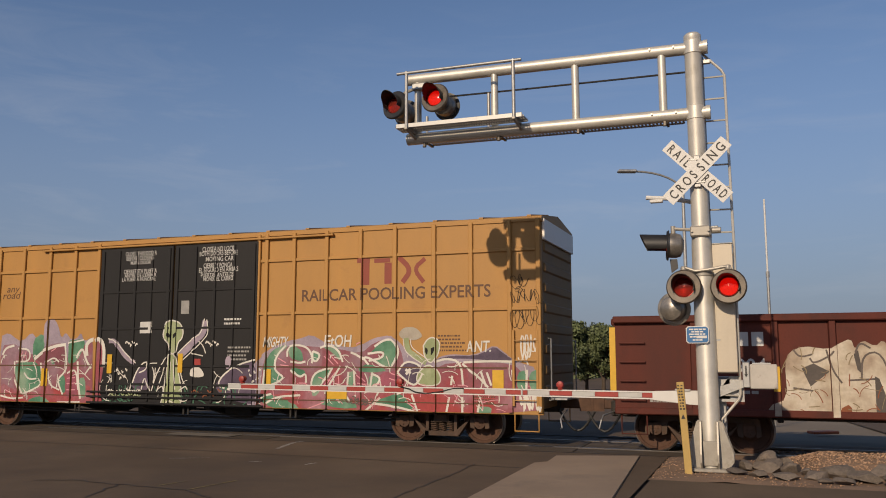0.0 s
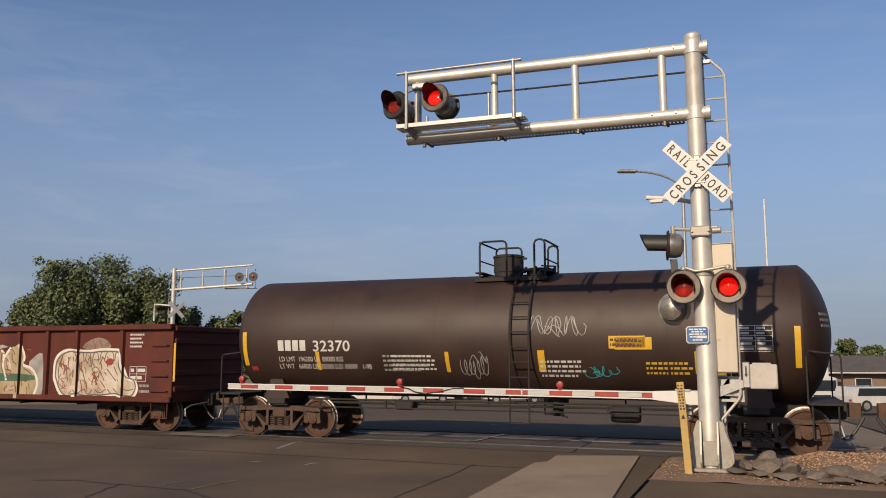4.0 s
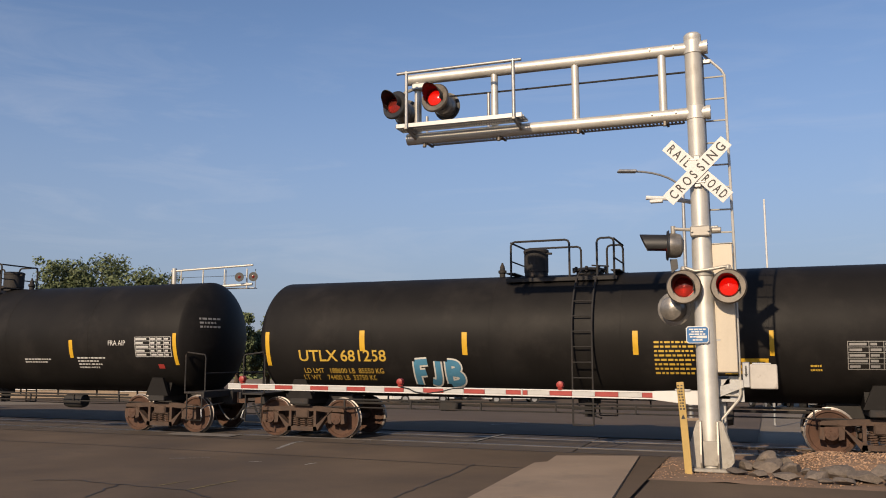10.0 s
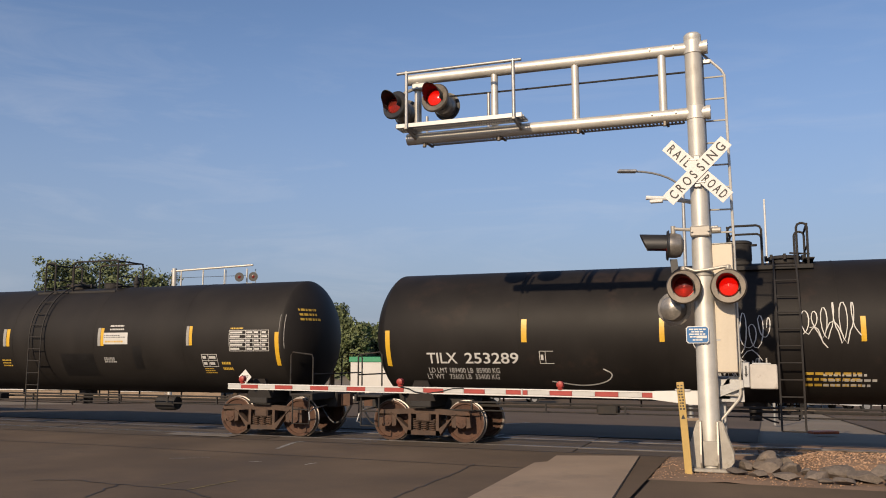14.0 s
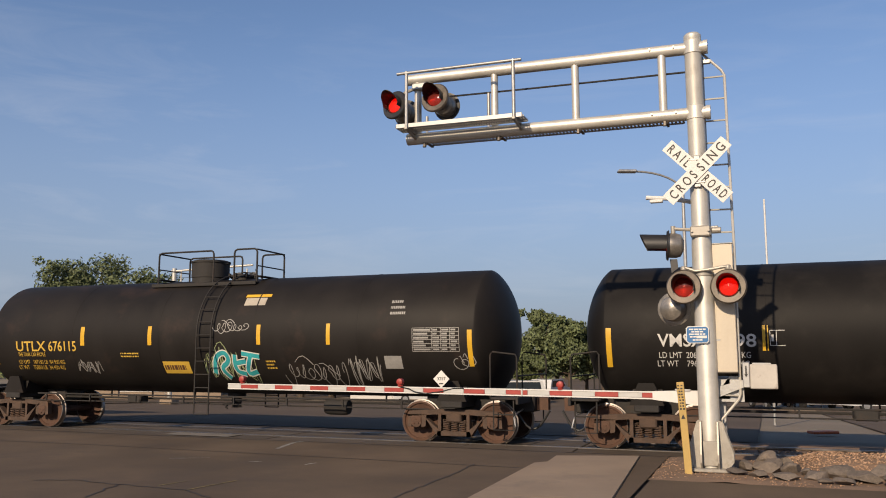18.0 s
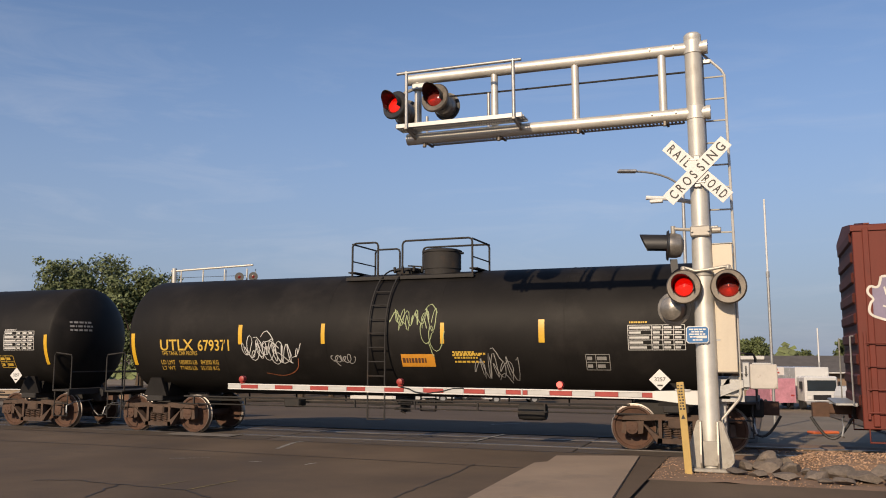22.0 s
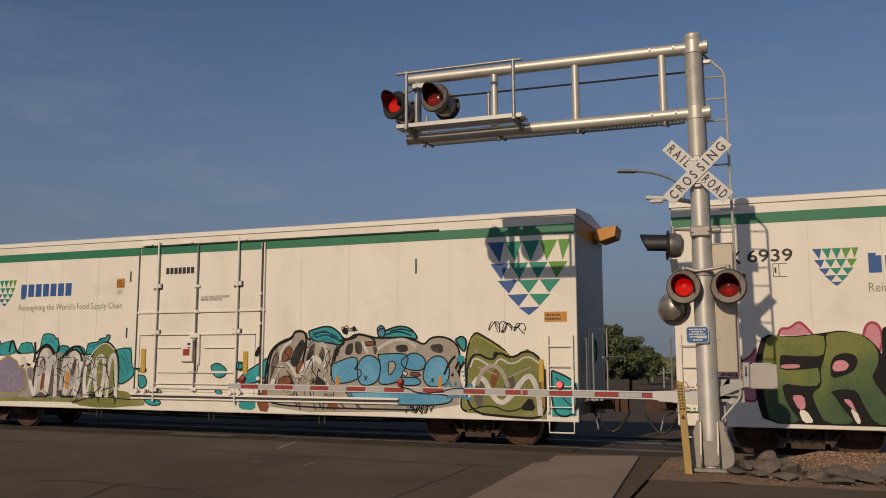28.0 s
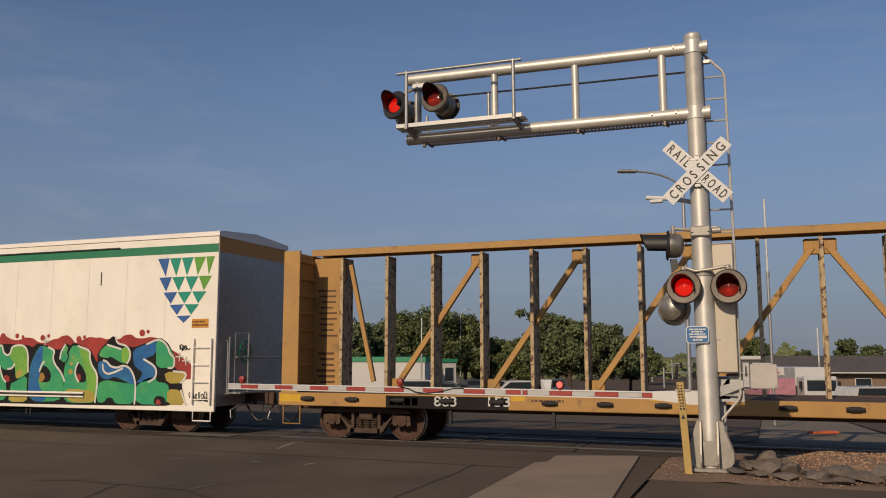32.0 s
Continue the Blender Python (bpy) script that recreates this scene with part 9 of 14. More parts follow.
area(gbr, 's_black', 0.0090, 1, [(-7.83, 2.35), (-7.38, 2.29), (-6.75, 2.36), (-6.47, 2.41), (-6.07, 2.31), (-5.86, 2.07), (-5.81, 1.93), (-5.80, 2.43), (-5.68, 2.48), (-5.29, 2.47), (-5.27, 2.32), (-5.02, 2.36), (-4.70, 2.37), (-4.43, 2.26), (-4.26, 2.07), (-4.25, 2.34), (-4.12, 2.40), (-3.68, 2.34), (-3.62, 2.29), (-3.44, 2.35), (-2.99, 2.30), (-3.04, 2.02), (-3.19, 1.67), (-3.07, 1.45), (-2.86, 1.15), (-2.66, 1.03), (-2.63, 0.69), (-3.20, 0.66), (-3.81, 0.69), (-5.06, 0.66), (-5.99, 0.66), (-6.78, 0.66), (-7.88, 0.67), (-7.99, 1.08), (-8.04, 1.55), (-7.96, 1.98)])
area(gbr, 'f_moss', 0.0100, 1, [(-7.74, 2.34), (-7.38, 2.27), (-6.77, 2.34), (-6.75, 2.12), (-6.80, 1.92), (-7.28, 1.93), (-7.54, 1.96), (-7.56, 1.82), (-7.55, 1.65), (-7.00, 1.69), (-6.88, 1.72), (-6.87, 1.38), (-7.17, 1.37), (-7.54, 1.42), (-7.50, 1.14), (-7.40, 0.93), (-7.23, 0.69), (-7.76, 0.69), (-7.84, 0.99), (-7.89, 1.60), (-7.84, 1.98)])
area(gbr, 'f_moss', 0.0102, 1, [(-6.74, 2.33), (-6.49, 2.38), (-6.18, 2.34), (-5.96, 2.18), (-5.87, 1.98), (-5.89, 1.77), (-5.98, 1.61), (-6.00, 1.50), (-5.81, 1.20), (-5.68, 1.04), (-5.52, 0.93), (-5.65, 0.70), (-5.98, 0.69), (-6.16, 1.02), (-6.26, 1.30), (-6.47, 1.33), (-6.72, 1.28), (-6.63, 1.17), (-6.51, 0.96), (-6.31, 0.70), (-6.83, 0.69), (-6.96, 1.00), (-7.03, 1.23), (-6.84, 1.38), (-6.86, 1.65), (-6.78, 1.89), (-6.73, 2.12)])
area(gbr, 'f_moss', 0.0104, 1, [(-5.67, 2.44), (-5.33, 2.45), (-5.34, 2.21), (-5.38, 1.89), (-5.37, 1.64), (-5.35, 1.25), (-5.29, 1.12), (-5.15, 0.93), (-5.22, 0.72), (-5.50, 0.70), (-5.47, 0.93), (-5.64, 1.05), (-5.76, 1.25), (-5.74, 1.48), (-5.69, 1.66), (-5.71, 1.82), (-5.41, 1.82), (-5.42, 1.88), (-5.70, 1.89), (-5.67, 2.16)])
area(gbr, 'f_moss', 0.0106, 1, [(-5.34, 2.07), (-5.30, 2.22), (-5.13, 2.32), (-4.86, 2.35), (-4.56, 2.31), (-4.36, 2.17), (-4.26, 1.98), (-4.24, 1.73), (-4.36, 1.67), (-4.68, 1.71), (-4.84, 1.66), (-4.57, 1.62), (-4.26, 1.56), (-4.11, 1.41), (-4.05, 1.20), (-4.06, 0.92), (-4.17, 0.73), (-4.80, 0.70), (-5.07, 0.80), (-5.22, 0.99), (-5.26, 1.14), (-5.09, 1.19), (-4.81, 1.08), (-4.54, 0.97), (-4.35, 1.01), (-4.38, 1.11), (-4.77, 1.23), (-5.19, 1.35), (-5.35, 1.52), (-5.37, 1.77)])
area(gbr, 'f_moss', 0.0108, 1, [(-4.11, 2.36), (-3.68, 2.31), (-3.73, 2.15), (-3.83, 1.91), (-3.84, 1.73), (-3.71, 1.84), (-3.56, 2.02), (-3.48, 2.30), (-3.02, 2.28), (-3.09, 2.00), (-3.23, 1.65), (-3.10, 1.49), (-2.92, 1.19), (-2.71, 1.00), (-2.68, 0.70), (-3.15, 0.69), (-3.28, 0.97), (-3.42, 1.42), (-3.80, 1.36), (-3.62, 1.10), (-3.44, 0.77), (-3.46, 0.70), (-3.95, 0.71), (-3.99, 0.96), (-4.03, 1.20), (-4.08, 1.44), (-4.17, 1.62), (-4.17, 1.98)])
area(gbr, 's_pink', 0.0118, 1, [(-7.54, 1.77), (-7.20, 1.78), (-7.21, 1.70), (-7.54, 1.69)],
     [(-7.39, 1.20), (-7.16, 1.20), (-7.14, 0.96), (-7.26, 0.92)])
area(gbr, 'reefer', 0.0118, 1, [(-7.27, 0.92), (-7.14, 0.93), (-7.00, 0.70), (-7.20, 0.69)])
area(gbr, 's_black', 0.0118, 1, [(-6.69, 1.77), (-6.61, 1.93), (-6.45, 1.99), (-6.26, 1.96), (-6.21, 1.82), (-6.29, 1.66), (-6.48, 1.56), (-6.68, 1.51)],
     [(-5.11, 1.82), (-5.03, 1.96), (-4.85, 2.00), (-4.69, 1.86), (-4.65, 1.73), (-4.83, 1.66), (-5.02, 1.67)])
area(gbr, 's_pink', 0.0126, 1, [(-6.66, 1.72), (-6.60, 1.84), (-6.45, 1.86), (-6.36, 1.77), (-6.43, 1.66), (-6.62, 1.64)],
     [(-5.08, 1.79), (-5.02, 1.89), (-4.88, 1.89), (-4.82, 1.68), (-5.00, 1.71)],
     [(-6.52, 1.14), (-6.38, 1.14), (-6.31, 0.97), (-6.28, 0.88)])
area(gbr, 'reefer', 0.0126, 1, [(-6.40, 0.97), (-6.29, 0.94), (-6.22, 0.71), (-6.30, 0.70)])
area(gbr, 's_pink', 0.0126, 1, [(-3.81, 1.89), (-3.68, 2.30), (-3.62, 2.28), (-3.59, 2.11), (-3.71, 1.86)],
     [(-3.61, 1.09), (-3.48, 1.09), (-3.43, 0.99), (-3.53, 0.98)])
area(gbr, 'reefer', 0.0126, 1, [(-3.53, 0.98), (-3.43, 0.99), (-3.34, 0.70), (-3.44, 0.70)])
area(gbr, 's_pink', 0.0126, 1, [(-4.76, 1.08), (-4.38, 1.08), (-4.41, 1.01), (-4.57, 1.00)])
line(gbr, 's_black', 0.0124, 0.012, [(-6.74, 2.12), (-6.74, 2.33)])
line(gbr, 's_black', 0.0124, 0.014, [(-5.37, 1.77), (-5.34, 2.21), (-5.13, 2.32)])
area(gbr, 'plate_orange', 0.0150, 0, [(-4.09, 1.46), (-4.00, 1.48), (-3.98, 1.03), (-4.05, 1.03)])
# five fat letters, blue to yellow, over a red cloud
area(gbr, 's_red', 0.0050, 1, [(1.47, 1.86), (1.58, 1.99), (1.85, 2.08), (1.93, 2.18), (2.25, 2.25), (2.30, 2.42), (2.53, 2.50), (2.88, 2.35), (3.14, 2.37), (3.27, 2.43), (3.58, 2.41), (3.78, 2.29), (4.08, 2.27), (4.30, 2.38), (4.46, 2.38), (4.57, 2.45), (4.78, 2.48), (4.94, 2.38), (5.05, 2.26), (5.31, 2.35), (5.52, 2.43), (5.72, 2.40), (5.90, 2.41), (6.08, 2.35), (6.23, 2.38), (6.48, 2.34), (6.66, 2.46), (6.88, 2.48), (7.03, 2.38), (7.27, 2.37), (7.47, 2.41), (7.71, 2.38), (7.87, 2.29), (8.13, 2.09), (8.39, 1.98), (8.53, 1.85), (8.79, 1.72), (8.80, 1.27), (1.68, 1.13), (1.47, 1.23), (1.43, 1.47)])
area(gbr, 's_black', 0.0075, 1, [(1.90, 2.16), (2.10, 2.26), (2.51, 2.25), (2.86, 2.25), (3.47, 2.22), (3.59, 2.15), (3.78, 2.29), (4.40, 2.10), (4.57, 2.10), (4.73, 2.29), (4.89, 2.19), (4.99, 2.29), (5.59, 2.10), (5.70, 1.91), (5.84, 1.73), (5.81, 2.01), (6.08, 2.26), (6.26, 2.44), (6.41, 2.41), (6.46, 2.25), (6.83, 2.18), (6.96, 2.14), (7.37, 2.26), (7.78, 2.40), (8.02, 2.27), (8.15, 2.09), (8.28, 1.89), (8.26, 1.60), (8.64, 1.55), (8.61, 1.36), (8.48, 1.26), (8.66, 0.71), (5.85, 0.67), (1.61, 0.66), (1.77, 1.04), (1.91, 1.18), (2.08, 1.43), (1.96, 1.67)])
area(gbr, 'f_mint', 0.0090, 1, [(2.11, 2.22), (2.50, 2.21), (2.55, 2.03), (2.70, 1.93), (2.82, 2.01), (2.85, 2.22), (3.43, 2.21), (3.48, 1.49), (3.31, 1.38), (3.06, 1.29), (2.99, 1.72), (2.83, 1.58), (2.62, 1.55), (2.45, 1.67), (2.57, 1.34), (2.72, 1.22), (2.73, 1.05), (2.83, 0.93), (2.65, 0.72), (1.79, 0.69), (1.89, 0.94), (2.06, 1.28), (2.13, 1.67)])
area(gbr, 'f_lime', 0.0094, 1, [(2.85, 2.20), (3.43, 2.20), (3.47, 1.50), (3.31, 1.39), (3.06, 1.30), (3.00, 1.72), (2.78, 1.91)])
area(gbr, 'f_mint', 0.0092, 1, [(3.00, 1.22), (3.46, 1.44), (3.47, 0.97), (3.52, 0.71), (2.83, 0.69), (2.87, 0.94), (2.90, 1.20)])
area(gbr, 's_sun', 0.0096, 1, [(2.90, 1.01), (3.46, 0.97), (3.51, 0.71), (2.84, 0.70)],
     [(3.05, 1.48), (3.22, 1.60), (3.31, 1.44), (3.06, 1.31)])
area(gbr, 's_red', 0.0090, 1, [(2.61, 1.41), (2.82, 1.40), (2.85, 1.24), (2.72, 1.23)])
area(gbr, 'f_mint', 0.0090, 1, [(3.89, 2.22), (4.39, 2.08), (4.31, 1.91), (4.39, 1.70), (4.64, 1.50), (4.75, 1.27), (4.73, 0.99), (4.60, 0.75), (3.80, 0.72), (3.55, 0.85), (3.51, 1.25), (3.55, 1.72), (3.76, 2.10)])
area(gbr, 'f_navy', 0.0094, 1, [(3.88, 2.20), (3.98, 2.16), (3.90, 1.44), (3.84, 1.21), (4.18, 0.80), (4.07, 0.73), (3.80, 0.73), (3.55, 0.86), (3.52, 1.25), (3.56, 1.72), (3.76, 2.08)])
area(gbr, 's_black', 0.0100, 1, [(3.89, 1.49), (4.02, 1.70), (4.21, 1.59), (4.31, 1.40), (4.25, 1.24), (3.90, 1.23)])
area(gbr, 's_ochre', 0.0104, 1, [(3.90, 1.48), (4.02, 1.49), (4.09, 1.35), (4.00, 1.24), (3.89, 1.24)])
edged(gbr, 'f_mint', 's_black', 0.0096, 1, 0.016, [(4.57, 1.84), (4.63, 2.08), (4.74, 2.23), (4.85, 2.16), (4.79, 1.98), (4.88, 1.96), (4.79, 1.74), (4.63, 1.76)])
area(gbr, 'f_mint', 0.0090, 1, [(5.00, 2.24), (5.57, 2.08), (5.55, 1.91), (5.63, 1.69), (5.81, 1.51), (5.87, 1.26), (5.85, 1.01), (5.79, 0.73), (4.92, 0.71), (4.75, 0.85), (4.73, 1.22), (4.72, 1.59), (4.84, 2.01)])
area(gbr, 'f_lime', 0.0094, 1, [(5.15, 2.19), (5.56, 2.07), (5.54, 1.90), (5.62, 1.68), (5.80, 1.51), (5.86, 1.26), (5.84, 1.01), (5.78, 0.74), (5.49, 0.73), (5.53, 1.32), (5.35, 1.73)])
area(gbr, 's_sun', 0.0096, 2, [(4.77, 1.08), (5.23, 1.07), (5.77, 1.03), (5.78, 0.74), (4.93, 0.72)])
area(gbr, 's_black', 0.0100, 1, [(5.09, 1.45), (5.19, 1.77), (5.33, 1.66), (5.47, 1.46), (5.49, 1.25), (5.23, 1.24)])
area(gbr, 's_red', 0.0104, 1, [(5.18, 1.46), (5.30, 1.46), (5.30, 1.27), (5.21, 1.27)])
area(gbr, 's_sun', 0.0104, 2, [(4.89, 1.73), (4.96, 1.66), (5.03, 1.73), (4.96, 1.80)],
     [(4.85, 1.52), (4.95, 1.42), (5.05, 1.52), (4.95, 1.62)],
     [(4.96, 1.89), (5.00, 1.85), (5.04, 1.89), (5.00, 1.93)])
area(gbr, 'f_mint', 0.0090, 1, [(5.86, 1.92), (5.91, 2.07), (6.11, 2.22), (6.41, 2.14), (6.59, 2.10), (6.81, 2.14), (6.89, 1.92), (6.79, 1.73), (6.59, 1.76), (6.26, 1.92), (6.14, 1.87)])
area(gbr, 'f_lime', 0.0094, 1, [(6.59, 2.10), (6.74, 2.19), (6.86, 2.05), (6.87, 1.85), (6.78, 1.74), (6.60, 1.78)])
area(gbr, 'f_navy', 0.0092, 1, [(5.84, 1.77), (6.06, 1.82), (6.22, 1.69), (6.44, 1.63), (6.69, 1.70), (6.89, 1.62), (7.04, 1.42), (7.08, 1.21), (6.89, 1.24), (6.67, 1.32), (6.39, 1.41), (6.20, 1.32), (5.99, 1.36), (5.86, 1.54)])
area(gbr, 'f_mint', 0.0090, 1, [(5.88, 1.24), (6.15, 1.32), (6.55, 1.26), (7.07, 1.22), (7.10, 1.12), (7.07, 0.72), (6.45, 0.72), (6.28, 0.87), (6.10, 0.74), (5.86, 0.75)])
area(gbr, 'f_navy', 0.0092, 1, [(6.96, 2.09), (7.37, 2.23), (7.69, 2.33), (7.69, 1.98), (7.32, 1.85), (7.69, 1.66), (7.72, 1.40), (7.37, 1.29), (7.08, 1.25), (7.21, 1.34), (7.30, 1.52), (7.08, 1.63), (6.98, 1.78)])
area(gbr, 'f_mint', 0.0094, 1, [(7.68, 2.31), (7.78, 2.37), (7.99, 2.24), (8.13, 2.09), (8.26, 1.89), (8.25, 1.64), (7.71, 1.63), (7.68, 1.98)])
area(gbr, 'f_mint', 0.0092, 1, [(7.09, 1.12), (7.23, 1.27), (7.47, 1.38), (7.72, 1.40), (7.73, 1.29), (8.08, 1.25), (8.14, 1.05), (8.09, 0.73), (7.10, 0.72)])
area(gbr, 's_black', 0.0098, 1, [(7.66, 0.73), (7.69, 0.89), (7.80, 0.95), (8.00, 0.91), (8.08, 0.73)])
area(gbr, 's_red', 0.0102, 1, [(7.73, 0.73), (7.76, 0.87), (7.87, 0.83), (7.90, 0.73)])
area(gbr, 's_black', 0.0098, 1, [(6.09, 0.72), (6.18, 0.86), (6.35, 0.88), (6.49, 0.71)])
area(gbr, 's_sun', 0.0096, 1, [(7.94, 1.54), (8.62, 1.53), (8.59, 1.39), (8.46, 1.26), (8.07, 1.25)],
     [(8.07, 1.11), (8.48, 1.10), (8.64, 0.73), (8.09, 0.73)])
line(gbr, 's_white', 0.0115, 0.026, [(2.50, 2.21), (2.55, 2.03), (2.70, 1.93), (2.82, 2.01), (2.86, 2.22), (3.43, 2.21), (3.48, 1.49)],
     [(2.09, 2.22), (2.50, 2.21)],
     [(2.74, 1.58), (2.91, 1.59), (2.99, 1.72)],
     [(2.45, 1.67), (2.57, 1.34), (2.71, 1.22)],
     [(4.14, 2.16), (4.39, 2.07), (4.31, 1.91), (4.40, 1.70), (4.64, 1.50), (4.77, 1.26)],
     [(3.88, 1.51), (3.93, 1.68), (4.04, 1.79)],
     [(5.15, 2.19), (5.58, 2.07), (5.56, 1.89), (5.66, 1.66), (5.82, 1.51), (5.87, 1.26), (5.81, 0.73)],
     [(5.24, 1.25), (5.10, 1.45), (5.12, 1.64), (5.20, 1.77)],
     [(6.11, 2.22), (6.59, 2.10)],
     [(6.38, 2.41), (6.45, 2.24), (6.74, 2.20), (6.88, 2.04), (6.87, 1.85), (6.78, 1.73)],
     [(6.01, 1.82), (6.16, 1.78), (6.24, 1.67), (6.47, 1.62), (6.69, 1.70), (6.90, 1.62), (7.05, 1.38), (7.10, 1.12), (7.08, 0.72)],
     [(7.37, 2.22), (7.78, 2.37), (8.04, 2.18), (8.09, 2.00), (8.26, 1.89), (8.25, 1.63), (8.06, 1.63)],
     [(7.30, 1.85), (7.71, 1.66), (7.72, 1.39), (7.47, 1.27)],
     [(8.22, 1.55), (8.63, 1.53), (8.60, 1.38), (8.46, 1.26)],
     [(8.48, 1.10), (8.65, 0.73)],
     [(4.57, 1.83), (4.59, 2.05), (4.74, 2.24)],
     [(1.68, 1.14), (1.91, 1.16)],
     [(6.00, 1.73), (6.03, 1.55), (6.17, 1.46), (6.39, 1.51), (6.67, 1.62)],
     [(2.05, 1.43), (2.01, 1.28)])
line(gbr, 's_black', 0.0112, 0.014, [(6.26, 2.41), (6.27, 2.29), (6.39, 2.22)])
# looped silver letters over turquoise blocks
area(linx, 'f_olive', 0.0052, 1, [(-9.31, 0.78), (-9.22, 0.99), (-7.54, 1.06), (-6.56, 1.03), (-5.13, 1.00), (-3.71, 1.07), (-2.30, 1.09), (-1.53, 0.83), (-1.53, 0.67), (-2.78, 0.68), (-3.64, 0.74), (-6.86, 0.72), (-9.13, 0.75)])
area(linx, 's_grey', 0.0060, 1, [(-9.28, 0.83), (-8.95, 1.04), (-8.38, 1.57), (-7.51, 1.62), (-5.78, 1.58), (-3.68, 1.64), (-2.43, 1.51), (-2.30, 1.05), (-3.36, 0.84), (-4.52, 0.82), (-6.36, 0.84), (-7.98, 0.82)])
edged(linx, 's_turq', 's_black', 0.0066, 0, 0.012, [(-8.84, 2.24), (-8.35, 2.08), (-8.31, 1.52), (-8.71, 1.49)],
     [(-8.01, 2.46), (-7.54, 2.47), (-7.52, 2.21), (-7.30, 2.29), (-7.28, 2.00), (-7.94, 2.07)],
     [(-7.30, 2.34), (-6.91, 2.33), (-6.90, 2.23), (-6.61, 2.15), (-6.56, 1.93), (-7.24, 2.00)],
     [(-6.58, 2.23), (-6.20, 2.33), (-6.01, 2.33), (-5.87, 2.00), (-6.56, 1.92)],
     [(-5.87, 2.00), (-5.75, 2.28), (-5.36, 2.30), (-5.24, 2.00)],
     [(-9.55, 1.53), (-9.15, 1.51), (-9.17, 0.99), (-9.58, 0.92)],
     [(-7.39, 2.50), (-7.28, 2.51), (-7.27, 2.41), (-7.37, 2.40)],
     [(-6.60, 2.34), (-6.50, 2.35), (-6.49, 2.26), (-6.58, 2.25)])
line(linx, 's_white', 0.0078, 0.008, [(-7.87, 2.37), (-7.70, 2.34), (-7.59, 2.18)],
     [(-7.89, 2.24), (-7.72, 2.21), (-7.63, 2.08)],
     [(-8.69, 2.08), (-8.54, 1.93), (-8.38, 1.57)])
area(linx, 'f_silver', 0.0070, 1, [(-8.95, 0.80), (-8.80, 1.55), (-8.45, 1.95), (-7.9, 2.02), (-7.2, 1.95), (-6.5, 1.90), (-6.4, 0.86)])
area(linx, 'f_olive', 0.0076, 1, [(-8.6, 0.86), (-8.5, 1.30), (-8.32, 1.42), (-8.3, 0.86)], [(-7.45, 0.88), (-7.40, 1.40), (-7.2, 1.62), (-7.18, 0.88)], [(-5.15, 1.0), (-4.9, 1.6), (-4.7, 1.7), (-4.85, 1.05)])
edged(linx, 'f_silver', 's_black', 0.0090, 1, 0.018, [(-8.29, 0.88), (-8.23, 1.57), (-8.10, 1.95), (-7.84, 2.06), (-7.54, 2.00), (-7.43, 0.86)])
edged(linx, 's_sage', 's_black', 0.0094, 1, 0.022, [(-7.17, 0.87), (-7.16, 1.98), (-6.94, 2.26), (-6.67, 2.21), (-6.55, 1.92), (-6.49, 0.88)])
line(linx, 's_black', 0.0112, 0.030, [(-8.36, 2.03), (-8.34, 2.28), (-8.24, 2.42), (-8.12, 2.28), (-8.09, 2.03)],
     [(-6.15, 2.03), (-6.12, 2.29), (-6.03, 2.37), (-5.92, 2.08), (-5.73, 1.99)],
     [(-8.09, 1.31), (-7.96, 1.57), (-7.93, 1.93)],
     [(-5.78, 1.58), (-5.54, 1.73), (-5.37, 1.68)])
area(linx, 's_plum', 0.0112, 1, [(-7.34, 1.02), (-7.31, 1.57), (-7.21, 1.57), (-7.20, 0.97)])
area(linx, 's_rust', 0.0112, 1, [(-8.29, 0.85), (-8.27, 1.06), (-8.14, 1.06), (-8.13, 0.81)])
line(linx, 'f_loop', 0.0130, 0.056, [(-8.75, 1.98), (-8.68, 1.31), (-8.61, 0.90), (-8.54, 1.72), (-8.31, 1.80), (-8.29, 1.31), (-8.31, 0.90), (-8.15, 1.47), (-7.99, 1.98), (-7.94, 1.31), (-7.87, 0.88), (-7.77, 1.52), (-7.66, 2.03), (-7.62, 1.42), (-7.49, 0.89), (-7.39, 1.22), (-7.25, 1.68), (-7.21, 1.94), (-7.18, 1.32), (-7.10, 0.90), (-6.99, 1.47), (-6.89, 2.03), (-6.85, 1.42), (-6.74, 0.90), (-6.66, 1.48), (-6.60, 1.92)],
     [(-8.08, 1.21), (-7.69, 1.27), (-7.48, 1.12)],
     [(-8.87, 0.87), (-8.47, 1.05), (-7.66, 0.86)])
edged(linx, 's_lilac', 's_sun', 0.0142, 1, 0.018, [(-6.52, 1.78), (-6.33, 1.85), (-6.18, 1.98), (-6.05, 1.88), (-5.86, 1.80), (-5.80, 1.67), (-5.60, 1.62), (-5.52, 1.48), (-5.58, 1.36), (-5.48, 1.29), (-5.50, 1.09), (-5.73, 1.01), (-5.74, 0.93), (-6.24, 0.92), (-6.44, 1.03), (-6.49, 1.23), (-6.42, 1.48)])
edged(linx, 's_lilac', 's_sun', 0.0144, 1, 0.016, [(-5.47, 1.56), (-5.38, 1.63), (-5.26, 1.61), (-5.23, 1.32), (-5.39, 1.29)])
line(linx, 's_cream', 0.0154, 0.010, [(-6.09, 1.04), (-6.14, 1.28), (-6.02, 1.41), (-5.89, 1.37), (-5.88, 1.14), (-6.00, 1.04)],
     [(-5.90, 1.47), (-5.78, 1.51), (-5.68, 1.44)],
     [(-6.28, 1.48), (-6.06, 1.54)])
area(linx, 'plate_orange', 0.0160, 0, [(-6.61, 1.48), (-6.52, 1.49), (-6.49, 1.03), (-6.58, 1.03)])
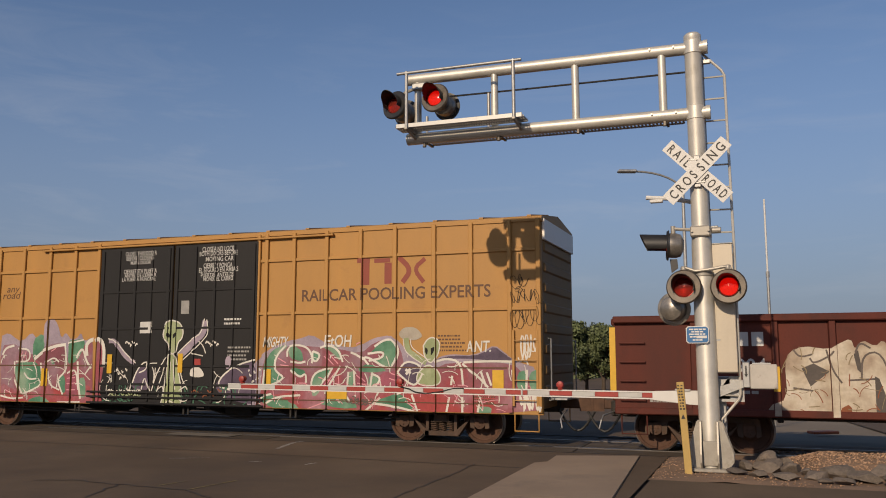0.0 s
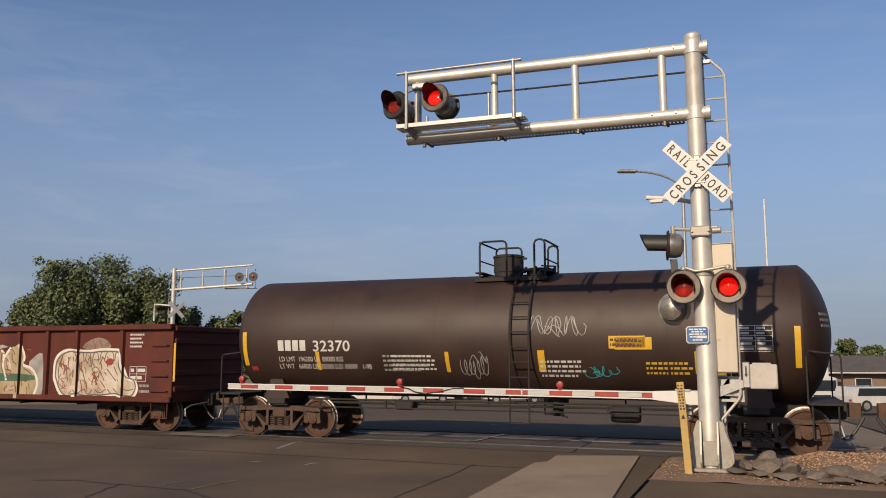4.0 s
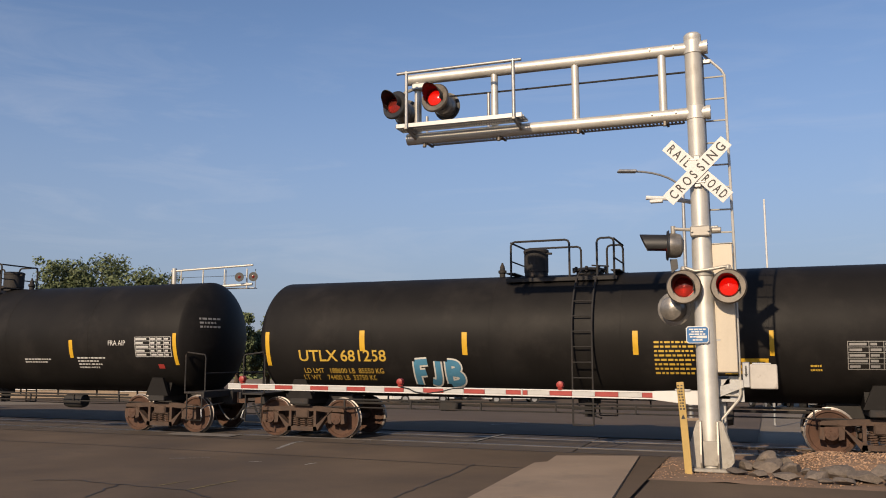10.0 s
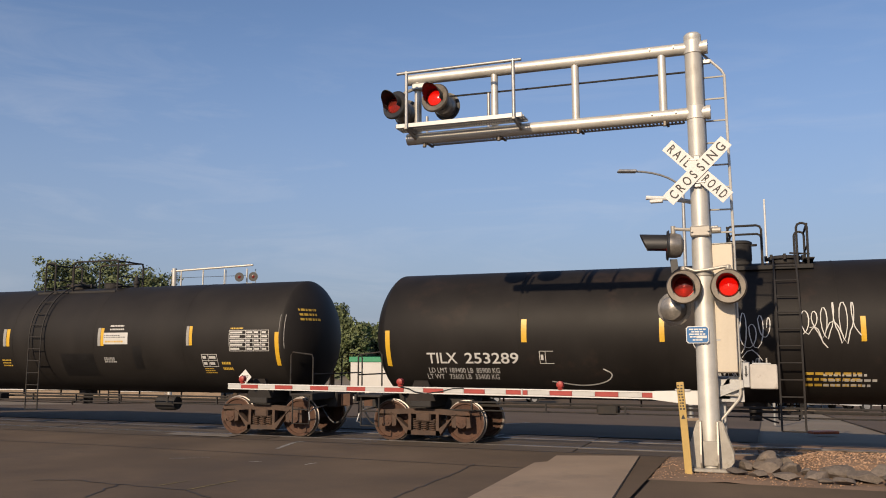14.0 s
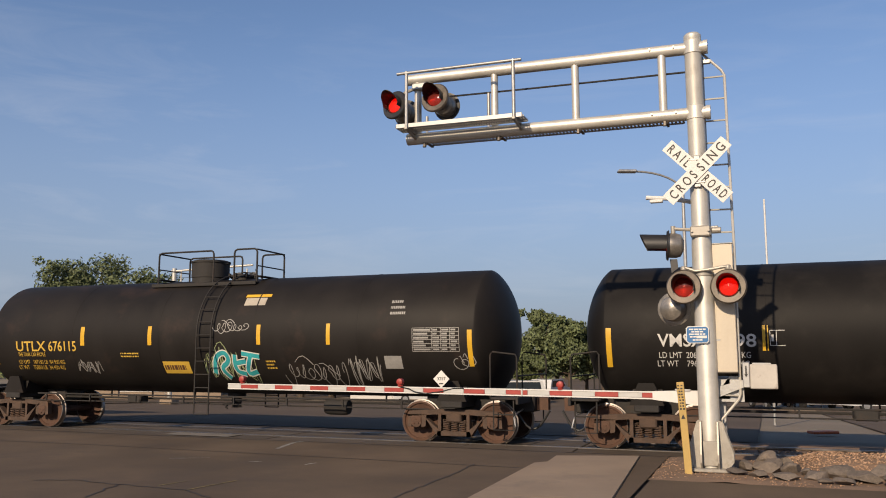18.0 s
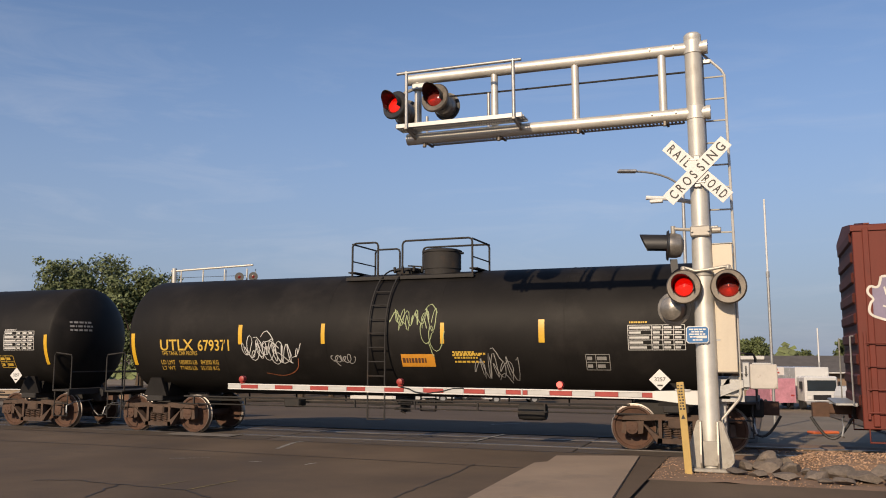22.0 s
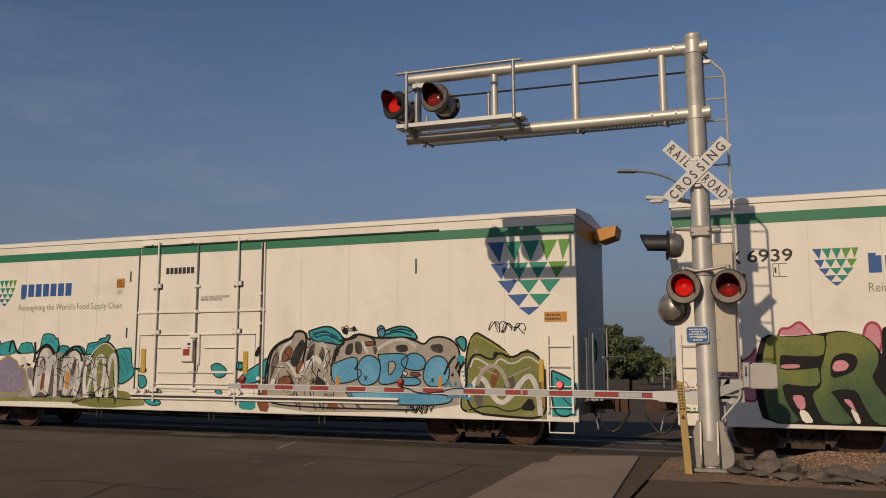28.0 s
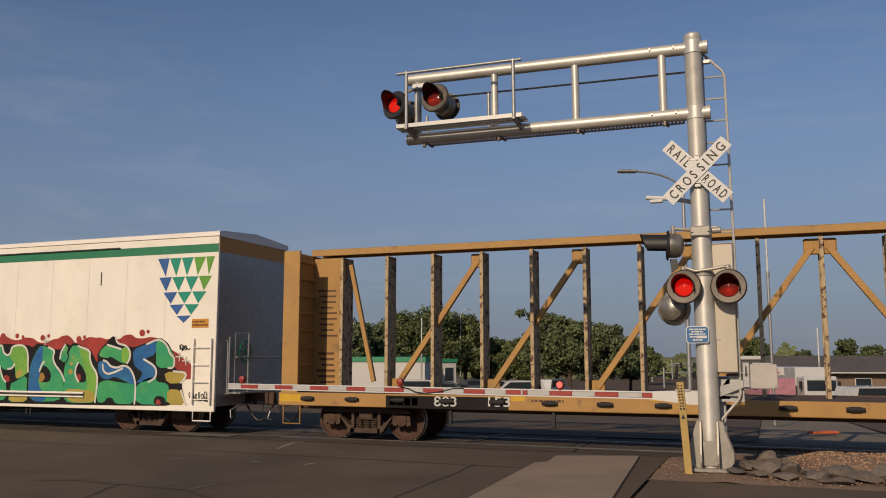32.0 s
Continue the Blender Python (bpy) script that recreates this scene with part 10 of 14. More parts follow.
line(linx, 'f_loop', 0.0136, 0.045, [(-7.75, 1.91), (-7.70, 1.60), (-7.76, 1.15)])
line(linx, 'f_loop', 0.0136, 0.045, [(-7.60, 1.98), (-7.66, 1.60), (-7.50, 1.11)])
line(linx, 'f_loop', 0.0136, 0.045, [(-7.52, 1.93), (-7.57, 1.51), (-7.67, 1.15)])
line(linx, 'f_loop', 0.0136, 0.045, [(-7.32, 1.96), (-7.27, 1.38), (-7.18, 1.12)])
line(linx, 'f_loop', 0.0136, 0.045, [(-7.21, 1.91), (-7.33, 1.49)])
line(linx, 'f_loop', 0.0136, 0.045, [(-6.94, 1.66), (-6.98, 1.27), (-6.92, 1.12)])
line(linx, 'f_loop', 0.0136, 0.045, [(-7.09, 1.60), (-6.95, 1.43)])
area(linx, 's_shade', 0.0126, 1, [(-7.45, 1.91), (-7.36, 1.93), (-7.35, 1.76), (-7.44, 1.71)])
area(linx, 's_shade', 0.0126, 1, [(-7.60, 1.42), (-7.48, 1.56), (-7.39, 1.27), (-7.47, 1.22)])
# smoky letters with turquoise caps, and a pale blue throw-up across them
edged(linx, 's_turq', 's_black', 0.0066, 1, 0.016, [(1.21, 1.33), (1.37, 1.51), (1.91, 1.80), (2.03, 1.91), (2.04, 1.57), (1.91, 1.34), (1.47, 1.25)])
area(linx, 's_turq', 0.0066, 1, [(1.28, 0.93), (1.72, 0.94), (1.73, 0.65), (1.25, 0.67)])
edged(linx, 's_turq', 's_black', 0.0066, 1, 0.012, [(1.24, 1.76), (1.37, 1.75), (1.38, 1.59), (1.22, 1.57)])
area(linx, 's_rust', 0.0058, 1, [(1.77, 1.34), (2.10, 1.34), (2.13, 0.62), (1.78, 0.64)])
area(linx, 's_cream', 0.0062, 1, [(2.03, 1.23), (2.09, 1.91), (2.28, 2.19), (2.71, 2.33), (2.74, 2.50), (3.07, 2.49), (3.10, 2.28), (3.55, 2.41), (3.96, 2.40), (4.13, 2.28), (4.39, 2.46), (4.87, 2.32), (5.26, 2.35), (5.81, 2.29), (6.05, 2.16), (6.18, 2.33), (6.50, 2.36), (6.81, 2.21), (6.90, 1.91), (6.86, 1.40), (6.87, 0.74), (2.10, 0.62)])
line(linx, 's_black', 0.0070, 0.022, [(2.03, 1.23), (2.09, 1.91), (2.28, 2.19), (2.71, 2.33), (2.74, 2.50), (3.07, 2.49), (3.10, 2.28), (3.55, 2.41), (3.96, 2.40), (4.13, 2.28), (4.39, 2.46), (4.87, 2.32), (5.26, 2.35), (5.81, 2.29), (6.05, 2.16), (6.18, 2.33), (6.50, 2.36), (6.81, 2.21), (6.90, 1.91), (6.86, 1.40)])
edged(linx, 's_turq', 's_black', 0.0086, 1, 0.020, [(3.13, 2.50), (3.55, 2.62), (3.79, 2.58), (4.02, 2.38), (4.09, 2.15), (3.67, 2.23), (3.19, 2.29)],
     [(4.93, 2.42), (5.27, 2.56), (5.51, 2.60), (5.76, 2.52), (5.93, 2.27), (5.59, 2.36), (4.93, 2.31)],
     [(6.78, 2.28), (6.92, 2.37), (7.05, 2.27), (6.99, 1.96)],
     [(8.90, 1.32), (9.27, 1.28), (9.47, 1.09), (9.44, 0.79), (9.01, 0.80), (8.89, 1.08)])
line(linx, 's_ink', 0.0098, 0.018, [(3.25, 2.41), (3.55, 2.51), (3.90, 2.35)],
     [(3.31, 2.35), (3.61, 2.44), (3.96, 2.27)],
     [(5.10, 2.40), (5.43, 2.49), (5.75, 2.38)],
     [(5.21, 2.48), (5.51, 2.54), (5.76, 2.46)],
     [(9.03, 1.20), (9.26, 1.13), (9.39, 0.94)])
area(linx, 's_black', 0.0086, 2, [(4.85, 2.52), (4.99, 2.38), (5.13, 2.52), (4.99, 2.66)])
area(linx, 's_sky', 0.0090, 2, [(4.89, 2.52), (4.99, 2.42), (5.09, 2.52), (4.99, 2.62)])
area(linx, 's_black', 0.0086, 2, [(3.98, 2.50), (4.08, 2.40), (4.18, 2.50), (4.08, 2.60)],
     [(4.25, 2.56), (4.31, 2.50), (4.37, 2.56), (4.31, 2.62)])
edged(linx, 'f_olive', 's_black', 0.0084, 1, 0.020, [(7.03, 1.91), (7.09, 2.22), (7.23, 2.45), (7.40, 2.37), (8.02, 1.99), (8.03, 1.60), (7.90, 1.23), (7.37, 0.77), (6.92, 0.73), (6.90, 1.04), (7.04, 1.30), (7.00, 1.60)])
line(linx, 's_sun', 0.0098, 0.014, [(7.12, 2.22), (7.24, 2.41), (8.00, 1.95)])
area(linx, 'f_smoke', 0.0100, 1, [(7.40, 1.40), (7.50, 1.66), (7.68, 1.73), (7.80, 1.66), (7.74, 1.25)])
area(linx, 's_black', 0.0100, 1, [(7.61, 1.91), (7.69, 2.06), (7.86, 1.86), (7.93, 1.76)])
area(linx, 's_grey', 0.0100, 1, [(7.11, 1.91), (7.29, 2.12), (7.29, 1.91), (7.15, 1.73)])
line(linx, 's_sky', 0.0112, 0.014, [(6.92, 1.59), (7.28, 1.62)],
     [(6.94, 1.50), (7.25, 1.53)],
     [(6.97, 1.41), (7.27, 1.45)],
     [(7.01, 1.32), (7.29, 1.37)])
edged(linx, 'f_sky', 's_black', 0.0120, 1, 0.014, [(3.75, 1.74), (4.39, 1.96), (4.42, 1.69), (4.30, 1.63), (4.48, 1.63), (4.54, 1.52), (4.36, 1.36), (3.84, 1.28), (3.75, 1.46)])
edged(linx, 'f_sky', 's_black', 0.0123, 1, 0.014, [(4.41, 1.69), (4.50, 1.88), (4.70, 1.96), (4.92, 1.88), (5.01, 1.67), (4.93, 1.36), (4.69, 1.26), (4.44, 1.30)])
edged(linx, 'f_sky', 's_black', 0.0126, 1, 0.014, [(4.92, 1.96), (5.37, 1.99), (5.70, 1.96), (5.59, 1.65), (5.50, 1.45), (5.35, 1.32), (4.91, 1.28), (5.01, 1.64)])
edged(linx, 'f_sky', 's_black', 0.0129, 1, 0.014, [(5.50, 1.83), (5.75, 2.02), (6.01, 1.94), (6.10, 1.78), (6.02, 1.61), (5.74, 1.61), (5.52, 1.69)])
edged(linx, 'f_sky', 's_black', 0.0132, 1, 0.014, [(5.49, 1.46), (5.95, 1.46), (5.98, 1.29), (5.49, 1.27)])
edged(linx, 'f_sky', 's_black', 0.0135, 1, 0.014, [(6.09, 1.75), (6.23, 1.91), (6.44, 1.94), (6.59, 1.83), (6.66, 1.60), (6.59, 1.33), (6.31, 1.25), (6.11, 1.28), (6.00, 1.48)])
edged(linx, 'f_sky', 's_black', 0.0138, 1, 0.014, [(4.12, 1.12), (5.68, 1.12), (6.75, 1.09), (6.63, 0.88), (5.67, 0.85), (5.24, 0.87), (4.29, 0.94)])
edged(linx, 's_cream', 's_black', 0.0146, 1, 0.012, [(5.19, 1.79), (5.32, 1.82), (5.37, 1.70), (5.28, 1.54), (5.18, 1.49)])
edged(linx, 's_white', 's_black', 0.0146, 1, 0.010, [(5.53, 1.60), (5.66, 1.58), (5.63, 1.49), (5.55, 1.49)])
edged(linx, 's_plum', 's_black', 0.0146, 1, 0.010, [(5.74, 1.58), (5.96, 1.56), (5.96, 1.48), (5.71, 1.49)])
line(linx, 's_black', 0.0150, 0.008, [(4.57, 1.48), (4.67, 1.39)],
     [(4.57, 1.39), (4.68, 1.48)],
     [(4.63, 1.50), (4.62, 1.38)],
     [(6.20, 1.44), (6.29, 1.36)],
     [(6.20, 1.36), (6.29, 1.44)],
     [(6.25, 1.46), (6.24, 1.34)],
     [(3.23, 1.41), (3.33, 1.32)],
     [(3.23, 1.32), (3.33, 1.41)],
     [(3.28, 1.43), (3.28, 1.31)])
line(linx, 's_cream', 0.0155, 0.045, [(7.27, 1.31), (7.39, 1.65), (7.66, 1.75), (7.85, 1.60), (7.97, 1.27)],
     [(6.67, 1.69), (6.78, 1.59), (6.90, 1.28)],
     [(2.21, 1.39), (2.33, 1.73), (2.50, 1.76), (2.70, 1.52), (2.84, 1.27)],
     [(3.06, 1.27), (3.24, 1.73), (3.43, 1.73), (3.73, 1.30)])
line(linx, 's_black', 0.0156, 0.012, [(2.83, 1.10), (2.95, 0.69)],
     [(3.19, 1.11), (3.36, 0.70)],
     [(3.60, 1.08), (3.54, 0.70)],
     [(4.24, 1.10), (4.46, 0.72)],
     [(5.78, 0.86), (5.84, 0.72), (5.92, 0.88)],
     [(5.97, 0.73), (6.02, 0.88), (6.05, 0.80)],
     [(6.10, 0.72), (6.13, 0.87), (6.22, 0.85)],
     [(6.20, 0.74), (6.31, 0.89)])
area(linx, 'plate_orange', 0.0165, 0, [(3.87, 1.46), (3.96, 1.46), (3.96, 1.20), (3.86, 1.20)],
     [(6.38, 1.48), (6.47, 1.48), (6.46, 1.24), (6.38, 1.24)])
# weathered tan mural
area(oxb, 'f_dirt', 0.0060, 1, [(-6.94, 0.64), (-7.07, 0.94), (-7.15, 1.32), (-6.94, 1.61), (-6.93, 2.02), (-6.68, 2.14), (-6.40, 2.35), (-6.14, 2.40), (-5.98, 2.32), (-5.81, 2.25), (-5.59, 2.33), (-5.33, 2.29), (-5.22, 2.20), (-4.97, 2.32), (-4.45, 2.29), (-4.36, 2.24), (-4.04, 2.32), (-3.72, 2.31), (-3.55, 2.19), (-3.40, 2.26), (-3.13, 2.15), (-2.77, 2.23), (-2.60, 2.10), (-2.59, 1.84), (-2.75, 1.69), (-2.53, 1.48), (-2.51, 1.21), (-2.72, 1.17), (-2.53, 0.67), (-4.84, 0.65)])
line(oxb, 's_white', 0.0100, 0.045, [(-7.07, 0.94), (-7.15, 1.32), (-6.94, 1.61), (-6.93, 2.02), (-6.68, 2.14), (-6.40, 2.35), (-6.14, 2.40), (-5.98, 2.32), (-5.81, 2.25), (-5.59, 2.33), (-5.33, 2.29), (-5.22, 2.20), (-4.97, 2.32), (-4.45, 2.29), (-4.36, 2.24), (-4.04, 2.32), (-3.72, 2.31), (-3.55, 2.19), (-3.40, 2.26), (-3.13, 2.15), (-2.77, 2.23), (-2.60, 2.10), (-2.59, 1.84), (-2.75, 1.69), (-2.53, 1.48)])
line(oxb, 's_shade', 0.0096, 0.020, [(-6.90, 1.55), (-6.88, 1.96), (-6.63, 2.08), (-6.35, 2.29), (-6.09, 2.35), (-5.93, 2.26), (-5.77, 2.19), (-5.55, 2.28), (-5.29, 2.24), (-5.17, 2.14), (-4.93, 2.26), (-4.40, 2.23), (-4.32, 2.19), (-4.00, 2.27), (-3.68, 2.25), (-3.52, 2.14), (-3.36, 2.21), (-3.09, 2.09), (-2.74, 2.18), (-2.57, 2.05), (-2.55, 1.79)])
line(oxb, 's_white', 0.0102, 0.026, [(-6.67, 1.92), (-6.73, 1.74), (-6.45, 1.64), (-6.40, 1.36)],
     [(-5.22, 2.20), (-5.32, 1.98), (-5.25, 1.69)],
     [(-4.36, 2.12), (-4.39, 1.52), (-4.39, 0.94)],
     [(-3.55, 2.19), (-3.62, 1.75), (-3.63, 1.30)],
     [(-5.07, 2.12), (-5.11, 1.69), (-5.04, 1.16)],
     [(-6.00, 1.47), (-5.81, 1.33), (-5.81, 1.05), (-5.98, 0.98)],
     [(-6.36, 2.22), (-6.18, 2.17), (-6.23, 2.00), (-6.35, 2.03)],
     [(-6.93, 1.36), (-6.98, 1.18), (-6.88, 0.94), (-6.60, 0.71)],
     [(-3.21, 1.40), (-3.14, 1.44), (-3.11, 1.31), (-3.18, 1.29), (-3.21, 1.40)],
     [(-4.10, 1.71), (-3.99, 1.78), (-3.86, 1.75), (-3.83, 1.64), (-3.99, 1.57), (-4.09, 1.64), (-4.02, 1.73)],
     [(-5.02, 1.00), (-4.87, 0.73)],
     [(-4.20, 0.74), (-4.15, 0.96), (-4.18, 1.08)])
area(oxb, 's_shade', 0.0096, 0, [(-3.44, 1.91), (-2.81, 1.88), (-2.82, 1.48), (-3.43, 1.49)])
area(oxb, 's_ochre', 0.0080, 1, [(-5.06, 1.12), (-4.49, 1.11), (-4.53, 0.76), (-4.93, 0.76)],
     [(-6.56, 1.06), (-6.21, 1.07), (-6.28, 0.72), (-6.54, 0.72)])
area(oxb, 's_rust', 0.0080, 1, [(-5.74, 0.69), (-5.47, 0.97), (-5.19, 1.06), (-5.15, 0.68)],
     [(-4.30, 0.72), (-4.28, 0.94), (-4.15, 0.94), (-4.11, 0.72)])
area(oxb, 's_cream', 0.0080, 1, [(-6.73, 2.08), (-6.18, 2.08), (-6.17, 1.92), (-6.73, 1.93)],
     [(-5.95, 2.08), (-5.38, 2.08), (-5.39, 1.91), (-5.92, 1.91)],
     [(-5.04, 2.08), (-4.52, 2.07), (-4.52, 1.92), (-5.04, 1.92)],
     [(-4.26, 2.08), (-3.71, 2.07), (-3.71, 1.92), (-4.25, 1.92)],
     [(-3.42, 2.08), (-2.87, 2.06), (-2.88, 1.92), (-3.41, 1.92)])
line(oxb, 's_shade', 0.0094, 0.009, [(-6.73, 2.08), (-6.18, 2.08), (-6.17, 1.92), (-6.73, 1.93), (-6.73, 2.08)],
     [(-5.95, 2.08), (-5.38, 2.08), (-5.39, 1.91), (-5.92, 1.91), (-5.95, 2.08)],
     [(-5.04, 2.08), (-4.52, 2.07), (-4.52, 1.92), (-5.04, 1.92), (-5.04, 2.08)],
     [(-4.26, 2.08), (-3.71, 2.07), (-3.71, 1.92), (-4.25, 1.92), (-4.26, 2.08)],
     [(-3.42, 2.08), (-2.87, 2.06), (-2.88, 1.92), (-3.41, 1.92), (-3.42, 2.08)])
line(oxb, 's_white', 0.0100, 0.012, [(-7.74, 0.83), (-7.75, 0.69)],
     [(-7.69, 1.01), (-7.70, 0.75)],
     [(-7.63, 0.95), (-7.64, 0.82)],
     [(-7.58, 0.89), (-7.59, 0.88)],
     [(-7.53, 1.06), (-7.53, 0.75)],
     [(-7.48, 1.00), (-7.48, 0.82)],
     [(-7.42, 0.94), (-7.43, 0.88)],
     [(-7.36, 0.88), (-7.37, 0.75)],
     [(-7.32, 1.06), (-7.32, 0.81)],
     [(-7.26, 1.00), (-7.27, 0.88)],
     [(-7.20, 0.94), (-7.21, 0.75)],
     [(-7.14, 0.88), (-7.16, 0.81)],
     [(-7.10, 1.05), (-7.11, 0.87)],
     [(-7.04, 0.99), (-7.05, 0.75)])
area(oxb, 's_fadered', 0.0050, 1, [(-1.52, 2.22), (-0.23, 2.24), (1.25, 2.23), (1.39, 2.14), (1.36, 1.25), (-1.53, 1.21), (-1.58, 1.81)])
area(oxb, 's_tan', 0.0056, 0, [(-1.50, 2.28), (1.25, 2.25), (1.25, 2.19), (-1.50, 2.20)])
area(oxb, 'f_dirt', 0.0056, 1, [(1.02, 2.05), (1.30, 2.12), (1.35, 1.59), (0.89, 1.25), (0.82, 1.45), (1.13, 1.70)])
area(oxb, 's_wedge', 0.0056, 1, [(-1.50, 1.52), (-1.22, 1.58), (-1.20, 1.24), (-1.53, 1.24)])
area(oxb, 's_wedge', 0.0056, 1, [(0.22, 1.54), (0.43, 1.59), (0.49, 1.24), (0.23, 1.24)])
area(oxb, 's_wedge', 0.0056, 1, [(0.85, 1.82), (1.04, 1.93), (1.06, 1.73), (0.90, 1.66)])
area(oxb, 's_white', 0.0064, 0, [(-1.49, 1.96), (-1.31, 1.94), (-1.32, 1.80), (-1.50, 1.81)])
area(oxb, 's_white', 0.0064, 0, [(-1.26, 2.03), (-0.99, 2.03), (-1.01, 1.74), (-1.26, 1.75)])
area(oxb, 's_white', 0.0064, 1, [(-0.16, 1.91), (0.03, 1.91), (0.03, 1.79), (-0.16, 1.79)])
line(oxb, 's_cream', 0.0070, 0.030, [(-0.98, 2.27), (-0.91, 2.46), (-0.79, 2.53), (-0.69, 2.41), (-0.66, 2.26)])
line(oxb, 's_cream', 0.0070, 0.030, [(-0.66, 2.29), (-0.57, 2.49), (-0.41, 2.51), (-0.34, 2.29)])
line(oxb, 's_cream', 0.0070, 0.030, [(-0.32, 2.29), (-0.31, 2.52), (-0.22, 2.62), (-0.12, 2.50)])
line(oxb, 's_cream', 0.0070, 0.030, [(-0.08, 2.38), (0.08, 2.52), (0.33, 2.53), (0.51, 2.35), (0.54, 2.24)])
line(oxb, 's_haze', 0.0070, 0.024, [(-0.82, 2.15), (-0.67, 1.81), (-0.68, 1.30)])
line(oxb, 's_haze', 0.0070, 0.024, [(-0.62, 2.13), (-0.50, 1.70), (-0.52, 1.23)])
line(oxb, 's_haze', 0.0070, 0.024, [(-0.42, 2.16), (-0.33, 1.70), (-0.36, 1.30)])
line(oxb, 's_haze', 0.0070, 0.024, [(-0.01, 2.15), (0.13, 1.82), (0.22, 1.54)])
line(oxb, 's_haze', 0.0070, 0.024, [(0.23, 2.14), (0.30, 1.70), (0.27, 1.31)])
line(oxb, 's_haze', 0.0070, 0.024, [(0.42, 2.12), (0.50, 1.59), (0.47, 1.24)])
line(oxb, 's_haze', 0.0070, 0.024, [(-1.22, 2.10), (-0.97, 2.08), (-0.90, 1.86), (-1.02, 1.70)])
line(oxb, 's_haze', 0.0070, 0.024, [(-1.50, 1.81), (-1.40, 2.08), (-1.22, 2.15)])
line(oxb, 's_haze', 0.0070, 0.024, [(-1.10, 1.29), (-0.98, 1.22), (-0.85, 1.46)])
area(oxb, 's_cream', 0.0066, 1, [(1.54, 1.89), (1.64, 2.20), (1.81, 2.27), (1.94, 2.15), (1.86, 2.03), (1.68, 2.00)])
area(oxb, 's_cream', 0.0066, 1, [(1.56, 1.71), (1.72, 1.78), (1.91, 1.66), (1.86, 1.55), (1.60, 1.55)])
line(oxb, 's_cream', 0.0070, 0.026, [(1.62, 1.46), (1.75, 1.42), (1.81, 1.24)])
side_b.text('AST', -1.54, 2.26, 0.160, M['s_cream'], width=0.47, bold=0.008, name="graffiti_tag", lift=0.012, slant=0.1)
side_b.text('06', 0.69, 2.30, 0.220, M['s_cream'], width=0.45, bold=0.008, name="graffiti_tag", lift=0.012, slant=0.1)
side_b.text('SLOP', 1.84, 1.32, 0.190, M['s_white'], width=0.44, bold=0.008, name="graffiti_tag", lift=0.012, slant=0.1)
area(oxb, 'oxide', 0.0058, 2, [(-0.95, 2.15), (-0.29, 2.14), (-0.19, 1.43), (-0.46, 1.30), (-0.84, 1.34)],
     [(0.13, 2.10), (0.82, 2.14), (0.73, 1.73), (0.55, 1.44), (0.18, 1.72)])
line(oxb, 's_cream', 0.0085, 0.030, [(-0.98, 2.33), (-0.91, 2.47), (-0.76, 2.51), (-0.66, 2.35), (-0.57, 2.31), (-0.48, 2.46), (-0.34, 2.52), (-0.22, 2.59), (-0.14, 2.48), (-0.14, 2.30)],
     [(-0.05, 2.35), (0.04, 2.47), (0.31, 2.52), (0.51, 2.47), (0.53, 2.30)],
     [(-1.54, 2.24), (-0.10, 2.21), (1.35, 2.25)],
     [(-0.85, 2.10), (-0.68, 1.81), (-0.65, 1.42)],
     [(-0.62, 2.12), (-0.51, 1.76), (-0.56, 1.33)],
     [(-0.43, 2.10), (-0.34, 1.63)],
     [(0.09, 2.10), (0.19, 1.72)],
     [(0.27, 2.12), (0.32, 1.68)],
     [(0.50, 2.14), (0.52, 1.68)],
     [(-1.38, 1.80), (-1.34, 2.02), (-1.17, 2.08), (-0.95, 2.04), (-0.85, 1.91)],
     [(-1.11, 1.38), (-1.06, 1.53), (-0.89, 1.53), (-0.84, 1.42), (-0.99, 1.33), (-1.11, 1.38)],
     [(-1.71, 2.15), (-2.03, 2.30), (-2.23, 2.21), (-2.13, 2.12), (-1.90, 2.11), (-1.83, 2.01), (-1.97, 1.80), (-1.86, 1.73)],
     [(1.66, 1.67), (1.91, 1.72), (1.92, 1.60), (1.63, 1.60), (1.74, 1.75)],
     [(1.63, 1.50), (1.83, 1.44), (1.86, 1.28)],
     [(0.93, 1.44), (1.04, 1.52), (1.26, 1.44), (1.42, 1.40)],
     [(0.86, 1.89), (1.08, 1.91), (1.39, 2.01)])
area(oxb, 's_white', 0.0090, 0, [(-1.24, 1.98), (-1.02, 2.02), (-0.98, 1.76), (-1.16, 1.74)],
     [(-1.48, 1.93), (-1.33, 1.94), (-1.32, 1.80), (-1.45, 1.79)],
     [(-0.17, 2.06), (-0.01, 2.07), (0.02, 1.76), (-0.17, 1.74)])
area(oxb, 's_white', 0.0090, 1, [(1.55, 1.89), (1.64, 2.16), (1.79, 2.26), (1.94, 2.17), (1.87, 2.03), (1.70, 2.01)])
area(oxb, 's_shade', 0.0092, 1, [(-0.95, 2.10), (-0.85, 1.98), (-0.95, 1.88), (-1.07, 1.89)],
     [(0.84, 1.85), (1.08, 1.95), (1.13, 2.14), (1.44, 2.12), (1.39, 1.97), (1.04, 1.77)])
line(oxb, 's_tan', 0.0080, 0.014, [(-2.10, 0.86), (-2.11, 0.68)])
line(oxb, 's_cream', 0.0080, 0.014, [(-1.90, 0.83), (-1.92, 0.66)],
     [(-1.70, 0.85), (-1.72, 0.65)])
line(oxb, 's_tan', 0.0080, 0.014, [(-1.51, 0.86), (-1.52, 0.68)])
line(oxb, 's_cream', 0.0080, 0.014, [(-1.32, 0.87), (-1.33, 0.66)],
     [(-1.12, 0.85), (-1.14, 0.69)])
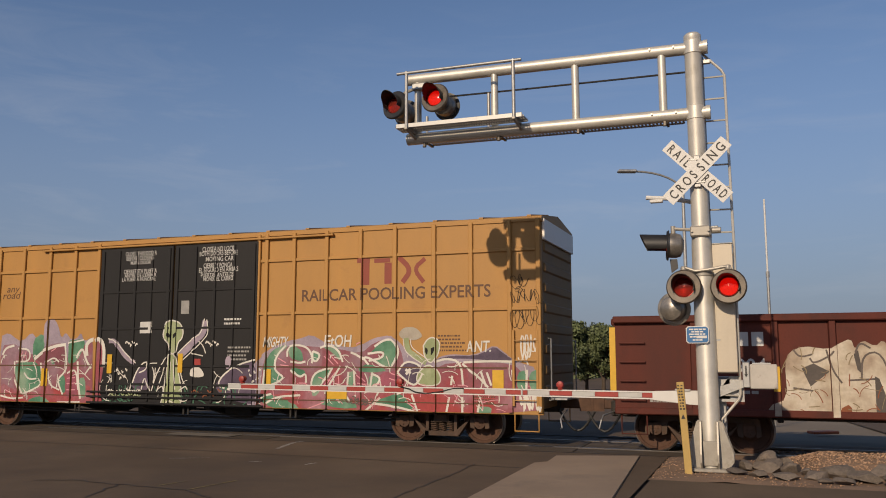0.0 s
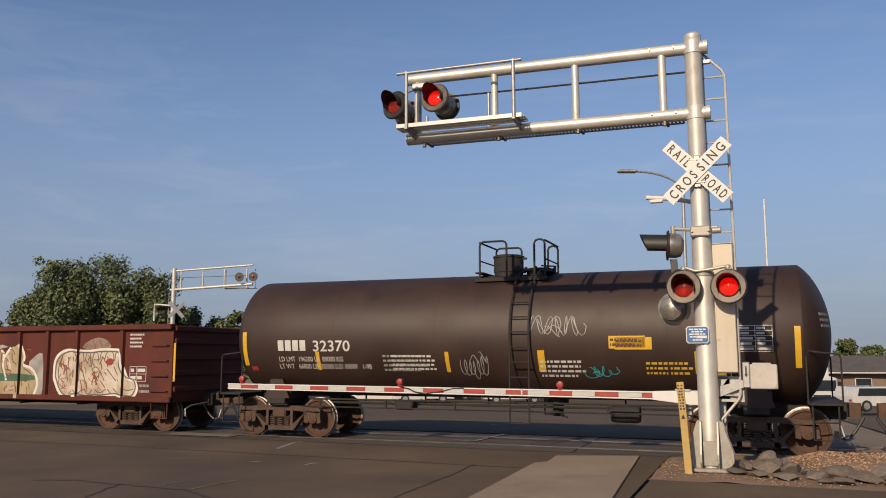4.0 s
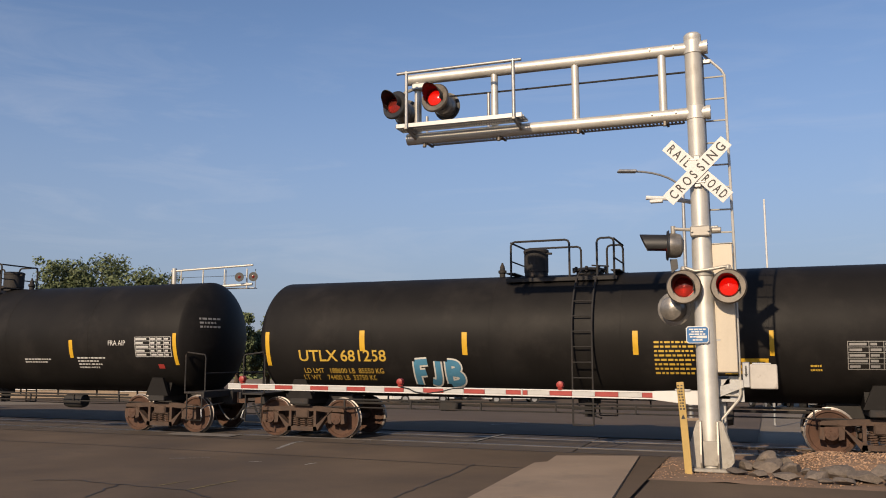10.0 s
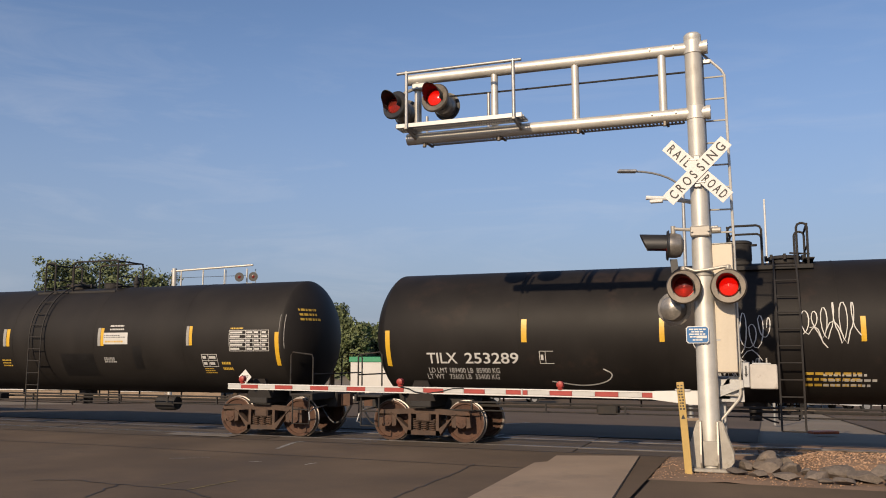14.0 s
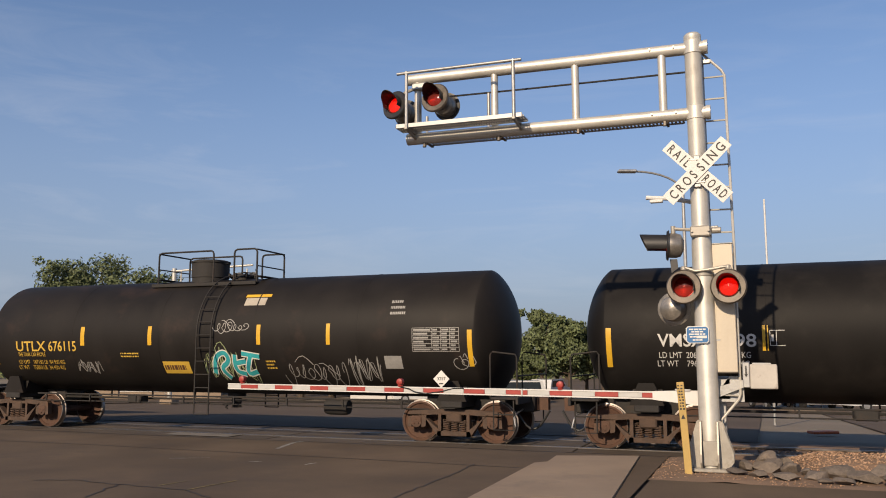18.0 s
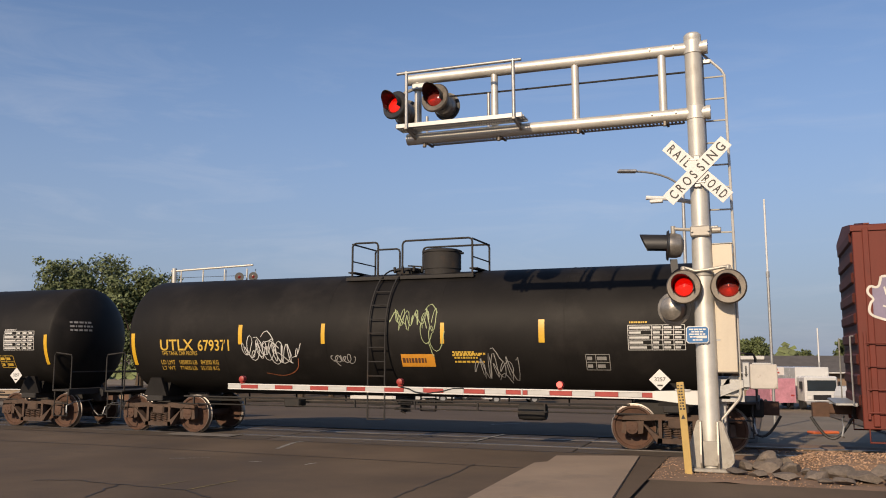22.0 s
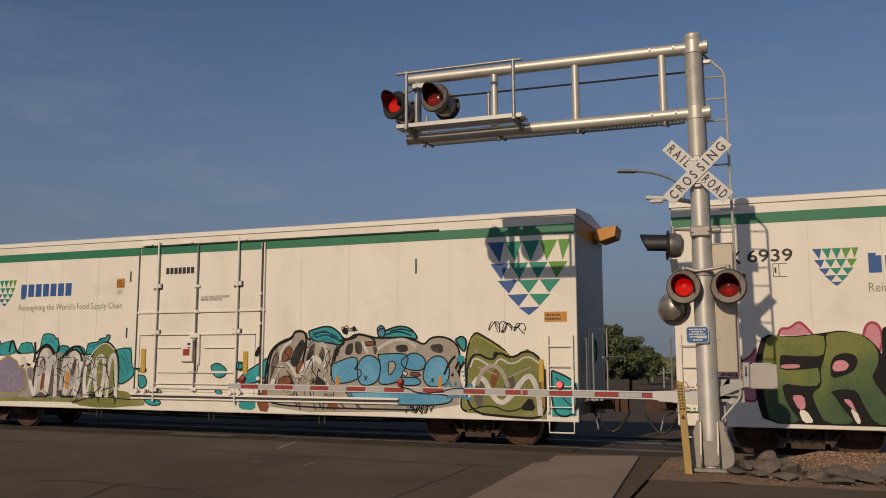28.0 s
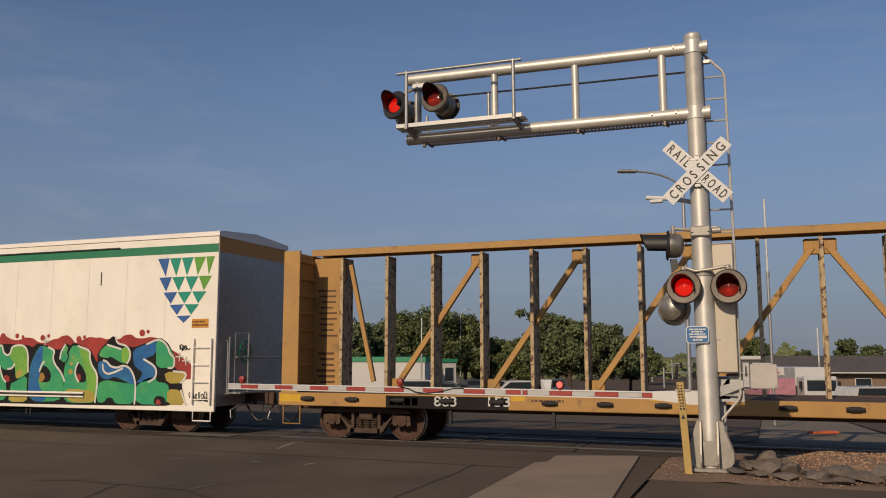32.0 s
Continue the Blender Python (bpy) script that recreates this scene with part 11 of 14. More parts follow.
line(oxb, 's_tan', 0.0080, 0.014, [(-0.93, 0.86), (-0.95, 0.67)])
line(oxb, 's_cream', 0.0080, 0.014, [(-0.74, 0.87), (-0.76, 0.70)],
     [(-0.55, 0.88), (-0.57, 0.69)])
line(oxb, 's_tan', 0.0080, 0.014, [(-0.37, 0.89), (-0.38, 0.72)])
line(oxb, 's_cream', 0.0080, 0.014, [(-0.18, 0.87), (-0.20, 0.70)],
     [(0.01, 0.88), (-0.01, 0.73)])
line(oxb, 's_tan', 0.0080, 0.014, [(0.19, 0.89), (0.17, 0.71)])
line(oxb, 's_cream', 0.0080, 0.014, [(0.37, 0.90), (0.35, 0.70)],
     [(0.55, 0.88), (0.53, 0.72)])
line(oxb, 's_tan', 0.0080, 0.014, [(0.73, 0.89), (0.71, 0.71)])
line(oxb, 's_cream', 0.0080, 0.014, [(0.91, 0.90), (0.89, 0.74)],
     [(1.09, 0.91), (1.07, 0.72)])
line(oxb, 's_tan', 0.0080, 0.014, [(1.26, 0.93), (1.24, 0.75)])
line(oxb, 's_cream', 0.0080, 0.014, [(1.44, 0.90), (1.42, 0.73)],
     [(1.61, 0.91), (1.59, 0.76)])
line(oxb, 's_tan', 0.0080, 0.014, [(1.78, 0.92), (1.77, 0.74)])
line(oxb, 's_cream', 0.0080, 0.014, [(1.95, 0.94), (1.94, 0.77)],
     [(2.12, 0.91), (2.11, 0.76)])
line(oxb, 's_white', 0.0085, 0.014, [(-2.17, 0.70), (-1.98, 1.07)],
     [(-2.11, 0.75), (-1.94, 1.04)],
     [(-2.05, 0.72), (-1.90, 1.01)],
     [(-1.99, 0.77), (-1.86, 1.07)],
     [(-1.93, 0.75), (-1.82, 1.04)],
     [(-1.87, 0.72), (-1.78, 1.01)],
     [(-1.82, 0.77), (-1.74, 1.06)],
     [(-1.76, 0.75), (-1.70, 1.03)],
     [(-1.70, 0.72), (-1.66, 1.00)])
area(oxb, 's_ochre', 0.0095, 0, [(-2.56, 1.10), (-2.06, 1.10), (-2.06, 1.02), (-2.56, 1.02)])
area(oxb, 's_haze', 0.0055, 1, [(2.28, 1.67), (2.48, 1.97), (2.52, 2.33), (2.69, 2.45), (2.96, 2.63), (3.25, 2.60), (3.46, 2.62), (3.54, 2.54), (3.86, 2.62), (4.10, 2.57), (4.34, 2.59), (4.61, 2.63), (4.80, 2.47), (5.04, 2.60), (5.19, 2.64), (5.42, 2.56), (5.64, 2.65), (5.90, 2.61), (6.34, 2.64), (6.64, 2.56), (6.71, 2.30), (6.69, 1.31), (6.63, 0.77), (2.44, 0.66), (2.32, 1.27)])
area(oxb, 'f_sage', 0.0066, 1, [(2.68, 1.29), (2.74, 1.97), (2.87, 2.25), (3.12, 2.38), (3.29, 2.36), (3.46, 2.13), (3.52, 1.69), (3.41, 1.30)])
area(oxb, 'f_sage', 0.0068, 1, [(3.60, 1.30), (3.69, 2.17), (3.86, 2.36), (4.14, 2.38), (4.20, 1.97), (4.16, 1.31)])
area(oxb, 'f_sage', 0.0070, 1, [(4.40, 1.92), (4.47, 2.20), (4.95, 2.28), (5.15, 2.36), (5.41, 2.39), (5.53, 2.23), (5.52, 2.04), (5.37, 1.85), (5.14, 1.77), (5.08, 1.32), (4.43, 1.31), (4.64, 1.70), (4.60, 1.85)])
area(oxb, 'f_sage', 0.0072, 1, [(5.63, 2.20), (5.97, 2.42), (6.20, 2.42), (6.29, 2.04), (6.39, 1.78), (6.30, 1.34), (5.75, 1.31), (5.84, 1.66), (5.70, 1.96)])
area(oxb, 'f_sage', 0.0074, 1, [(2.74, 1.06), (3.52, 1.07), (3.55, 0.70), (2.78, 0.68)])
area(oxb, 'f_sage', 0.0076, 1, [(3.68, 1.07), (4.23, 1.07), (4.30, 0.71), (3.71, 0.69)])
area(oxb, 'f_sage', 0.0078, 1, [(4.46, 1.08), (5.19, 1.08), (5.36, 0.74), (4.53, 0.72)])
area(oxb, 'f_sage', 0.0080, 1, [(5.60, 1.08), (6.47, 1.09), (6.45, 0.76), (5.70, 0.74)])
edged(oxb, 's_lilac', 's_shade', 0.0084, 1, 0.010, [(5.39, 1.65), (5.66, 1.90), (5.80, 1.75), (5.88, 1.59), (5.60, 1.31), (5.46, 1.48)])
area(oxb, 's_lilac', 0.0082, 1, [(4.40, 1.88), (4.59, 1.82), (4.64, 1.70), (4.47, 1.31), (4.39, 1.31)])
line(oxb, 's_ochre', 0.0090, 0.070, [(2.71, 1.46), (2.77, 1.97), (2.88, 2.25), (3.09, 2.41), (3.29, 2.43), (3.46, 2.21), (3.58, 1.97), (3.57, 1.65)],
     [(3.64, 1.62), (3.67, 2.17), (3.78, 2.36), (4.02, 2.45), (4.22, 2.40), (4.34, 2.13), (4.34, 1.27)],
     [(4.45, 2.24), (4.61, 2.33), (4.95, 2.30), (5.18, 2.42), (5.41, 2.41), (5.56, 2.23), (5.58, 2.01), (5.40, 1.77), (5.14, 1.72), (5.31, 1.59), (5.38, 1.33)],
     [(5.57, 2.23), (5.78, 2.38), (6.04, 2.50), (6.23, 2.40), (6.37, 2.12)],
     [(2.74, 1.34), (2.99, 1.38), (3.03, 1.58)],
     [(3.56, 1.58), (3.60, 1.31)],
     [(3.43, 1.03), (3.59, 0.70)],
     [(4.31, 1.05), (4.38, 0.72)],
     [(5.48, 1.07), (5.53, 0.75)])
line(oxb, 's_shade', 0.0104, 0.020, [(2.86, 2.25), (3.04, 2.39), (3.25, 2.41), (3.42, 2.25), (3.52, 1.97), (3.54, 1.66), (3.69, 1.66)],
     [(3.73, 2.31), (3.86, 2.38), (4.10, 2.41), (4.18, 2.24), (4.15, 1.27)],
     [(4.47, 2.24), (4.61, 2.31), (4.95, 2.28), (5.18, 2.40), (5.39, 2.40), (5.54, 2.23), (5.55, 2.05), (5.47, 1.95)],
     [(5.59, 2.27), (5.78, 2.40), (6.01, 2.48), (6.19, 2.45), (6.27, 2.23), (6.34, 1.90)],
     [(2.89, 2.03), (2.88, 1.81), (2.81, 1.69), (2.68, 1.69)],
     [(2.93, 1.66), (2.81, 1.66)],
     [(5.02, 1.82), (5.00, 1.74), (5.11, 1.69), (5.26, 1.69), (5.26, 1.44)])
line(oxb, 's_shade', 0.0096, 0.030, [(2.41, 1.72), (2.45, 1.93), (2.56, 2.17)],
     [(4.25, 2.05), (4.27, 1.32)])
area(oxb, 'oxide', 0.0100, 1, [(6.38, 1.71), (6.59, 1.69), (6.62, 1.53), (6.39, 1.53)])
line(oxb, 's_shade', 0.0098, 0.007, [(2.66, 1.69), (3.03, 1.67), (3.12, 1.68)],
     [(2.66, 1.61), (3.03, 1.59), (3.12, 1.60)],
     [(2.66, 1.54), (3.03, 1.51), (3.12, 1.52)])
# cream block letters with grey sides on the gondola
area(gon, 'f_cream', 0.0050, 1, [(-7.21, 0.70), (-7.20, 0.99), (-6.86, 1.12), (-6.88, 1.79), (-6.80, 2.00), (-6.54, 2.12), (-6.10, 2.05), (-5.96, 2.14), (-5.72, 2.26), (-5.66, 2.04), (-5.53, 2.23), (-5.32, 2.10), (-5.19, 2.23), (-5.06, 2.04), (-4.96, 2.20), (-4.78, 2.22), (-4.56, 2.10), (-4.45, 2.28), (-4.23, 2.30), (-4.05, 2.18), (-3.98, 2.12), (-3.90, 2.32), (-3.70, 2.38), (-3.34, 2.33), (-3.17, 2.19), (-3.09, 1.99), (-2.86, 2.13), (-2.58, 2.21), (-2.39, 2.17), (-2.21, 2.24), (-1.93, 2.21), (-1.70, 2.18), (-1.49, 1.98), (-1.44, 1.85), (-1.02, 1.80), (-0.87, 1.44), (-0.76, 1.21), (-0.40, 1.17), (-0.21, 0.82), (-0.40, 0.70), (-1.44, 0.68), (-3.92, 0.65), (-7.21, 0.63)])
area(gon, 's_wedge', 0.0062, 0, [(-6.59, 1.70), (-6.38, 1.79), (-6.11, 1.64), (-6.45, 1.36)],
     [(-5.36, 1.56), (-5.29, 1.52), (-5.05, 0.74), (-5.37, 0.70)],
     [(-4.88, 1.85), (-4.56, 1.86), (-4.66, 1.52), (-4.73, 1.11), (-4.85, 1.10)],
     [(-4.39, 1.41), (-4.33, 1.80), (-4.23, 1.41)],
     [(-4.36, 1.11), (-4.21, 1.24), (-4.10, 0.76), (-4.40, 0.72)],
     [(-3.93, 2.02), (-3.76, 1.96), (-3.80, 1.72), (-3.93, 1.72)],
     [(-3.83, 1.66), (-3.65, 1.92), (-3.59, 1.66), (-3.62, 1.35), (-3.76, 1.42)],
     [(-3.31, 1.45), (-3.27, 1.66), (-3.13, 1.80), (-3.00, 1.24), (-3.19, 1.24)],
     [(-2.81, 1.80), (-2.66, 1.88), (-2.45, 1.54), (-2.39, 1.23), (-2.59, 1.23), (-2.63, 1.43), (-2.77, 1.52)],
     [(-3.48, 0.99), (-3.09, 0.77), (-3.49, 0.70)],
     [(-2.66, 1.02), (-2.51, 1.05), (-2.48, 0.90), (-2.63, 0.91)],
     [(-1.08, 1.67), (-0.99, 1.91), (-0.91, 1.86), (-0.96, 1.54)],
     [(-5.69, 1.96), (-5.61, 2.04), (-5.55, 1.58), (-5.64, 1.68)])
area(gon, 's_rust', 0.0062, 0, [(-4.54, 0.89), (-4.36, 0.94), (-4.38, 0.80), (-4.55, 0.80)])
area(gon, 's_rust', 0.0064, 1, [(-2.15, 0.67), (-2.13, 1.01), (-1.98, 1.14), (-1.98, 0.68)],
     [(-1.83, 0.73), (-1.85, 1.02), (-1.75, 1.08), (-1.77, 0.68)],
     [(-5.98, 0.95), (-5.78, 1.06), (-5.75, 0.70), (-5.94, 0.68)],
     [(-4.00, 0.98), (-3.96, 1.52), (-3.89, 1.12), (-3.91, 0.74)])
area(gon, 's_pinkish', 0.0060, 1, [(-1.47, 1.96), (-1.20, 2.05), (-1.16, 1.91), (-1.29, 1.79)])
area(gon, 's_tan', 0.0070, 1, [(-1.57, 1.67), (-1.44, 1.75), (-1.27, 1.65), (-1.37, 1.43), (-1.52, 1.42)])
line(gon, 's_shade', 0.0078, 0.016, [(-1.57, 1.67), (-1.44, 1.75), (-1.27, 1.65), (-1.37, 1.43), (-1.52, 1.42), (-1.57, 1.67)])
line(gon, 's_shade', 0.0074, 0.017, [(-6.72, 2.05), (-6.62, 1.90), (-6.39, 1.96)],
     [(-6.44, 1.89), (-6.38, 1.78), (-6.09, 1.93), (-6.02, 2.02)],
     [(-6.15, 2.05), (-6.06, 1.65), (-5.91, 1.43)],
     [(-5.66, 1.99), (-5.58, 2.19), (-5.40, 2.07)],
     [(-5.58, 1.48), (-5.55, 1.96), (-5.21, 2.02), (-5.04, 1.21)],
     [(-4.45, 2.28), (-4.44, 2.18), (-4.04, 2.10)],
     [(-2.65, 2.19), (-2.41, 1.96), (-2.14, 1.67), (-2.13, 1.25)],
     [(-2.10, 1.87), (-1.77, 1.97), (-1.72, 1.54), (-1.61, 1.37)],
     [(-1.83, 1.25), (-1.89, 1.80), (-1.96, 2.17)],
     [(-1.54, 1.80), (-1.58, 1.48), (-1.46, 1.33), (-1.22, 1.49), (-1.11, 1.67), (-1.01, 1.93)],
     [(-3.48, 1.80), (-3.44, 1.53), (-3.28, 1.13)],
     [(-6.75, 1.33), (-6.41, 1.28)],
     [(-5.80, 1.48), (-5.36, 1.51)],
     [(-4.63, 1.80), (-4.70, 1.52), (-4.66, 1.11)],
     [(-0.86, 1.16), (-0.98, 0.98), (-0.92, 0.78)],
     [(-3.90, 2.32), (-3.95, 2.12), (-3.78, 1.99)])
line(gon, 's_shade', 0.0076, 0.009, [(-3.89, 2.32), (-3.90, 2.10)],
     [(-3.74, 2.32), (-3.75, 2.10)],
     [(-3.60, 2.31), (-3.60, 2.10)],
     [(-3.45, 2.31), (-3.46, 2.10)],
     [(-3.31, 2.31), (-3.31, 2.10)])
line(gon, 's_shade', 0.0076, 0.011, [(-1.37, 1.39), (-1.25, 1.46)],
     [(-1.45, 1.00), (-1.51, 0.84)],
     [(-1.32, 1.41), (-1.21, 1.49)],
     [(-1.37, 0.97), (-1.42, 0.84)],
     [(-1.28, 1.44), (-1.16, 1.52)],
     [(-1.30, 0.95), (-1.33, 0.84)],
     [(-1.24, 1.47), (-1.12, 1.54)],
     [(-1.23, 0.92), (-1.24, 0.85)])
area(gon, 'print_grey', 0.0058, 1, [(-0.77, 1.80), (-0.51, 1.87), (-0.42, 1.68), (-0.49, 1.43), (-0.74, 1.47)])
line(gon, 's_shade', 0.0076, 0.013, [(-0.69, 1.01), (-0.74, 0.86), (-0.65, 0.73)],
     [(-0.62, 0.96), (-0.67, 0.86), (-0.59, 0.73)],
     [(-0.56, 0.91), (-0.60, 0.86), (-0.52, 0.74)],
     [(-0.49, 1.01), (-0.53, 0.86), (-0.46, 0.74)],
     [(-0.43, 0.96), (-0.45, 0.86), (-0.40, 0.74)],
     [(-0.36, 0.92), (-0.38, 0.86), (-0.33, 0.74)],
     [(-0.30, 1.02), (-0.31, 0.87), (-0.27, 0.74)])
line(gon, 'print_grey', 0.0060, 0.030, [(-0.65, 1.80), (-0.36, 1.84)],
     [(-0.68, 1.65), (-0.63, 1.84), (-0.53, 1.65), (-0.40, 1.89)],
     [(-0.63, 1.48), (-0.48, 1.60), (-0.34, 1.44)],
     [(-0.66, 1.41), (-0.39, 1.51)])
line(gon, 'print_white', 0.0060, 0.014, [(0.25, 1.47), (0.73, 1.61)],
     [(0.34, 1.28), (0.54, 1.61), (0.63, 1.42)],
     [(0.44, 1.56), (0.70, 1.47)],
     [(0.56, 1.73), (0.58, 1.52)],
     [(0.49, 1.66), (0.66, 1.71), (0.68, 1.59)],
     [(0.64, 1.00), (0.75, 0.84), (0.83, 1.01), (0.89, 0.80), (0.92, 1.01)],
     [(0.50, 2.18), (0.46, 2.37)],
     [(1.43, 1.89), (1.87, 1.55)],
     [(1.84, 1.87), (1.65, 1.71)],
     [(1.26, 1.50), (1.73, 1.27)],
     [(1.92, 1.46), (1.55, 1.27)])
area(gon, 's_grey', 0.0046, 1, [(5.30, 1.71), (5.72, 2.02), (5.88, 1.98), (5.92, 0.78), (5.56, 0.74)],
     [(2.66, 1.98), (2.67, 2.23), (2.76, 2.20), (2.95, 1.98), (3.05, 2.20), (3.16, 2.18), (3.61, 2.07), (3.70, 2.24), (3.89, 2.02), (4.29, 2.26), (4.70, 2.15)])
area(gon, 'f_tan', 0.0052, 1, [(2.03, 0.70), (1.96, 1.70), (1.83, 1.58), (2.06, 2.02), (2.30, 2.17), (2.76, 1.97), (2.90, 1.93), (3.13, 2.20), (3.26, 2.22), (3.79, 1.97), (4.15, 2.06), (4.35, 2.11), (4.48, 1.97), (4.70, 2.17), (4.90, 2.19), (5.05, 2.24), (5.25, 1.89), (5.16, 1.71), (5.50, 1.62), (5.70, 1.37), (5.71, 1.12), (5.56, 0.73), (2.03, 0.66)])
area(gon, 's_green', 0.0058, 1, [(2.32, 1.47), (3.39, 1.47), (5.62, 1.45), (5.65, 1.26), (4.12, 1.25), (2.33, 1.22)])
line(gon, 's_white', 0.0072, 0.036, [(1.96, 1.70), (1.83, 1.58), (2.06, 2.02), (2.30, 2.17), (2.76, 1.97)],
     [(2.01, 1.80), (2.26, 1.61), (2.23, 1.07), (2.38, 0.69)],
     [(2.84, 1.97), (2.81, 1.56)],
     [(2.98, 1.91), (3.13, 2.11), (3.26, 2.20), (3.80, 1.95)],
     [(3.14, 1.83), (3.23, 1.48), (3.38, 1.30)],
     [(3.94, 1.97), (4.15, 2.06), (4.13, 1.53), (4.27, 1.22), (4.18, 0.73)],
     [(4.35, 2.08), (4.50, 1.97), (4.41, 1.70), (4.60, 1.27)],
     [(4.70, 2.15), (4.48, 1.92)],
     [(5.05, 2.24), (5.25, 1.89), (5.11, 1.69), (5.50, 1.61), (5.68, 1.37), (5.73, 1.12), (5.52, 0.74)],
     [(3.57, 1.53), (3.59, 1.71), (3.72, 1.70)],
     [(3.64, 1.05), (3.70, 0.74)],
     [(3.79, 1.10), (3.87, 0.84)],
     [(4.73, 0.74), (4.93, 0.90)])
area(gon, 's_white', 0.0064, 1, [(2.01, 1.80), (2.24, 1.62), (2.29, 1.07), (2.38, 0.69), (2.11, 0.68), (2.04, 1.07)],
     [(2.54, 1.44), (2.66, 1.26), (2.73, 0.72), (2.59, 0.76)])
area(gon, 'f_cream', 0.0064, 1, [(3.04, 1.04), (3.27, 1.09), (3.31, 0.78), (3.15, 0.73)],
     [(4.35, 1.93), (4.60, 2.06), (4.81, 1.46), (4.62, 1.41)],
     [(3.16, 2.02), (3.47, 2.07), (3.54, 1.53), (3.28, 1.58)],
     [(4.55, 1.08), (5.07, 1.12), (4.92, 0.98), (4.60, 0.98)])
area(gon, 's_grey', 0.0064, 1, [(1.75, 0.93), (1.86, 1.48), (1.95, 1.38), (1.97, 0.71)])
line(gon, 's_shade', 0.0080, 0.016, [(2.42, 1.82), (2.50, 1.84)],
     [(3.22, 1.80), (3.18, 1.58), (3.37, 1.33)],
     [(4.00, 1.91), (3.99, 1.40)],
     [(4.38, 1.98), (4.36, 1.71), (4.54, 1.32)],
     [(4.75, 2.02), (4.78, 1.76), (5.01, 1.71)],
     [(5.21, 1.59), (5.43, 1.50), (5.60, 1.29)],
     [(3.40, 1.91), (3.51, 1.87)])
area(gon, 's_pinkish', 0.0046, 2, [(7.16, 2.10), (7.31, 2.29), (7.68, 2.42), (8.00, 2.36), (8.23, 2.10)])
area(gon, 'f_cream', 0.0054, 1, [(6.28, 1.35), (6.27, 1.78), (6.41, 1.99), (6.70, 2.10), (6.94, 2.07), (7.45, 2.05), (7.86, 2.10), (8.22, 2.09), (8.49, 2.08), (8.53, 1.70), (8.62, 1.57), (8.72, 1.33), (8.97, 1.31), (9.06, 1.10), (8.96, 0.90), (8.83, 0.86), (8.40, 0.95), (7.95, 0.88), (7.68, 0.90), (7.32, 0.85), (6.99, 0.93), (6.72, 0.82), (6.47, 0.96)])
line(gon, 's_white', 0.0066, 0.034, [(6.28, 1.35), (6.27, 1.78), (6.41, 1.99), (6.70, 2.10), (6.94, 2.07), (7.45, 2.05), (7.86, 2.10), (8.22, 2.09), (8.49, 2.08), (8.53, 1.70), (8.62, 1.57), (8.72, 1.33), (8.97, 1.31), (9.06, 1.10), (8.96, 0.90), (8.83, 0.86), (8.40, 0.95), (7.95, 0.88), (7.68, 0.90), (7.32, 0.85), (6.99, 0.93), (6.72, 0.82), (6.47, 0.96), (6.28, 1.35)])
line(gon, 's_shade', 0.0072, 0.018, [(6.34, 1.39), (6.33, 1.74), (6.47, 1.94), (6.76, 2.06), (7.00, 2.03), (7.51, 2.01), (7.81, 2.05), (8.17, 2.05), (8.44, 2.04), (8.48, 1.66), (8.57, 1.53), (8.66, 1.37), (8.92, 1.35), (9.01, 1.14), (8.91, 0.94), (8.78, 0.90), (8.35, 0.99), (7.90, 0.92), (7.63, 0.94), (7.37, 0.89), (7.05, 0.97), (6.77, 0.86), (6.52, 1.00), (6.34, 1.39)])
line(gon, 's_shade', 0.0078, 0.013, [(7.06, 1.78), (7.12, 2.03), (7.24, 2.04), (7.28, 1.78)],
     [(7.31, 1.78), (7.36, 2.02), (7.48, 2.02), (7.50, 1.78)],
     [(7.54, 1.70), (7.59, 2.02), (7.73, 2.02), (7.77, 1.78)],
     [(7.80, 1.83), (7.84, 2.04), (7.95, 2.04)],
     [(7.95, 1.83), (8.02, 2.04), (8.18, 2.06), (8.26, 1.95), (8.25, 1.79)],
     [(8.29, 1.79), (8.31, 2.04), (8.45, 2.04), (8.47, 1.74)],
     [(7.11, 1.66), (7.19, 1.69), (7.34, 1.28)],
     [(7.45, 1.70), (7.55, 1.62), (7.50, 1.78)],
     [(7.55, 1.59), (7.73, 1.68), (7.98, 1.29)],
     [(7.55, 1.59), (7.77, 1.28)],
     [(8.04, 1.60), (8.36, 1.29)],
     [(8.27, 1.66), (8.49, 1.29)],
     [(6.99, 2.08), (7.13, 1.82), (7.13, 1.27)],
     [(6.59, 1.80), (6.57, 1.70), (6.71, 1.67)],
     [(6.76, 1.27), (6.69, 1.57), (6.78, 1.65)],
     [(6.99, 1.06), (7.13, 0.94), (7.27, 1.09)],
     [(7.32, 1.09), (7.46, 0.90), (7.59, 1.07)],
     [(7.68, 1.07), (7.82, 0.95), (8.04, 1.08)],
     [(8.09, 1.08), (8.22, 0.96)],
     [(8.27, 1.10), (8.40, 1.00)],
     [(8.57, 1.09), (8.75, 1.05), (8.92, 1.09)],
     [(7.41, 1.95), (7.64, 1.66)],
     [(6.56, 1.95), (6.42, 1.65), (6.45, 1.35)])
edged(gon, 's_red', 's_shade', 0.0084, 1, 0.008, [(8.00, 1.78), (8.07, 1.86), (8.22, 1.86), (8.26, 1.76), (8.18, 1.69), (8.05, 1.70)])
line(gon, 's_shade', 0.0060, 0.012, [(7.24, 2.21), (7.31, 2.12), (7.36, 2.25)],
     [(7.54, 2.33), (7.64, 2.14)],
     [(7.95, 2.20), (8.09, 2.18), (8.04, 2.29), (7.95, 2.20)],
     [(7.77, 2.35), (7.86, 2.16)])

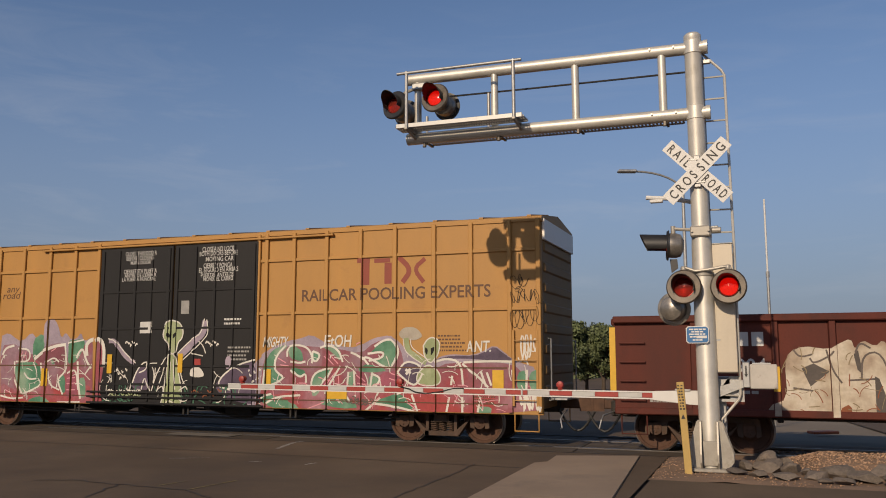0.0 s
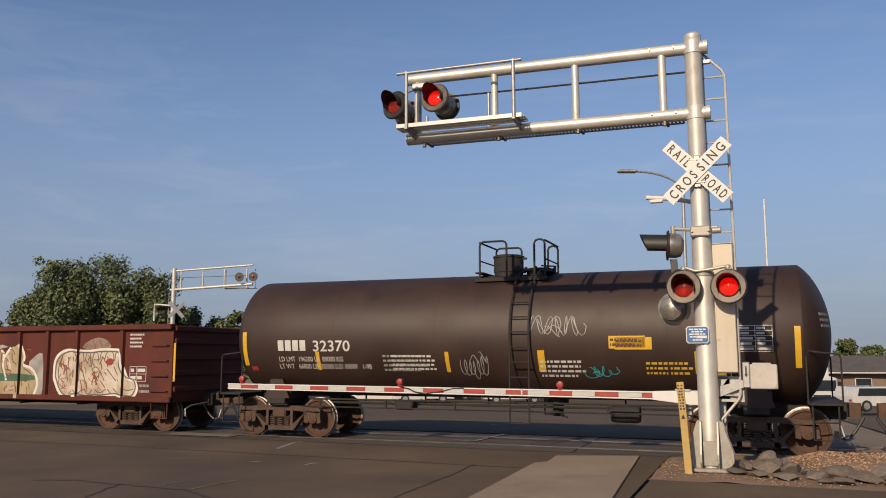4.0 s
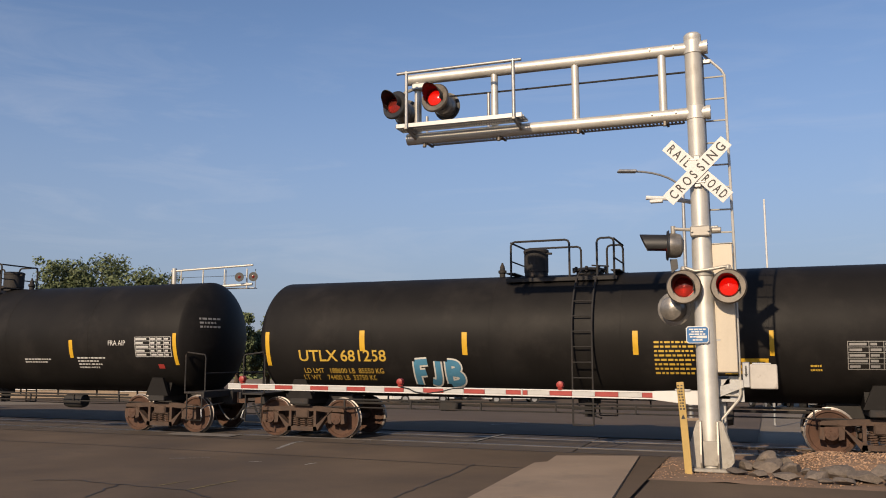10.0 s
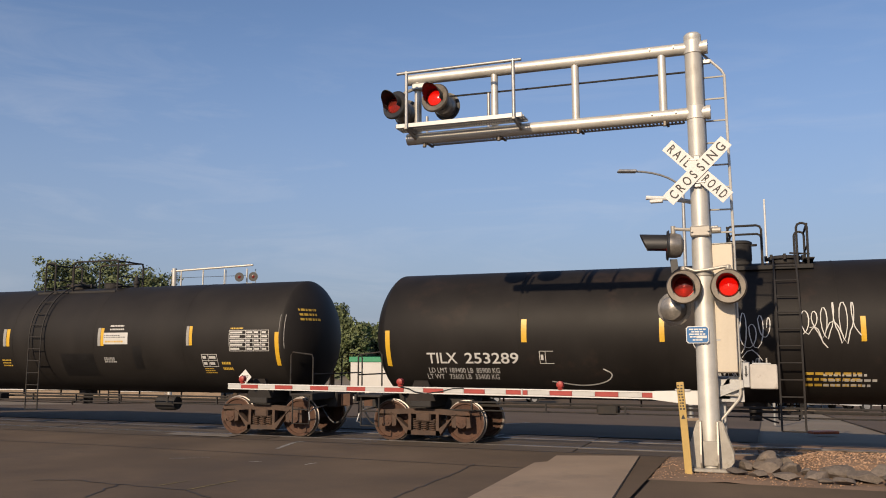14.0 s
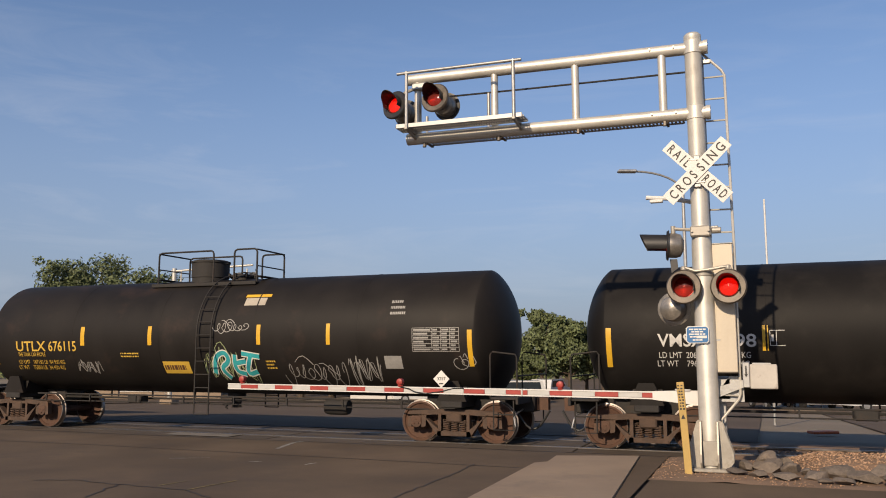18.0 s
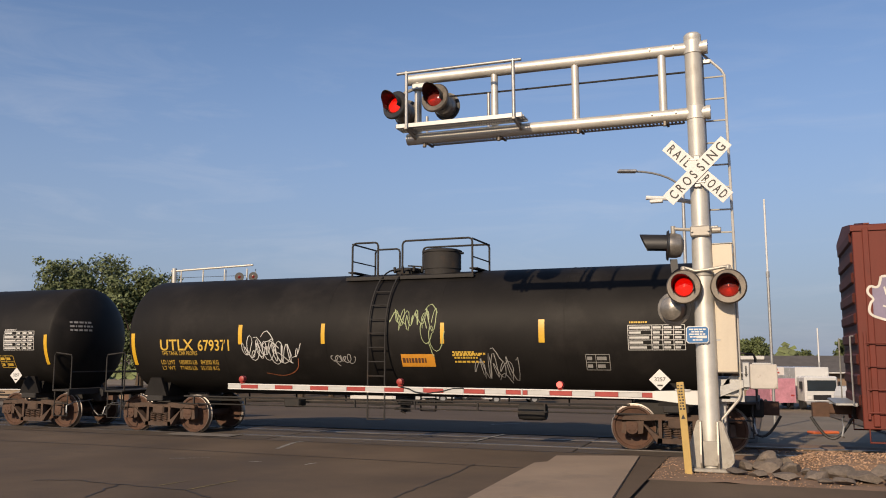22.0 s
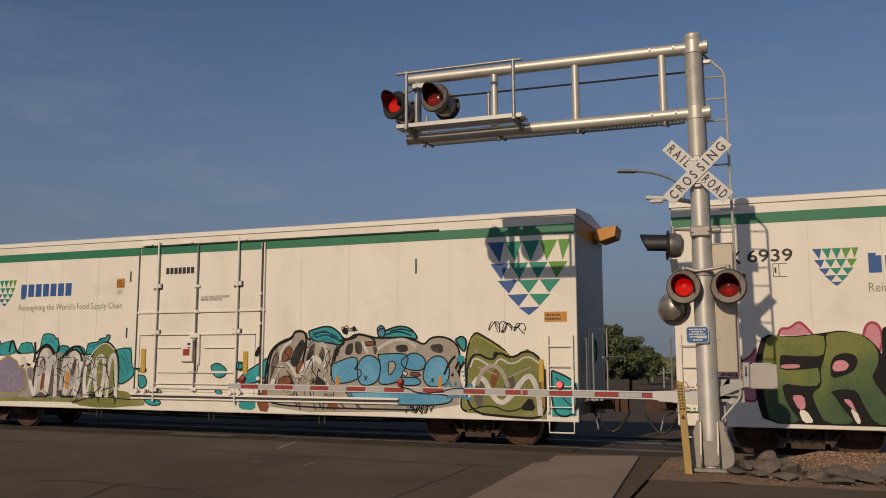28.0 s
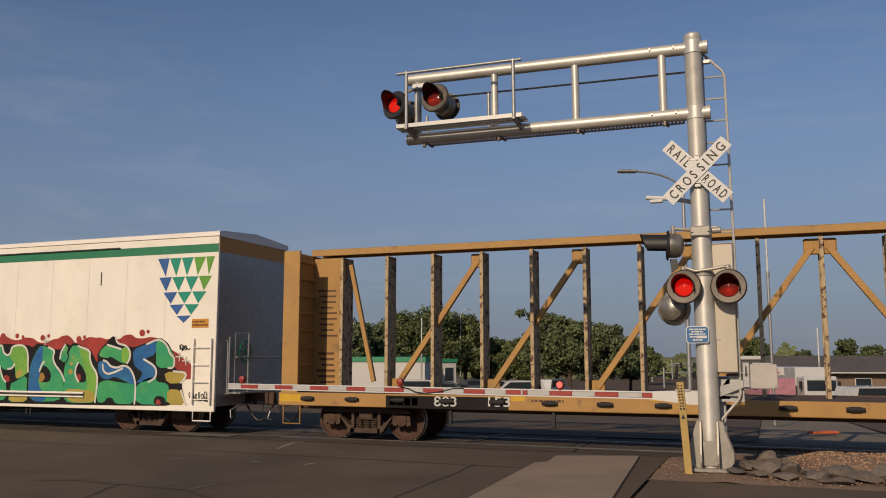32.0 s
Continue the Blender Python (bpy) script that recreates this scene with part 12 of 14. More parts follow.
# green and plum letters on lavender clouds, and pale green figures
area(yel, 's_lav', 0.0050, 1, [(2.32, 0.53), (2.29, 1.50), (2.52, 1.80), (2.75, 2.04), (3.21, 2.25), (3.66, 2.33), (3.97, 2.43), (4.34, 2.24), (5.00, 2.11), (5.29, 2.18), (5.57, 2.33), (6.00, 2.40), (6.21, 2.26), (6.44, 2.00), (7.07, 1.81), (7.20, 1.92), (7.49, 1.97), (7.88, 1.94), (8.14, 2.00), (8.46, 2.17), (8.71, 1.98), (8.96, 1.81), (9.41, 1.67), (9.40, 0.70)])
area(yel, 'f_plum', 0.0060, 1, [(2.45, 0.53), (2.65, 1.13), (2.72, 1.80), (2.93, 2.07), (3.52, 2.18), (4.12, 2.14), (4.71, 2.09), (5.27, 1.98), (5.60, 2.24), (6.07, 2.32), (6.26, 2.08), (6.36, 1.68), (6.69, 1.31), (7.22, 1.75), (7.69, 1.79), (8.83, 1.79), (9.14, 1.52), (9.41, 1.35), (9.40, 0.70)])
area(yel, 'f_red', 0.0066, 1, [(2.45, 0.53), (2.78, 1.00), (3.54, 1.09), (4.73, 1.16), (6.15, 1.16), (7.75, 1.12), (9.40, 1.15), (9.40, 0.70)])
area(yel, 's_lav2', 0.0066, 1, [(7.07, 1.85), (7.49, 1.94), (8.01, 1.93), (8.27, 2.03), (8.46, 2.14), (8.67, 1.97), (8.92, 1.84), (8.52, 1.82), (7.95, 1.87), (7.49, 1.87)])
area(yel, 's_magenta', 0.0068, 1, [(4.13, 1.61), (4.72, 1.52), (4.51, 1.22), (3.92, 1.15)],
     [(5.08, 1.61), (5.44, 1.55), (5.42, 1.17), (5.13, 1.17)],
     [(5.70, 1.55), (6.35, 1.62), (6.66, 1.19), (5.76, 1.18)])
area(yel, 'f_green', 0.0074, 1, [(2.71, 1.13), (2.74, 1.80), (2.93, 2.08), (3.30, 2.20), (3.35, 2.14), (3.09, 1.97), (2.99, 1.73), (3.04, 1.56), (3.28, 1.40), (3.08, 1.31), (2.81, 1.11)])
area(yel, 'f_green', 0.0075, 1, [(3.35, 2.06), (3.52, 2.18), (3.73, 2.04), (3.78, 1.80), (3.56, 1.83), (3.38, 1.96)])
area(yel, 'f_green', 0.0076, 1, [(3.47, 1.67), (3.85, 1.59), (3.78, 1.45), (3.55, 1.52)])
area(yel, 'f_green', 0.0074, 1, [(4.00, 2.05), (4.23, 1.97), (4.13, 1.79), (3.99, 1.85)])
area(yel, 'f_green', 0.0075, 1, [(4.30, 2.15), (4.60, 2.18), (4.77, 2.01), (4.76, 1.79), (4.57, 1.98)])
area(yel, 'f_green', 0.0076, 1, [(3.99, 1.53), (4.52, 1.66), (4.38, 1.38), (4.15, 1.01), (4.01, 1.01)])
area(yel, 'f_green', 0.0074, 1, [(4.96, 1.56), (5.10, 1.59), (5.10, 1.27), (4.95, 1.25)])
area(yel, 'f_green', 0.0075, 1, [(5.49, 1.98), (5.77, 2.25), (6.07, 2.29), (6.21, 2.06), (6.14, 1.80), (5.98, 1.61), (5.61, 1.78), (5.41, 1.91)])
area(yel, 'f_green', 0.0076, 1, [(5.24, 1.66), (5.44, 1.76), (5.98, 1.61), (5.58, 1.55), (5.26, 1.58)])
area(yel, 'f_green', 0.0074, 1, [(5.51, 1.55), (5.78, 1.43), (5.59, 1.21), (5.43, 1.16)])
area(yel, 'f_green', 0.0075, 1, [(2.54, 0.97), (2.81, 1.06), (3.58, 0.83), (3.74, 0.64), (2.94, 0.70)])
area(yel, 'f_green', 0.0076, 1, [(4.12, 0.87), (4.73, 1.02), (5.34, 0.77), (4.74, 0.73)])
area(yel, 'f_green', 0.0074, 1, [(5.98, 1.04), (6.28, 1.12), (6.65, 0.69), (5.87, 0.82), (5.56, 0.90)])
area(yel, 'f_green', 0.0075, 1, [(8.07, 0.86), (8.39, 0.85), (8.36, 0.68), (8.09, 0.67)])
area(yel, 'f_green', 0.0076, 1, [(8.96, 1.58), (9.15, 1.64), (9.16, 1.23), (8.95, 1.21)])
area(yel, 'f_green', 0.0074, 1, [(9.21, 1.56), (9.42, 1.67), (9.42, 1.23), (9.23, 1.22)])
area(yel, 'f_plum', 0.0080, 0, [(5.42, 1.98), (5.85, 2.03), (5.81, 1.90), (5.47, 1.82)])
line(yel, 's_white', 0.0092, 0.024, [(3.30, 2.18), (3.05, 1.95), (2.98, 1.67), (3.07, 1.54), (3.28, 1.42), (3.02, 1.28), (2.80, 1.23)],
     [(3.34, 1.91), (3.33, 2.08), (3.52, 2.20), (3.88, 2.14), (4.02, 1.91), (4.00, 1.76)],
     [(3.46, 1.80), (3.68, 1.76), (3.83, 1.80)],
     [(3.47, 1.60), (3.69, 1.42), (3.85, 1.54), (3.86, 1.31)],
     [(4.02, 2.04), (4.23, 1.97), (4.13, 1.79), (4.01, 1.84), (4.02, 2.04)],
     [(4.21, 2.12), (4.48, 2.18), (4.71, 2.05), (4.81, 1.79)],
     [(4.52, 1.66), (4.00, 1.53), (4.00, 1.00), (4.38, 1.38), (4.55, 1.67)],
     [(4.75, 1.70), (4.58, 1.44), (4.45, 1.24)],
     [(4.96, 1.57), (4.93, 1.24)],
     [(5.10, 1.59), (5.12, 1.24)],
     [(5.01, 2.01), (5.30, 1.91), (5.47, 1.73)],
     [(5.30, 1.86), (5.44, 1.92), (5.98, 1.61), (6.14, 1.80), (6.22, 2.06), (6.09, 2.29), (5.86, 2.30), (5.61, 2.14)],
     [(5.44, 1.98), (5.85, 2.03), (5.81, 1.88), (5.47, 1.82)],
     [(5.56, 1.56), (5.50, 1.16)],
     [(5.53, 1.54), (5.80, 1.43), (5.60, 1.21)],
     [(5.56, 0.87), (6.11, 0.82), (6.65, 0.70)],
     [(6.53, 1.08), (6.68, 0.69)],
     [(5.35, 0.66), (5.76, 1.00)],
     [(2.78, 0.82), (3.09, 0.98), (3.71, 1.02)],
     [(2.56, 0.63), (2.67, 0.98), (2.93, 1.04)],
     [(4.38, 1.09), (4.59, 1.04), (4.75, 0.87)],
     [(4.89, 1.05), (5.01, 0.88)],
     [(5.14, 1.05), (5.18, 0.88)],
     [(6.15, 1.08), (6.31, 1.14)],
     [(7.09, 1.80), (7.36, 1.88), (7.69, 1.80), (7.74, 1.28)],
     [(7.72, 1.76), (8.11, 1.47), (8.31, 1.26)],
     [(7.49, 1.50), (7.46, 1.30)],
     [(8.14, 1.61), (8.26, 1.28)],
     [(8.28, 1.58), (8.38, 1.30)],
     [(7.75, 1.79), (8.27, 1.82), (8.86, 1.81)],
     [(8.86, 1.64), (8.91, 1.20)],
     [(7.42, 1.04), (7.34, 0.66)],
     [(7.72, 1.05), (7.72, 0.66)],
     [(8.07, 0.73), (8.13, 1.06)],
     [(9.17, 1.64), (9.15, 1.23)],
     [(2.76, 1.60), (2.71, 1.13)],
     [(6.92, 1.68), (6.62, 1.50)])
line(yel, 's_pink', 0.0090, 0.012, [(4.29, 1.16), (4.61, 1.55)],
     [(4.73, 1.16), (4.70, 1.50)],
     [(4.18, 1.44), (4.58, 1.34)],
     [(5.19, 1.50), (5.39, 1.35)],
     [(5.22, 1.32), (5.42, 1.27)],
     [(6.00, 1.56), (6.31, 1.46)],
     [(5.98, 1.43), (6.31, 1.36)],
     [(3.09, 1.88), (3.30, 1.77)],
     [(3.14, 1.72), (3.38, 1.70)],
     [(4.35, 1.93), (4.57, 1.73)],
     [(4.45, 1.98), (4.69, 1.75)],
     [(5.15, 2.19), (5.29, 2.24)],
     [(2.79, 0.54), (3.25, 0.72)],
     [(3.86, 0.70), (4.37, 0.88)])
edged(yel, 's_lav2', 's_white', 0.0096, 1, 0.022, [(6.18, 1.56), (6.36, 1.81), (6.63, 1.78), (6.82, 1.62), (6.72, 1.40), (6.57, 1.25)])
line(yel, 's_white', 0.0108, 0.030, [(6.38, 1.63), (6.51, 1.55)])
line(yel, 's_white', 0.0112, 0.030, [(6.50, 1.65), (6.39, 1.52)])
area(yel, 's_cream', 0.0100, 2, [(6.19, 2.42), (6.33, 2.57), (6.62, 2.57), (6.81, 2.37), (6.63, 2.27), (6.30, 2.30)])
edged(yel, 's_alien', 's_white', 0.0124, 2, 0.014, [(6.81, 2.16), (6.92, 2.32), (7.09, 2.34), (7.21, 2.22), (7.17, 1.98), (7.04, 1.77), (6.92, 1.80), (6.82, 1.96)])
edged(yel, 's_alien', 's_white', 0.0110, 2, 0.014, [(6.68, 1.55), (6.89, 1.75), (7.09, 1.69), (7.24, 1.47), (7.17, 1.28), (6.72, 1.28), (6.64, 1.41)])
line(yel, 's_alien', 0.0118, 0.060, [(6.88, 1.78), (6.62, 1.93), (6.44, 2.04), (6.39, 2.33)])
line(yel, 's_white', 0.0128, 0.010, [(6.80, 1.75), (6.52, 1.91), (6.35, 2.06), (6.32, 2.31)],
     [(6.92, 1.85), (6.69, 2.00), (6.51, 2.13), (6.50, 2.31)])
area(yel, 's_black', 0.0136, 1, [(6.85, 2.13), (6.92, 2.08), (6.90, 1.94), (6.85, 2.01)],
     [(6.98, 2.08), (7.10, 2.14), (7.08, 2.01), (7.00, 1.92)])
area(yel, 's_lav', 0.0050, 1, [(-5.61, 0.56), (-5.78, 2.46), (-5.48, 2.56), (-5.19, 2.39), (-4.94, 2.33), (-4.66, 2.57), (-4.45, 2.39), (-4.25, 2.38), (-4.18, 2.75), (-3.96, 2.99), (-3.74, 2.76), (-3.60, 2.38), (-3.46, 2.56), (-3.29, 2.38), (-3.08, 2.38), (-2.94, 2.55), (-2.82, 2.30), (-2.51, 2.43), (-2.37, 0.63)])
area(yel, 'f_plum', 0.0060, 1, [(-5.61, 0.56), (-5.76, 2.21), (-5.14, 2.27), (-4.51, 1.90), (-4.04, 2.23), (-3.51, 2.29), (-3.32, 1.78), (-3.00, 2.05), (-2.78, 2.23), (-2.48, 2.31), (-2.37, 0.63)])
area(yel, 'f_red', 0.0066, 1, [(-5.61, 0.56), (-5.67, 1.23), (-5.14, 1.02), (-4.43, 1.03), (-4.15, 1.16), (-3.46, 1.05), (-2.41, 1.21), (-2.37, 0.63)])
area(yel, 'f_green', 0.0074, 1, [(-5.11, 1.45), (-5.10, 1.76), (-4.30, 1.78), (-4.19, 1.17), (-4.63, 0.96), (-4.86, 0.91)],
     [(-4.58, 2.37), (-4.24, 2.55), (-4.07, 2.17), (-4.30, 1.87), (-4.55, 1.77)],
     [(-3.36, 2.32), (-2.83, 2.38), (-2.78, 2.20), (-3.03, 1.79), (-3.28, 1.70)],
     [(-3.82, 1.99), (-3.63, 2.08), (-3.55, 1.77), (-3.94, 1.69)],
     [(-3.67, 1.31), (-3.45, 1.49), (-3.32, 1.05), (-3.45, 0.92)],
     [(-4.61, 0.79), (-4.13, 0.89), (-3.82, 0.67), (-4.64, 0.64)],
     [(-2.95, 1.35), (-2.72, 1.38), (-2.67, 0.88), (-2.85, 0.85)])
area(yel, 's_plum', 0.0078, 1, [(-4.50, 1.87), (-4.03, 2.19), (-3.55, 2.26), (-3.40, 2.01), (-3.42, 1.62), (-3.70, 1.62), (-3.87, 1.87), (-4.17, 1.71)])
area(yel, 's_magenta', 0.0078, 1, [(-3.40, 1.05), (-3.34, 1.49), (-3.02, 1.56), (-2.95, 0.88), (-3.25, 0.84)])
line(yel, 's_white', 0.0092, 0.040, [(-4.50, 1.84), (-4.12, 2.10), (-3.74, 2.20), (-3.43, 2.23)])
line(yel, 's_white', 0.0092, 0.024, [(-3.45, 2.20), (-3.35, 1.64), (-3.45, 1.47), (-3.67, 1.31), (-3.45, 0.92)])
line(yel, 's_white', 0.0092, 0.020, [(-4.06, 1.77), (-3.81, 1.90), (-3.63, 1.77)])
line(yel, 's_white', 0.0092, 0.030, [(-5.65, 1.96), (-5.54, 2.15), (-5.24, 2.21)])
line(yel, 's_white', 0.0092, 0.026, [(-5.20, 1.78), (-5.12, 1.32), (-4.86, 0.91)])
line(yel, 's_white', 0.0092, 0.022, [(-5.10, 1.78), (-4.66, 1.78), (-4.66, 2.10), (-5.03, 2.13)],
     [(-4.86, 0.91), (-4.51, 1.03), (-4.17, 1.18), (-4.26, 1.75)],
     [(-4.83, 1.48), (-4.66, 1.30), (-4.38, 1.33)])
line(yel, 's_white', 0.0092, 0.030, [(-3.04, 1.87), (-2.96, 2.05), (-2.83, 2.12), (-2.71, 1.79), (-2.53, 1.61)],
     [(-3.00, 1.79), (-2.94, 1.20), (-2.85, 0.82)])
line(yel, 's_white', 0.0092, 0.050, [(-2.70, 1.93), (-2.74, 2.21), (-2.64, 2.32), (-2.49, 2.36)])
line(yel, 's_white', 0.0092, 0.022, [(-2.73, 1.46), (-2.50, 1.73)],
     [(-3.30, 1.46), (-3.04, 1.61), (-2.94, 1.05)])
line(yel, 's_white', 0.0092, 0.020, [(-4.00, 1.54), (-3.93, 1.16), (-3.57, 1.04)],
     [(-3.36, 2.26), (-2.83, 2.35)])
line(yel, 's_white', 0.0092, 0.022, [(-5.63, 0.86), (-5.22, 0.78), (-4.82, 0.82)])
line(yel, 's_white', 0.0092, 0.018, [(-5.62, 0.68), (-4.93, 0.70)],
     [(-3.63, 0.72), (-2.86, 0.74)])
line(yel, 's_pink', 0.0090, 0.012, [(-4.99, 1.90), (-4.92, 2.05)],
     [(-4.87, 1.87), (-4.80, 2.05)],
     [(-3.92, 2.05), (-3.77, 2.13)],
     [(-3.33, 1.34), (-3.06, 1.37)],
     [(-3.32, 1.20), (-3.05, 1.23)],
     [(-3.29, 1.05), (-3.04, 1.05)],
     [(-5.48, 1.02), (-5.23, 0.93)])
area(yel, 'f_plum', 0.0060, 1, [(-2.28, 0.61), (-2.35, 2.28), (-2.17, 2.37), (-2.04, 2.14), (-2.07, 1.64), (-2.16, 1.07), (-2.02, 0.61)])
line(yel, 's_white', 0.0092, 0.050, [(-2.39, 2.31), (-2.25, 2.40), (-2.07, 2.19), (-2.07, 1.64)])
line(yel, 's_lav', 0.0090, 0.060, [(-1.93, 2.31), (-1.73, 2.32), (-1.57, 2.13), (-1.37, 1.90), (-1.08, 1.76)])
line(yel, 's_white', 0.0098, 0.014, [(-1.95, 2.37), (-1.69, 2.31), (-1.45, 2.05), (-1.04, 1.75)])
area(yel, 's_lav2', 0.0080, 1, [(-1.15, 1.08), (-1.03, 1.48), (-0.83, 1.72), (-0.65, 1.62), (-0.63, 1.34), (-0.51, 1.09)])
line(yel, 's_white', 0.0098, 0.018, [(-1.18, 1.05), (-1.03, 1.51), (-0.83, 1.75), (-0.64, 1.79), (-0.71, 1.58), (-0.92, 1.51)])
line(yel, 's_white', 0.0098, 0.016, [(-0.83, 1.09), (-0.74, 1.45), (-0.56, 1.06)])
area(yel, 's_lav2', 0.0080, 1, [(1.38, 1.20), (1.56, 1.47), (2.03, 1.73), (2.51, 1.85), (2.54, 0.79), (2.04, 0.83), (1.55, 0.98)])
line(yel, 's_white', 0.0098, 0.020, [(1.83, 1.12), (1.44, 1.20), (1.58, 1.47), (2.03, 1.73), (2.51, 1.84)])
area(yel, 's_white', 0.0086, 2, [(0.60, 1.46), (0.69, 1.63), (0.86, 1.68), (1.00, 1.58), (1.07, 1.44), (0.84, 1.40)])
area(yel, 's_lav', 0.0084, 2, [(1.64, 1.80), (1.70, 1.93), (1.84, 1.91), (1.84, 1.69), (1.69, 1.58)])
area(yel, 'gate_red', 0.0090, 0, [(0.75, 1.86), (0.93, 1.86), (0.94, 1.71), (0.76, 1.71)])
edged(yel, 's_alien', 's_white', 0.0100, 1, 0.014, [(-0.04, 1.96), (0.18, 2.00), (0.30, 1.49), (0.44, 0.94), (0.34, 0.64), (-0.26, 0.62), (-0.11, 1.07), (-0.07, 1.51)])
edged(yel, 's_alien', 's_white', 0.0116, 2, 0.016, [(-0.22, 2.48), (-0.16, 2.74), (-0.01, 2.83), (0.27, 2.77), (0.40, 2.56), (0.36, 2.35), (0.24, 2.27), (0.19, 1.98), (-0.00, 1.99), (-0.05, 2.27), (-0.20, 2.37)])
line(yel, 's_lav', 0.0104, 0.085, [(0.27, 1.90), (0.57, 2.13), (0.76, 2.32), (0.99, 2.47), (1.04, 2.79)])
line(yel, 's_white', 0.0122, 0.014, [(0.24, 1.99), (0.53, 2.24), (0.74, 2.39), (0.92, 2.48), (1.01, 2.84)],
     [(0.35, 1.79), (0.71, 2.07), (1.00, 2.32), (1.14, 2.48), (1.08, 2.82)])
area(yel, 's_black', 0.0130, 1, [(-0.10, 2.52), (-0.01, 2.47), (-0.02, 2.37), (-0.11, 2.42)],
     [(0.08, 2.44), (0.19, 2.53), (0.18, 2.41), (0.10, 2.35)])
line(yel, 's_white', 0.0126, 0.014, [(-0.07, 1.90), (-0.25, 1.71), (-0.41, 1.40), (-0.51, 1.06)],
     [(-0.12, 1.65), (-0.25, 1.34), (-0.35, 1.04)],
     [(0.31, 1.79), (0.37, 1.41), (0.57, 1.11)],
     [(0.14, 1.85), (0.20, 1.10)],
     [(0.04, 1.79), (0.02, 1.24)],
     [(-0.19, 0.65), (0.05, 0.88), (0.34, 0.66)],
     [(-0.34, 1.09), (-0.17, 1.21), (-0.09, 1.01)],
     [(0.32, 1.08), (0.51, 1.19)],
     [(0.86, 2.29), (1.00, 2.18), (1.08, 1.99)],
     [(0.68, 1.99), (1.01, 1.93)])
line(yel, 's_white', 0.0118, 0.016, [(-1.90, 1.02), (-1.85, 1.09), (-1.80, 1.04)],
     [(-1.78, 1.09), (-1.72, 1.02), (-1.68, 1.06)],
     [(-1.65, 0.98), (-1.60, 1.06), (-1.56, 1.01)],
     [(-1.54, 1.10), (-1.48, 1.03), (-1.44, 1.08)],
     [(-1.41, 1.00), (-1.36, 1.07), (-1.32, 1.02)],
     [(-1.30, 1.12), (-1.24, 1.04), (-1.20, 1.09)],
     [(-1.18, 1.01), (-1.13, 1.08), (-1.08, 1.04)],
     [(-1.06, 1.08), (-1.00, 1.01), (-0.97, 1.06)],
     [(-0.94, 1.02), (-0.89, 1.09), (-0.85, 1.05)])
line(yel, 's_alien', 0.0118, 0.016, [(-1.86, 0.91), (-1.80, 0.99), (-1.75, 0.94)],
     [(-1.73, 0.98), (-1.66, 0.91), (-1.62, 0.96)],
     [(-1.59, 0.87), (-1.54, 0.94), (-1.49, 0.90)],
     [(-1.47, 1.00), (-1.40, 0.93), (-1.36, 0.97)],
     [(-1.33, 0.89), (-1.28, 0.96), (-1.23, 0.92)],
     [(-1.21, 1.01), (-1.15, 0.94), (-1.10, 0.99)],
     [(-1.07, 0.90), (-1.02, 0.98), (-0.97, 0.93)],
     [(-0.95, 0.97), (-0.89, 0.90), (-0.84, 0.95)])
line(yel, 's_green', 0.0118, 0.016, [(-2.06, 0.76), (-1.99, 0.83), (-1.93, 0.79)],
     [(-1.90, 0.83), (-1.82, 0.76), (-1.76, 0.81)],
     [(-1.72, 0.72), (-1.65, 0.80), (-1.59, 0.76)],
     [(-1.56, 0.85), (-1.48, 0.78), (-1.43, 0.82)],
     [(-1.39, 0.74), (-1.32, 0.81), (-1.25, 0.77)],
     [(-1.23, 0.86), (-1.15, 0.79), (-1.09, 0.84)])
line(yel, 's_white', 0.0118, 0.016, [(-1.66, 1.52), (-1.63, 1.60), (-1.61, 1.55)],
     [(-1.59, 1.52), (-1.56, 1.45), (-1.54, 1.49)],
     [(-1.52, 1.33), (-1.50, 1.41), (-1.47, 1.36)],
     [(-1.47, 1.57), (-1.44, 1.50), (-1.42, 1.54)],
     [(-1.40, 1.38), (-1.37, 1.46), (-1.35, 1.41)],
     [(-1.35, 1.62), (-1.31, 1.54), (-1.30, 1.59)],
     [(-1.39, 2.24), (-1.36, 2.31), (-1.33, 2.27)],
     [(-1.32, 2.29), (-1.28, 2.22), (-1.25, 2.27)],
     [(-1.23, 2.16), (-1.20, 2.24), (-1.17, 2.19)],
     [(-1.16, 2.31), (-1.12, 2.24), (-1.10, 2.28)],
     [(-1.07, 2.18), (-1.04, 2.26), (-1.01, 2.21)],
     [(1.07, 2.23), (1.10, 2.30), (1.13, 2.25)],
     [(1.15, 2.28), (1.18, 2.21), (1.21, 2.25)],
     [(1.23, 2.15), (1.26, 2.22), (1.29, 2.18)],
     [(1.30, 2.30), (1.34, 2.23), (1.37, 2.27)],
     [(1.39, 2.17), (1.42, 2.24), (1.45, 2.20)])
line(yel, 's_rust', 0.0118, 0.016, [(0.72, 1.04), (0.79, 1.11), (0.84, 1.06)],
     [(0.87, 1.07), (0.94, 1.00), (1.00, 1.05)],
     [(1.03, 0.93), (1.10, 1.00), (1.15, 0.96)],
     [(1.17, 1.10), (1.25, 1.03), (1.30, 1.08)],
     [(1.33, 0.96), (1.40, 1.04), (1.45, 0.99)],
     [(1.47, 1.14), (1.54, 1.07), (1.59, 1.11)])
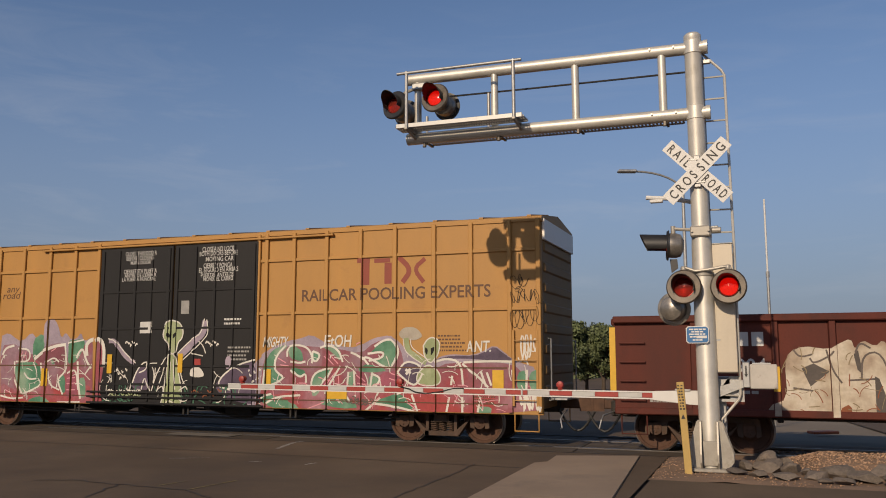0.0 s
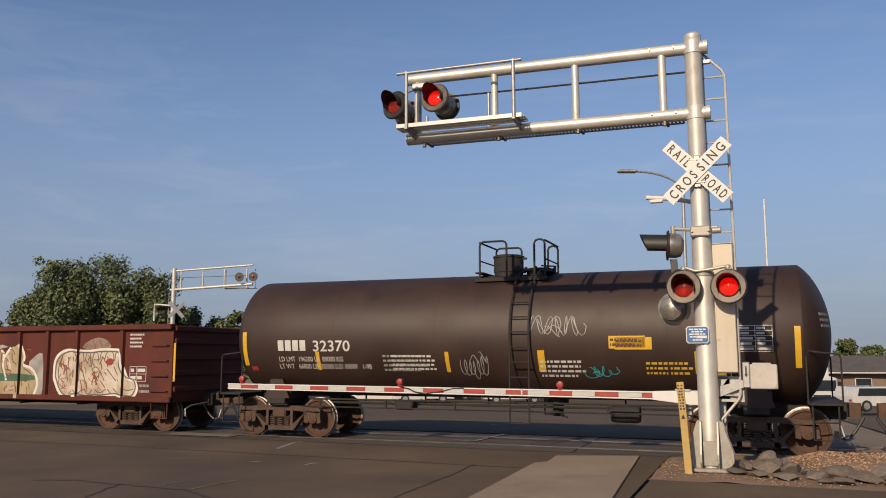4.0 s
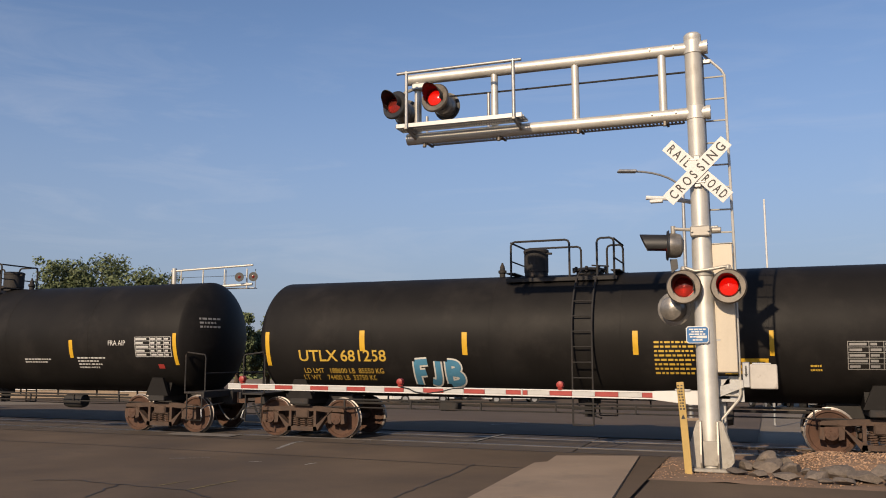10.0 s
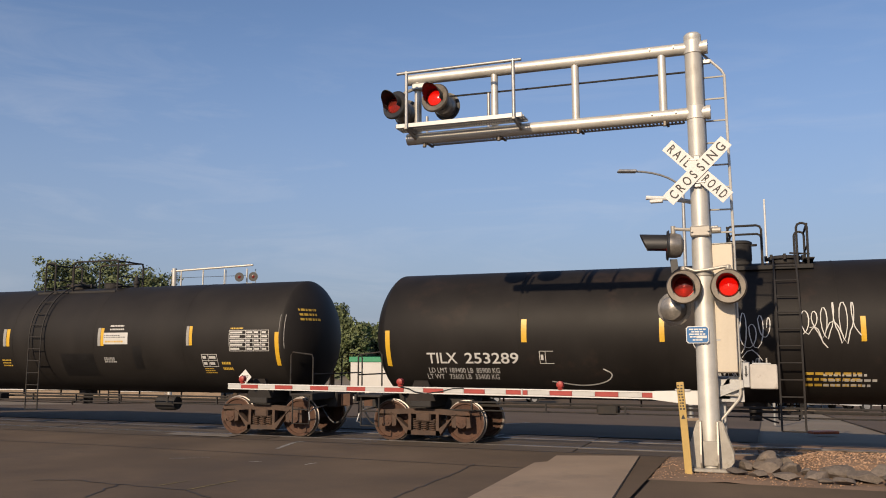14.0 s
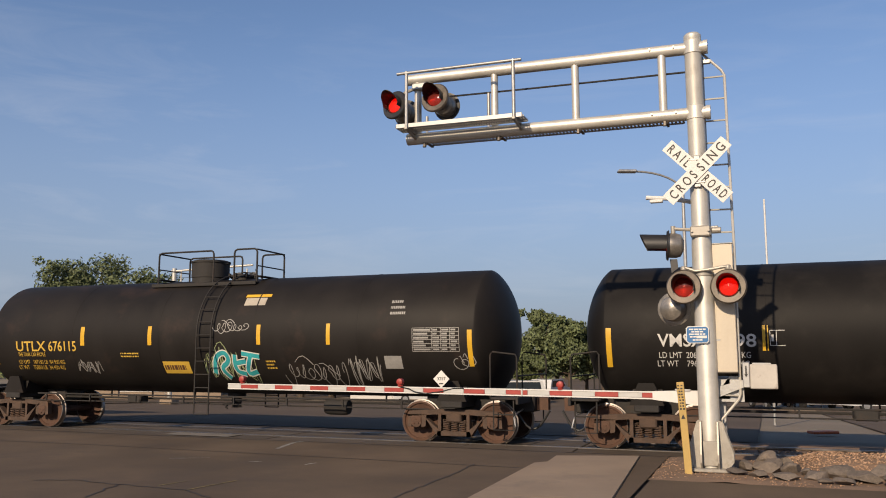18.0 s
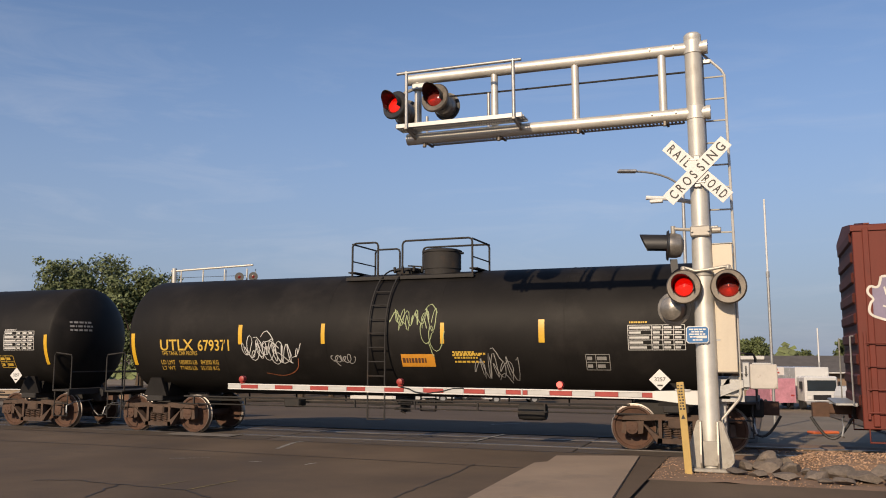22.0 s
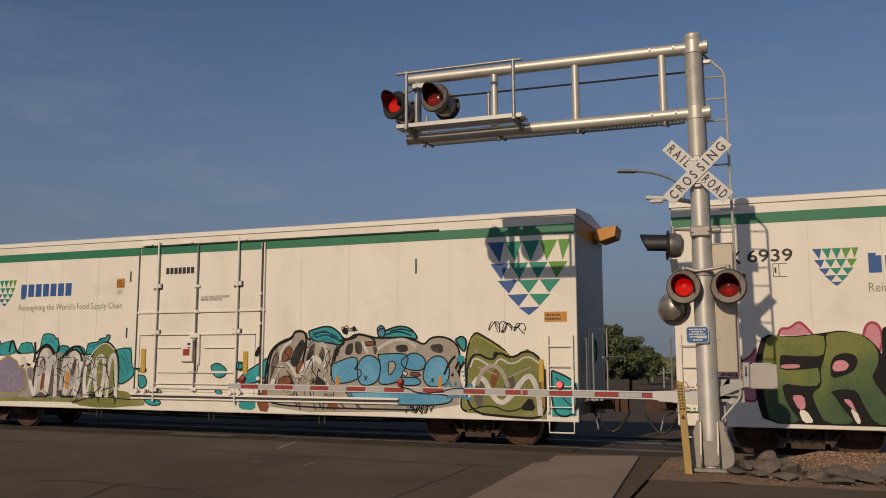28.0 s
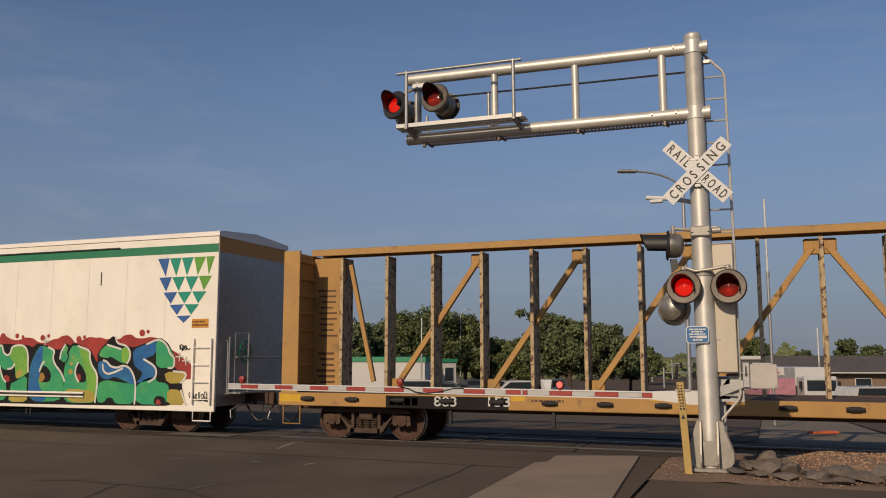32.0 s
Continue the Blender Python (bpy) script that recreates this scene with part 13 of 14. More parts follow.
line(yel, 's_white', 0.0118, 0.016, [(2.33, 1.56), (2.35, 1.62), (2.37, 1.58)],
     [(2.38, 1.51), (2.40, 1.44), (2.42, 1.48)],
     [(2.44, 1.29), (2.46, 1.36), (2.48, 1.32)],
     [(2.48, 1.58), (2.50, 1.51), (2.52, 1.55)],
     [(2.53, 1.36), (2.55, 1.42), (2.57, 1.38)],
     [(2.57, 1.64), (2.60, 1.57), (2.61, 1.62)],
     [(2.63, 1.42), (2.65, 1.49), (2.67, 1.45)])
# silver loops over arches
edged(linx, 's_turq', 's_black', 0.0066, 0, 0.016, [(-5.07, 2.05), (-5.01, 2.44), (-4.92, 2.53), (-4.60, 2.50), (-4.55, 2.38), (-4.45, 2.41), (-4.37, 2.05), (-4.58, 1.98), (-4.79, 2.20)],
     [(-4.47, 1.84), (-4.46, 2.20), (-4.09, 2.20), (-4.04, 2.08), (-4.12, 1.77)],
     [(-4.01, 2.14), (-3.73, 2.21), (-3.53, 2.11), (-3.50, 1.92)],
     [(-3.48, 1.95), (-3.45, 2.27), (-3.08, 2.28), (-3.06, 2.38), (-2.80, 2.40), (-2.85, 2.47), (-2.70, 2.47), (-2.76, 2.30), (-3.01, 2.18), (-3.19, 1.99)],
     [(-2.49, 2.09), (-2.01, 2.16), (-2.00, 1.72), (-1.83, 1.49), (-2.20, 1.22), (-2.42, 1.23), (-2.40, 1.79)])
line(linx, 's_blue', 0.0078, 0.010, [(-4.94, 2.38), (-4.75, 2.41), (-4.58, 2.29)],
     [(-4.90, 2.29), (-4.70, 2.32), (-4.50, 2.20)],
     [(-4.41, 2.08), (-4.26, 2.14), (-4.10, 2.02)],
     [(-3.39, 2.17), (-3.13, 2.22), (-2.91, 2.34)],
     [(-2.38, 1.99), (-2.18, 1.79), (-2.09, 1.50)],
     [(-2.27, 2.05), (-2.08, 1.79), (-2.03, 1.58)],
     [(-2.36, 1.65), (-2.20, 1.45)])
area(linx, 's_grey', 0.0072, 1, [(-5.25, 0.83), (-5.27, 1.48), (-5.14, 1.93), (-4.68, 2.05), (-4.09, 1.99), (-3.52, 1.90), (-3.22, 1.96), (-2.47, 1.79), (-2.38, 0.88)])
edged(linx, 'f_silver', 's_black', 0.0092, 1, 0.028, [(-5.23, 0.86), (-5.22, 1.60), (-5.06, 2.07), (-4.85, 2.20), (-4.65, 2.11), (-4.48, 1.77), (-4.49, 0.87)])
edged(linx, 'f_silver', 's_black', 0.0096, 1, 0.028, [(-4.26, 0.87), (-4.25, 1.77), (-4.02, 2.08), (-3.76, 2.10), (-3.57, 1.84), (-3.60, 0.88)])
edged(linx, 'f_olive', 's_black', 0.0100, 1, 0.028, [(-3.45, 0.92), (-3.44, 1.63), (-3.26, 1.99), (-3.00, 2.24), (-2.76, 2.30), (-2.51, 2.09), (-2.38, 1.78), (-2.40, 0.90)])
line(linx, 's_white', 0.0114, 0.016, [(-3.37, 1.87), (-3.19, 2.08), (-2.96, 2.25), (-2.76, 2.25), (-2.55, 2.08)])
area(linx, 's_rust', 0.0112, 1, [(-4.99, 0.98), (-4.95, 1.46), (-4.83, 1.49), (-4.80, 1.13)])
area(linx, 's_shade', 0.0112, 1, [(-4.71, 0.90), (-4.66, 1.78), (-4.51, 1.64), (-4.51, 0.87)],
     [(-4.43, 0.87), (-4.43, 1.78), (-4.28, 1.90), (-4.24, 0.87)])
area(linx, 's_rust', 0.0112, 1, [(-4.18, 1.05), (-4.13, 1.43), (-3.98, 1.52), (-4.03, 1.05)])
area(linx, 's_shade', 0.0112, 1, [(-3.63, 0.88), (-3.57, 1.79), (-3.42, 1.84), (-3.45, 0.89)])
area(linx, 's_rust', 0.0112, 1, [(-2.92, 1.33), (-2.91, 1.70), (-2.80, 1.73), (-2.79, 1.33)])
area(linx, 's_shade', 0.0112, 1, [(-2.67, 0.90), (-2.48, 1.07), (-2.38, 0.88)],
     [(-5.14, 0.86), (-4.95, 1.01), (-4.71, 0.86)],
     [(-4.02, 1.49), (-3.90, 1.96), (-3.77, 1.79), (-3.86, 1.38)])
line(linx, 'f_loop', 0.0130, 0.055, [(-5.66, 1.90), (-5.43, 1.48), (-5.20, 0.90), (-5.16, 0.90), (-5.10, 1.63), (-4.97, 2.02), (-4.84, 2.05), (-4.75, 1.71), (-4.80, 1.04), (-4.75, 0.95), (-4.68, 1.56), (-4.58, 1.96), (-4.48, 1.78), (-4.45, 0.87)],
     [(-4.29, 1.05), (-4.22, 1.56), (-4.15, 1.93), (-4.06, 1.78), (-4.15, 0.96), (-4.09, 0.92), (-4.02, 1.56), (-3.88, 1.96), (-3.73, 1.99), (-3.72, 1.57), (-3.81, 0.95), (-3.75, 0.91), (-3.68, 1.49), (-3.58, 1.79)],
     [(-3.45, 0.87), (-3.50, 1.35), (-3.43, 1.79), (-3.22, 1.88), (-3.26, 1.42), (-3.39, 0.86)],
     [(-3.04, 0.88), (-3.17, 1.42), (-3.09, 1.88), (-2.89, 1.96), (-2.82, 1.50), (-2.95, 0.88)],
     [(-2.74, 0.87), (-2.74, 1.43), (-2.66, 1.88), (-2.54, 2.00), (-2.46, 1.57), (-2.45, 0.88)])
line(linx, 's_cream', 0.0126, 0.018, [(-5.21, 1.24), (-4.88, 1.63), (-4.64, 1.49)],
     [(-3.29, 1.32), (-3.01, 1.57), (-2.74, 1.44)],
     [(-4.44, 1.49), (-4.16, 1.34)],
     [(-2.72, 1.07), (-2.43, 1.13)])
line(linx, 's_black', 0.0140, 0.030, [(-5.25, 2.30), (-5.21, 2.02), (-5.25, 1.78)],
     [(-4.28, 1.87), (-4.03, 2.14), (-3.73, 2.20), (-3.52, 1.93)],
     [(-5.19, 1.99), (-4.93, 2.23), (-4.73, 2.23), (-4.52, 1.99)])
area(linx, 'f_olive', 0.0118, 1, [(-3.85, 0.68), (-3.48, 0.81), (-2.96, 0.88), (-2.41, 0.86), (-1.95, 0.81), (-1.52, 0.71), (-2.83, 0.60)])
line(linx, 's_black', 0.0126, 0.014, [(-3.85, 0.71), (-3.48, 0.83), (-2.93, 0.90), (-1.95, 0.83)])
area(linx, 'plate_orange', 0.0160, 0, [(-4.12, 1.52), (-4.00, 1.52), (-4.01, 1.08), (-4.12, 1.08)])
edged(linx, 's_turq', 's_black', 0.0070, 1, 0.014, [(-1.85, 1.62), (-1.46, 1.62), (-1.56, 1.48)],
     [(-1.75, 1.45), (-1.52, 1.45), (-1.44, 1.20), (-1.70, 1.08)],
     [(-1.60, 0.89), (-1.04, 0.84), (-1.03, 0.71), (-1.41, 0.70)],
     [(-1.40, 1.09), (-1.01, 1.10), (-1.01, 1.00), (-1.36, 0.99)],
     [(0.44, 1.69), (0.64, 1.78), (0.89, 1.63), (0.91, 1.50), (0.72, 1.38), (0.52, 1.47)],
     [(1.16, 1.77), (1.35, 1.80), (1.38, 1.64), (1.19, 1.58)],
     [(0.58, 1.09), (0.71, 1.15), (0.80, 1.04), (0.67, 0.97)])
# dark wedges and white arcs of the smoky letters
area(linx, 'f_soot', 0.0100, 1, [(2.11, 1.22), (2.13, 1.80), (2.27, 2.07), (2.34, 1.80), (2.28, 1.22)],
     [(2.63, 1.78), (2.74, 2.06), (2.96, 2.35), (3.07, 2.19), (2.90, 1.80), (2.78, 1.64)],
     [(3.05, 1.80), (3.19, 2.17), (3.31, 2.25), (3.29, 1.98), (3.14, 1.74)],
     [(3.35, 1.78), (3.52, 2.21), (3.62, 2.17), (3.55, 1.67), (3.43, 1.52)],
     [(3.70, 1.50), (3.79, 2.06), (3.93, 2.19), (3.95, 2.00), (3.78, 1.80), (3.76, 1.44)],
     [(4.07, 1.96), (4.14, 2.20), (4.31, 2.23), (4.27, 1.95)],
     [(4.32, 2.27), (4.52, 2.25), (4.53, 1.98), (4.37, 1.96)],
     [(4.78, 2.17), (4.92, 2.13), (4.85, 1.91)],
     [(5.34, 2.16), (5.63, 2.19), (5.67, 2.03), (5.40, 2.00)],
     [(6.17, 2.17), (6.49, 2.20), (6.49, 1.98), (6.24, 2.02)],
     [(2.54, 1.22), (2.63, 1.54), (2.79, 1.49), (2.88, 1.23)],
     [(3.30, 1.23), (3.36, 1.49), (3.60, 1.34), (3.63, 1.24)],
     [(3.01, 1.23), (3.11, 1.67), (3.20, 1.67), (3.15, 1.23)])
edged(linx, 's_rust', 's_black', 0.0104, 1, 0.010, [(2.43, 1.80), (2.45, 2.01), (2.63, 2.18), (2.73, 2.06), (2.58, 1.79)],
     [(2.82, 1.54), (2.84, 1.80), (3.07, 1.80), (3.00, 1.52)],
     [(2.32, 1.25), (2.38, 1.43), (2.65, 1.49), (2.72, 1.25)],
     [(4.62, 2.16), (4.85, 2.17), (4.81, 2.26), (4.59, 2.25)])
line(linx, 'f_loop', 0.0112, 0.055, [(2.15, 1.19), (2.29, 1.62), (2.50, 1.80), (2.72, 1.64), (2.89, 1.18)])
line(linx, 'f_loop', 0.0112, 0.060, [(3.07, 1.18), (3.20, 1.74), (3.32, 1.96), (3.50, 1.70), (3.69, 1.24)])
line(linx, 'f_loop', 0.0112, 0.050, [(2.91, 1.44), (3.05, 1.74), (3.20, 1.80)])
line(linx, 'f_loop', 0.0112, 0.040, [(3.43, 2.17), (3.52, 2.24), (3.64, 2.00), (3.53, 1.67)])
line(linx, 'f_loop', 0.0112, 0.030, [(2.35, 1.80), (2.43, 2.13), (2.68, 2.28)],
     [(4.51, 2.26), (4.68, 1.98)])
line(linx, 'f_loop', 0.0112, 0.035, [(4.91, 2.08), (5.24, 2.27), (5.60, 2.31), (5.85, 2.13)])
line(linx, 's_black', 0.0118, 0.026, [(1.97, 1.14), (2.01, 1.80), (2.16, 2.12), (2.43, 2.28), (2.70, 2.36), (2.76, 2.51), (3.03, 2.51), (3.09, 2.25), (2.99, 1.80)],
     [(3.93, 2.27), (4.36, 2.34), (4.39, 2.44), (4.82, 2.34), (4.85, 2.17)],
     [(3.82, 1.80), (3.85, 2.01), (4.08, 2.29)])
line(linx, 's_blue', 0.0122, 0.012, [(3.16, 2.27), (3.28, 2.40), (3.43, 2.35), (3.57, 2.45), (3.78, 2.32)],
     [(3.13, 2.17), (3.28, 2.30), (3.43, 2.24), (3.61, 2.35), (3.87, 2.19)],
     [(3.22, 2.46), (3.40, 2.48), (3.57, 2.53), (3.72, 2.42)])
area(linx, 's_black', 0.0124, 1, [(4.01, 2.47), (4.09, 2.58), (4.17, 2.47), (4.13, 2.40)],
     [(4.25, 2.52), (4.32, 2.61), (4.38, 2.55), (4.33, 2.47)],
     [(1.66, 1.93), (1.78, 2.17), (1.87, 2.12), (1.79, 1.91)])
edged(linx, 's_sky', 's_black', 0.0122, 1, 0.016, [(4.90, 2.46), (5.00, 2.57), (5.11, 2.49), (5.07, 2.35), (4.95, 2.35)])
line(linx, 's_black', 0.0118, 0.018, [(2.00, 1.00), (2.16, 0.80), (3.37, 0.75), (4.53, 0.75), (5.91, 0.75)])
line(linx, 's_black', 0.0118, 0.014, [(2.13, 1.01), (2.19, 0.82)],
     [(2.77, 0.97), (2.87, 0.76)],
     [(3.41, 0.93), (3.49, 0.75)],
     [(3.96, 0.88), (4.13, 0.74)],
     [(4.39, 0.89), (4.53, 0.72)])
area(linx, 's_rust', 0.0116, 2, [(3.62, 0.75), (3.72, 0.91), (3.90, 0.88), (3.96, 0.73)])
# olive zigzag letter with silver arches by the end ladder
edged(linx, 'f_olive', 's_black', 0.0130, 0, 0.024, [(7.04, 1.63), (7.20, 2.03), (7.63, 1.81), (7.76, 2.03), (8.04, 1.86), (8.40, 2.08), (8.74, 1.82), (8.78, 1.23), (8.79, 0.63), (7.97, 0.66), (7.04, 0.73)])
line(linx, 's_white', 0.0146, 0.018, [(7.12, 1.69), (7.22, 1.93), (7.63, 1.67), (7.78, 1.91), (8.05, 1.72), (8.40, 1.96), (8.69, 1.74)])
area(linx, 's_shade', 0.0140, 1, [(7.17, 1.09), (7.32, 1.52), (7.50, 1.38), (7.34, 0.74)])
area(linx, 's_shade', 0.0140, 1, [(7.82, 1.22), (8.04, 1.58), (8.15, 1.34), (7.97, 1.04)])
area(linx, 's_rust', 0.0140, 1, [(7.55, 1.43), (7.70, 1.69), (7.78, 1.53), (7.65, 1.22)])
area(linx, 's_black', 0.0140, 1, [(8.19, 0.80), (8.46, 1.11), (8.58, 0.79)])
line(linx, 'f_loop', 0.0150, 0.055, [(7.04, 1.03), (7.24, 1.43), (7.42, 1.48), (7.60, 1.10), (7.82, 0.91), (8.05, 1.10), (8.32, 1.48), (8.49, 1.53), (8.63, 1.12), (8.66, 0.70)])
line(linx, 's_cream', 0.0146, 0.014, [(7.30, 1.69), (7.73, 1.53)])
line(linx, 's_cream', 0.0146, 0.014, [(7.98, 1.48), (8.47, 1.70)])
line(linx, 's_black', 0.0146, 0.014, [(7.09, 0.78), (7.60, 0.91), (7.97, 0.73), (8.46, 0.93)])
edged(linx, 's_ochre', 's_black', 0.0144, 1, 0.010, [(8.65, 1.58), (8.84, 1.68), (8.82, 0.86), (8.68, 0.86)])
edged(linx, 's_turq', 's_black', 0.0136, 0, 0.018, [(8.91, 1.63), (9.17, 1.54), (9.45, 1.36), (9.41, 0.71), (8.91, 0.69)])
line(linx, 's_ink', 0.0150, 0.012, [(9.00, 1.49), (9.19, 1.24), (9.35, 1.13)])
line(linx, 's_ink', 0.0150, 0.012, [(9.02, 1.24), (9.18, 1.01), (9.37, 0.88)])
line(linx, 's_sky', 0.0156, 0.028, [(6.52, 1.20), (6.62, 1.42), (6.73, 1.16)])
line(linx, 's_sky', 0.0156, 0.028, [(6.78, 1.37), (6.80, 1.11), (6.91, 1.33), (6.96, 1.11)])
line(linx, 's_sky', 0.0156, 0.028, [(7.04, 1.21), (7.14, 1.38), (7.17, 1.14)])
line(linx, 's_sky', 0.0156, 0.028, [(6.57, 1.03), (6.86, 1.08), (7.17, 1.00)])
line(linx, 's_black', 0.0150, 0.026, [(6.52, 1.52), (6.65, 1.81), (6.78, 1.93)])
line(linx, 's_black', 0.0150, 0.026, [(6.70, 1.49), (6.86, 1.81)])
line(linx, 's_black', 0.0150, 0.026, [(6.83, 1.57), (6.99, 1.81)])
area(linx, 's_turq', 0.0134, 1, [(6.78, 1.81), (6.86, 1.96), (7.01, 1.91), (6.96, 1.71)])


# ---- beyond the tracks ----
M["leaf"] = mat("leaves", (0.128, 0.158, 0.062), 0.7, var=0.3, scale=0.8, fine=5, obj_var=0.40, rnd_var=True)
M["leaf_dark"] = mat("dark_leaves", (0.12, 0.15, 0.05), 0.7, var=0.3, scale=0.8, fine=5, obj_var=0.40, rnd_var=True)


def tree(x, y, h, w, seed, dark=False, leaf=0.16, count=4200, base=0.10):
    """A broadleaf tree: tapered trunk, limbs and a crown of many small leaf sprays in uneven clumps."""
    rg = np.random.RandomState(seed)
    t = thing("tree", "dense green broadleaf tree" if not dark else "dark green broadleaf tree", "tree", "trees beyond the tracks", at=pose(x, y, rise(y) - 0.05))
    clumps = []
    n = max(12, int(18 * w / 4))
    for k in range(n):
        a = 2 * math.pi * k / n + rg.uniform(-0.4, 0.4)
        f = rg.uniform(0.25, 0.95)
        r = w / 2 * (0.75 * math.sqrt(1 - min(0.98, (f * 1.02 - 0.30) ** 2 * 1.6))) * rg.uniform(0.45, 1.0)
        clumps.append((r * math.cos(a), r * math.sin(a), h * (base + (0.90 - base) * f), w * rg.uniform(0.10, 0.19)))
    clumps += [(rg.uniform(-0.1, 0.1) * w, rg.uniform(-0.1, 0.1) * w, h * f, w * 0.15) for f in (0.4, 0.55, 0.7, 0.86)]
    for k in range(n):
        c = clumps[rg.randint(0, n)]
        clumps.append((c[0] + rg.normal() * w * 0.08, c[1] + rg.normal() * w * 0.08, min(h * 0.97, c[2] + rg.normal() * h * 0.05), w * rg.uniform(0.06, 0.12)))
    b = Build()
    b.tube([(0, 0, 0), (0.05, 0.02, h * 0.2), (-0.03, 0.05, h * 0.45), (0.02, 0, h * 0.7)], h * 0.032, 9, r2=h * 0.008)
    for c in clumps[:n]:
        z0 = h * rg.uniform(0.18, 0.4)
        b.tube([(0, 0, z0), (c[0] * 0.5, c[1] * 0.5, (z0 + c[2]) / 2 + 0.1), (c[0], c[1], c[2])], h * 0.012, 6, r2=h * 0.003)
    part("trunk", b, M["bark"], t, smooth=True)
    vol = np.array([c[3] ** 2 for c in clumps])
    pick = rg.choice(len(clumps), count, p=vol / vol.sum())
    cs = np.array(clumps)[pick]
    d = rg.normal(size=(count, 3))
    d /= np.linalg.norm(d, axis=1)[:, None]
    rad = cs[:, 3] * (0.55 + 0.5 * rg.rand(count)) * (1 + 0.25 * np.sin(d[:, 0] * 7 + d[:, 2] * 5))
    p = cs[:, :3] + d * rad[:, None] * np.array([1, 1, 0.82])
    nrm = d + rg.normal(size=(count, 3)) * 0.7
    nrm /= np.linalg.norm(nrm, axis=1)[:, None]
    u = np.cross(nrm, rg.normal(size=(count, 3)))
    u /= np.linalg.norm(u, axis=1)[:, None]
    v = np.cross(nrm, u)
    s = (leaf * (0.6 + 0.9 * rg.rand(count)))[:, None]
    quad = np.stack([p - u * s, p - v * s * 0.55, p + u * s, p + v * s * 0.55], 1).reshape(-1, 3)
    me = bpy.data.meshes.new("crown")
    idx = np.arange(count * 4).reshape(-1, 4)
    me.from_pydata(quad.tolist(), [], idx.tolist())
    me.materials.append(M["leaf_dark"] if dark else M["leaf"])
    part("crown", me, None, t)
    return t


def along(sx, depth):
    """Ground point in the direction of the horizontal slope sx (right of the view axis) at that depth."""
    a = radians(YAW)
    f = Vector((math.sin(a), math.cos(a)))
    r = Vector((math.cos(a), -math.sin(a)))
    return Vector((EYE.x, EYE.y)) + f * depth + r * sx * depth


for sx, dep, h, w, sd, dark in ((-0.452, 78, 11.9, 9.4, 1, False), (-0.404, 80, 12.2, 10.4, 2, False), (-0.360, 79, 11.0, 9.0, 3, False), (-0.490, 80, 9.0, 6.0, 4, False), (-0.312, 84, 7.3, 6.6, 5, False), (-0.272, 86, 6.4, 5.6, 44, False), (-0.335, 78, 9.2, 5.4, 40, False),
                                (-0.168, 76, 8.4, 7.0, 6, False), (-0.132, 78, 7.4, 6.0, 7, False), (-0.245, 80, 6.9, 4.4, 8, False), (-0.208, 84, 6.4, 6.0, 9, False), (-0.29, 90, 5.2, 5.4, 37, False),
                                (-0.105, 76, 5.4, 4.4, 31, False), (-0.080, 82, 5.2, 4.4, 32, False), (-0.545, 84, 6.8, 6.0, 41, False),
                                (-0.043, 90, 7.2, 7.6, 10, True), (-0.010, 90, 7.4, 8.0, 11, True), (0.026, 92, 6.9, 6.4, 12, True), (0.062, 95, 4.2, 6.0, 13, True), (-0.072, 94, 6.0, 6.0, 33, True),
                                (0.117, 84, 7.2, 5.4, 14, False), (0.150, 84, 5.9, 6.0, 15, False), (0.190, 84, 5.6, 6.0, 16, False), (0.090, 92, 4.0, 5.4, 34, True), (0.222, 92, 4.2, 5.0, 35, False), (0.135, 88, 6.4, 6.0, 42, False), (0.170, 86, 4.6, 6.0, 43, False),
                                (0.243, 120, 3.6, 5.0, 17, True), (0.372, 98, 4.6, 4.4, 18, True), (0.357, 100, 4.2, 4.6, 36, True), (0.478, 98, 4.3, 4.2, 19, True), (0.505, 100, 3.4, 4.6, 20, True), (0.43, 104, 2.9, 4.6, 21, True)):
    q = along(sx, dep)
    tree(q.x, q.y, h - rise(q.y), w, sd, dark, leaf=0.15, count=16000 if w > 5 else 9000)

# distant hedge and wood line
rgn = np.random.RandomState(77)
cnt = 9000
ang = rgn.uniform(-0.75, 0.62, cnt)
dep = rgn.uniform(150, 230, cnt)
hh = 3.2 + 1.6 * np.sin(ang * 37) + 1.2 * np.sin(ang * 91 + 1) + 0.8 * np.sin(ang * 203)
pts = []
faces = []
for i in range(cnt):
    q = along(float(ang[i]), float(dep[i]))
    z = float(rgn.uniform(-2.2, max(-0.5, hh[i] - 1.2)))
    s = float(rgn.uniform(0.5, 1.1))
    tl = float(rgn.uniform(-0.6, 0.6))
    pts += [(q.x - s, q.y, z), (q.x + tl * s, q.y, z - s * 0.6), (q.x + s, q.y + 0.2, z + tl * 0.3), (q.x - tl * s, q.y + 0.1, z + s * 0.7)]
    faces.append((4 * i, 4 * i + 1, 4 * i + 2, 4 * i + 3))
me = bpy.data.meshes.new("far_woods")
me.from_pydata(pts, [], faces)
me.materials.append(M["leaf_dark"])
tagged(new("far_woods", me), "hazy far line of trees along the horizon", "woods", kind="stuff")

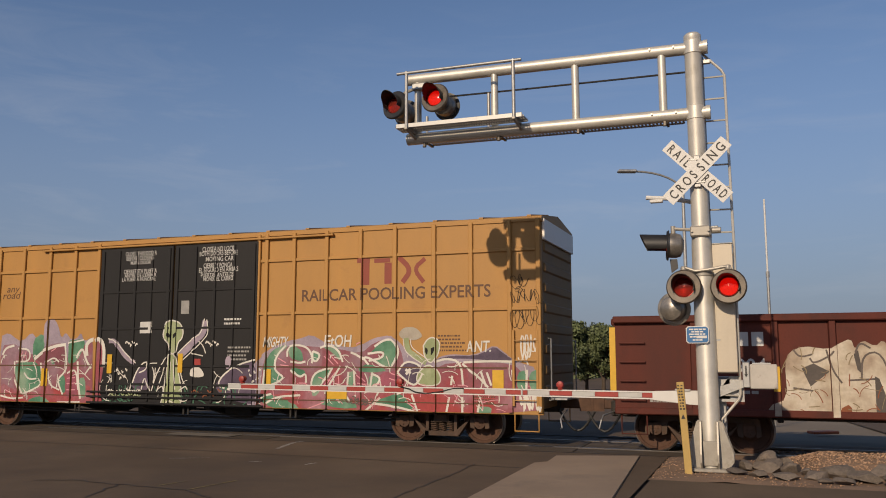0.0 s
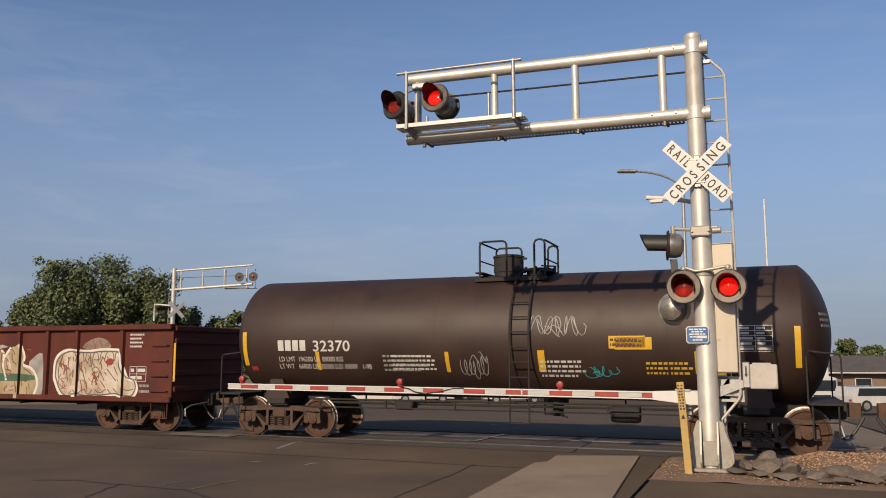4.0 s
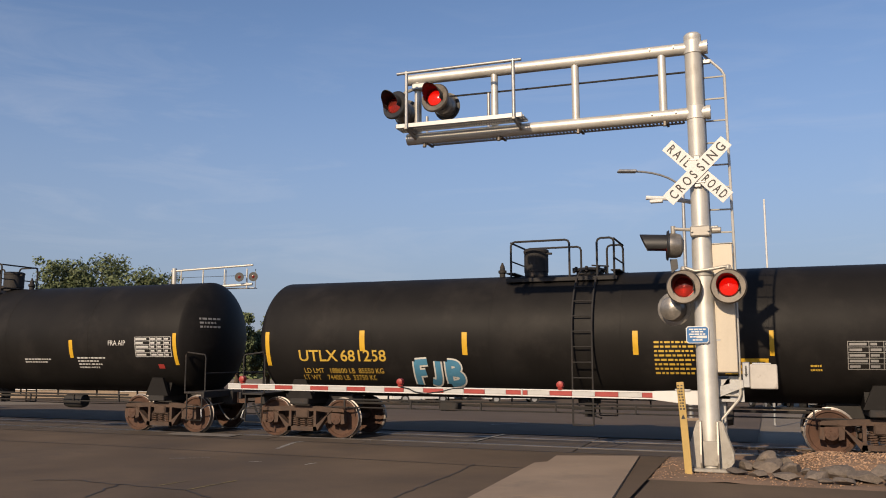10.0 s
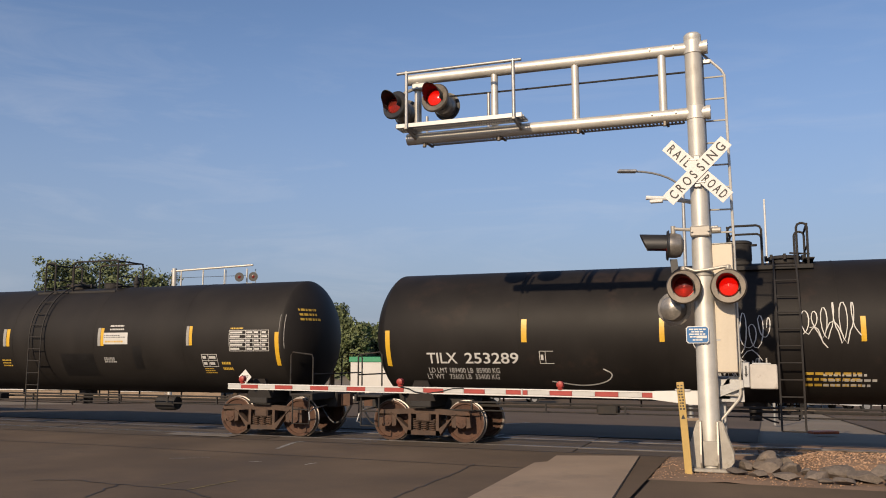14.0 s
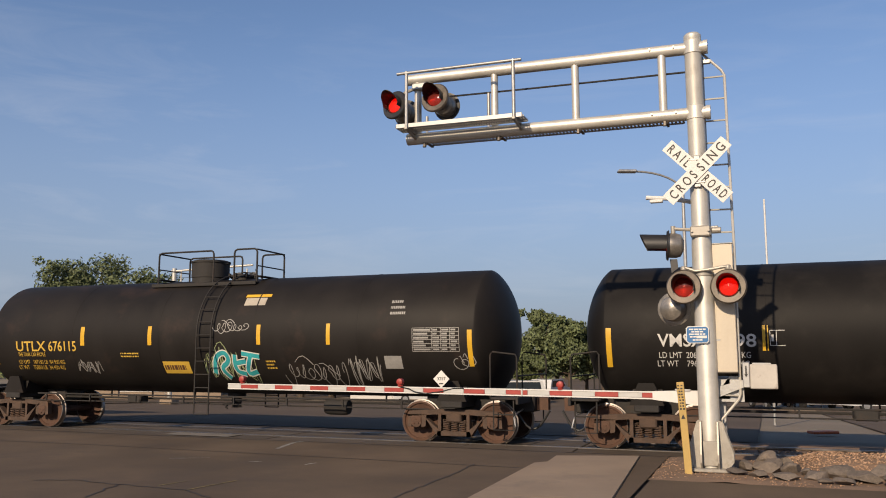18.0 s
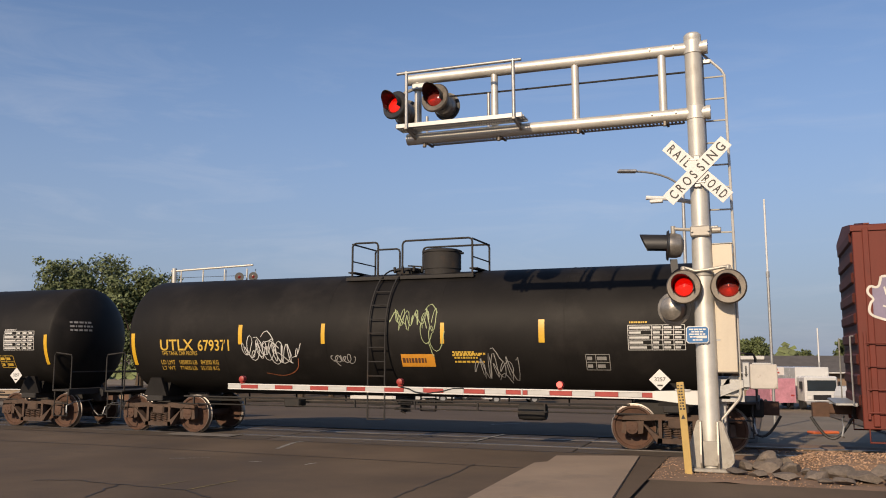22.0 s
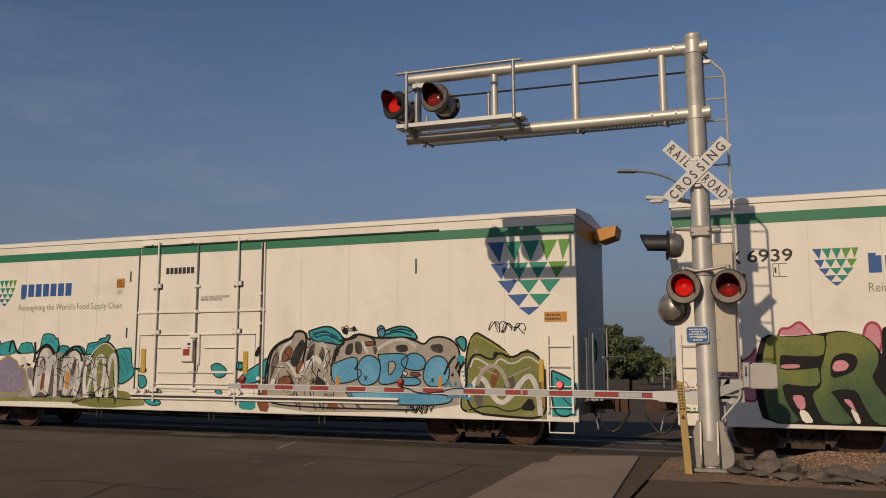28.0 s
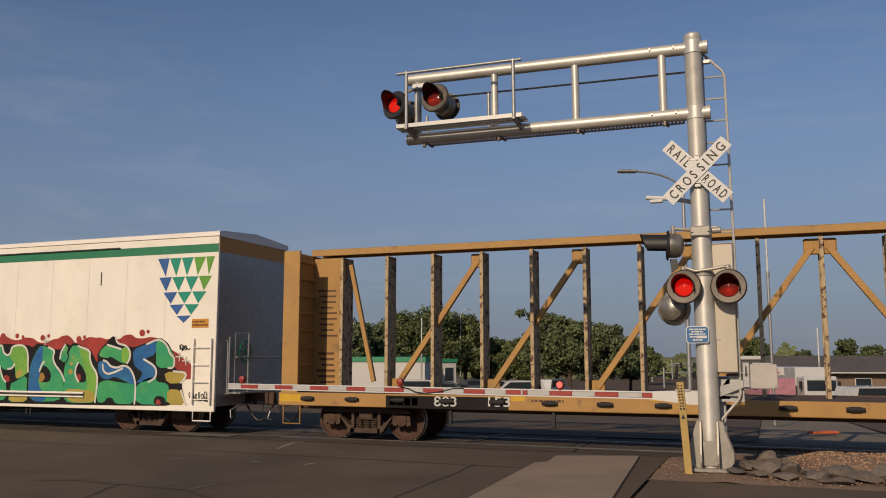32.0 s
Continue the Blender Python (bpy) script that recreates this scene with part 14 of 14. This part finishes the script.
# ---- buildings, vehicles and poles beyond the tracks ----
M["wall_white"] = mat("white_wall", (0.70, 0.68, 0.64), 0.7, var=0.06, scale=0.5, fine=10, stain=(0.5, 0.47, 0.42), stain_at=(0.6, 0.85), stain_scale=0.4)
M["green_trim"] = mat("green_trim", (0.03, 0.30, 0.14), 0.5, var=0.08, scale=1, fine=20)
M["glass_dark"] = mat("window_glass", (0.03, 0.04, 0.05), 0.12, var=0.1, scale=1, fine=10)
M["wall_tan"] = mat("tan_brick_wall", (0.26, 0.18, 0.125), 0.85, var=0.15, scale=1.5, fine=25)
M["shingle"] = mat("grey_shingles", (0.115, 0.105, 0.10), 0.9, var=0.2, scale=1.5, fine=20)
M["car_white"] = mat("car_white", (0.72, 0.72, 0.71), 0.25, var=0.04, scale=2, fine=30, coat=0.5)
M["car_grey"] = mat("car_grey", (0.16, 0.18, 0.21), 0.25, 0.3, var=0.06, scale=2, fine=30, coat=0.5)
M["car_red"] = mat("car_red", (0.32, 0.04, 0.05), 0.3, var=0.06, scale=2, fine=30, coat=0.5)
M["van_pink"] = mat("van_pink", (0.62, 0.28, 0.34), 0.35, var=0.2, scale=3, fine=20)
M["rubber"] = mat("rubber", (0.02, 0.02, 0.02), 0.8, var=0.2, scale=6, fine=40)


def spot(px, depth, back=0.0):
    """A ground point: px is the bearing as a slope right of the view axis."""
    q = along(px, depth)
    return q.x, q.y, rise(q.y)


VIEW = -YAW  # degrees by which something must turn about z to lie across the view


# white shop with a green fascia
x, y, z = spot(-0.066, 72)
shop = thing("shop_building", "small white flat-roofed shop with green fascia", "building", at=pose(x, y, z, 0, 0, VIEW - 12))
SH = 1.85 - z
part("wall", Build().box((0, 3, SH / 2 - 0.1), (6.6, 6, SH - 0.2), 0.03), M["wall_white"], shop)
part("fascia", Build().box((0, 3, SH - 0.22), (6.8, 6.2, 0.44), 0.03), M["green_trim"], shop)
x, y, z = spot(-0.006, 74)
wing = thing("shop_wing", "white shop wing with green roof edge and windows", "building", at=pose(x, y, z, 0, 0, VIEW + 25))
WH = 1.66 - z
part("wall", Build().box((0, 2.5, WH / 2 - 0.1), (3.6, 5, WH - 0.2), 0.03), M["wall_white"], wing)
part("fascia", Build().box((0, 2.5, WH - 0.16), (3.8, 5.2, 0.32), 0.03), M["green_trim"], wing)
for k in range(3):
    wd = part("window", Build().box((-1.05 + 1.05 * k, -0.02, WH - 1.35), (0.9, 0.10, 1.3), 0.02), M["wall_white"], wing)
    part("pane", Build().box((-1.05 + 1.05 * k, -0.075, WH - 1.35), (0.78, 0.02, 1.18)), M["glass_dark"], wd)

# long low house with a grey roof
x, y, z = spot(0.478, 78)
house = thing("long_house", "long low tan brick building with grey shingle roof", "building", at=pose(x, y, z, 0, 0, VIEW - 6))
HE, HR = 0.42 - z, 1.95 - z
L = 22
part("wall", Build().box((0, 4, HE / 2), (L, 8, HE), 0.02), M["wall_tan"], house)
b = Build().prism([(-0.8, HE - 0.12), (-0.8, HE), (3.2, HR), (4.8, HR), (8.8, HE), (8.8, HE - 0.12)], -L / 2 - 0.7, L / 2 + 0.7, "x")
part("roof", b, M["shingle"], house)
for k in range(6):
    wd = part("window", Build().box((-9 + 3.5 * k, -0.02, HE * 0.55), (1.5, 0.08, 1.1), 0.02), M["wall_white"], house)
    part("pane", Build().box((-9 + 3.5 * k, -0.07, HE * 0.55), (1.34, 0.02, 0.94)), M["glass_dark"], wd)
part("roof_vent", Build().box((-8.2, 2.2, HR - 0.2), (3.0, 0.5, 0.35), 0.03), M["wall_white"], house)
part("gutter", Build().box((0, -0.84, HE - 0.04), (L + 1.4, 0.10, 0.12), 0.02), M["wall_white"], house)


def vehicle(name, label, sx, depth, turn, L, H, paint, van=False, lift=0.0):
    """A parked vehicle: body with cabin, glass, lamps and four wheels."""
    x, y, z = spot(sx, depth)
    v = thing(name, label, "car" if not van else "truck", "parked vehicles", at=pose(x, y, z + lift, 0, 0, VIEW + turn))
    w = 1.85
    if van:
        prof = [(-L / 2, 0.45), (-L / 2, H), (L / 2 - 1.0, H), (L / 2 - 0.55, H * 0.62), (L / 2 - 0.05, H * 0.52), (L / 2, 0.45)]
    else:
        prof = [(-L / 2, 0.35), (-L / 2 + 0.02, H * 0.60), (-L / 2 + 0.25, H * 0.98), (-L * 0.02, H), (L * 0.12, H * 0.97), (L * 0.27, H * 0.62), (L / 2 - 0.08, H * 0.52), (L / 2, 0.35)]
    b = Build().prism(prof, -w / 2, w / 2, "y")
    part("body", b, paint, v, smooth=False)
    glass_p = [(-L / 2 + 0.35, H * 0.63), (-L / 2 + 0.45, H * 0.93), (L * 0.08, H * 0.93), (L * 0.22, H * 0.63)] if not van else [(L / 2 - 1.7, H * 0.60), (L / 2 - 1.7, H * 0.9), (L / 2 - 1.08, H * 0.9), (L / 2 - 0.66, H * 0.62)]
    for s in (-1, 1):
        part("side_glass", Build().prism(glass_p, s * (w / 2 + 0.004), s * (w / 2 + 0.012), "y"), M["glass_dark"], v)
    if not van:
        part("windscreen", Build().box((L * 0.205, 0, H * 0.79), (0.03, w * 0.86, H * 0.33), 0.0, Euler((0, -0.52, 0)).to_matrix()), M["glass_dark"], v)
    for sx2 in (-1, 1):
        for s in (-1, 1):
            wh = part("wheel", Build().spin([(0.20, -0.11), (0.33, -0.11), (0.34, 0.0), (0.33, 0.11), (0.20, 0.11)], 18, pose(sx2 * L * 0.31, s * (w / 2 - 0.10), 0.34, 90, 0, 0)), M["rubber"], v, smooth=True)
            part("rim", Build().spin([(0.02, -0.115), (0.2, -0.112), (0.2, 0.112), (0.02, 0.115)], 14, pose(sx2 * L * 0.31, s * (w / 2 - 0.10), 0.34, 90, 0, 0)), M["galv2"], wh)
        for s in (-1, 1):
            part("headlight" if sx2 > 0 else "tail_light", Build().box((sx2 * (L / 2 - 0.02), s * w * 0.38, H * 0.45), (0.06, 0.28, 0.13), 0.02), M["refl_white"] if sx2 > 0 else M["gate_red"], v)
    return v


vehicle("suv", "white parked SUV with dark windows", -0.024, 66, 8, 4.7, 1.8, M["car_white"])
vehicle("car", "dark blue-grey parked saloon car", 0.006, 72, 5, 4.4, 1.45, M["car_grey"])
vehicle("suv", "white parked pickup with dark windows", 0.083, 66, 186, 4.8, 1.75, M["car_white"])
vehicle("suv", "white parked SUV seen from behind", 0.128, 74, 60, 4.6, 1.75, M["car_white"])
vehicle("car", "grey parked saloon car", 0.045, 84, 20, 4.4, 1.5, M["car_grey"])
vehicle("car", "white parked saloon car", 0.515, 50, 8, 4.6, 1.45, M["car_white"], lift=0.25)
vehicle("van", "pink and white food van with painted sides", 0.387, 60, 96, 3.6, 2.1, M["van_pink"], True)
x, y, z = spot(0.392, 60)
menu = thing("sign_board", "white sign board on the van roof with red print bars", "sign", at=pose(x, y - 0.6, z + 2.3, 0, 0, VIEW))
part("board", Build().box((0, 0, 0.28), (1.5, 0.08, 0.55), 0.01), M["wall_white"], menu)
for k in range(2):
    part("print_bar", Build().box((-0.2 + 0.1 * k, -0.046, 0.40 - 0.22 * k), (1.0, 0.01, 0.12)), M["gate_red"], menu)

# white box truck seen from the front
x, y, z = spot(0.447, 58)
trk = thing("delivery_truck", "white delivery truck facing the tracks", "truck", "parked vehicles", at=pose(x, y, z, 0, 0, VIEW - 2))
part("cargo_box", Build().box((0, 3.4, 1.75), (2.35, 4.2, 2.2), 0.05), M["car_white"], trk)
part("cab", Build().box((0, 0.6, 1.35), (2.25, 1.6, 1.8), 0.12), M["car_white"], trk)
part("windscreen", Build().box((0, -0.21, 1.62), (1.95, 0.03, 0.72), 0.0), M["glass_dark"], trk)
part("grille", Build().box((0, -0.22, 0.82), (1.2, 0.04, 0.34), 0.02), M["black"], trk)
part("bumper", Build().box((0, -0.26, 0.46), (2.2, 0.16, 0.26), 0.04), M["galv2"], trk)
for s in (-1, 1):
    part("headlight", Build().box((s * 0.85, -0.22, 0.80), (0.30, 0.05, 0.22), 0.03), M["refl_white"], trk)
    part("mirror", Build().box((s * 1.32, 0.05, 1.65), (0.20, 0.10, 0.50), 0.03), M["black"], trk)
    for yy in (0.7, 4.2):
        part("wheel", Build().spin([(0.2, -0.13), (0.42, -0.13), (0.43, 0.0), (0.42, 0.13), (0.2, 0.13)], 18, pose(s * 0.98, yy, 0.43, 0, 90, 0)), M["rubber"], trk, smooth=True)


def street_lamp(sx, depth, top, arm, label, r=0.09, double=False):
    """A steel pole with a curved arm and a flat lantern; arm: reach along the picture, left negative."""
    x, y, z = spot(sx, depth)
    t = thing("street_lamp", label, "street lamp", "street lamps", at=pose(x, y, z, 0, 0, VIEW))
    h = top - z
    part("pole", Build().tube([(0, 0, 0), (0, 0, h - 0.9)], r, 12, r2=r * 0.7), M["galv2"], t, smooth=True)
    pts = [(0, 0, h - 0.95)] + [(arm * (1 - math.cos(a)), 0, h - 0.9 + 0.9 * math.sin(a)) for a in [math.pi / 2 * k / 8 for k in range(1, 9)]]
    part("arm", Build().tube(pts, r * 0.5, 8), M["galv2"], t, smooth=True)
    part("lantern", Build().box((arm * 1.12, 0, h), (abs(arm) * 0.26 + 0.25, 0.3, 0.12), 0.04), M["galv2"], t)
    part("anchor_base", Build().box((0, 0, 0.05), (0.5, 0.5, 0.12), 0.02), M["concrete"], t)


street_lamp(0.2925, 33, 9.32, -1.98, "tall grey street lamp with a long curved arm")
street_lamp(0.021, 90, 6.9, 0.75, "pale street lamp with a curved arm among the trees")


def pole(name, label, sx, depth, top, r0, r1, lean=0.0, mid=None):
    x, y, z = spot(sx, depth)
    t = thing(name, label, "pole", at=pose(x, y, z, 0, 0, VIEW))
    h = top - z
    m = mid or 0.55
    part("lower_pole", Build().tube([(0, 0, 0), (lean * m, 0, h * m)], r0, 10), M["galv2"], t, smooth=True)
    part("upper_pole", Build().tube([(lean * m, 0, h * m), (lean, 0, h)], r1, 10), M["refl_white"], t, smooth=True)
    part("collar", Build().spin([(r0 * 1.3, -0.1), (r0 * 1.3, 0.1)], 10, pose(lean * m, 0, h * m)), M["galv2"], t)
    return t


pole("antenna_mast", "slim two-part radio antenna mast", 0.391, 29, 7.42, 0.050, 0.034, 0.0, 0.66)
pole("utility_pole", "slim grey pole by the shop", -0.0255, 68, 5.0, 0.07, 0.05)
pole("utility_pole", "slim grey pole in the yard", 0.447, 60, 3.9, 0.06, 0.05)
# far traffic signals and lamps along the street
for sx, dep, top in ((0.222, 120, 0.9), (0.248, 135, 0.9), (0.272, 150, 1.2), (0.262, 110, 0.4)):
    x, y, z = spot(sx, dep)
    t = thing("traffic_signal", "far traffic signal on a mast arm", "traffic signal", "far traffic signals", at=pose(x, y, z, 0, 0, VIEW))
    h = top - z
    part("pole", Build().tube([(0, 0, 0), (0, 0, h)], 0.12, 8), M["galv2"], t)
    part("mast_arm", Build().tube([(0, 0, h - 0.7), (4.5, 0, h - 0.55)], 0.09, 8), M["galv2"], t)
    for k in range(2):
        part("signal_head", Build().box((1.6 + 2.4 * k, 0, h - 0.95), (0.4, 0.3, 1.0), 0.05), M["black"], t)
# orange barricade lying by the track, low kerb wall
x, y, z = spot(0.447, 22.8)
part("board", Build().box((0, 0, 0.06), (0.75, 0.35, 0.07), 0.02), M["orange"],
     thing("barricade", "orange plastic barricade board lying on the ground", "barricade", at=pose(x, y, rise(y) - 0.02, 0, 0, VIEW + 10)))
for sx, dep, L in ((-0.48, 62, 12.0), (-0.33, 66, 9.0)):
    x, y, z = spot(sx, dep)
    w = thing("kerb_wall", "long low pale concrete wall at the lot's edge", "wall", at=pose(x, y, z, 0, 0, VIEW))
    part("wall", Build().box((0, 0, 0.30), (L, 0.3, 0.6), 0.03), M["concrete"], w)
    part("coping", Build().box((0, 0, 0.63), (L, 0.4, 0.08), 0.02), M["wall_white"], w)

# the second crossing signal across the road
x, y, z = spot(-0.3235, 48)
far = thing("crossing_signal", "distant aluminium crossing mast with cantilever over the road", "crossing signal", at=pose(x, y, z, 0, 0, VIEW - 14))
FH = 6.94 - z
part("mast_pole", Build().tube([(0, 0, 0), (0, 0, FH)], 0.13, 16), M["galv"], far, smooth=True)
for zz, r in ((FH - 0.16, 0.06), (FH - 1.24, 0.08)):
    part("arm", Build().tube([(-0.2, 0, zz), (4.95, 0, zz + 0.24)], r, 12), M["galv"], far, smooth=True)
for xx in (0.45, 1.85, 3.2, 4.6):
    part("arm_strut", Build().tube([(xx, 0, FH - 1.24), (xx, 0, FH - 0.12)], 0.045, 10), M["galv"], far, smooth=True)
part("cable", Build().tube([(0.1, 0, FH - 0.55), (4.6, 0, FH - 0.5)], 0.012, 6), M["black"], far)
b = Build()
for xx in (3.05, 4.9):
    b.tube([(xx, 0.45, FH - 1.2), (xx, 0.45, FH - 0.1)], 0.022, 6)
b.box((4.0, 0.35, FH - 1.2), (1.95, 0.4, 0.04))
part("basket", b, M["galv2"], far)
for k, xx in enumerate((4.30, 5.15)):
    lm = part("signal_lamp", Build().spin([(0.10, -0.2), (0.19, -0.1), (0.19, 0.02), (0.26, 0.03), (0.26, 0.06), (0.15, 0.06)], 20, pose(xx, -0.3, FH - 0.62, 90, 0, 10)), M["black"], far, smooth=True)
    part("lens", Build().spin([(0.0, 0.07), (0.09, 0.06), (0.125, 0.05)], 18, pose(xx, -0.3, FH - 0.62, 90, 0, 10)), M["lens_red"], lm, smooth=True)
b = Build()
for xx in (-0.42, -0.12):
    b.tube([(xx, 0.2, 0.4), (xx, 0.2, FH - 0.6)], 0.02, 6)
for k in range(16):
    b.tube([(-0.42, 0.2, 0.6 + 0.36 * k), (-0.12, 0.2, 0.6 + 0.36 * k)], 0.012, 5)
part("ladder", b, M["galv2"], far)
part("antenna_arm", Build().tube([(0, 0, FH - 2.15), (-1.2, 0, FH - 2.05), (-1.2, 0, FH - 3.0)], 0.05, 8), M["refl_white"], far)
xb2 = part("crossbuck", Build().box((0.3, -0.2, FH - 2.4), (0.06, 0.04, 0.4)), M["galv2"], far, "white crossbuck boards")
for a in (-44, 44):
    part("board", Build().box((0, 0, 0), (1.22, 0.02, 0.22), 0.004), M["refl_white"], xb2, at=pose(0.38, -0.24 - 0.02 * (a > 0), FH - 2.4, 0, a, 58))
part("base", Build().box((0, 0, 0.15), (0.8, 0.8, 0.3), 0.05), M["concrete"], far)

# ---- movement ----


def flash_rows(vane, on):
    """Slides a glowing disc up behind its lens while the lamp burns and back into the housing while it is dark."""
    p = vane.matrix_basis.translation.copy()
    face, edge = pose(*p), pose(p.x, p.y + (0.11 if p.y > 0 else 0.06), p.z)
    rows, state = [], None
    t = 0.0
    n = int(32.0 * 10)
    for k in range(n + 1):
        t = k / 10
        s = on(t)
        if state is None:
            rows.append((t, face if s else edge))
        elif s != state:
            rows.append((t - 1 / FPS, face if state else edge))
            rows.append((t, face if s else edge))
        state = s
    rows.append((32.0, face if state else edge))
    clean = [rows[0]]
    for r in rows[1:]:
        if frame(r[0]) > frame(clean[-1][0]):
            clean.append(r)
    return clean


def motions():
    times = [k * 1.0 for k in range(33)]
    for car, c in CARS:
        walk(car, [(t, pose(c - shift(t), 0, 0)) for t in times])
    step = 2 / FPS
    for ws, car, tx, dx in AXLES:
        c = dict((a.name, b) for a, b in CARS)[car.name] + tx
        rows = [(0.0, None)]
        n = int(round(32.0 / step))
        last = None
        for k in range(n + 1):
            t = k * step
            x = c - shift(t)
            if -28 < x < 12:
                rows.append((t, x))
        first = rows[1][1] if len(rows) > 1 else 0.0
        out = []
        if len(rows) > 1:
            if rows[1][0] > 0:
                out.append((0.0, pose(dx, 0, WHEEL_R, 0, math.degrees(first / WHEEL_R), 0)))
            for t, x in rows[1:]:
                out.append((t, pose(dx, 0, WHEEL_R, 0, math.degrees(x / WHEEL_R), 0)))
            if out[-1][0] < 31.99:
                out.append((32.0, out[-1][1]))
        else:
            out = [(0.0, pose(dx, 0, WHEEL_R)), (32.0, pose(dx, 0, WHEEL_R))]
        walk(ws, out)
    for vane, ph in VANES:
        walk(vane, flash_rows(vane, lambda t, p=ph: lit(t, p)))
    for v in GATE_LAMPS[:2]:
        walk(v, flash_rows(v, lambda t: False))
    walk(GATE_LAMPS[2], flash_rows(GATE_LAMPS[2], lambda t: lit(t, 2)))


def lit(t, phase):
    """Which of the alternating lamps burns at time t: 0 and 1 on the mast, 3 and 4 on the arm, 2 on the gate."""
    f = ((t - (0.88 if phase > 2 else 0.965)) / 0.975) % 1.0
    return (f < 0.5) if phase in (1, 4) else (f >= 0.5)


motions()
